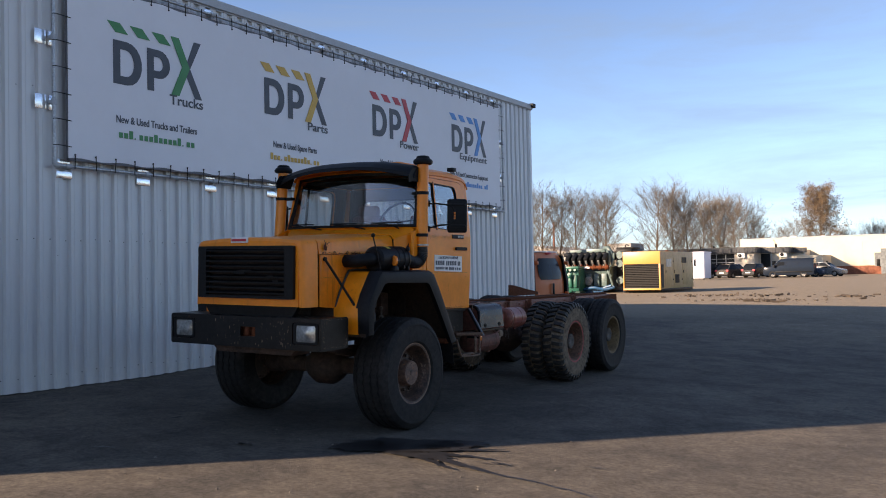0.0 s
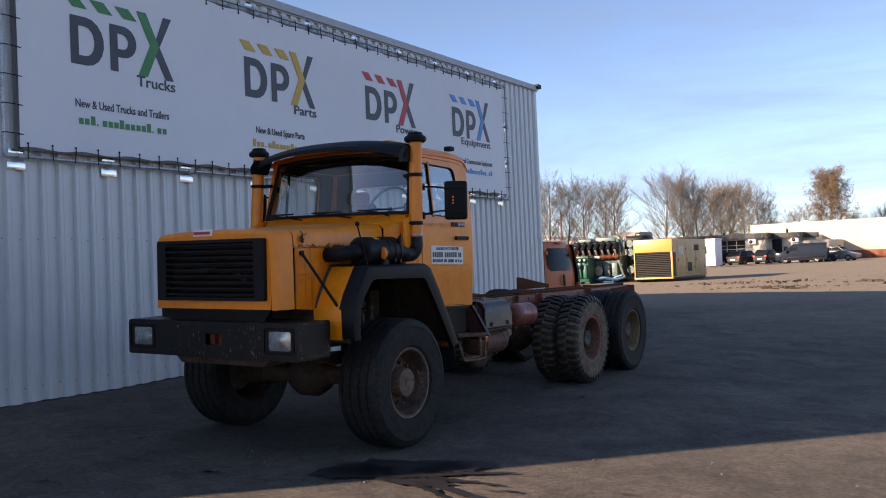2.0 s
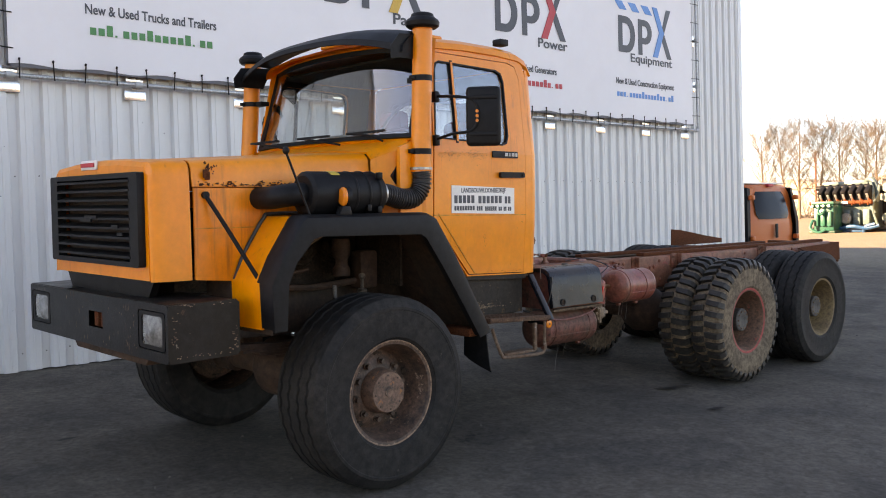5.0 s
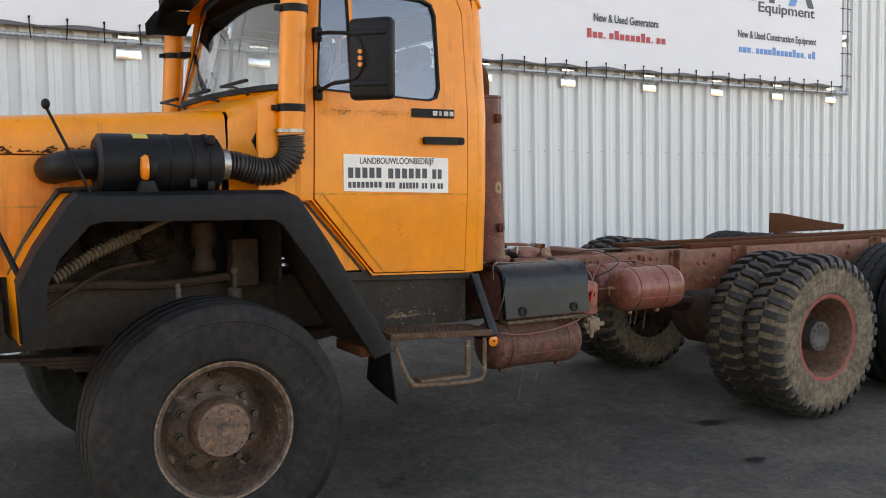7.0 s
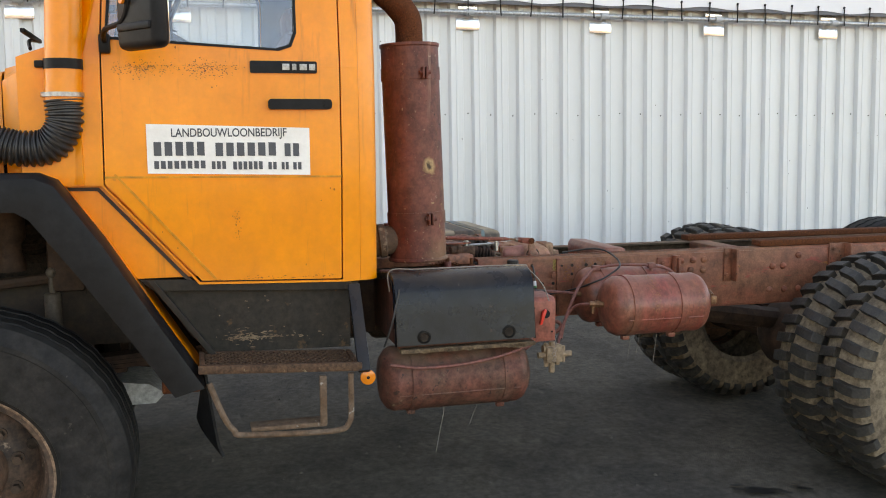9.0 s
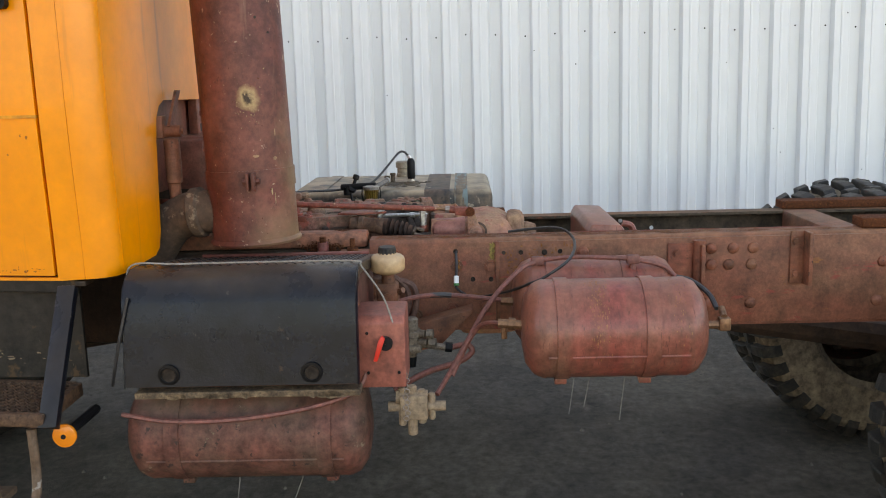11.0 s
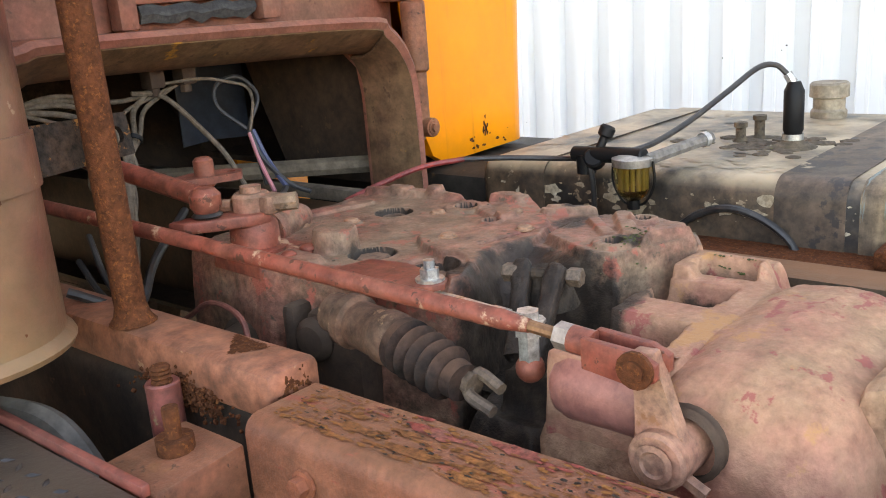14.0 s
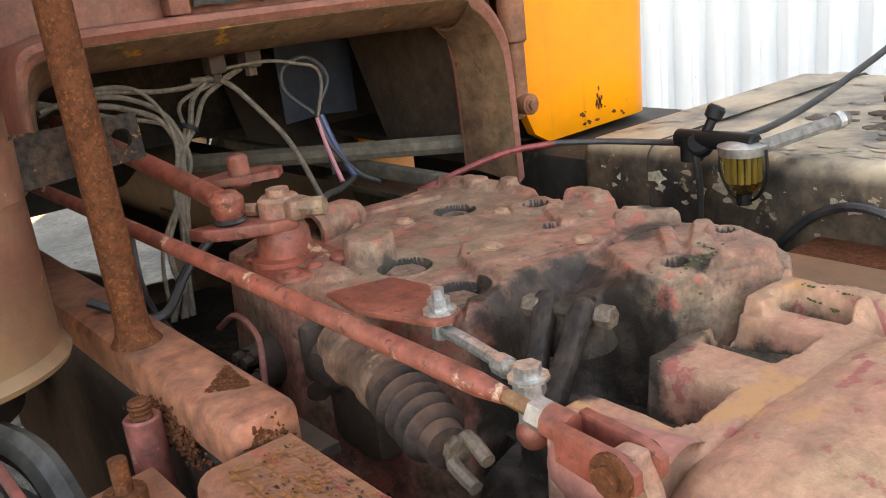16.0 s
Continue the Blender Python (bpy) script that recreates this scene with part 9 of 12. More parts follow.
me.polygons.foreach_set("use_smooth", [True] * len(faces))
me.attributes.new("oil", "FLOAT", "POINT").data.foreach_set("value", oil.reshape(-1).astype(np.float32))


def cover_at(x, y):
    return float(H[min(nx - 1, max(0, int((x + 0.305) / STEP))), min(ny - 1, max(0, int((y - 9.975) / STEP)))])


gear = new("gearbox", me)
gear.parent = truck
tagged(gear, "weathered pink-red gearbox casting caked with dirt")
bm = bmesh.new()
for x, y, r in ((-0.134, 10.139, 0.017), (0.037, 10.264, 0.022), (0.052, 10.368, 0.025)):
    lathe(bm, [(0.0, r), (0.008, r), (0.0105, r * 0.88), (0.0108, 0.0005)] if r > 0.02 else [(0.0, r), (0.009, r), (0.009, r * 0.72), (0.004, r * 0.66), (0.004, 0.0005)], pose(x, y, cover_at(x, y) - 0.001, 0, -90, 0), 6 if r > 0.02 else 20)
P("cover_plug", bm, worn("dirty_plug", (0.19, 0.105, 0.068), (0.09, 0.055, 0.038), 30, 0.8, mid=0.4), parent=gear)
bm = bmesh.new()
for x, y, z in ((-0.041, 10.318, 1.188), (-0.031, 10.379, 1.188), (-0.111, 10.384, 1.188), (-0.061, 10.127, 1.181), (-0.02, 10.07, 1.178), (0.06, 10.33, 1.178), (-0.205, 10.30, 1.178), (-0.16, 10.20, 1.178), (0.0, 10.16, 1.178)):
    lathe(bm, [(0, 0.0125), (0.0016, 0.0125), (0.0018, 0.0100), (0.0042, 0.0092), (0.0056, 0.006), (0.0058, 0.0005)], pose(x, y, cover_at(x, y) - 0.0006, 0, -90, 0), 16)
P("cover_bolt", bm, worn("dusty_bolt", (0.33, 0.165, 0.098), (0.24, 0.12, 0.075), 25, 0.75, mid=0.35), parent=gear)
rng = random.Random(77)
bm = bmesh.new()
for k in range(80):
    x, y = rng.uniform(-0.26, 0.13), rng.uniform(10.02, 10.60)
    if cover_at(x, y) > 1.12:
        s = rng.uniform(0.0006, 0.0018)
        bmesh.ops.create_icosphere(bm, subdivisions=1, radius=s, matrix=Matrix.Translation((x, y, cover_at(x, y))) @ Matrix.Diagonal((1.5, 1.5, 0.6, 1)))
tagged(P("dirt_crumb", bm, EARTH, parent=gear), "crumbs of dirt", kind="stuff")
# lower body, side covers
bm = casting([(0.10, 9.95), (0.12, 10.20), (0.10, 10.36), (0.05, 10.50), (0.05, 10.62), (-0.26, 10.62), (-0.27, 10.4), (-0.25, 9.95)], 0.74, 1.06, 0.006, 0.03)
P("gearbox_body", bm, GREASE, parent=gear)
bm = bmesh.new()
lathe(bm, [(0, 0.05), (0.03, 0.06), (0.05, 0.045), (0.10, 0.04), (0.11, 0.0005)], frame_along((0.04, 10.21, 1.06), (0.20, 10.21, 1.05)), 20)
for k in range(8):
    a = 2 * math.pi * k / 8
    bolt(bm, (0.195, 10.21 + 0.035 * math.cos(a), 1.05 + 0.035 * math.sin(a)), (1, 0, 0), 0.006, 0.008)
box(bm, (0.09, 10.26, 1.02), (0.155, 10.35, 1.145), 0.015)
lathe(bm, [(0, 0.024), (0.012, 0.026), (0.02, 0.018), (0.022, 0.0005)], frame_along((0.150, 10.285, 1.115), (0.19, 10.29, 1.115)), 16)
box(bm, (0.13, 10.235, 1.085), (0.165, 10.258, 1.150), 0.010)
P("side_cover", bm, REDOX_DARK, parent=gear)
MOSS = worn("green_moss", (0.060, 0.080, 0.016), (0.085, 0.065, 0.030), 40, 0.95, bump=0.8, grain=140, mid=0.5)
bm = bmesh.new()
for k in range(420):
    x, y = rng.gauss(-0.128, 0.007), rng.uniform(10.615, 10.668)
    if k % 6 == 0:
        x, y = rng.gauss(-0.100, 0.02), rng.gauss(10.535, 0.01)
    bmesh.ops.create_icosphere(bm, subdivisions=1, radius=rng.uniform(0.0006, 0.0020), matrix=Matrix.Translation((x, y, cover_at(x, y))) @ Matrix.Diagonal((1.3, 1.3, 0.7, 1)))
tagged(P("moss", bm, MOSS, parent=gear), "green moss in a pocket of the casting", kind="stuff")
# rounded rear housing, wrinkled like a sand casting
bm = bmesh.new()
secs = []
for y, hw, top, r in ((10.682, 0.150, 1.090, 0.05), (10.690, 0.160, 1.140, 0.06), (10.700, 0.168, 1.158, 0.065), (10.722, 0.176, 1.167, 0.07), (10.77, 0.180, 1.170, 0.08), (10.815, 0.176, 1.165, 0.085), (10.845, 0.164, 1.150, 0.085), (10.862, 0.148, 1.120, 0.07), (10.872, 0.13, 1.06, 0.06)):
    cx = 0.004
    sec = [(cx - hw, y, 0.78), (cx - hw, y, 0.95), (cx - hw, y, top - r)]
    sec += [(cx - hw + r - r * math.cos(radians(90 * k / 6)), y, top - r + r * math.sin(radians(90 * k / 6))) for k in range(1, 7)]
    sec += [(cx - 0.03, y, top + 0.003), (cx + 0.03, y, top + 0.003)]
    sec += [(cx + hw - r + r * math.sin(radians(90 * k / 6)), y, top - r + r * math.cos(radians(90 * k / 6))) for k in range(0, 6)]
    sec += [(cx + hw, y, top - r), (cx + hw, y, 0.95), (cx + hw * 0.96, y, 0.78)]
    secs.append(sec)
skin(bm, secs)
bmesh.ops.subdivide_edges(bm, edges=list(bm.edges), cuts=4, use_grid_fill=True)
bmesh.ops.smooth_vert(bm, verts=bm.verts, factor=0.5, use_axis_x=True, use_axis_y=True, use_axis_z=True)
bm.normal_update()
for v in bm.verts:
    v.co += v.normal * (0.0035 * noise.noise(v.co * 16) + 0.0018 * noise.noise(v.co * 55) + 0.0008 * noise.noise(v.co * 150))
P("rear_housing", bm, HOUSING, "rounded dusty pink rear housing", gear)
SANDY = worn("sandy_casting", (0.36, 0.205, 0.130), (0.29, 0.125, 0.085), 9, 0.9, bump=0.7, grain=90, amount=0.9, mid=0.30, relief=0.3, chips=(0.14, 0.085, 0.055), chip_at=0.67, chip_scale=30, spec=0.15)
for poly, z1, jit in (([(0.105, 10.838), (0.085, 10.890), (0.030, 10.905), (-0.025, 10.900), (-0.035, 10.850)], 1.166, 0.008), ([(-0.040, 10.850), (-0.045, 10.905), (-0.10, 10.895), (-0.115, 10.850)], 1.158, 0.007), ([(0.04, 10.90), (0.03, 10.945), (-0.03, 10.945), (-0.05, 10.90)], 1.125, 0.008), ([(0.10, 10.89), (0.09, 10.955), (-0.06, 10.96), (-0.10, 10.90)], 1.065, 0.008)):
    bm = casting(poly, 0.82, z1, jit, 0.014)
    P("housing_lug", bm, SANDY, "sandy dirt-caked lug", gear)
bm = bmesh.new()
lathe(bm, [(0, 0.0005), (0.002, 0.018), (0.010, 0.029), (0.024, 0.034), (0.11, 0.038)], frame_along((0.138, 10.592, 1.131), (0.134, 10.70, 1.132)), 24)
bmesh.ops.subdivide_edges(bm, edges=list(bm.edges), cuts=1, use_grid_fill=True)
for v in bm.verts:
    v.co.z += 0.003 * noise.noise(v.co * 40)
P("housing_lobe", bm, worn("chipped_pink_casting", (0.36, 0.12, 0.095), (0.26, 0.11, 0.085), 9, 0.55, spot=(0.42, 0.29, 0.20), spot_at=0.64, spot_scale=16, bump=0.3, mid=0.3, chips=(0.14, 0.06, 0.05), chip_at=0.64), parent=gear)
bm = casting([(0.165, 10.575), (0.17, 10.70), (0.06, 10.70), (0.06, 10.57)], 0.80, 1.100, 0.008, 0.03)
P("housing_foot", bm, SANDY, "sandy dirt-caked foot", parent=gear)
# --- linkage ---
bm = bmesh.new()
tube(bm, [(0.262, 9.68, 1.262), (0.236, 10.12, 1.238), (0.209, 10.59, 1.2095)], 0.0088, 14, 4)
cyl(bm, (0.209, 10.59, 1.2095), (0.2075, 10.615, 1.208), 0.0088, 0.006, seg=14)
link = P("shift_rod", bm, RED_ROD, "long red shift rod with flaking paint")
bm = bmesh.new()
cyl(bm, (0.2075, 10.61, 1.2085), (0.207, 10.66, 1.204), 0.0055, seg=10)
P("rod_thread", bm, BRASS, parent=link)
bm = bmesh.new()
cyl(bm, (0.2072, 10.642, 1.2058), (0.2069, 10.655, 1.2046), 0.0115, seg=6)
P("lock_nut", bm, DIRTY_ZINC, parent=link)
bm = bmesh.new()
cyl(bm, (0.2069, 10.655, 1.2046), (0.2065, 10.675, 1.203), 0.0115, seg=12)
for dx in (-0.0115, 0.0115):
    prism(bm, [(10.672, 1.188), (10.72, 1.182), (10.735, 1.19), (10.735, 1.203), (10.72, 1.210), (10.672, 1.213)], 0.2065 + dx - 0.004, 0.2065 + dx + 0.004, "x", 0.001)
P("clevis", bm, RED_ROD, parent=link)
bm = bmesh.new()
cyl(bm, (0.188, 10.720, 1.198), (0.229, 10.720, 1.198), 0.0085, seg=12)
cyl(bm, (0.2225, 10.720, 1.198), (0.2265, 10.720, 1.198), 0.015, seg=14)
P("clevis_pin", bm, RUST, parent=link)
bm = bmesh.new()
prism(bm, [(10.710, 1.208), (10.729, 1.209), (10.732, 1.188), (10.740, 1.165), (10.752, 1.146), (10.758, 1.126), (10.752, 1.106), (10.734, 1.099), (10.714, 1.107), (10.710, 1.128), (10.716, 1.152), (10.712, 1.182)], 0.199, 0.213, "x", 0.003)
cyl(bm, (0.170, 10.735, 1.126), (0.224, 10.735, 1.126), 0.024, seg=20, bevel=0.003)
lathe(bm, [(0, 0.0005), (0, 0.014), (0.003, 0.016), (0.004, 0.011), (0.002, 0.009), (0.002, 0.0005)], Matrix.Translation((0.224, 10.735, 1.126)), 16)
cyl(bm, (0.206, 10.750, 1.110), (0.206, 10.768, 1.101), 0.006, seg=6)
P("shift_lever", bm, worn("dusty_lever", (0.36, 0.185, 0.118), (0.30, 0.115, 0.080), 16, 0.65, spot=(0.24, 0.095, 0.045), spot_at=0.58, spot_scale=20, bump=0.4, mid=0.4, amount=1.0), "dusty cast lever", gear)
bm = bmesh.new()
lathe(bm, [(0, 0.026), (0.004, 0.032), (0.008, 0.027), (0.012, 0.032), (0.016, 0.026)], Matrix.Translation((0.176, 10.742, 1.127)), 24)
P("lever_seal", bm, REDOX_DARK, parent=gear)
bm = bmesh.new()
tube(bm, [(0.180, 9.62, 1.322), (0.170, 9.90, 1.292), (0.158, 10.10, 1.262)], 0.0125, 14, 3)
P("upper_rod", bm, RED_ROD, "red control rod")
bm = bmesh.new()
lathe(bm, [(0, 0.0005), (0, 0.014), (0.008, 0.019), (0.022, 0.019), (0.030, 0.012), (0.031, 0.0005)], pose(0.155, 10.109, 1.242, 0, -90, 0), 18)
P("ball_joint", bm, RED_ROD, "dusty ball joint")
bm = bmesh.new()
lathe(bm, [(0, 0.013), (0.004, 0.020), (0.008, 0.014), (0.012, 0.019), (0.016, 0.014)], pose(0.155, 10.109, 1.227, 0, -90, 0), 16)
P("joint_boot", bm, BLACK_HOSE)
bm = bmesh.new()
prism(bm, [(0.196, 10.085), (0.190, 10.110), (0.16, 10.132), (0.13, 10.155), (0.10, 10.160), (0.085, 10.14), (0.095, 10.12), (0.14, 10.105), (0.17, 10.085)], 1.222, 1.236, "z", 0.003)
P("joint_arm", bm, RED_ROD)
bm = bmesh.new()
window_panel(bm, [(0.135, 10.005), (0.145, 10.03), (0.10, 10.055), (0.065, 10.065), (0.048, 10.045), (0.055, 10.022), (0.10, 10.0)], [[(0.062, 10.036), (0.074, 10.044), (0.069, 10.052), (0.058, 10.046)]], 1.262, 1.271, "z")
P("relay_arm", bm, RED_ROD, smooth=False)
bm = bmesh.new()
cyl(bm, (0.10, 10.035, 1.255), (0.10, 10.035, 1.295), 0.013, seg=14, bevel=0.004)
P("arm_pin", bm, RED_ROD)
bm = bmesh.new()
lathe(bm, [(0, 0.040), (0.012, 0.040), (0.014, 0.031), (0.040, 0.030), (0.050, 0.024), (0.054, 0.0005)], pose(0.105, 10.130, 1.178, 0, -90, 0), 22)
prism(bm, [(0.140, 10.085), (0.148, 10.185), (0.130, 10.205), (0.080, 10.205), (0.048, 10.170), (0.045, 10.095), (0.070, 10.075)], 1.165, 1.184, "z", 0.004)
tower = P("shift_tower", bm, RED_ROD, "red shift tower on the gearbox")
bm = bmesh.new()
for x, y in ((0.062, 10.098), (0.070, 10.185), (0.133, 10.188), (0.130, 10.092), (0.105, 10.190)):
    lathe(bm, [(0, 0.0105), (0.004, 0.010), (0.007, 0.006), (0.0075, 0.0005)], pose(x, y, 1.1835, 0, -90, 0), 12)
P("rail_bolt", bm, RED_ROD, parent=tower)
bm = bmesh.new()
cyl(bm, (0.103, 10.130, 1.228), (0.103, 10.130, 1.258), 0.024, seg=18, bevel=0.004)
cyl(bm, (0.103, 10.130, 1.255), (0.103, 10.130, 1.266), 0.013, seg=12)
box(bm, (0.078, 10.140, 1.232), (0.110, 10.168, 1.256), 0.006)
cyl(bm, (0.094, 10.160, 1.245), (0.075, 10.182, 1.246), 0.011, seg=8)
cyl(bm, (0.120, 10.112, 1.243), (0.128, 10.098, 1.243), 0.008, seg=8)
P("tower_clamp", bm, GEARBOX)
bm = bmesh.new()
lathe(bm, [(0, 0.021), (0.0, 0.027), (0.075, 0.025), (0.095, 0.018), (0.10, 0.0005)], frame_along((0.045, 10.075, 1.188), (-0.055, 10.040, 1.184)), 22)
P("tower_tab", bm, GEARBOX, "short cast pipe stub")
# thin plate, nut and link
bm = bmesh.new()
prism(bm, [(0.150, 10.29), (0.158, 10.35), (0.134, 10.440), (0.118, 10.447), (0.100, 10.436), (0.078, 10.36), (0.085, 10.31)], 1.186, 1.192, "z", 0.001)
P("link_plate", bm, RED_ROD, "thin red plate")
bm = bmesh.new()
bolt(bm, (0.115, 10.425, 1.192), (0, 0, 1), 0.0105, 0.010)
cyl(bm, (0.115, 10.425, 1.20), (0.115, 10.425, 1.214), 0.006, seg=10)
cyl(bm, (0.115, 10.425, 1.168), (0.115, 10.425, 1.185), 0.010, seg=10)
tube(bm, [(0.117, 10.432, 1.176), (0.124, 10.47, 1.178), (0.143, 10.558, 1.181)], 0.0066, 10, 3)
cyl(bm, (0.137, 10.525, 1.1795), (0.140, 10.541, 1.180), 0.0092, seg=8)
bolt(bm, (0.145, 10.568, 1.182), (0, 0, 1), 0.011, 0.009)
cyl(bm, (0.145, 10.568, 1.170), (0.145, 10.568, 1.182), 0.013, seg=6)
cyl(bm, (0.145, 10.568, 1.145), (0.145, 10.568, 1.170), 0.0105, seg=6)
P("zinc_link", bm, ZINC, "bright zinc-plated link rod with nuts")
bm = bmesh.new()
bmesh.ops.create_uvsphere(bm, u_segments=14, v_segments=10, radius=0.014, matrix=Matrix.Translation((0.145, 10.568, 1.137)))
P("link_ball", bm, RED_ROD)
for a, b in (((0.056, 10.500, 1.202), (0.118, 10.533, 1.130)), ((0.050, 10.537, 1.200), (0.118, 10.550, 1.122))):
    bm = bmesh.new()
    d = frame_along(a, b)
    L_ = (Vector(b) - Vector(a)).length
    secs = []
    for u, w in ((-0.008, 0.003), (-0.005, 0.0075), (0.0, 0.0100), (0.012, 0.0112), (0.030, 0.0095), (0.055, 0.0100), (L_, 0.0125)):
        secs.append([d @ Vector((u, w * math.copysign(abs(math.cos(q)) ** 0.6, math.cos(q)), w * 0.85 * math.copysign(abs(math.sin(q)) ** 0.6, math.sin(q)))) for q in (2 * math.pi * k / 16 for k in range(16))])
    skin(bm, secs, close=True)
    bmesh.ops.subdivide_edges(bm, edges=list(bm.edges), cuts=2, use_grid_fill=True)
    for v in bm.verts:
        v.co += Vector((0, 0, 1)) * (0.0014 * noise.noise(v.co * 70) + 0.0008 * noise.noise(v.co * 180))
    P("fork_arm", bm, worn("oily_arm", (0.020, 0.014, 0.011), (0.060, 0.036, 0.026), 22, 0.6, spot=(0.24, 0.060, 0.040), spot_at=0.66, spot_scale=26, bump=0.7, grain=120, mid=0.5, spec=0.25), "oily black fork arm")
for a, b in (((0.066, 10.484, 1.196), (0.063, 10.500, 1.196)), ((0.046, 10.548, 1.194), (0.043, 10.563, 1.194))):
    bm = bmesh.new()
    cyl(bm, a, b, 0.0100, seg=6, bevel=0.0015)
    P("fork_bolt", bm, worn("grimy_bolt", (0.15, 0.10, 0.070), (0.06, 0.040, 0.028), 60, 0.6, 0.2, bump=0.3, mid=0.4))
bm = bmesh.new()
lathe(bm, [(0, 0.034), (0.018, 0.028), (0.026, 0.022), (0.036, 0.0215), (0.039, 0.018), (0.0375, 0.012), (0.037, 0.0005)], pose(0.040, 10.517, 1.158, 0, -90, 0), 22)
cyl(bm, (0.064, 10.492, 1.196), (0.044, 10.555, 1.194), 0.0070, seg=10)
for v in bm.verts:
    v.co += 0.0012 * noise.noise_vector(v.co * 60)
P("fork_boss", bm, GREASE, "grimy boss under the fork", gear)
# slave cylinder with rubber bellows and fork
bm = bmesh.new()
lathe(bm, [(0, 0.0005), (0, 0.016), (0.006, 0.022), (0.030, 0.023), (0.034, 0.029), (0.046, 0.029), (0.050, 0.0245), (0.090, 0.0255), (0.094, 0.028), (0.108, 0.028), (0.112, 0.027), (0.125, 0.024)], frame_along((0.170, 10.330, 1.160), (0.186, 10.450, 1.151)), 22)
slave = P("slave_cylinder", bm, worn("dusty_cylinder", (0.165, 0.070, 0.045), (0.075, 0.048, 0.034), 12, 0.7, spot=(0.26, 0.15, 0.09), spot_at=0.62, mid=0.4, contrast=0.6, bump=0.4, spec=0.2, amount=0.9), "dusty actuating cylinder with a rubber bellows")
bm = bmesh.new()
prof = [(0, 0.020), (0.003, 0.0275), (0.014, 0.0285), (0.018, 0.022)]
for k in range(4):
    x = 0.020 + 0.0155 * k
    R_ = 0.0285 - 0.0006 * k
    prof += [(x, R_ - 0.011), (x + 0.005, R_ - 0.002), (x + 0.0072, R_), (x + 0.0090, R_ - 0.001), (x + 0.0145, R_ - 0.011)]
prof += [(0.083, 0.019), (0.096, 0.018), (0.098, 0.0005)]
lathe(bm, prof, frame_along((0.185, 10.443, 1.1515), (0.203, 10.532, 1.138)), 34)
P("bellows", bm, worn("dusty_rubber_bellows", (0.014, 0.0105, 0.010), (0.062, 0.030, 0.022), 18, 0.75, bump=0.3, spec=0.2, amount=0.8, mid=0.4, dust=(0.15, 0.075, 0.048), dust_amount=0.6), "dusty rubber bellows", slave)
bm = bmesh.new()
cyl(bm, (0.196, 10.525, 1.138), (0.199, 10.545, 1.135), 0.012, seg=8)
for d in (-1, 1):
    tube(bm, [(0.198, 10.538, 1.136), (0.198 + 0.008 * d, 10.544, 1.136 - 0.008 * d), (0.202 + 0.007 * d, 10.572, 1.128 - 0.008 * d)], 0.0060, 8, 3)
P("cylinder_fork", bm, worn("dirty_fork", (0.13, 0.085, 0.060), (0.060, 0.040, 0.030), 30, 0.6, 0.2, bump=0.3, mid=0.4), parent=slave)
bm = bmesh.new()
tube(bm, [(0.17, 10.05, 1.10), (0.175, 10.12, 1.135), (0.185, 10.19, 1.13), (0.20, 10.22, 1.09), (0.205, 10.235, 1.04)], 0.0036, 8, 5)
P("fluid_line", bm, RED_HOSE)
bm = bmesh.new()
lathe(bm, [(0, 0.03), (0.05, 0.036), (0.055, 0.028), (0.10, 0.024)], frame_along((0.10, 10.12, 1.07), (0.19, 10.16, 1.085)), 16)
for k in range(6):
    a = 2 * math.pi * k / 6
    bolt(bm, (0.185, 10.158 + 0.02 * math.cos(a), 1.083 + 0.02 * math.sin(a)), (1, 0.3, 0), 0.0055, 0.012)
P("side_housing", bm, REDOX_DARK)

# --- far side: fuel tank with its fittings ---
bm = bmesh.new()
box(bm, (-1.165, 10.0, 0.70), (-0.505, 10.815, 1.182), 0.030, None, 4)
ft = P("fuel_tank", bm, FUEL_TANK, "square fuel tank in flaking black and cream paint")
for y in (10.12, 10.69):
    bm = bmesh.new()
    b = bmesh.new()
    loop = rounded(-1.169, 0.696, -0.501, 1.186, 0.033, 5)
    skin(bm, [[(u, y - 0.026, v) for u, v in loop], [(u, y + 0.026, v) for u, v in loop]], 0.003, close=True)
    P("tank_strap", bm, worn("teal_strap", (0.070, 0.050, 0.036), (0.24, 0.16, 0.095), 12, 0.6, spot=(0.13, 0.20, 0.20), spot_at=0.50, spot_scale=11, bump=0.2, amount=1.0, mid=0.4, stretch=(0.4, 2.2, 0.4)) if y > 10.5 else FUEL_TANK, parent=ft)
bm = bmesh.new()
loop = rounded(-1.167, 0.698, -0.503, 1.184, 0.032, 5)
skin(bm, [[(u, y, v) for u, v in loop] for y in (10.545, 10.575, 10.61, 10.645)], 0.001, close=True)
P("tank_band", bm, worn("brown_worn_band", (0.060, 0.040, 0.028), (0.16, 0.10, 0.065), 8, 0.6, spot=(0.34, 0.26, 0.18), spot_at=0.66, bump=0.2, amount=0.9, mid=0.45, chips=(0.02, 0.018, 0.018), chip_at=0.58, chip_scale=14), "dark worn band of paint", ft)
bm = bmesh.new()
lathe(bm, [(0, 0.034), (0.03, 0.034), (0.035, 0.030), (0.055, 0.030), (0.058, 0.037), (0.082, 0.037), (0.086, 0.033), (0.087, 0.0005)], pose(-1.085, 10.430, 1.165, 0, -90, 0), 24)
P("filler_cap", bm, worn("filler_metal", (0.28, 0.23, 0.17), (0.15, 0.12, 0.09), 14, 0.6, 0.3), parent=ft)
bm = bmesh.new()
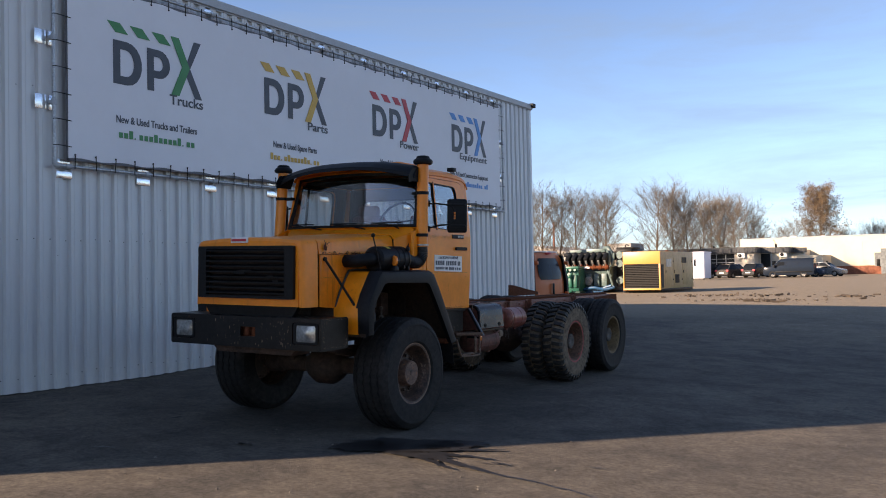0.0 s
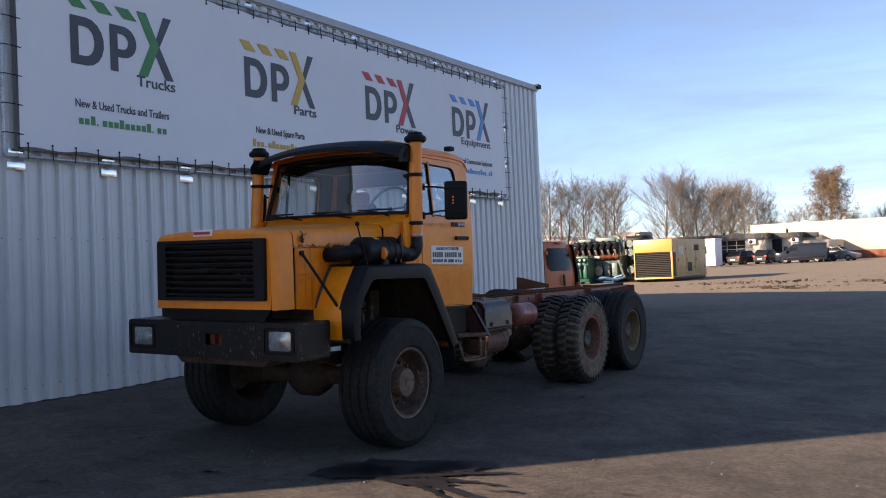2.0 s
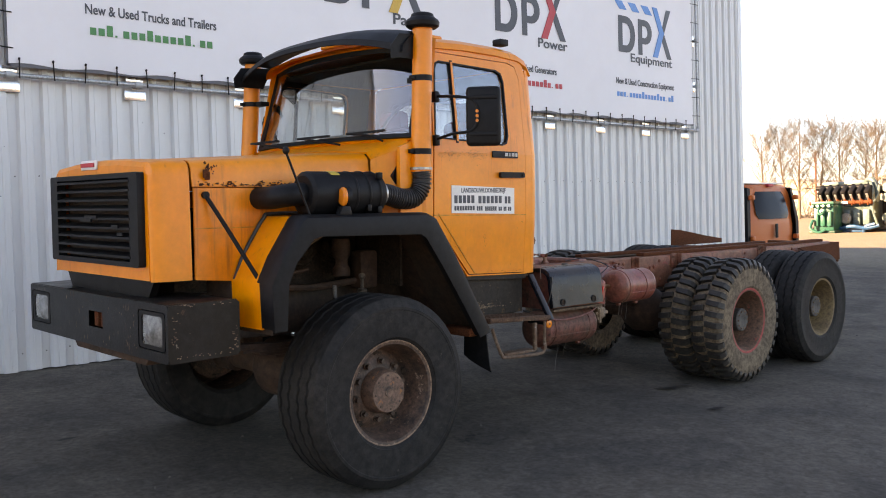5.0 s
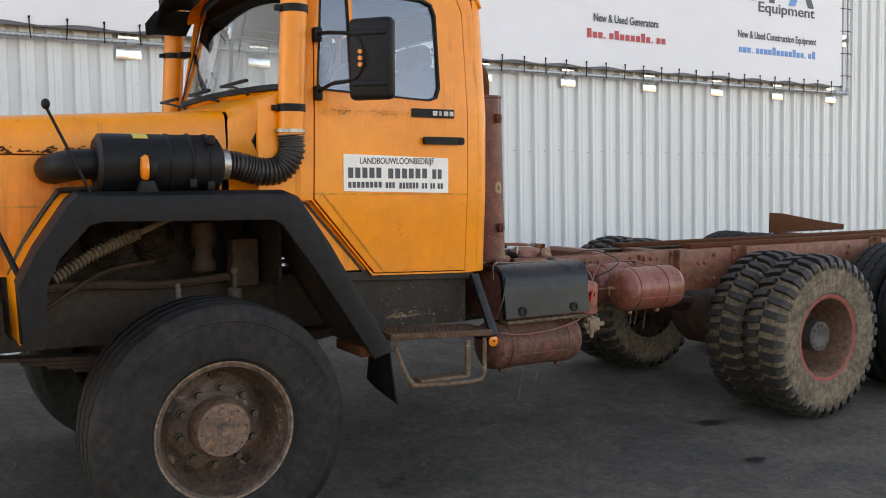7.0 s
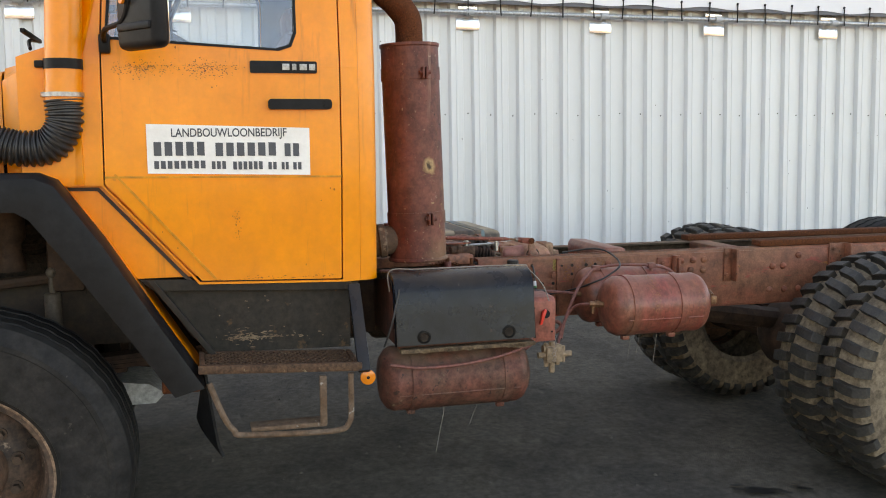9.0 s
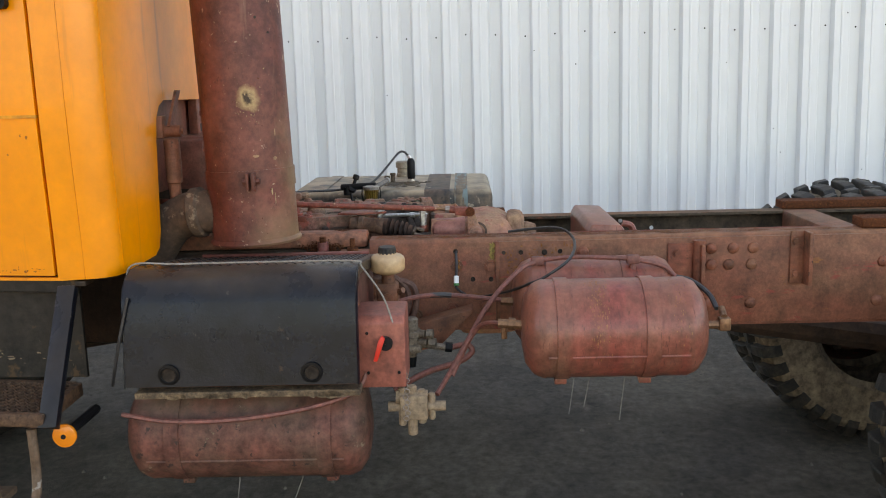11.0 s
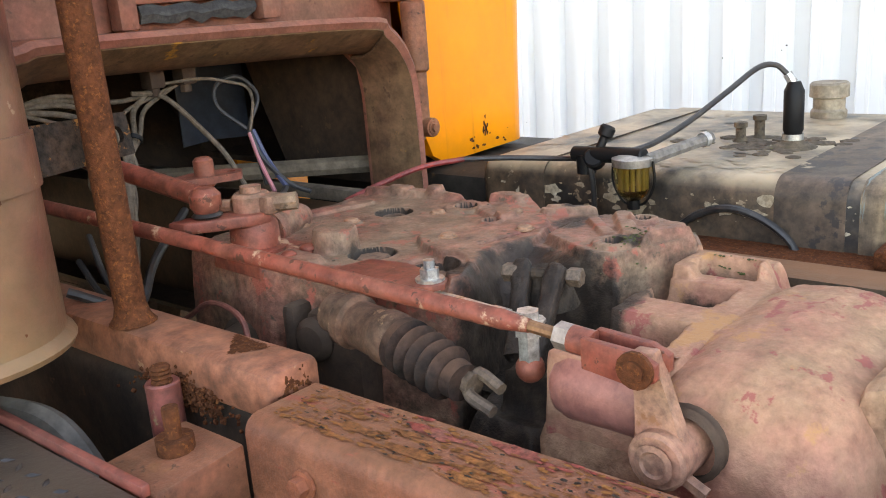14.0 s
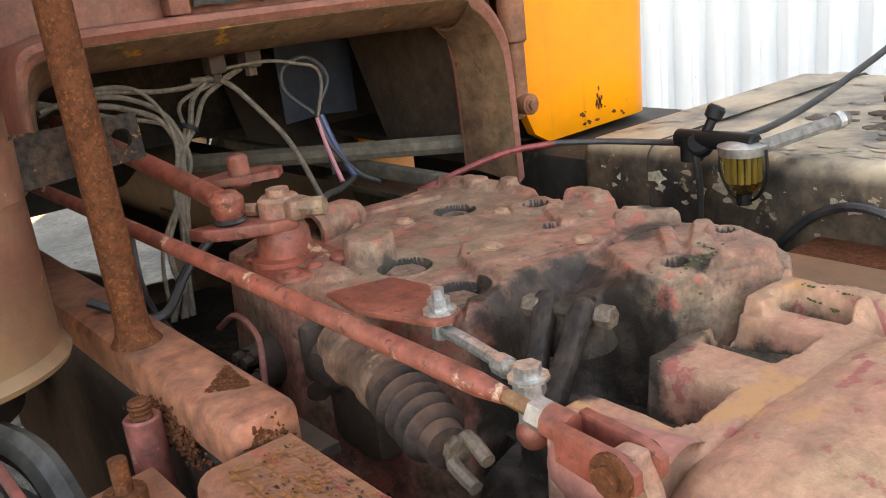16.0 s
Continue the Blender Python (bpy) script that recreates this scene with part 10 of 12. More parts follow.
lathe(bm, [(0, 0.040), (0.004, 0.036), (0.012, 0.02), (0.02, 0.014)], pose(-0.748, 10.482, 1.180, 0, -90, 0), 18)
P("sender_base", bm, EARTH, parent=ft)
rng = random.Random(63)
bm = bmesh.new()
for k in range(120):
    edge = rng.random() < 0.6
    y = rng.uniform(10.02, 10.80)
    z = 1.150 - abs(rng.gauss(0, 0.022)) if edge else rng.uniform(0.75, 1.15)
    s_ = 0.0006 + 0.009 * rng.random() ** 4 * (1.6 if edge else 1.0)
    flake(bm, (-0.5042 + 0.000003 * k, y, z), (0, 1, 0), (0, 0, 1), s_ * 1.8, s_, rng, 10)
for k in range(260):
    x = rng.uniform(-1.13, -0.54)
    z = rng.uniform(0.75, 1.15) if k % 3 else 1.15 - abs(rng.gauss(0, 0.02))
    s_ = rng.uniform(0.0008, 0.006)
    flake(bm, (x, 10.8158 + 0.000003 * k, z), (1, 0, 0), (0, 0, 1), s_, s_ * 1.4, rng, 10)
P("paint_flake", bm, worn("cream_undercoat", (0.44, 0.37, 0.27), (0.28, 0.19, 0.12), 25, 0.75, amount=0.9, mid=0.35), "cream undercoat showing through", ft, smooth=False)
rng = random.Random(64)
bm = bmesh.new()
for k in range(300):
    x, y = rng.uniform(-1.14, -0.53), rng.uniform(10.03, 10.79)
    if rng.random() < 0.5:
        x = -0.54 - abs(rng.gauss(0, 0.05))
    s_ = rng.uniform(0.001, 0.011)
    flake(bm, (x, y, 1.1826 + 0.000003 * k), (1, 0, 0), (0, 1, 0), s_, s_ * 1.5, rng, 10)
P("paint_flake", bm, FUEL_TANK, "dark paint left on the top", ft, smooth=False)
bm = bmesh.new()
lathe(bm, [(0, 0.014), (0.015, 0.014), (0.02, 0.0165), (0.085, 0.0165), (0.09, 0.014), (0.10, 0.010), (0.10, 0.0005)], pose(-0.748, 10.482, 1.192, 0, -90, 0), 18)
P("fuel_sender", bm, BLACK_CLEAN, "black fuel sender", ft)
bm = bmesh.new()
lathe(bm, [(0, 0.0170), (0.012, 0.0170)], pose(-0.748, 10.482, 1.194, 0, -90, 0), 18)
cyl(bm, (-0.748, 10.480, 1.290), (-0.745, 10.471, 1.305), 0.008, seg=8)
P("sender_collar", bm, ZINC, parent=ft)
bm = bmesh.new()
for x, y, h in ((-0.812, 10.400, 0.045), (-0.782, 10.378, 0.036)):
    lathe(bm, [(0, 0.015), (0.01, 0.009), (h - 0.01, 0.009), (h - 0.008, 0.012), (h, 0.012), (h, 0.0005)], pose(x, y, 1.180, 0, -90, 0), 12)
P("tank_nipple", bm, EARTH, parent=ft)
bm = bmesh.new()
for k in range(70):
    x, y = rng.gauss(-0.77, 0.05), rng.gauss(10.43, 0.05)
    s = rng.uniform(0.003, 0.014)
    bmesh.ops.create_icosphere(bm, subdivisions=1, radius=s, matrix=Matrix.Translation((x, y, 1.182)) @ Matrix.Diagonal((1.6, 1.6, 0.4, 1)))
tagged(P("caked_dirt", bm, EARTH, parent=ft), "caked dirt", kind="stuff")
hose("fuel_hose", [(-0.745, 10.472, 1.303), (-0.735, 10.455, 1.320), (-0.71, 10.435, 1.318), (-0.66, 10.405, 1.285), (-0.59, 10.370, 1.245), (-0.52, 10.345, 1.222), (-0.47, 10.325, 1.215)], 0.0048, BLACK_HOSE, "black fuel hose")
hose("fuel_hose", [(-0.20, 9.97, 1.165), (-0.28, 9.98, 1.180), (-0.36, 10.0, 1.193), (-0.42, 10.04, 1.197)], 0.0048, worn("red_fuel_hose", (0.26, 0.022, 0.020), (0.12, 0.022, 0.020), 20, 0.45), "red fuel hose")
hose("fuel_hose", [(-0.42, 10.04, 1.197), (-0.46, 10.11, 1.196), (-0.49, 10.19, 1.194), (-0.48, 10.25, 1.200)], 0.0048, BLACK_HOSE)
hose("fuel_hose", [(-0.47, 10.26, 1.19), (-0.475, 10.262, 1.14), (-0.48, 10.255, 1.08), (-0.47, 10.25, 1.02)], 0.0048, BLACK_HOSE)
hose("fuel_hose", [(-0.47, 10.36, 1.205), (-0.55, 10.38, 1.212), (-0.62, 10.395, 1.216)], 0.010, GREY_HOSE, "grey hose with a clip")
hose("fuel_hose", [(-0.50, 10.36, 1.06), (-0.495, 10.43, 1.12), (-0.49, 10.50, 1.135), (-0.49, 10.57, 1.10), (-0.49, 10.60, 1.04)], 0.006, BLACK_HOSE)
bm = bmesh.new()
cyl(bm, (-0.60, 10.39, 1.215), (-0.61, 10.393, 1.216), 0.0125, seg=12)
P("hose_clip", bm, ZINC)
bm = bmesh.new()
cyl(bm, (-0.485, 10.22, 1.205), (-0.465, 10.36, 1.212), 0.013, seg=14, bevel=0.003)
cyl(bm, (-0.482, 10.245, 1.206), (-0.482, 10.245, 1.175), 0.016, seg=12)
cyl(bm, (-0.478, 10.27, 1.212), (-0.487, 10.278, 1.236), 0.007, seg=12)
lathe(bm, [(0, 0.008), (0.003, 0.0125), (0.016, 0.0130), (0.020, 0.010), (0.021, 0.0005)], frame_along((-0.486, 10.277, 1.234), (-0.494, 10.284, 1.256)), 16)
cyl(bm, (-0.484, 10.262, 1.195), (-0.466, 10.268, 1.206), 0.017, seg=16, bevel=0.003)
pump = P("feed_pump", bm, BLACK_CLEAN, "black hand primer pump with a glass filter bowl")
bm = bmesh.new()
lathe(bm, [(0, 0.0005), (0, 0.012), (0.008, 0.022), (0.02, 0.028), (0.055, 0.031)], pose(-0.464, 10.340, 1.143, 0, -90, 0), 20)
g = P("filter_bowl", bm, BOWL_GLASS, "amber glass bowl", pump)
g.visible_shadow = False
bm = bmesh.new()
lathe(bm, [(0, 0.032), (0.012, 0.033), (0.016, 0.02), (0.018, 0.0005)], pose(-0.464, 10.340, 1.197, 0, -90, 0), 20)
P("bowl_lid", bm, STEEL, parent=pump)
bm = bmesh.new()
for k in range(14):
    a = 2 * math.pi * k / 14
    cyl(bm, (-0.464 + 0.020 * math.cos(a), 10.340 + 0.020 * math.sin(a), 1.160), (-0.464 + 0.020 * math.cos(a), 10.340 + 0.020 * math.sin(a), 1.196), 0.0038, seg=6)
P("filter_insert", bm, plain("yellow_insert", (0.22, 0.155, 0.05), 0.6), parent=pump)
bm = bmesh.new()
tube(bm, [(-0.464, 10.374, 1.205), (-0.464, 10.376, 1.17), (-0.464, 10.36, 1.140), (-0.464, 10.34, 1.134), (-0.464, 10.32, 1.140), (-0.464, 10.304, 1.17), (-0.464, 10.306, 1.205)], 0.0022, 5, 4)
cyl(bm, (-0.464, 10.34, 1.128), (-0.464, 10.34, 1.143), 0.010, seg=10)
P("bowl_bail", bm, BLACK, parent=pump)
bm = bmesh.new()
box(bm, (-0.56, 10.42, 1.06), (-0.43, 10.80, 1.085), 0.004)
box(bm, (-0.50, 10.70, 1.085), (-0.44, 10.86, 1.11), 0.004)
P("tank_bracket", bm, RUST)

# --- back of the cab under the floor ---
bm = bmesh.new()
window_panel(bm, [(-0.53, 1.125), (-0.445, 1.125), (-0.443, 1.30), (-0.435, 1.352), (-0.40, 1.384), (0.14, 1.400), (0.215, 1.396), (0.252, 1.377), (0.262, 1.30), (0.53, 1.30), (0.53, 1.60), (-0.53, 1.60)], [], 9.782, 9.792, "y")
recess = P("recess_panel", bm, RECESS, "red-brown sheet behind the cab", smooth=False)
bm = bmesh.new()
ARCH_O = [(-0.475, 1.125), (-0.470, 1.31), (-0.455, 1.375), (-0.41, 1.425), (-0.34, 1.445), (0.16, 1.455), (0.245, 1.450), (0.285, 1.425), (0.296, 1.30)]
ARCH_I = [(-0.442, 1.125), (-0.440, 1.30), (-0.430, 1.345), (-0.412, 1.370), (-0.37, 1.382), (0.14, 1.398), (0.215, 1.394), (0.252, 1.375), (0.262, 1.30)]
ARCH_O, ARCH_I = ([(p.x, p.z) for p in smooth_path([(x, 0, z) for x, z in arch], 4)] for arch in (ARCH_O, ARCH_I))
rows = [[(x, y, z) for x, z in src] for src, y in ((ARCH_O, 9.792), (ARCH_O, 9.885), (ARCH_O, 9.902))]
rows.append([(x * 0.985, 9.910, z - 0.008) for x, z in ARCH_O])
rows.append([(x * 0.97, 9.904, z - 0.018) for x, z in ARCH_O])
skin(bm, rows, 0.005)
P("arch_frame", bm, RECESS, "pressed red-brown arch", recess)
bm = bmesh.new()
fold = [[(a[0] * (1 - f) * 0.97 + b[0] * f, y, (a[1] - 0.020) * (1 - f) + b[1] * f) for a, b in zip(ARCH_O, ARCH_I)] for f, y in ((0.0, 9.903), (0.35, 9.880), (0.8, 9.845), (1.0, 9.820), (1.0, 9.792))]
skin(bm, fold, 0.004)
P("arch_soffit", bm, worn("olive_primer", (0.150, 0.070, 0.042), (0.185, 0.110, 0.055), 7, 0.7, spot=(0.46, 0.20, 0.030), spot_at=0.60, spot_scale=9, chips=(0.08, 0.04, 0.025), chip_at=0.62, chip_scale=50, mid=0.35, spec=0.2, bump=0.3),
  "olive and orange worn lining of the arch", recess)
bm = bmesh.new()
pts = [(0.02 - 0.21 * k / 10, 9.815, 1.474 + 0.003 * math.sin(k * 2.1)) for k in range(11)]
skin(bm, [[(x, y, z + 0.014) for x, y, z in pts], [(x, y + 0.006, z) for x, y, z in pts], [(x, y, z - 0.012 + 0.004 * math.sin(i * 3.3)) for i, (x, y, z) in enumerate(pts)]], 0.004)
P("rubber_strip", bm, worn("perished_rubber", (0.020, 0.020, 0.021), (0.070, 0.066, 0.060), 30, 0.8, bump=0.5, grain=150, amount=0.9, mid=0.4, stretch=(0.3, 1, 2.5)), "torn black rubber strip", recess)
bm = bmesh.new()
box(bm, (-0.20, 9.80, 1.49), (0.04, 9.818, 1.60), 0.003)
box(bm, (-0.235, 9.80, 1.455), (-0.195, 9.83, 1.50), 0.004)
box(bm, (0.03, 9.80, 1.455), (0.06, 9.83, 1.60), 0.004)
for x, z in ((0.01, 1.52), (-0.18, 1.50), (0.045, 1.50), (-0.10, 1.505)):
    bolt(bm, (x, 9.82, z), (0, 1, 0), 0.010, 0.008)
P("strip_plate", bm, RECESS, parent=recess)
for s, x in ((1, 0.458), (-1, -0.512)):
    bm = bmesh.new()
    cyl(bm, (x, 9.865, 1.335), (x, 9.865, 1.465), 0.023, seg=18, bevel=0.004)
    cyl(bm, (x, 9.865, 1.245), (x, 9.865, 1.335), 0.017, seg=16)
    cyl(bm, (x, 9.85, 1.232), (x, 9.895, 1.232), 0.018, seg=14)
    cyl(bm, (x, 9.85, 1.485), (x, 9.895, 1.485), 0.017, seg=14)
    bolt(bm, (x, 9.895, 1.232), (0, 1, 0), 0.009, 0.006)
    bolt(bm, (x, 9.895, 1.485), (0, 1, 0), 0.009, 0.006)
    box(bm, (x - 0.03, 9.80, 1.20), (x + 0.03, 9.85, 1.26), 0.006)
    box(bm, (x - 0.025, 9.80, 1.465), (x + 0.025, 9.85, 1.53), 0.006)
    P("cab_damper", bm, REDOX, "dusty cab suspension damper")
    bm = bmesh.new()
    prism(bm, [(x - s * 0.005, 1.49), (x + s * 0.015, 1.50), (x - s * 0.075, 1.60), (x - s * 0.11, 1.60)], 9.86, 9.868, "y")
    P("damper_gusset", bm, REDOX)
bm = bmesh.new()
box(bm, (-0.37, 9.0, 1.115), (-0.345, 9.9, 1.14), 0.004, Matrix.Rotation(0, 4, "Z"))
tube(bm, [(-0.10, 9.36, 1.17), (-0.52, 9.78, 1.158)], 0.018, 8)
P("cross_tube", bm, worn("dusty_tube", (0.16, 0.12, 0.085), (0.10, 0.07, 0.05), 9, 0.9), "dusty tube under the cab")
bm = bmesh.new()
prism(bm, [(9.78, 1.12), (9.78, 1.42), (9.36, 1.42), (9.50, 1.12)], -0.50, -0.485, "x")
prism(bm, [(9.78, 1.30), (9.78, 1.42), (9.10, 1.42), (9.10, 1.30)], 0.36, 0.375, "x")
P("tunnel_side", bm, REDOX_DARK)
CABLE = worn("dusty_cable", (0.16, 0.12, 0.09), (0.085, 0.065, 0.05), 20, 0.85, bump=0.15, spec=0.2)
rng = random.Random(23)
for k in range(9):
    # arcs that come over from the side and drop in one bundle
    j = lambda s_: rng.uniform(-s_, s_)
    drop = [(0.040 + j(0.010), 9.74, 1.262 + j(0.01)), (0.062 + j(0.012), 9.76, 1.215), (0.092 + j(0.020), 9.78 + j(0.01), 1.150), (0.115 + j(0.02), 9.80, 1.06)]
    if k < 4:
        pts = [(0.20, 9.69, 1.345 + 0.006 * k), (0.134, 9.70, 1.366 - 0.010 * k), (0.077 + 0.01 * k, 9.705, 1.358 - 0.011 * k), (0.050 + j(0.006), 9.72, 1.322 - 0.006 * k)] + drop
    elif k < 7:
        x0 = -0.066 if k % 2 else -0.112
        pts = [(x0, 9.66, 1.358), (x0 * 0.6 + 0.006 * (k - 5), 9.67, 1.345), (-0.012 + 0.018 * (k - 5), 9.68, 1.325), (0.016 + 0.008 * (k - 5), 9.72, 1.293)] + drop
    elif k == 7:
        pts = [(-0.064, 9.66, 1.355), (-0.02, 9.67, 1.345), (0.04, 9.69, 1.348), (0.13, 9.70, 1.362), (0.20, 9.70, 1.350)]
    else:
        pts = [(-0.02, 9.67, 1.352), (-0.068, 9.68, 1.342), (-0.105, 9.72, 1.283), (-0.121, 9.75, 1.241), (-0.129, 9.78, 1.187), (-0.12, 9.82, 1.16)]
    hose("wiring", [(x + 0.045, y + 0.097, z + 0.010) for x, y, z in pts], 0.0030 + 0.0006 * (k % 3), CABLE, "dusty grey cable")
bm = bmesh.new()
lathe(bm, [(-0.003, 0.012), (-0.003, 0.0145), (0.003, 0.0145), (0.003, 0.012)], frame_along((0.065, 9.819, 1.303), (0.073, 9.824, 1.290)), 12)
P("cable_tie", bm, BLACK_CLEAN)
# added sheet in place of an unknown blue thing beyond the gap
bm = bmesh.new()
skin(bm, [[(-0.36 - 0.045 * i, 9.30 + 0.006 * math.sin(i * 2.3), 1.19 + 0.05 * q + 0.004 * math.sin(i + q)) for i in range(5)] for q in range(5)], 0.004)
P("inner_sheet", bm, worn("dark_blue_sheet", (0.012, 0.022, 0.042), (0.02, 0.03, 0.045), 9, 0.6, bump=0.2), "dark blue sheet standing in for a blue item beyond")
for x in (-0.013, -0.070):
    bm = bmesh.new()
    box(bm, (x - 0.013, 9.755, 1.366), (x + 0.013, 9.785, 1.394), 0.003)
    cyl(bm, (x, 9.77, 1.354), (x, 9.77, 1.368), 0.009, seg=8)
    P("cable_clip", bm, REDOX_DARK)
PINK = plain("pink_wire", (0.45, 0.15, 0.17), 0.5)
hose("wire_loop", [(-0.125, 9.87, 1.20), (-0.13, 9.85, 1.25), (-0.131, 9.838, 1.29), (-0.165, 9.825, 1.335), (-0.150, 9.80, 1.368), (-0.112, 9.79, 1.358), (-0.104, 9.80, 1.325), (-0.128, 9.835, 1.288)], 0.0034, BLACK_HOSE, "looped wiring")
hose("wire_loop", [(-0.129, 9.842, 1.285), (-0.15, 9.83, 1.33), (-0.155, 9.81, 1.352), (-0.13, 9.80, 1.362), (-0.09, 9.79, 1.372), (-0.02, 9.78, 1.372)], 0.0026, CABLE)
hose("wire", [(-0.128, 9.84, 1.282), (-0.127, 9.86, 1.235), (-0.125, 9.89, 1.190)], 0.0035, PINK, "pink wire")
hose("wire", [(-0.135, 9.84, 1.285), (-0.140, 9.86, 1.24), (-0.142, 9.90, 1.195)], 0.0045, plain("dark_blue_wire", (0.03, 0.045, 0.10), 0.5))
hose("wire", [(-0.130, 9.84, 1.282), (-0.133, 9.86, 1.24), (-0.148, 9.90, 1.20), (-0.165, 9.93, 1.185)], 0.0040, BLACK_HOSE)
hose("wire", [(0.03, 10.08, 1.215), (-0.02, 10.02, 1.212), (-0.08, 9.96, 1.200), (-0.14, 9.90, 1.195)], 0.0045, BLACK_HOSE)
hose("wiring", [(0.30, 10.02, 1.17), (0.24, 10.06, 1.14), (0.17, 10.0, 1.17), (0.05, 9.9, 1.20)], 0.006, BLACK_HOSE)
hose("wiring", [(0.22, 10.16, 1.10), (0.235, 10.08, 1.125), (0.225, 9.98, 1.15), (0.20, 9.90, 1.20)], 0.0042, BLACK_HOSE)
hose("wiring", [(0.23, 10.18, 1.09), (0.24, 10.09, 1.12), (0.24, 9.99, 1.14), (0.22, 9.90, 1.17)], 0.0042, BLACK_HOSE)


# rust bleeding round the bolt holes of the rail, and flaking along its top
ORANGE_RUST = worn("orange_rust", (0.29, 0.100, 0.030), (0.18, 0.064, 0.026), 30, 0.85, bump=0.4, spot=(0.31, 0.135, 0.045), spot_at=0.6, spot_scale=50, mid=0.4, spec=0.2)
rng = random.Random(31)
bm = bmesh.new()
for k in range(130):
    y = rng.choice((rng.gauss(10.94, 0.05), rng.gauss(10.85, 0.03), rng.gauss(11.02, 0.04)))
    z = rng.gauss(1.065, 0.025)
    if 10.81 < y < 11.2 and 0.98 < z < 1.118:
        flake(bm, (0.3664 + 0.000003 * k, y, z), (0, 1, 0), (0, 0, 1), rng.uniform(0.0008, 0.005), rng.uniform(0.0008, 0.008), rng, 10)
P("rust_bloom", bm, ORANGE_RUST, parent=rail_n, smooth=False)["kind"] = "stuff"
bm = bmesh.new()
for k in range(900):
    y = rng.uniform(10.43, 11.6)
    flake(bm, (rng.uniform(0.275, 0.338), y, 1.1355 + 0.000002 * k), (1, 0, 0), (0, 1, 0), rng.uniform(0.0006, 0.003), rng.uniform(0.001, 0.006), rng, 9)
P("rust_flake", bm, ORANGE_RUST, parent=rail_n, smooth=False)["kind"] = "stuff"
for name_, x0, x1, tone, count in (("rust_streak", 0.296, 0.336, ((0.29, 0.098, 0.032), (0.20, 0.066, 0.028)), 150), ("red_streak", 0.273, 0.292, ((0.30, 0.052, 0.038), (0.26, 0.085, 0.060)), 90)):
    bm = bmesh.new()
    for k in range(count):
        a = rng.uniform(0.006, 0.035)
        flake(bm, (rng.uniform(x0, x1), rng.uniform(10.46, 11.9), 1.1361 + 0.000002 * k), (0, 1, 0), (1, 0, 0), a, a * rng.uniform(0.08, 0.24), rng, 14)
    P(name_, bm, worn(name_ + "s", tone[0], tone[1], 40, 0.8, bump=0.4, amount=1.0, mid=0.45, spec=0.2), parent=rail_n, smooth=False)["kind"] = "stuff"
bm = bmesh.new()
for k in range(500):
    y = rng.uniform(10.43, 11.6)
    flake(bm, (rng.uniform(0.275, 0.338), y, 1.1366 + 0.000002 * k), (1, 0, 0), (0, 1, 0), rng.uniform(0.0005, 0.002), rng.uniform(0.0006, 0.004), rng, 8)
P("bare_spot", bm, GREASE, parent=rail_n, smooth=False)["kind"] = "stuff"
bm = bmesh.new()
for k in range(40):
    flake(bm, (0.3568, rng.gauss(10.784, 0.006), rng.uniform(1.055, 1.115)), (0, 1, 0), (0, 0, 1), rng.uniform(0.001, 0.005), rng.uniform(0.004, 0.014), rng, 10)
P("ochre_run", bm, worn("ochre_primer", (0.36, 0.25, 0.07), (0.25, 0.15, 0.04), 30, 0.8, mid=0.4), parent=rail_n, smooth=False)["kind"] = "stuff"
bm = bmesh.new()
for y, z in ((11.144, 1.046), (11.170, 1.040)):
    flake(bm, (0.3668, y, z), (0, 1, 0), (0, 0, 1), 0.012, 0.022, rng, 14)
P("chalk_mark", bm, plain("yellow_chalk", (0.50, 0.46, 0.10), 0.8), "yellow chalk dabs", rail_n, smooth=False)

bm = bmesh.new()
box(bm, (-0.98, 9.45, 0.74), (-0.56, 9.985, 1.135), 0.02)
P("tank_shield", bm, BLACK_RUSTY, "dark sheet box ahead of the fuel tank")
# ---- the yard behind: machines, vehicles, buildings, trees ----
VAN_ORANGE = worn("van_orange_paint", (0.58, 0.125, 0.028), (0.50, 0.105, 0.025), 1.5, 0.38, bump=0.0, grain=3, amount=0.5, mid=0.0, contrast=0.05, spec=0.35)
GEN_YELLOW = worn("generator_yellow", (0.58, 0.28, 0.065), (0.50, 0.24, 0.06), 0.8, 0.42, bump=0.02, grain=8, amount=0.6, mid=0.03, contrast=0.1)
GEN_TAN = worn("faded_tan_paint", (0.60, 0.40, 0.18), (0.50, 0.33, 0.15), 1.1, 0.55, spot=(0.22, 0.14, 0.07), spot_at=0.70, spot_scale=3, bump=0.02, grain=9, amount=0.8, mid=0.12, contrast=0.1)
TEAL = worn("grey_green_engine_paint", (0.10, 0.15, 0.14), (0.06, 0.085, 0.082), 3, 0.45, bump=0.05)
LOUVRE = plain("grimy_louvre", (0.030, 0.028, 0.025), 0.6)
ENGINE_GREEN = worn("green_engine_paint", (0.010, 0.105, 0.070), (0.008, 0.060, 0.042), 4, 0.4, bump=0.05)
BASE_BLUE = worn("blue_frame_paint", (0.012, 0.075, 0.17), (0.01, 0.045, 0.10), 4, 0.45, bump=0.05)
RENDERED = worn("cream_render", (0.62, 0.55, 0.45), (0.52, 0.46, 0.37), 0.5, 0.85, bump=0.1, grain=14, amount=0.8, mid=0.03, contrast=0.1)
HALL_CREAM = worn("cream_wall", (0.58, 0.51, 0.39), (0.51, 0.45, 0.35), 0.25, 0.8, bump=0.05, grain=8, amount=0.8, mid=0.03, contrast=0.1)
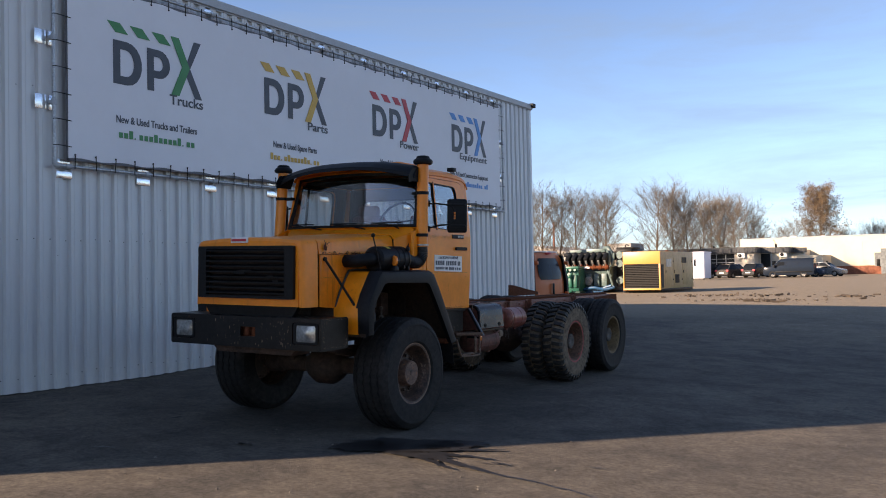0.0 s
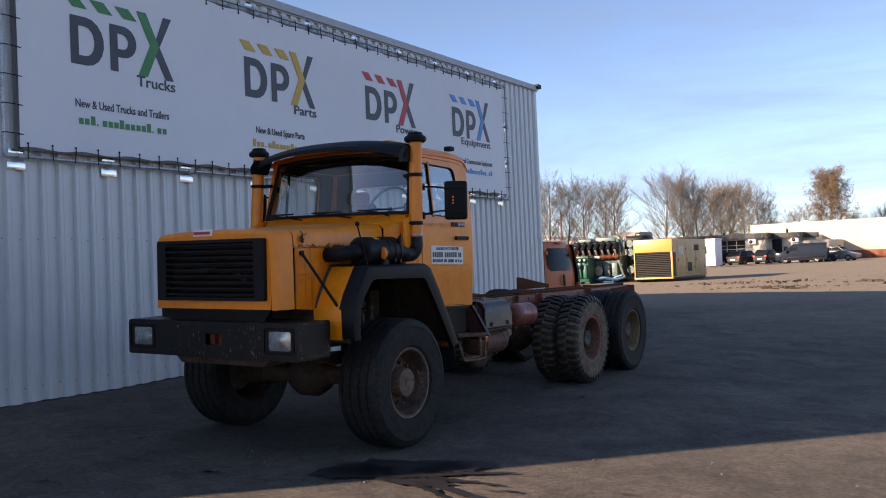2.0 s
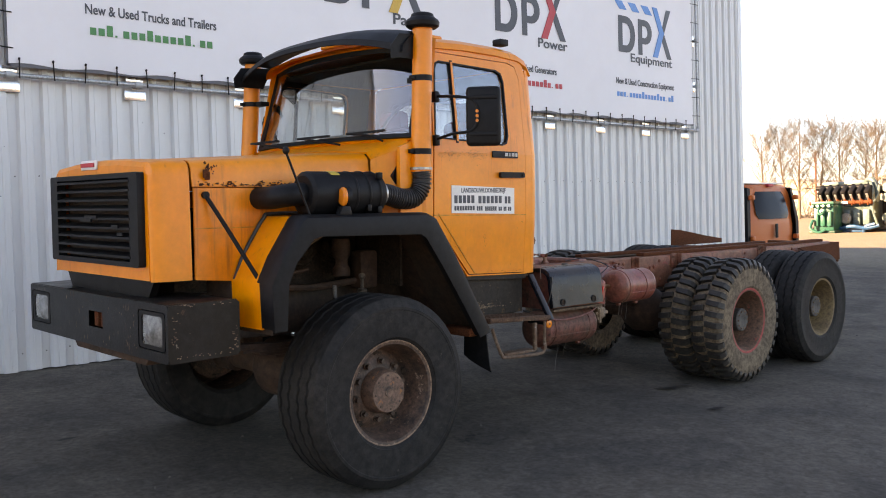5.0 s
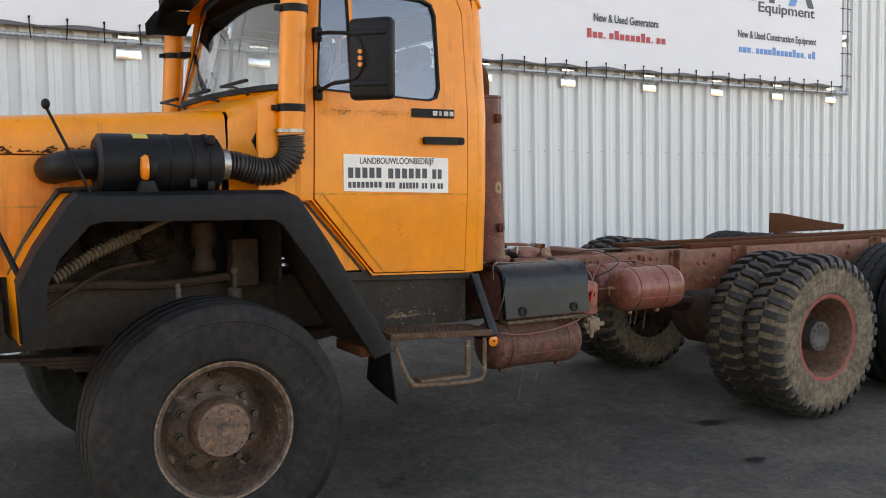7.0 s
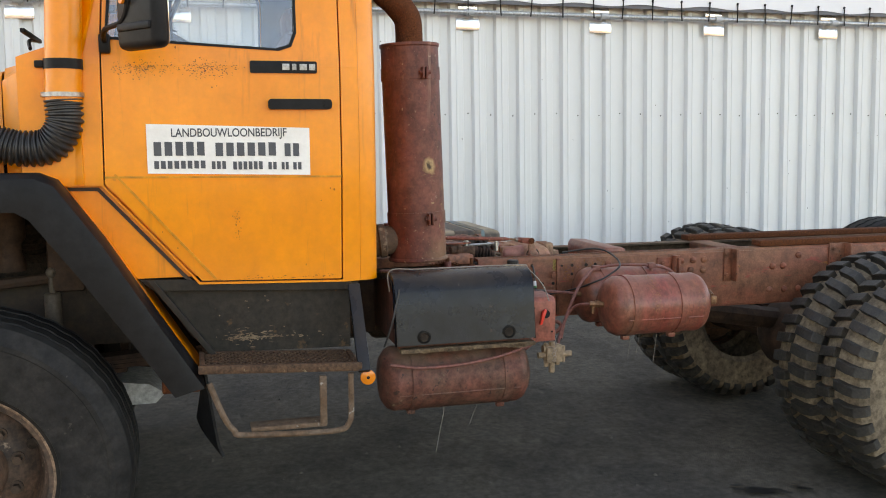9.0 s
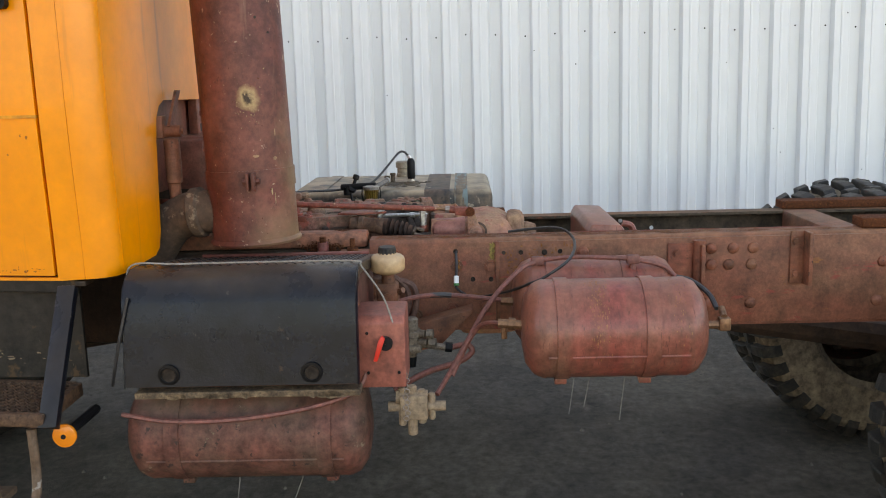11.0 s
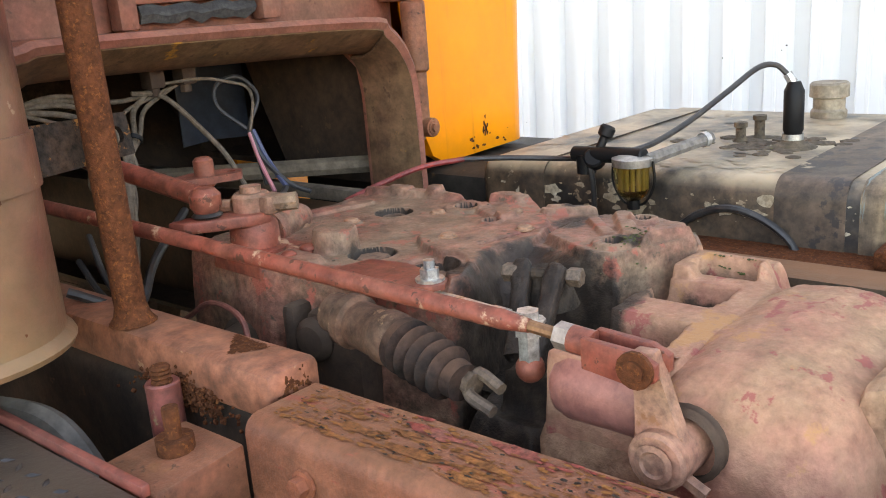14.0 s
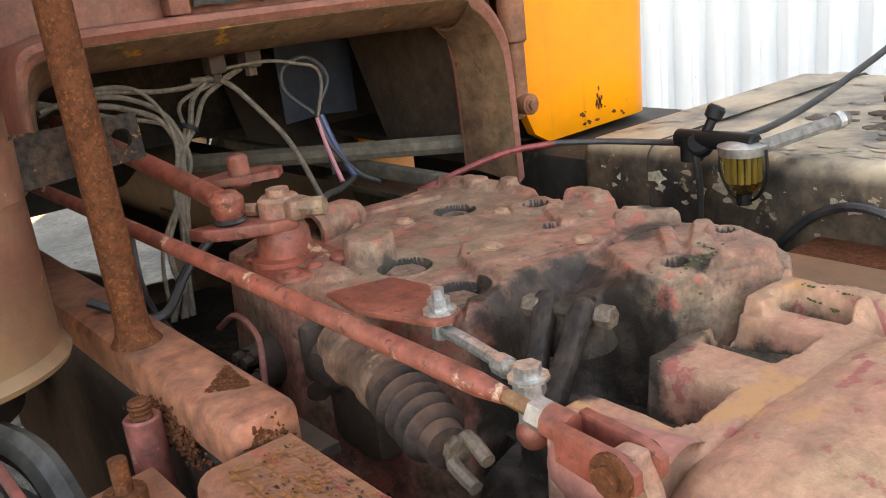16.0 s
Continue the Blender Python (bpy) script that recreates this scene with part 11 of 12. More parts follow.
FASCIA = worn("dark_grey_fascia", (0.055, 0.058, 0.062), (0.035, 0.037, 0.04), 1, 0.5, bump=0.02, grain=9, mid=0.03, contrast=0.1)
BRICKWORK = worn("red_brick", (0.34, 0.12, 0.065), (0.24, 0.085, 0.05), 0.9, 0.85, bump=0.1, grain=9, amount=0.9)
CABIN_WHITE = worn("white_cabin_sheet", (0.72, 0.72, 0.80), (0.62, 0.62, 0.72), 0.7, 0.5, bump=0.02, grain=8, mid=0.03, contrast=0.1)
BARK = worn("bark", (0.17, 0.12, 0.08), (0.11, 0.08, 0.055), 2, 0.95, bump=0.2, grain=12)
TWIG = worn("twigs", (0.150, 0.124, 0.100), (0.10, 0.084, 0.068), 1, 0.95, bump=0, grain=5)
DEAD_LEAF = worn("brown_leaves", (0.17, 0.105, 0.052), (0.10, 0.066, 0.034), 1, 0.85, bump=0, grain=5, amount=0.9)
DOCK_GREY = worn("dock_grey", (0.16, 0.17, 0.17), (0.10, 0.11, 0.11), 0.8, 0.6, bump=0.02, grain=9)


def loft(bm, stations):
    """Closed sections of equal point counts along x, capped at both ends."""
    skin(bm, [[(x, y, z) for y, z in sec] for x, sec in stations], 0, True)
    for x, sec in (stations[0], stations[-1]):
        bm.faces.new([bm.verts.new((x, y, z)) for y, z in sec])
    bmesh.ops.remove_doubles(bm, verts=bm.verts, dist=1e-5)
    return bm


def wheel_on(parent, x, y, r, w, side):
    bm = bmesh.new()
    m = pose(x, y, r, 0, 0, 90 * side)
    lathe(bm, [(-w / 2, r * 0.62), (-w / 2, r * 0.93), (-w / 3, r), (w / 3, r), (w / 2, r * 0.93), (w / 2, r * 0.62)], m, 20)
    wh = part("wheel", bm, RUBBER, parent, "black road tyre")
    bm = bmesh.new()
    lathe(bm, [(-w / 2 * 0.9, 0.001), (w / 2 * 0.55, 0.001), (w / 2 * 0.6, r * 0.2), (w / 2 * 0.4, r * 0.52), (w / 2 * 0.9, r * 0.62), (w / 2 * 0.9, r * 0.66), (-w / 2 * 0.9, r * 0.66)], m, 20)
    part("rim", bm, STEEL, wh, "grey alloy rim")


def saloon(label, paint, m, length=4.2, width=1.74, height=1.46, hatch=True, group="cars parked along the office"):
    """Nose towards -x, tail towards +x, on z = 0."""
    car = thing("car", label, "car", m, group)
    n, t = -length / 2, length / 2
    belt, hood = height * 0.62, height * 0.60
    def sec(w, low, mid, high, roof=None, wr=None):
        wr, roof = wr or w * 0.93, roof or high + 0.01
        half_ = [(w * 0.90, low), (w, mid), (w * 0.97, high), (wr, roof), (wr * 0.6, roof + 0.02)]
        return half_ + [(-y, z) for y, z in half_[::-1]]
    w = width / 2
    bm = bmesh.new()
    loft(bm, [(n, sec(w * 0.80, 0.32, 0.45, 0.58)), (n + 0.12, sec(w * 0.94, 0.24, 0.50, 0.70)), (n + 0.9, sec(w, 0.20, 0.55, hood)), (n + 1.15, sec(w, 0.20, 0.55, belt)),
              (t - (0.35 if hatch else 0.95), sec(w, 0.20, 0.55, belt + 0.03)), (t - 0.12, sec(w * 0.96, 0.26, 0.55, belt)), (t, sec(w * 0.86, 0.34, 0.52, belt - 0.12))])
    part("body", bm, paint, car)
    bm = bmesh.new()
    x0, x1, x2, x3 = n + 1.05, n + 1.75, t - (0.75 if hatch else 1.35), t - (0.10 if hatch else 0.6)
    def gsec(x, wb, z0, wt, z1):
        half_ = [(wb, z0), (wb * 0.97, z0 + (z1 - z0) * 0.5), (wt, z1), (wt * 0.5, z1 + 0.015)]
        return (x, half_ + [(-y, z) for y, z in half_[::-1]])
    loft(bm, [gsec(x0, w * 0.86, belt - 0.02, w * 0.84, belt + 0.03), gsec(x1, w * 0.90, belt, w * 0.70, height - 0.03), gsec(x2, w * 0.90, belt, w * 0.70, height - 0.02), gsec(x3, w * 0.84, belt - 0.02, w * 0.80, belt + 0.04)])
    part("window", bm, DARK_GLASS, car, "dark car glass")
    bm = bmesh.new()
    box(bm, (x1 - 0.12, -w * 0.69, height - 0.03), (x2 + 0.10, w * 0.69, height + 0.012), 0.02)
    for s in (1, -1):
        for xa, xb in ((x0, x1), (x3, x2)):
            tube(bm, [(xa, s * w * 0.86, belt), (xb, s * w * 0.71, height - 0.02)], 0.035, 6)
        tube(bm, [((x1 + x2) / 2, s * w * 0.92, belt), ((x1 + x2) / 2, s * w * 0.72, height - 0.02)], 0.035, 6)
    part("roof", bm, paint, car)
    for s in (1, -1):
        bm = bmesh.new()
        box(bm, (t - 0.16, s * w * 0.62, belt - 0.20), (t + 0.012, s * w * 0.93, belt - 0.02), 0.02)
        part("tail_lamp", bm, PRINT["red"], car, "red tail lamp")
        bm = bmesh.new()
        box(bm, (n - 0.01, s * w * 0.50, 0.52), (n + 0.22, s * w * 0.86, 0.66), 0.03)
        part("headlamp", bm, LAMP_WHITE, car, "clear headlamp")
        bm = bmesh.new()
        box(bm, (x0 + 0.25, s * (w + 0.02), belt - 0.02), (x0 + 0.36, s * (w + 0.17), belt + 0.12), 0.03)
        part("door_mirror", bm, paint, car)
        for x in (n + 0.78, t - 0.80):
            wheel_on(car, x, s * (w - 0.09), 0.31, 0.19, s)
    bm = bmesh.new()
    box(bm, (t - 0.02, -0.26, 0.50), (t + 0.016, 0.26, 0.61), 0.004)
    part("number_plate", bm, WHITE, car, "plain number plate")
    bm = bmesh.new()
    box(bm, (t - 0.10, -w * 0.84, 0.27), (t + 0.03, w * 0.84, 0.42), 0.03)
    part("bumper", bm, BLACK_CLEAN, car)
    return car


def standing(x, y, rz):
    return pose(x, y, ground_z(x, y), 0, 0, rz)


CAR_DARK = plain("dark_grey_car_paint", (0.018, 0.018, 0.02), 0.25)
CAR_BROWN = plain("grey_brown_car_paint", (0.06, 0.052, 0.047), 0.25)
CAR_BLACK = plain("black_car_paint", (0.010, 0.010, 0.011), 0.25)
CAR_SILVER = plain("silver_car_paint", (0.24, 0.25, 0.26), 0.28, 0.3)
CAR_BLUE = plain("blue_car_paint", (0.04, 0.065, 0.11), 0.28)
saloon("dark grey hatchback parked before the office", CAR_DARK, standing(-27.5, 103.2, -122), 4.1)
saloon("grey-brown estate car parked before the office window", CAR_BROWN, standing(-25.55, 103.0, -108), 4.4, 1.78, 1.48)
saloon("small black hatchback parked before the office", CAR_BLACK, standing(-22.95, 102.6, -104), 3.8, 1.66, 1.5)
saloon("silver saloon parked behind the panel van", CAR_SILVER, standing(-16.2, 102.9, 168), 4.4, 1.74, 1.44, False)
saloon("blue-grey saloon parked behind the panel van", CAR_BLUE, standing(-17.9, 102.0, 172), 4.3, 1.74, 1.42, False)


def panel_van(label, paint, m, length, width, height, bonnet, belt, group=""):
    """Nose towards -x, tail towards +x."""
    van = thing("van", label, "van", m, group)
    n, t, w = -length / 2, length / 2, width / 2
    def sec(wl, low, high, wt):
        half_ = [(wl * 0.94, low), (wl, low + 0.25), (wl, belt), (wl * 0.5 + wt * 0.5 + 0.02, (belt + high) / 2 + 0.1), (wt, high - 0.10), (wt - 0.12, high), (0.2, high + 0.02)]
        return half_ + [(-y, z) for y, z in half_[::-1]]
    bm = bmesh.new()
    loft(bm, [(n, sec(w * 0.86, 0.34, belt * 0.80, w * 0.7)), (n + 0.15, sec(w * 0.96, 0.26, belt * 0.93, w * 0.8)), (n + bonnet, sec(w, 0.24, belt * 1.08, w * 0.84)),
              (n + bonnet + 0.95, sec(w, 0.24, height - 0.06, w * 0.84)), (n + bonnet + 1.5, sec(w, 0.24, height, w * 0.86)), (t - 0.25, sec(w, 0.26, height, w * 0.86)),
              (t - 0.06, sec(w * 0.985, 0.28, height - 0.03, w * 0.85)), (t, sec(w * 0.97, 0.34, height - 0.08, w * 0.84))])
    part("body", bm, paint, van)
    for s in (1, -1):
        bm = bmesh.new()
        prism(bm, [(n + bonnet + 0.30, belt + 0.06), (n + bonnet + 1.35, belt + 0.02), (n + bonnet + 1.35, height - 0.36), (n + bonnet + 0.86, height - 0.36)], s * (w * 0.93), s * (w * 0.975), "y")
        part("side_window", bm, DARK_GLASS, van, "dark cab side window")
        bm = bmesh.new()
        box(bm, (n - 0.01, s * w * 0.52, belt * 0.62), (n + 0.30, s * w * 0.88, belt * 0.84), 0.05)
        part("headlamp", bm, LAMP_WHITE, van, "clear headlamp")
        bm = bmesh.new()
        box(bm, (n + bonnet + 0.32, s * (w + 0.03), belt + 0.02), (n + bonnet + 0.44, s * (w + 0.22), belt + 0.32), 0.03)
        part("door_mirror", bm, BLACK_CLEAN, van)
        bm = bmesh.new()
        box(bm, (n + 1.2, s * (w - 0.005), 0.52), (t - 0.2, s * (w + 0.015), 0.64), 0.01)
        part("rubbing_strip", bm, BLACK_CLEAN, van)
        bm = bmesh.new()
        box(bm, (n + bonnet + 1.50, s * (w - 0.004), 0.42), (n + bonnet + 1.515, s * (w + 0.004), height - 0.35))
        box(bm, (n + bonnet + 2.65, s * (w - 0.004), 0.42), (n + bonnet + 2.665, s * (w + 0.004), height - 0.35))
        part("door_joint", bm, BLACK_CLEAN, van)
        for x in (n + 0.92, t - 1.0):
            wheel_on(van, x, s * (w - 0.10), 0.34, 0.22, s)
    bm = bmesh.new()
    skin(bm, [[(n + bonnet + 0.12, -w * 0.80, belt * 1.10), (n + bonnet + 0.12, w * 0.80, belt * 1.10)], [(n + bonnet + 0.86, -w * 0.76, height - 0.20), (n + bonnet + 0.86, w * 0.76, height - 0.20)]], 0.02)
    part("windscreen", bm, DARK_GLASS, van, "dark windscreen")
    return van


van = panel_van("dark blue-grey panel van parked across the yard", worn("blue_grey_van_paint", (0.013, 0.019, 0.030), (0.010, 0.015, 0.024), 3, 0.22, spec=0.3, bump=0, mid=0.03, contrast=0.05), standing(-18.85, 99.2, 2), 4.9, 1.98, 1.95, 0.75, 1.02)
bm = bmesh.new()
box(bm, (2.36, 0.70, 0.95), (2.462, 0.93, 1.30), 0.02)
part("tail_lamp", bm, PRINT["red"], van, "red tail lamp")
bm = bmesh.new()
box(bm, (2.36, -0.93, 0.95), (2.462, -0.70, 1.30), 0.02)
part("tail_lamp", bm, PRINT["red"], van, "red tail lamp")

# the orange van with its tail to the yard
van = panel_van("orange delivery van with a black rear corner panel", VAN_ORANGE, standing(-12.63, 23.5, -4), 4.55, 1.92, 1.80, 0.85, 0.95)
T0 = 2.4
bm = bmesh.new()
rows = []
for k in range(9):
    z = 0.40 + (1.78 - 0.40) * k / 8
    x = T0 + 0.03 - 0.13 * smoothstep(0.95, 1.78, z)
    hw = 0.86 - 0.11 * smoothstep(0.9, 1.78, z)
    rows.append([(x - 0.10 * (abs(i - 6) / 6) ** 3, hw * (i - 6) / 6, z) for i in range(13)])
skin(bm, rows, 0.02)
part("tailgate", bm, VAN_ORANGE, van, "orange tailgate")
bm = bmesh.new()
rows = []
for k in range(7):
    z = 1.06 + (1.64 - 1.06) * k / 6
    x = T0 + 0.062 - 0.13 * smoothstep(0.95, 1.78, z)
    hw = (0.64 - 0.07 * smoothstep(1.0, 1.7, z)) * (1 - 0.16 * (k in (0, 6)) - 0.03 * (k in (1, 5)))
    rows.append([(x - 0.045 * (abs(i - 5) / 5) ** 3, hw * (i - 5) / 5, z) for i in range(11)])
skin(bm, rows, 0.006)
part("rear_window", bm, DARK_GLASS, van, "dark rear window")
for s in (1, -1):
    bm = bmesh.new()
    skin(bm, [[(T0 - 0.24, s * 0.972, 0.55), (T0 + 0.02, s * 0.965, 0.55), (T0 + 0.02, s * 0.87, 0.55)], [(T0 - 0.24, s * 0.972, 1.0), (T0 + 0.02, s * 0.965, 1.0), (T0 + 0.02, s * 0.86, 1.0)],
              [(T0 - 0.24, s * 0.865, 1.74), (T0 - 0.06, s * 0.85, 1.72), (T0 - 0.05, s * 0.76, 1.70)]], 0.012)
    part("corner_panel", bm, BLACK_CLEAN, van, "black rear corner panel")
    bm = bmesh.new()
    for z in (0.62, 1.46):
        box(bm, (T0 - 0.02, s * 0.78, z), (T0 + 0.09, s * 0.88, z + 0.10), 0.02)
    part("hinge", bm, VAN_ORANGE, van)
bm = bmesh.new()
box(bm, (T0 + 0.07, -0.045, 0.66), (T0 + 0.10, 0.045, 0.96), 0.02)
part("handle", bm, BLACK_CLEAN, van, "black tailgate handle")
bm = bmesh.new()
box(bm, (T0 - 0.13, -0.10, 1.74), (T0 - 0.03, 0.10, 1.80), 0.015)
part("brake_lamp", bm, PRINT["red"], van)
# the sky's sheen on the orange roof, put in as white paint
bm = bmesh.new()
box(bm, (-1.2, -0.80, 1.80), (2.18, 0.80, 1.835), 0.02)
part("roof_skin", bm, WHITE, van, "white roof skin painted in for the sky's sheen")
bm = bmesh.new()
box(bm, (T0 - 0.10, -0.92, 0.22), (T0 + 0.14, 0.92, 0.46), 0.05)
part("rear_bumper", bm, BLACK_CLEAN, van)

# ---- the big V engine on its frame ----
EY = 31.9
FARTHER = Matrix.Translation((0.32, 0.767, 1.524)) @ Matrix.Scale(1.60, 4) @ Matrix.Translation((-0.32, -0.767, -1.524))
engine = thing("engine", "large grey-green V engine on a blue steel frame", "engine", FARTHER)
GZ = ground_z(-12.5, EY)
bm = bmesh.new()
prism(bm, [(EY - 0.30, 0.95), (EY + 1.1, 0.95), (EY + 1.35, 1.62), (EY + 1.1, 1.75), (EY - 0.15, 1.75), (EY - 0.5, 1.55)], -13.5, -11.75, "x")
for k in range(6):
    box(bm, (-13.45 + k * 0.285, EY - 0.53, 1.02), (-13.25 + k * 0.285, EY - 0.30, 1.48), 0.02)
part("block", bm, TEAL, engine)
for k in range(7):
    x = -13.27 + k * 0.236
    bm = bmesh.new()
    m = pose(x, EY - 0.42, 1.98, 35)
    box(bm, (-0.085, -0.22, -0.20), (0.085, 0.16, 0.20), 0.05, m)
    head = part("cylinder_head", bm, BLACK_CLEAN, engine, "black cylinder head cover")
    bm = bmesh.new()
    box(bm, (-0.025, -0.245, -0.14), (0.05, -0.21, 0.12), 0.02, m)
    part("cover_plate", bm, ZINC, head, "bright cover plate")
    bm = bmesh.new()
    tube(bm, [(x + 0.06, EY - 0.62, 1.80), (x + 0.07, EY - 0.66, 1.72), (x + 0.02, EY - 0.60, 1.62)], 0.03, 7)
    part("pipe", bm, RUST, head)
for z, dy, r in ((2.17, -0.15, 0.075), (2.06, 0.10, 0.09), (1.70, -0.62, 0.055)):
    bm = bmesh.new()
    cyl(bm, (-13.6, EY + dy, z), (-11.7, EY + dy, z), r, seg=12)
    for k in range(8):
        cyl(bm, (-13.42 + k * 0.236, EY + dy, z), (-13.37 + k * 0.236, EY + dy, z), r * 1.35, seg=12)
    part("manifold", bm, BLACK_CLEAN if z > 1.8 else RUST, engine)
bm = bmesh.new()
box(bm, (-13.45, EY - 0.05, 2.22), (-12.95, EY + 0.5, 2.36), 0.03)
box(bm, (-12.78, EY - 0.05, 2.22), (-12.05, EY + 0.5, 2.38), 0.03)
part("cooler_box", bm, TEAL, engine, "grey-green air cooler box")
bm = bmesh.new()
tube(bm, [(-12.05, EY - 0.1, 2.38), (-11.85, EY - 0.2, 2.36), (-11.72, EY - 0.25, 2.1), (-11.70, EY - 0.25, 1.7)], 0.075, 10)
tube(bm, [(-11.85, EY - 0.35, 2.30), (-11.76, EY - 0.4, 2.0), (-11.80, EY - 0.45, 1.6), (-11.66, EY - 0.5, 1.35)], 0.05, 8)
tube(bm, [(-11.62, EY - 0.3, 2.2), (-11.64, EY - 0.35, 1.9), (-11.74, EY - 0.5, 1.55), (-11.60, EY - 0.5, 1.0)], 0.04, 8)
part("coolant_pipe", bm, TEAL, engine)
bm = bmesh.new()
box(bm, (-11.62, EY - 0.15, 1.0), (-11.0, EY + 1.0, 2.34), 0.06)
part("end_housing", bm, BLACK_CLEAN, engine, "black end housing")
for z in (2.12, 1.82, 1.22):
    bm = bmesh.new()
    cyl(bm, (-11.44, EY - 0.15, z), (-11.44, EY - 0.26, z), 0.15, 0.13, 16)
    part("round_cover", bm, TEAL, engine, "round grey-green cover")
bm = bmesh.new()
box(bm, (-11.62, EY - 0.10, 2.33), (-10.95, EY + 0.6, 2.40), 0.02)
tube(bm, [(-11.30, EY, 2.40), (-11.28, EY, 2.48), (-11.15, EY, 2.46)], 0.02, 6)
part("top_plate", bm, BLACK_CLEAN, engine)
bm = bmesh.new()
cyl(bm, (-12.50, EY - 0.545, 1.22), (-12.50, EY - 0.60, 1.22), 0.16, seg=16)
cyl(bm, (-12.50, EY - 0.60, 1.22), (-12.50, EY - 0.63, 1.22), 0.09, seg=16)
part("inspection_cover", bm, STEEL, engine, "round steel inspection cover")
bm = bmesh.new()
box(bm, (-12.62, EY - 0.70, 1.66), (-12.40, EY - 0.66, 1.73), 0.003)
part("type_plate", bm, WHITE, engine, "white type plate")
bm = bmesh.new()
for x in (-13.5, -12.3, -11.1):
    box(bm, (x - 0.06, EY - 0.7, 0.765), (x + 0.06, EY + 0.9, 0.96), 0.02)
part("skid_frame", bm, BLACK, engine, "black steel skid frame")
bm = bmesh.new()
box(bm, (-12.7, EY - 0.72, 0.80), (-11.9, EY - 0.5, 0.98), 0.03)
tube(bm, [(-12.6, EY - 0.75, 0.92), (-12.2, EY - 0.85, 0.98), (-11.8, EY - 0.8, 0.92), (-11.45, EY - 0.75, 1.0)], 0.055, 8)
tube(bm, [(-11.9, EY - 0.75, 0.70), (-11.85, EY - 0.8, 0.95), (-11.55, EY - 0.8, 1.05)], 0.05, 8)
part("base_frame", bm, BASE_BLUE, engine, "blue welded base frame")
bm = bmesh.new()
box(bm, (-12.7, EY - 0.6, 0.82), (-11.75, EY + 0.9, 1.0), 0.03)
for k in range(5):
    cyl(bm, (-12.6 + k * 0.2, EY - 0.62, 0.86), (-12.6 + k * 0.2, EY - 0.7, 0.86), 0.05, seg=8)
part("sump", bm, BLACK, engine)

pump = thing("pump_unit", "green engine-driven pump unit standing before the large engine", "pump", FARTHER)
PY, PZ = 30.9, ground_z(-13.0, 30.9)
bm = bmesh.new()
box(bm, (-13.25, PY - 0.15, 0.85), (-12.62, PY + 0.45, 1.66), 0.05)
for k in range(3):
    box(bm, (-13.20 + k * 0.20, PY - 0.24, 1.0), (-13.06 + k * 0.20, PY - 0.1, 1.45), 0.03)
part("housing", bm, ENGINE_GREEN, pump)
bm = bmesh.new()
box(bm, (-13.30, PY - 0.2, 1.66), (-12.60, PY + 0.3, 1.75), 0.02)
for k in range(4):
    cyl(bm, (-13.2 + k * 0.17, PY - 0.2, 1.60), (-13.2 + k * 0.17, PY - 0.34, 1.62), 0.045, seg=10)
part("rocker_cover", bm, ENGINE_GREEN, pump)
bm = bmesh.new()
tube(bm, [(-13.0, PY - 0.30, 1.58), (-13.0, PY - 0.36, 1.42), (-12.9, PY - 0.36, 1.36), (-12.82, PY - 0.3, 1.5)], 0.035, 8)
tube(bm, [(-13.2, PY - 0.28, 1.2), (-13.25, PY - 0.36, 0.95), (-13.0, PY - 0.36, 0.82), (-12.8, PY - 0.3, 0.9)], 0.045, 8)
part("pipe", bm, ENGINE_GREEN, pump)
bm = bmesh.new()
box(bm, (-13.35, PY - 0.25, 0.775), (-12.55, PY + 0.5, 0.87), 0.03)
part("base", bm, worn("dark_green_paint", (0.008, 0.055, 0.035), (0.015, 0.03, 0.022), 4, 0.5), pump, "dark green base")

# ---- the generator container ----
gen = thing("generator", "yellow and tan generator set in a steel container with black louvres", "generator", pose(-15.57, 48.5, 0.30, 0, 0, -1.5))
W_, D_, H_, S_ = 2.12, 5.6, 2.30, 0.27  # width to -x, depth to +y, top, skid
bm = bmesh.new()
box(bm, (-W_ + 0.03, 0.10, S_), (-0.03, D_, H_ - 0.01), 0.02)
part("body", bm, GEN_TAN, gen)
bm = bmesh.new()
box(bm, (-W_, 0, H_ - 0.68), (0, 0.12, H_), 0.015)
box(bm, (-W_, 0, S_), (-W_ + 0.06, 0.12, H_ - 0.68), 0.01)
box(bm, (-0.09, 0, S_), (0, 0.12, H_ - 0.68), 0.01)
box(bm, (-W_, 0, S_ - 0.06), (0, 0.12, S_ + 0.03), 0.01)
part("front_frame", bm, GEN_YELLOW, gen, "yellow front frame")
bm = bmesh.new()
box(bm, (-W_ + 0.06, 0.085, S_ + 0.03), (-0.09, 0.099, H_ - 0.68))
part("backing", bm, BLACK_CLEAN, gen)
for k in range(14):
    z = S_ + 0.06 + k * 0.095
    bm = bmesh.new()
    prism(bm, [(0.012, z), (0.080, z + 0.055), (0.084, z + 0.048), (0.016, z - 0.010)], -W_ + 0.06, -0.09, "x")
    part("louvre", bm, LOUVRE, gen, smooth=False)
bm = bmesh.new()
box(bm, (-0.03, 0.18, S_ + 0.05), (-0.012, 0.55, H_ - 0.72))
part("side_grille", bm, BLACK_CLEAN, gen, "black side grille")
for k in range(13):
    bm = bmesh.new()
    box(bm, (-0.014, 0.18, S_ + 0.08 + k * 0.095), (0.004, 0.55, S_ + 0.11 + k * 0.095))
    part("slat", bm, LOUVRE, gen, smooth=False)
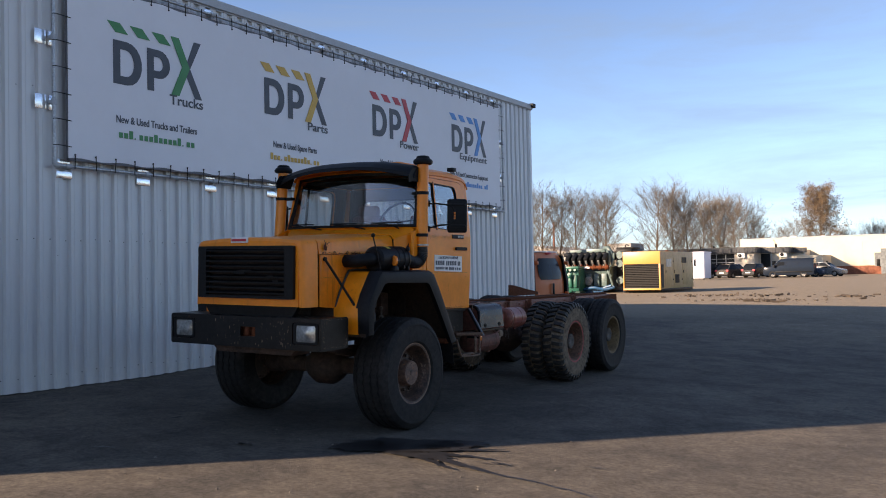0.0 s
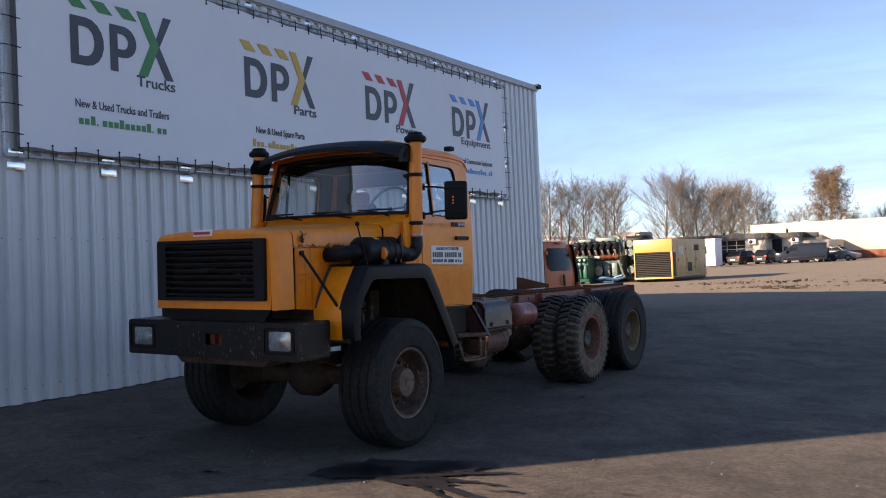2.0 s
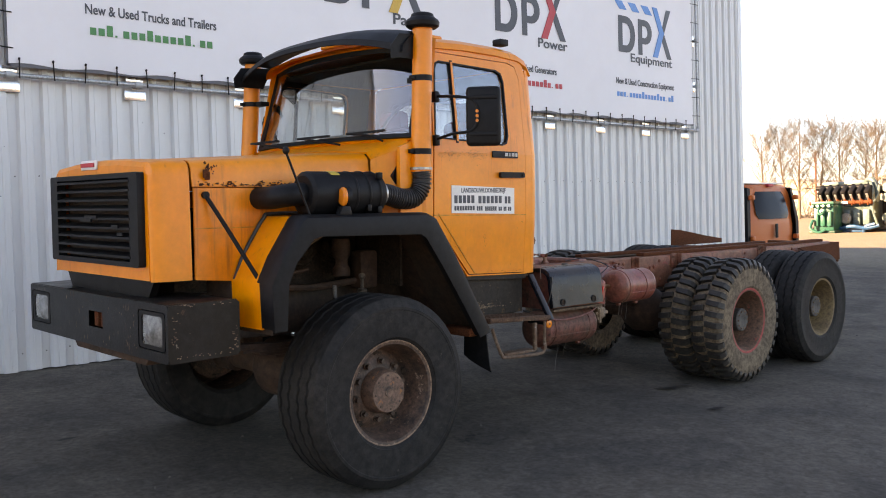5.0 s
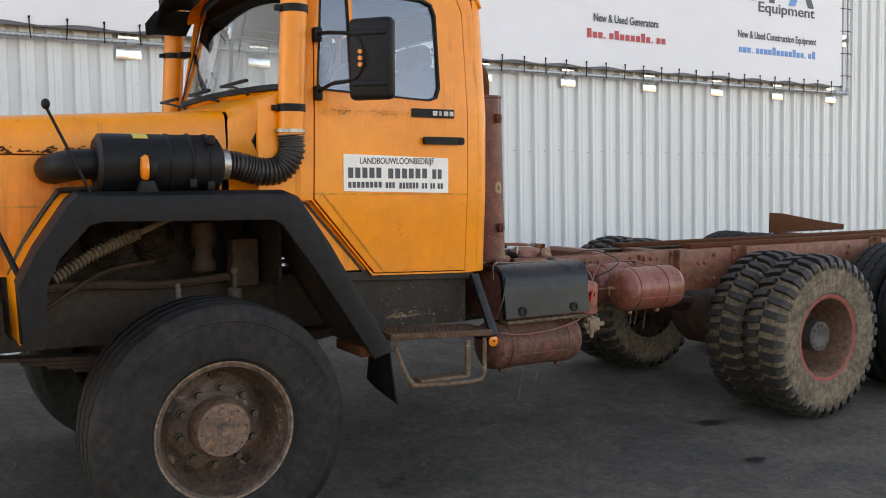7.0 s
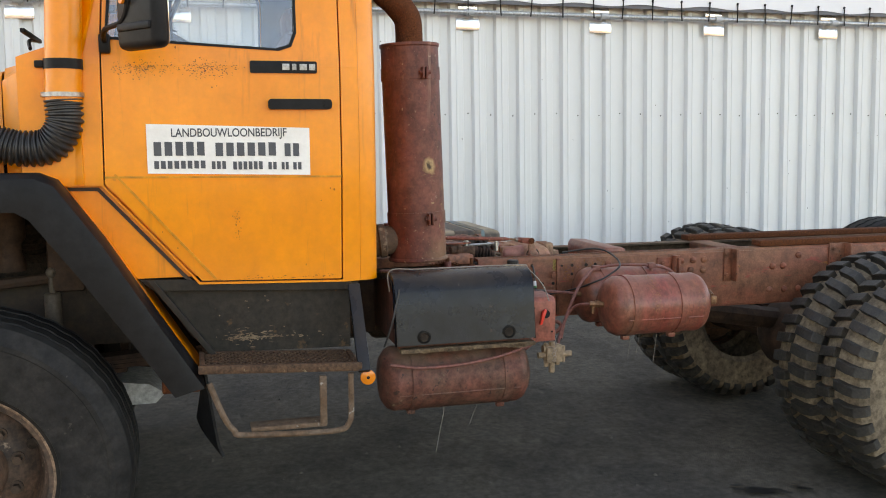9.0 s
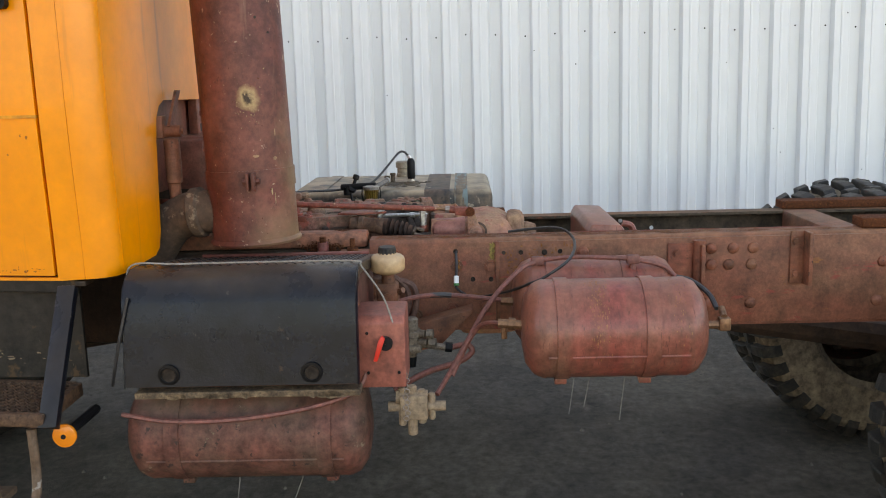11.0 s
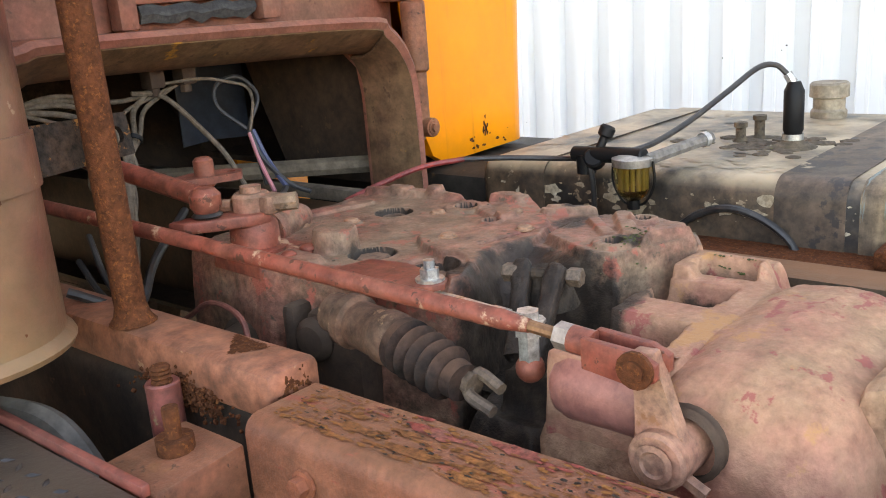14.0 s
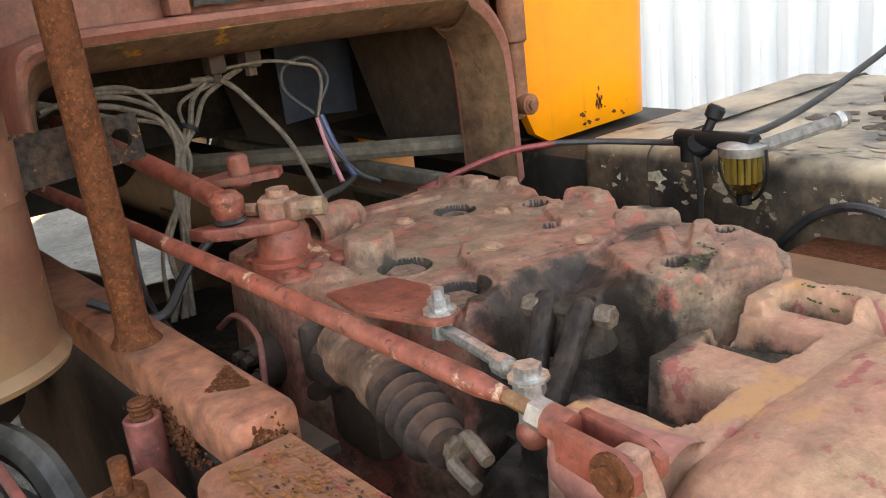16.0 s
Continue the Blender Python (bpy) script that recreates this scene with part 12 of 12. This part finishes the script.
for y0, y1, z0, z1 in ((0.80, 2.10, 0.45, 1.95), (2.20, 3.55, 0.45, 1.95), (3.70, 5.30, 0.45, 1.95)):
    bm = bmesh.new()
    box(bm, (-0.035, y0, z0), (-0.012, y1, z1), 0.006)
    door = part("door", bm, GEN_TAN, gen, "tan access door")
    for z in (z0 + 0.25, z1 - 0.25):
        bm = bmesh.new()
        box(bm, (-0.016, y1 - 0.07, z), (0.012, y1 - 0.01, z + 0.09), 0.008)
        part("hinge", bm, BLACK_CLEAN, door)
    bm = bmesh.new()
    box(bm, (-0.016, y0 + 0.05, (z0 + z1) / 2 - 0.1), (0.014, y0 + 0.10, (z0 + z1) / 2 + 0.06), 0.008)
    part("latch", bm, BLACK_CLEAN, door)
for y0, y1, z0, z1 in ((2.35, 3.05, 0.55, 1.02), (3.5, 4.3, 1.66, 1.98)):
    bm = bmesh.new()
    for k in range(4):
        a = y0 + (y1 - y0) * k / 4
        box(bm, (-0.012, a + 0.02, z0), (0.010, a + (y1 - y0) / 4 - 0.02, z1), 0.004)
    part("vent", bm, BLACK_CLEAN, gen, "dark vent slots", smooth=False)
bm = bmesh.new()
box(bm, (-0.014, 0.95, 1.45), (0.008, 1.75, 1.88), 0.004)
part("notice_panel", bm, worn("notice_sheet", (0.62, 0.58, 0.48), (0.52, 0.48, 0.4), 2, 0.5), gen, "pale control window")
bm = bmesh.new()
for x in (-W_ + 0.15, -0.30):
    box(bm, (x, 0.35, 0.004), (x + 0.16, D_ - 0.25, S_), 0.01)
for y in (0.5, 2.6, D_ - 0.6):
    box(bm, (-W_ + 0.15, y, 0.03), (-0.14, y + 0.2, S_ - 0.02), 0.01)
box(bm, (-W_ + 0.1, 0.3, 0.12), (-0.06, D_ - 0.1, S_), 0.01)
part("skid", bm, BLACK, gen, "black steel skid")
bm = bmesh.new()
cyl(bm, (-1.1, 4.2, H_ - 0.01), (-1.1, 4.2, H_ + 0.12), 0.10, seg=12)
part("exhaust_stub", bm, RUST, gen)

# ---- white cabin ----
cabin = thing("cabin", "small white site cabin with a door and sign", "cabin", pose(-24.85, 89.5, 0.60, 0, 0, 0))
bm = bmesh.new()
box(bm, (-1.25, 0, 0.12), (0, 2.4, 2.62), 0.03)
part("wall", bm, CABIN_WHITE, cabin)
bm = bmesh.new()
box(bm, (-1.32, -0.07, 2.60), (0.07, 2.47, 2.72), 0.03)
part("roof", bm, CABIN_WHITE, cabin)
bm = bmesh.new()
box(bm, (-1.15, -0.02, 0.2), (-0.62, 0.004, 2.2), 0.01)
door = part("door", bm, CABIN_WHITE, cabin)
bm = bmesh.new()
box(bm, (-1.00, -0.03, 1.3), (-0.80, -0.015, 2.0), 0.005)
part("door_glass", bm, DARK_GLASS, door)
bm = bmesh.new()
box(bm, (-0.45, -0.03, 1.45), (-0.15, 0.004, 1.95), 0.005)
part("sign", bm, worn("pink_sign", (0.7, 0.45, 0.48), (0.7, 0.55, 0.55), 3, 0.5), cabin, "small pinkish sign")
for x in (-1.2, -0.15):
    for y in (0.05, 2.2):
        bm = bmesh.new()
        box(bm, (x, y, 0.0), (x + 0.12, y + 0.12, 0.13), 0.005)
        part("foot", bm, BLACK_CLEAN, cabin)

# ---- office ----
office = thing("office", "low cream-rendered office with a dark corrugated fascia", "building", kind="structure")
OZ = 0.62
bm = bmesh.new()
box(bm, (-44, 110, OZ - 0.4), (-30.3, 124, 3.75))
box(bm, (-30.3, 110, OZ - 0.4), (-27.05, 110.3, 1.68))
box(bm, (-30.3, 110, 3.42), (-27.05, 110.3, 3.75))
box(bm, (-30.3, 111.5, OZ - 0.4), (-27.05, 124, 3.75))
box(bm, (-27.05, 110, OZ - 0.4), (-24.85, 124, 3.75))
box(bm, (-24.85, 112.2, OZ - 0.4), (-21.6, 124, 3.7))
box(bm, (-21.6, 114.0, OZ - 0.4), (-20.1, 124, 3.7))
part("wall", bm, RENDERED, office, smooth=False)


def fascia(x0, x1, y, z0, z1):
    bm = bmesh.new()
    box(bm, (x0, y, z0), (x1, y + 0.25, z1))
    n = int((x1 - x0) / 0.30)
    for k in range(n):
        box(bm, (x0 + 0.30 * k + 0.02, y - 0.05, z0 + 0.02), (x0 + 0.30 * k + 0.17, y + 0.01, z1 - 0.02))
    part("fascia", bm, FASCIA, office, "dark corrugated fascia", smooth=False)


fascia(-44, -24.5, 109.6, 3.42, 4.06)
fascia(-24.5, -21.2, 111.8, 3.36, 3.98)
fascia(-21.2, -19.7, 113.6, 3.34, 3.92)
bm = bmesh.new()
box(bm, (-44, 109.86, 3.98), (-24.5, 124, 4.10))
box(bm, (-24.49, 112.06, 3.9), (-21.2, 124, 4.02))
box(bm, (-24.75, 109.86, 3.4), (-24.5, 112, 3.97))
box(bm, (-21.4, 112.06, 3.36), (-21.2, 114, 3.90))
part("roof", bm, FASCIA, office, smooth=False)
bm = bmesh.new()
box(bm, (-30.3, 110.18, 1.68), (-27.05, 110.22, 3.42))
win = part("window", bm, DARK_GLASS, office, "dark office window")
bm = bmesh.new()
for x in (-30.3, -29.25, -28.15, -27.13):
    box(bm, (x, 110.08, 1.68), (x + 0.08, 110.24, 3.42))
for z in (1.68, 2.32, 2.75, 3.35):
    box(bm, (-30.3, 110.09, z), (-27.05, 110.235, z + 0.06))
part("window_frame", bm, plain("grey_window_frame", (0.30, 0.31, 0.32), 0.5), win, "grey window frame", smooth=False)
bm = bmesh.new()
box(bm, (-24.55, 112.1, OZ), (-23.5, 112.22, 3.3), 0.01)
box(bm, (-23.3, 112.1, OZ), (-22.9, 112.22, 2.4), 0.01)
part("door", bm, BLACK_CLEAN, office, "dark glazed door")
bm = bmesh.new()
cyl(bm, (-23.35, 112.05, OZ), (-23.35, 112.05, 3.4), 0.06, seg=8)
part("downpipe", bm, CLAD_TRIM, office)
bm = bmesh.new()
for x in (-31.6, -30.0, -22.8):
    cyl(bm, (x, 112, 4.0), (x, 112, 4.42), 0.12, seg=8)
box(bm, (-29.0, 112.2, 4.05), (-28.2, 113, 4.22), 0.01)
tube(bm, [(-23.1, 113, 4.0), (-23.1, 113, 4.7), (-23.3, 113, 4.9)], 0.03, 6)
part("roof_vent", bm, BLACK_CLEAN, office)


def aircon(x, y, z):
    ac = thing("air_conditioner", "white air conditioner unit bracketed to the office wall", "air conditioner", pose(x, y, z), "air conditioners on the office")
    bm = bmesh.new()
    box(bm, (-0.42, -0.32, 0), (0.42, 0, 0.60), 0.03)
    part("casing", bm, WHITE, ac)
    bm = bmesh.new()
    lathe(bm, [(0, 0.02), (0.012, 0.03), (0.012, 0.20), (0, 0.22)], pose(-0.12, -0.315, 0.3, 0, 0, -90), 18)
    for r in (0.08, 0.14):
        lathe(bm, [(0, r), (0.014, r + 0.006), (0, r + 0.012)], pose(-0.12, -0.315, 0.3, 0, 0, -90), 18)
    part("fan_grille", bm, BLACK_CLEAN, ac, "dark round fan grille")
    bm = bmesh.new()
    for s in (-0.3, 0.3):
        box(bm, (s - 0.02, -0.30, -0.04), (s + 0.02, 0.0, 0.0))
        box(bm, (s - 0.02, -0.03, -0.35), (s + 0.02, 0.0, -0.03))
    part("bracket", bm, GALV, ac, smooth=False)


aircon(-26.25, 109.98, 2.82)
aircon(-22.0, 112.18, 2.85)

# ---- long cream hall ----
long_hall = thing("long_hall", "long cream-walled hall on a red brick plinth", "building", kind="structure")
bm = bmesh.new()
box(bm, (-28.35, 118, 1.66), (48, 150, 5.22))
for k in range(38):
    box(bm, (-28.3 + k * 2.0, 117.985, 1.70), (-28.285 + k * 2.0, 118.002, 5.2))
part("wall", bm, HALL_CREAM, long_hall, smooth=False)
bm = bmesh.new()
box(bm, (-28.33, 117.95, 0.2), (48, 149.9, 1.655))
part("brick_plinth", bm, BRICKWORK, long_hall, smooth=False)
bm = bmesh.new()
box(bm, (-28.4, 117.93, 5.22), (48.05, 118.2, 5.30))
for x, s in ((-23.5, 0.25), (-22.6, 0.4), (-19.0, 0.2), (-11.5, 0.5)):
    box(bm, (x, 119, 5.22), (x + s * 2, 119.6, 5.32 + s * 0.5))
part("roof_edge", bm, CLAD_TRIM, long_hall, smooth=False)
bm = bmesh.new()
box(bm, (-23, 112.4, OZ - 0.3), (-17.75, 118, 2.98))
part("porch", bm, HALL_CREAM, long_hall, "low cream porch", smooth=False)
bm = bmesh.new()
box(bm, (-17.76, 114.2, OZ), (-17.70, 115.4, 2.3), 0.01)
part("porch_door", bm, BLACK_CLEAN, long_hall, "dark door")
bm = bmesh.new()
box(bm, (-12.7, 115.0, 1.55), (-12.0, 118, 3.1), 0.02)
box(bm, (-12.0, 114.6, 0.7), (-2.0, 118, 3.55), 0.02)
part("dock_shelter", bm, DOCK_GREY, long_hall, "grey loading dock shelter", smooth=False)
bm = bmesh.new()
box(bm, (-12.5, 114.97, 1.6), (-12.15, 115.0, 2.35), 0.005)
part("dock_opening", bm, BLACK_CLEAN, long_hall)

# buildings beyond the trees
far = thing("far_shed", "low grey sheds far beyond the bare trees", "building", kind="structure")
bm = bmesh.new()
box(bm, (-70, 130, 0), (-56, 145, 4.5))
prism(bm, [(-70.3, 4.5), (-55.7, 4.5), (-63, 5.9)], 129.7, 145.3, "y")
box(bm, (-55, 134, 0), (-40, 148, 4.6))
box(bm, (-54.5, 138, 4.6), (-50, 144, 6.0))
part("wall", bm, worn("far_wall", (0.32, 0.30, 0.27), (0.22, 0.21, 0.20), 0.4, 0.8, bump=0), far, smooth=False)
for k in range(9):
    bm = bmesh.new()
    box(bm, (-54 + k * 1.5, 133.9, 2.6), (-53.1 + k * 1.5, 134.02, 3.7))
    part("window", bm, DARK_GLASS, far, smooth=False)
mast = thing("chimney", "slim brown chimney beyond the trees", "chimney", pose(-58.5, 128, 0.6))
bm = bmesh.new()
cyl(bm, (0, 0, 0), (0, 0, 8.6), 0.16, 0.13, 10)
part("shaft", bm, BRICKWORK, mast)
bm = bmesh.new()
cyl(bm, (0, 0, 8.6), (0, 0, 8.75), 0.18, seg=10)
part("cap", bm, BLACK_CLEAN, mast)


# ---- trees ----
def sticks(name, strokes, material, parent, kind=""):
    """Tapered three- and five-sided rods along lists of points."""
    V, F = [], []
    for pts, r0, r1, sides in strokes:
        base = len(V)
        n = len(pts)
        for i, p in enumerate(pts):
            d = (pts[min(i + 1, n - 1)] - pts[max(i - 1, 0)]).normalized()
            u = d.cross(Vector((0.3, 0.9, 0.2))).normalized()
            v = d.cross(u)
            r = r0 + (r1 - r0) * i / (n - 1)
            for k in range(sides):
                a = 2 * math.pi * k / sides
                V.append(p + (u * math.cos(a) + v * math.sin(a)) * r)
        for i in range(n - 1):
            for k in range(sides):
                a, b = base + i * sides + k, base + i * sides + (k + 1) % sides
                F.append((a, b, b + sides, a + sides))
    me = bpy.data.meshes.new(name)
    me.from_pydata(V, [], F)
    me.materials.append(material)
    ob = new(name, me)
    ob.parent = parent
    if kind:
        tagged(ob, kind=kind)
    return ob


def bough(rng, p, d, length, r, lift, n=6, wob=0.12):
    pts, d = [Vector(p)], Vector(d).normalized()
    for k in range(n):
        d = (d + Vector((rng.gauss(0, wob), rng.gauss(0, wob), rng.gauss(0, wob * 0.6) + lift))).normalized()
        pts.append(pts[-1] + d * length / n)
    return pts


def tree(seed, h, spread, label, m, leaves=0, group="bare trees behind the yard"):
    rng = random.Random(seed)
    t = thing("tree", label, "tree", m, group)
    trunk, limbs, twigs, tips = [], [], [], []
    stem = bough(rng, (0, 0, -0.2), (rng.uniform(-0.05, 0.05), 0, 1), h * 0.93, 0, 0.05, 10, 0.05)
    trunk.append((stem, h * 0.016, h * 0.003, 7))
    n = 32
    for k in range(n):
        f = 0.24 + 0.74 * (k + rng.random()) / n
        i = min(9, int(f * 10))
        p = stem[i].lerp(stem[i + 1], f * 10 - i)
        a = k * 2.4 + rng.uniform(-0.5, 0.5)
        ln = spread * (0.22 + 0.62 * math.sin(math.pi * (f - 0.10) / 0.95)) * rng.uniform(0.75, 1.1) + 0.25
        up = rng.uniform(0.65, 1.15) + 0.4 * f
        b = bough(rng, p, (math.cos(a), math.sin(a), up), ln * 1.3, 0, 0.03)
        limbs.append((b, h * 0.0052 * (1.15 - f), 0.010, 5))
        for j in range(9):
            q = b[1 + j % 6].lerp(b[min(6, 2 + j % 6)], rng.random())
            d = Vector((math.cos(a + rng.uniform(-1.2, 1.2)), math.sin(a + rng.uniform(-1.2, 1.2)), rng.uniform(0.5, 1.6)))
            c = bough(rng, q, d, ln * rng.uniform(0.35, 0.7), 0, 0.03, 4, 0.16)
            twigs.append((c, 0.015, 0.007, 3))
            for _ in range(8):
                q = c[rng.randrange(1, 5)]
                d = Vector((rng.gauss(0, 0.7), rng.gauss(0, 0.7), rng.uniform(0.3, 1.3)))
                e = bough(rng, q, d, rng.uniform(0.35, 0.95), 0, 0.05, 2, 0.2)
                twigs.append((e, 0.0075, 0.004, 3))
                tips.append(e[-1])
                tips.append(e[1])
    sticks("trunk", trunk, BARK, t)
    sticks("limb", limbs, BARK, t, "stuff")
    sticks("crown", twigs, TWIG, t, "stuff")
    if leaves:
        V, F = [], []
        for p in tips:
            for _ in range(leaves):
                c = p + Vector((rng.gauss(0, 0.16), rng.gauss(0, 0.16), rng.gauss(0, 0.16)))
                u = Vector((rng.gauss(0, 1), rng.gauss(0, 1), rng.gauss(0, 1))).normalized()
                v = u.cross(Vector((rng.gauss(0, 1), rng.gauss(0, 1), rng.gauss(0, 1)))).normalized()
                s = rng.uniform(0.06, 0.12)
                i = len(V)
                V += [c - u * s, c + v * s * 0.6, c + u * s, c - v * s * 0.6]
                F.append((i, i + 1, i + 2, i + 3))
        me = bpy.data.meshes.new("leaves")
        me.from_pydata(V, [], F)
        me.materials.append(DEAD_LEAF)
        ob = new("leaves", me)
        ob.parent = t
        tagged(ob, "dry brown leaves", kind="stuff")
    return t


BARE = "tall bare winter tree with fine upright twigs"
kinds = [tree(1, 9.9, 3.0, BARE, standing(-44.7, 95, 0)), tree(2, 9.3, 3.2, BARE, standing(-41.1, 95.5, 0)), tree(3, 9.2, 2.7, BARE, standing(-37.2, 96, 0)),
         tree(4, 9.0, 3.8, BARE, standing(-31.8, 96, 0))]
for k, (x, y, rz, s) in enumerate(((-43.3, 96, 80, 1.0), (-39.2, 97, 140, 0.95), (-30.4, 97.5, 60, 0.98), (-28.9, 98.5, 200, 0.93), (-35.6, 126, 30, 1.02), (-34.1, 127, 170, 1.06),
                                   (-32.7, 127, 250, 1.07), (-31.3, 126, 20, 1.05), (-30.0, 128, 120, 0.98), (-28.9, 130, 300, 0.82), (-47.5, 98, 220, 1.0), (-51, 99, 40, 1.0),
                                   (-33.9, 128.5, 75, 1.0), (-38, 125, 100, 0.95))):
    src = kinds[(3, 2, 1, 3, 3, 1, 3, 1, 3, 2, 0, 1, 0, 3)[k]]
    copy_thing(src, standing(x, y, rz) @ Matrix.Scale(s, 4))
oak = tree(9, 12.2, 4.3, "broad tree still holding dry brown leaves", standing(-24.2, 152, 0), 4, "distant trees")
for x, y, s, i in ((-28.5, 152, 0.86, 3), (-30.5, 153, 0.75, 1), (-21.5, 158, 0.7, 2), (-18.5, 160, 0.78, 3), (-16.0, 160, 0.75, 1), (-13.5, 162, 0.72, 3), (-11.0, 160, 0.7, 3),
                   (-8.0, 162, 0.75, 0), (-5, 163, 0.72, 3), (-2, 165, 0.75, 1), (-33.5, 156, 0.68, 2)):
    copy_thing(kinds[i], standing(x, y, 37 * x) @ Matrix.Scale(s, 4))["group"] = "distant trees"

rng = random.Random(21)
strokes = []
for k in range(1500):
    x, y = rng.uniform(-58, -26), rng.uniform(99, 106)
    if x > -34:
        y += 24
    p = Vector((x, y, ground_z(x, y)))
    strokes.append((bough(rng, p, (rng.gauss(0, 0.35), rng.gauss(0, 0.35), 1), rng.uniform(1.2, 3.6), 0, 0.02, 3, 0.15), 0.02, 0.007, 3))
bush = sticks("undergrowth", strokes, TWIG, None)
tagged(bush, "leafless undergrowth along the edge of the yard", "undergrowth", kind="stuff")

# ---- separate what can be picked apart ----
def split(ob):
    """Breaks a mesh into its separate pieces; pieces whose boxes touch stay together."""
    bm = bmesh.new()
    bm.from_mesh(ob.data)
    bm.verts.ensure_lookup_table()
    seen, groups = set(), []
    for v in bm.verts:
        if v.index in seen:
            continue
        stack, ids = [v], []
        seen.add(v.index)
        while stack:
            u = stack.pop()
            ids.append(u.index)
            for e in u.link_edges:
                w = e.other_vert(u)
                if w.index not in seen:
                    seen.add(w.index)
                    stack.append(w)
        co = [bm.verts[i].co for i in ids]
        groups.append([set(ids), [min(c[k] for c in co) for k in range(3)], [max(c[k] for c in co) for k in range(3)]])
    merged = []
    for g in groups:
        for h in [h for h in merged if all(g[1][k] <= h[2][k] + 0.001 and h[1][k] <= g[2][k] + 0.001 for k in range(3))]:
            merged.remove(h)
            g = [g[0] | h[0], [min(a, b) for a, b in zip(g[1], h[1])], [max(a, b) for a, b in zip(g[2], h[2])]]
        merged.append(g)
    if len(merged) > 1:
        old = ob.data
        for n, g in enumerate(merged):
            b = bm.copy()
            b.verts.ensure_lookup_table()
            bmesh.ops.delete(b, geom=[v for v in b.verts if v.index not in g[0]], context="VERTS")
            me = bpy.data.meshes.new(old.name)
            b.to_mesh(me)
            b.free()
            for m in old.materials:
                me.materials.append(m)
            if n == 0:
                ob.data = me
            else:
                o = ob.copy()
                o.data = me
                scene.collection.objects.link(o)
    bm.free()


APART = {"arch_lining", "fork_bolt", "bumper", "sender_collar", "pipe_clamp", "bolt_hole", "brass_fitting", "cover_bolt", "cover_plug", "cowl_side", "drive_shaft", "hand_hole", "hose_clip", "lid_eye", "lid_hole", "mirror_reflector",
         "packing_strip", "rail_bolt", "rivet", "wheel_nut", "valve_cap", "vent", "tunnel_side", "door_joint", "hinge", "clamp_plate", "step_panel", "badge_bar", "pipe_tee",
         "daylight_hole", "visor_cheek", "badge_mount", "hanging_string", "tower_clamp", "sign_bar", "bulkhead", "roof_vent", "chalk_mark", "cooler_box", "skid_frame"}
for ob in [o for o in scene.objects if o.type == "MESH" and o.name.split(".")[0] in APART]:
    split(ob)
for ob in scene.objects:
    if ob.name.split(".")[0] in ("paint_chip", "paint_flake", "rust_patch", "filter_insert"):
        ob["kind"] = "stuff"
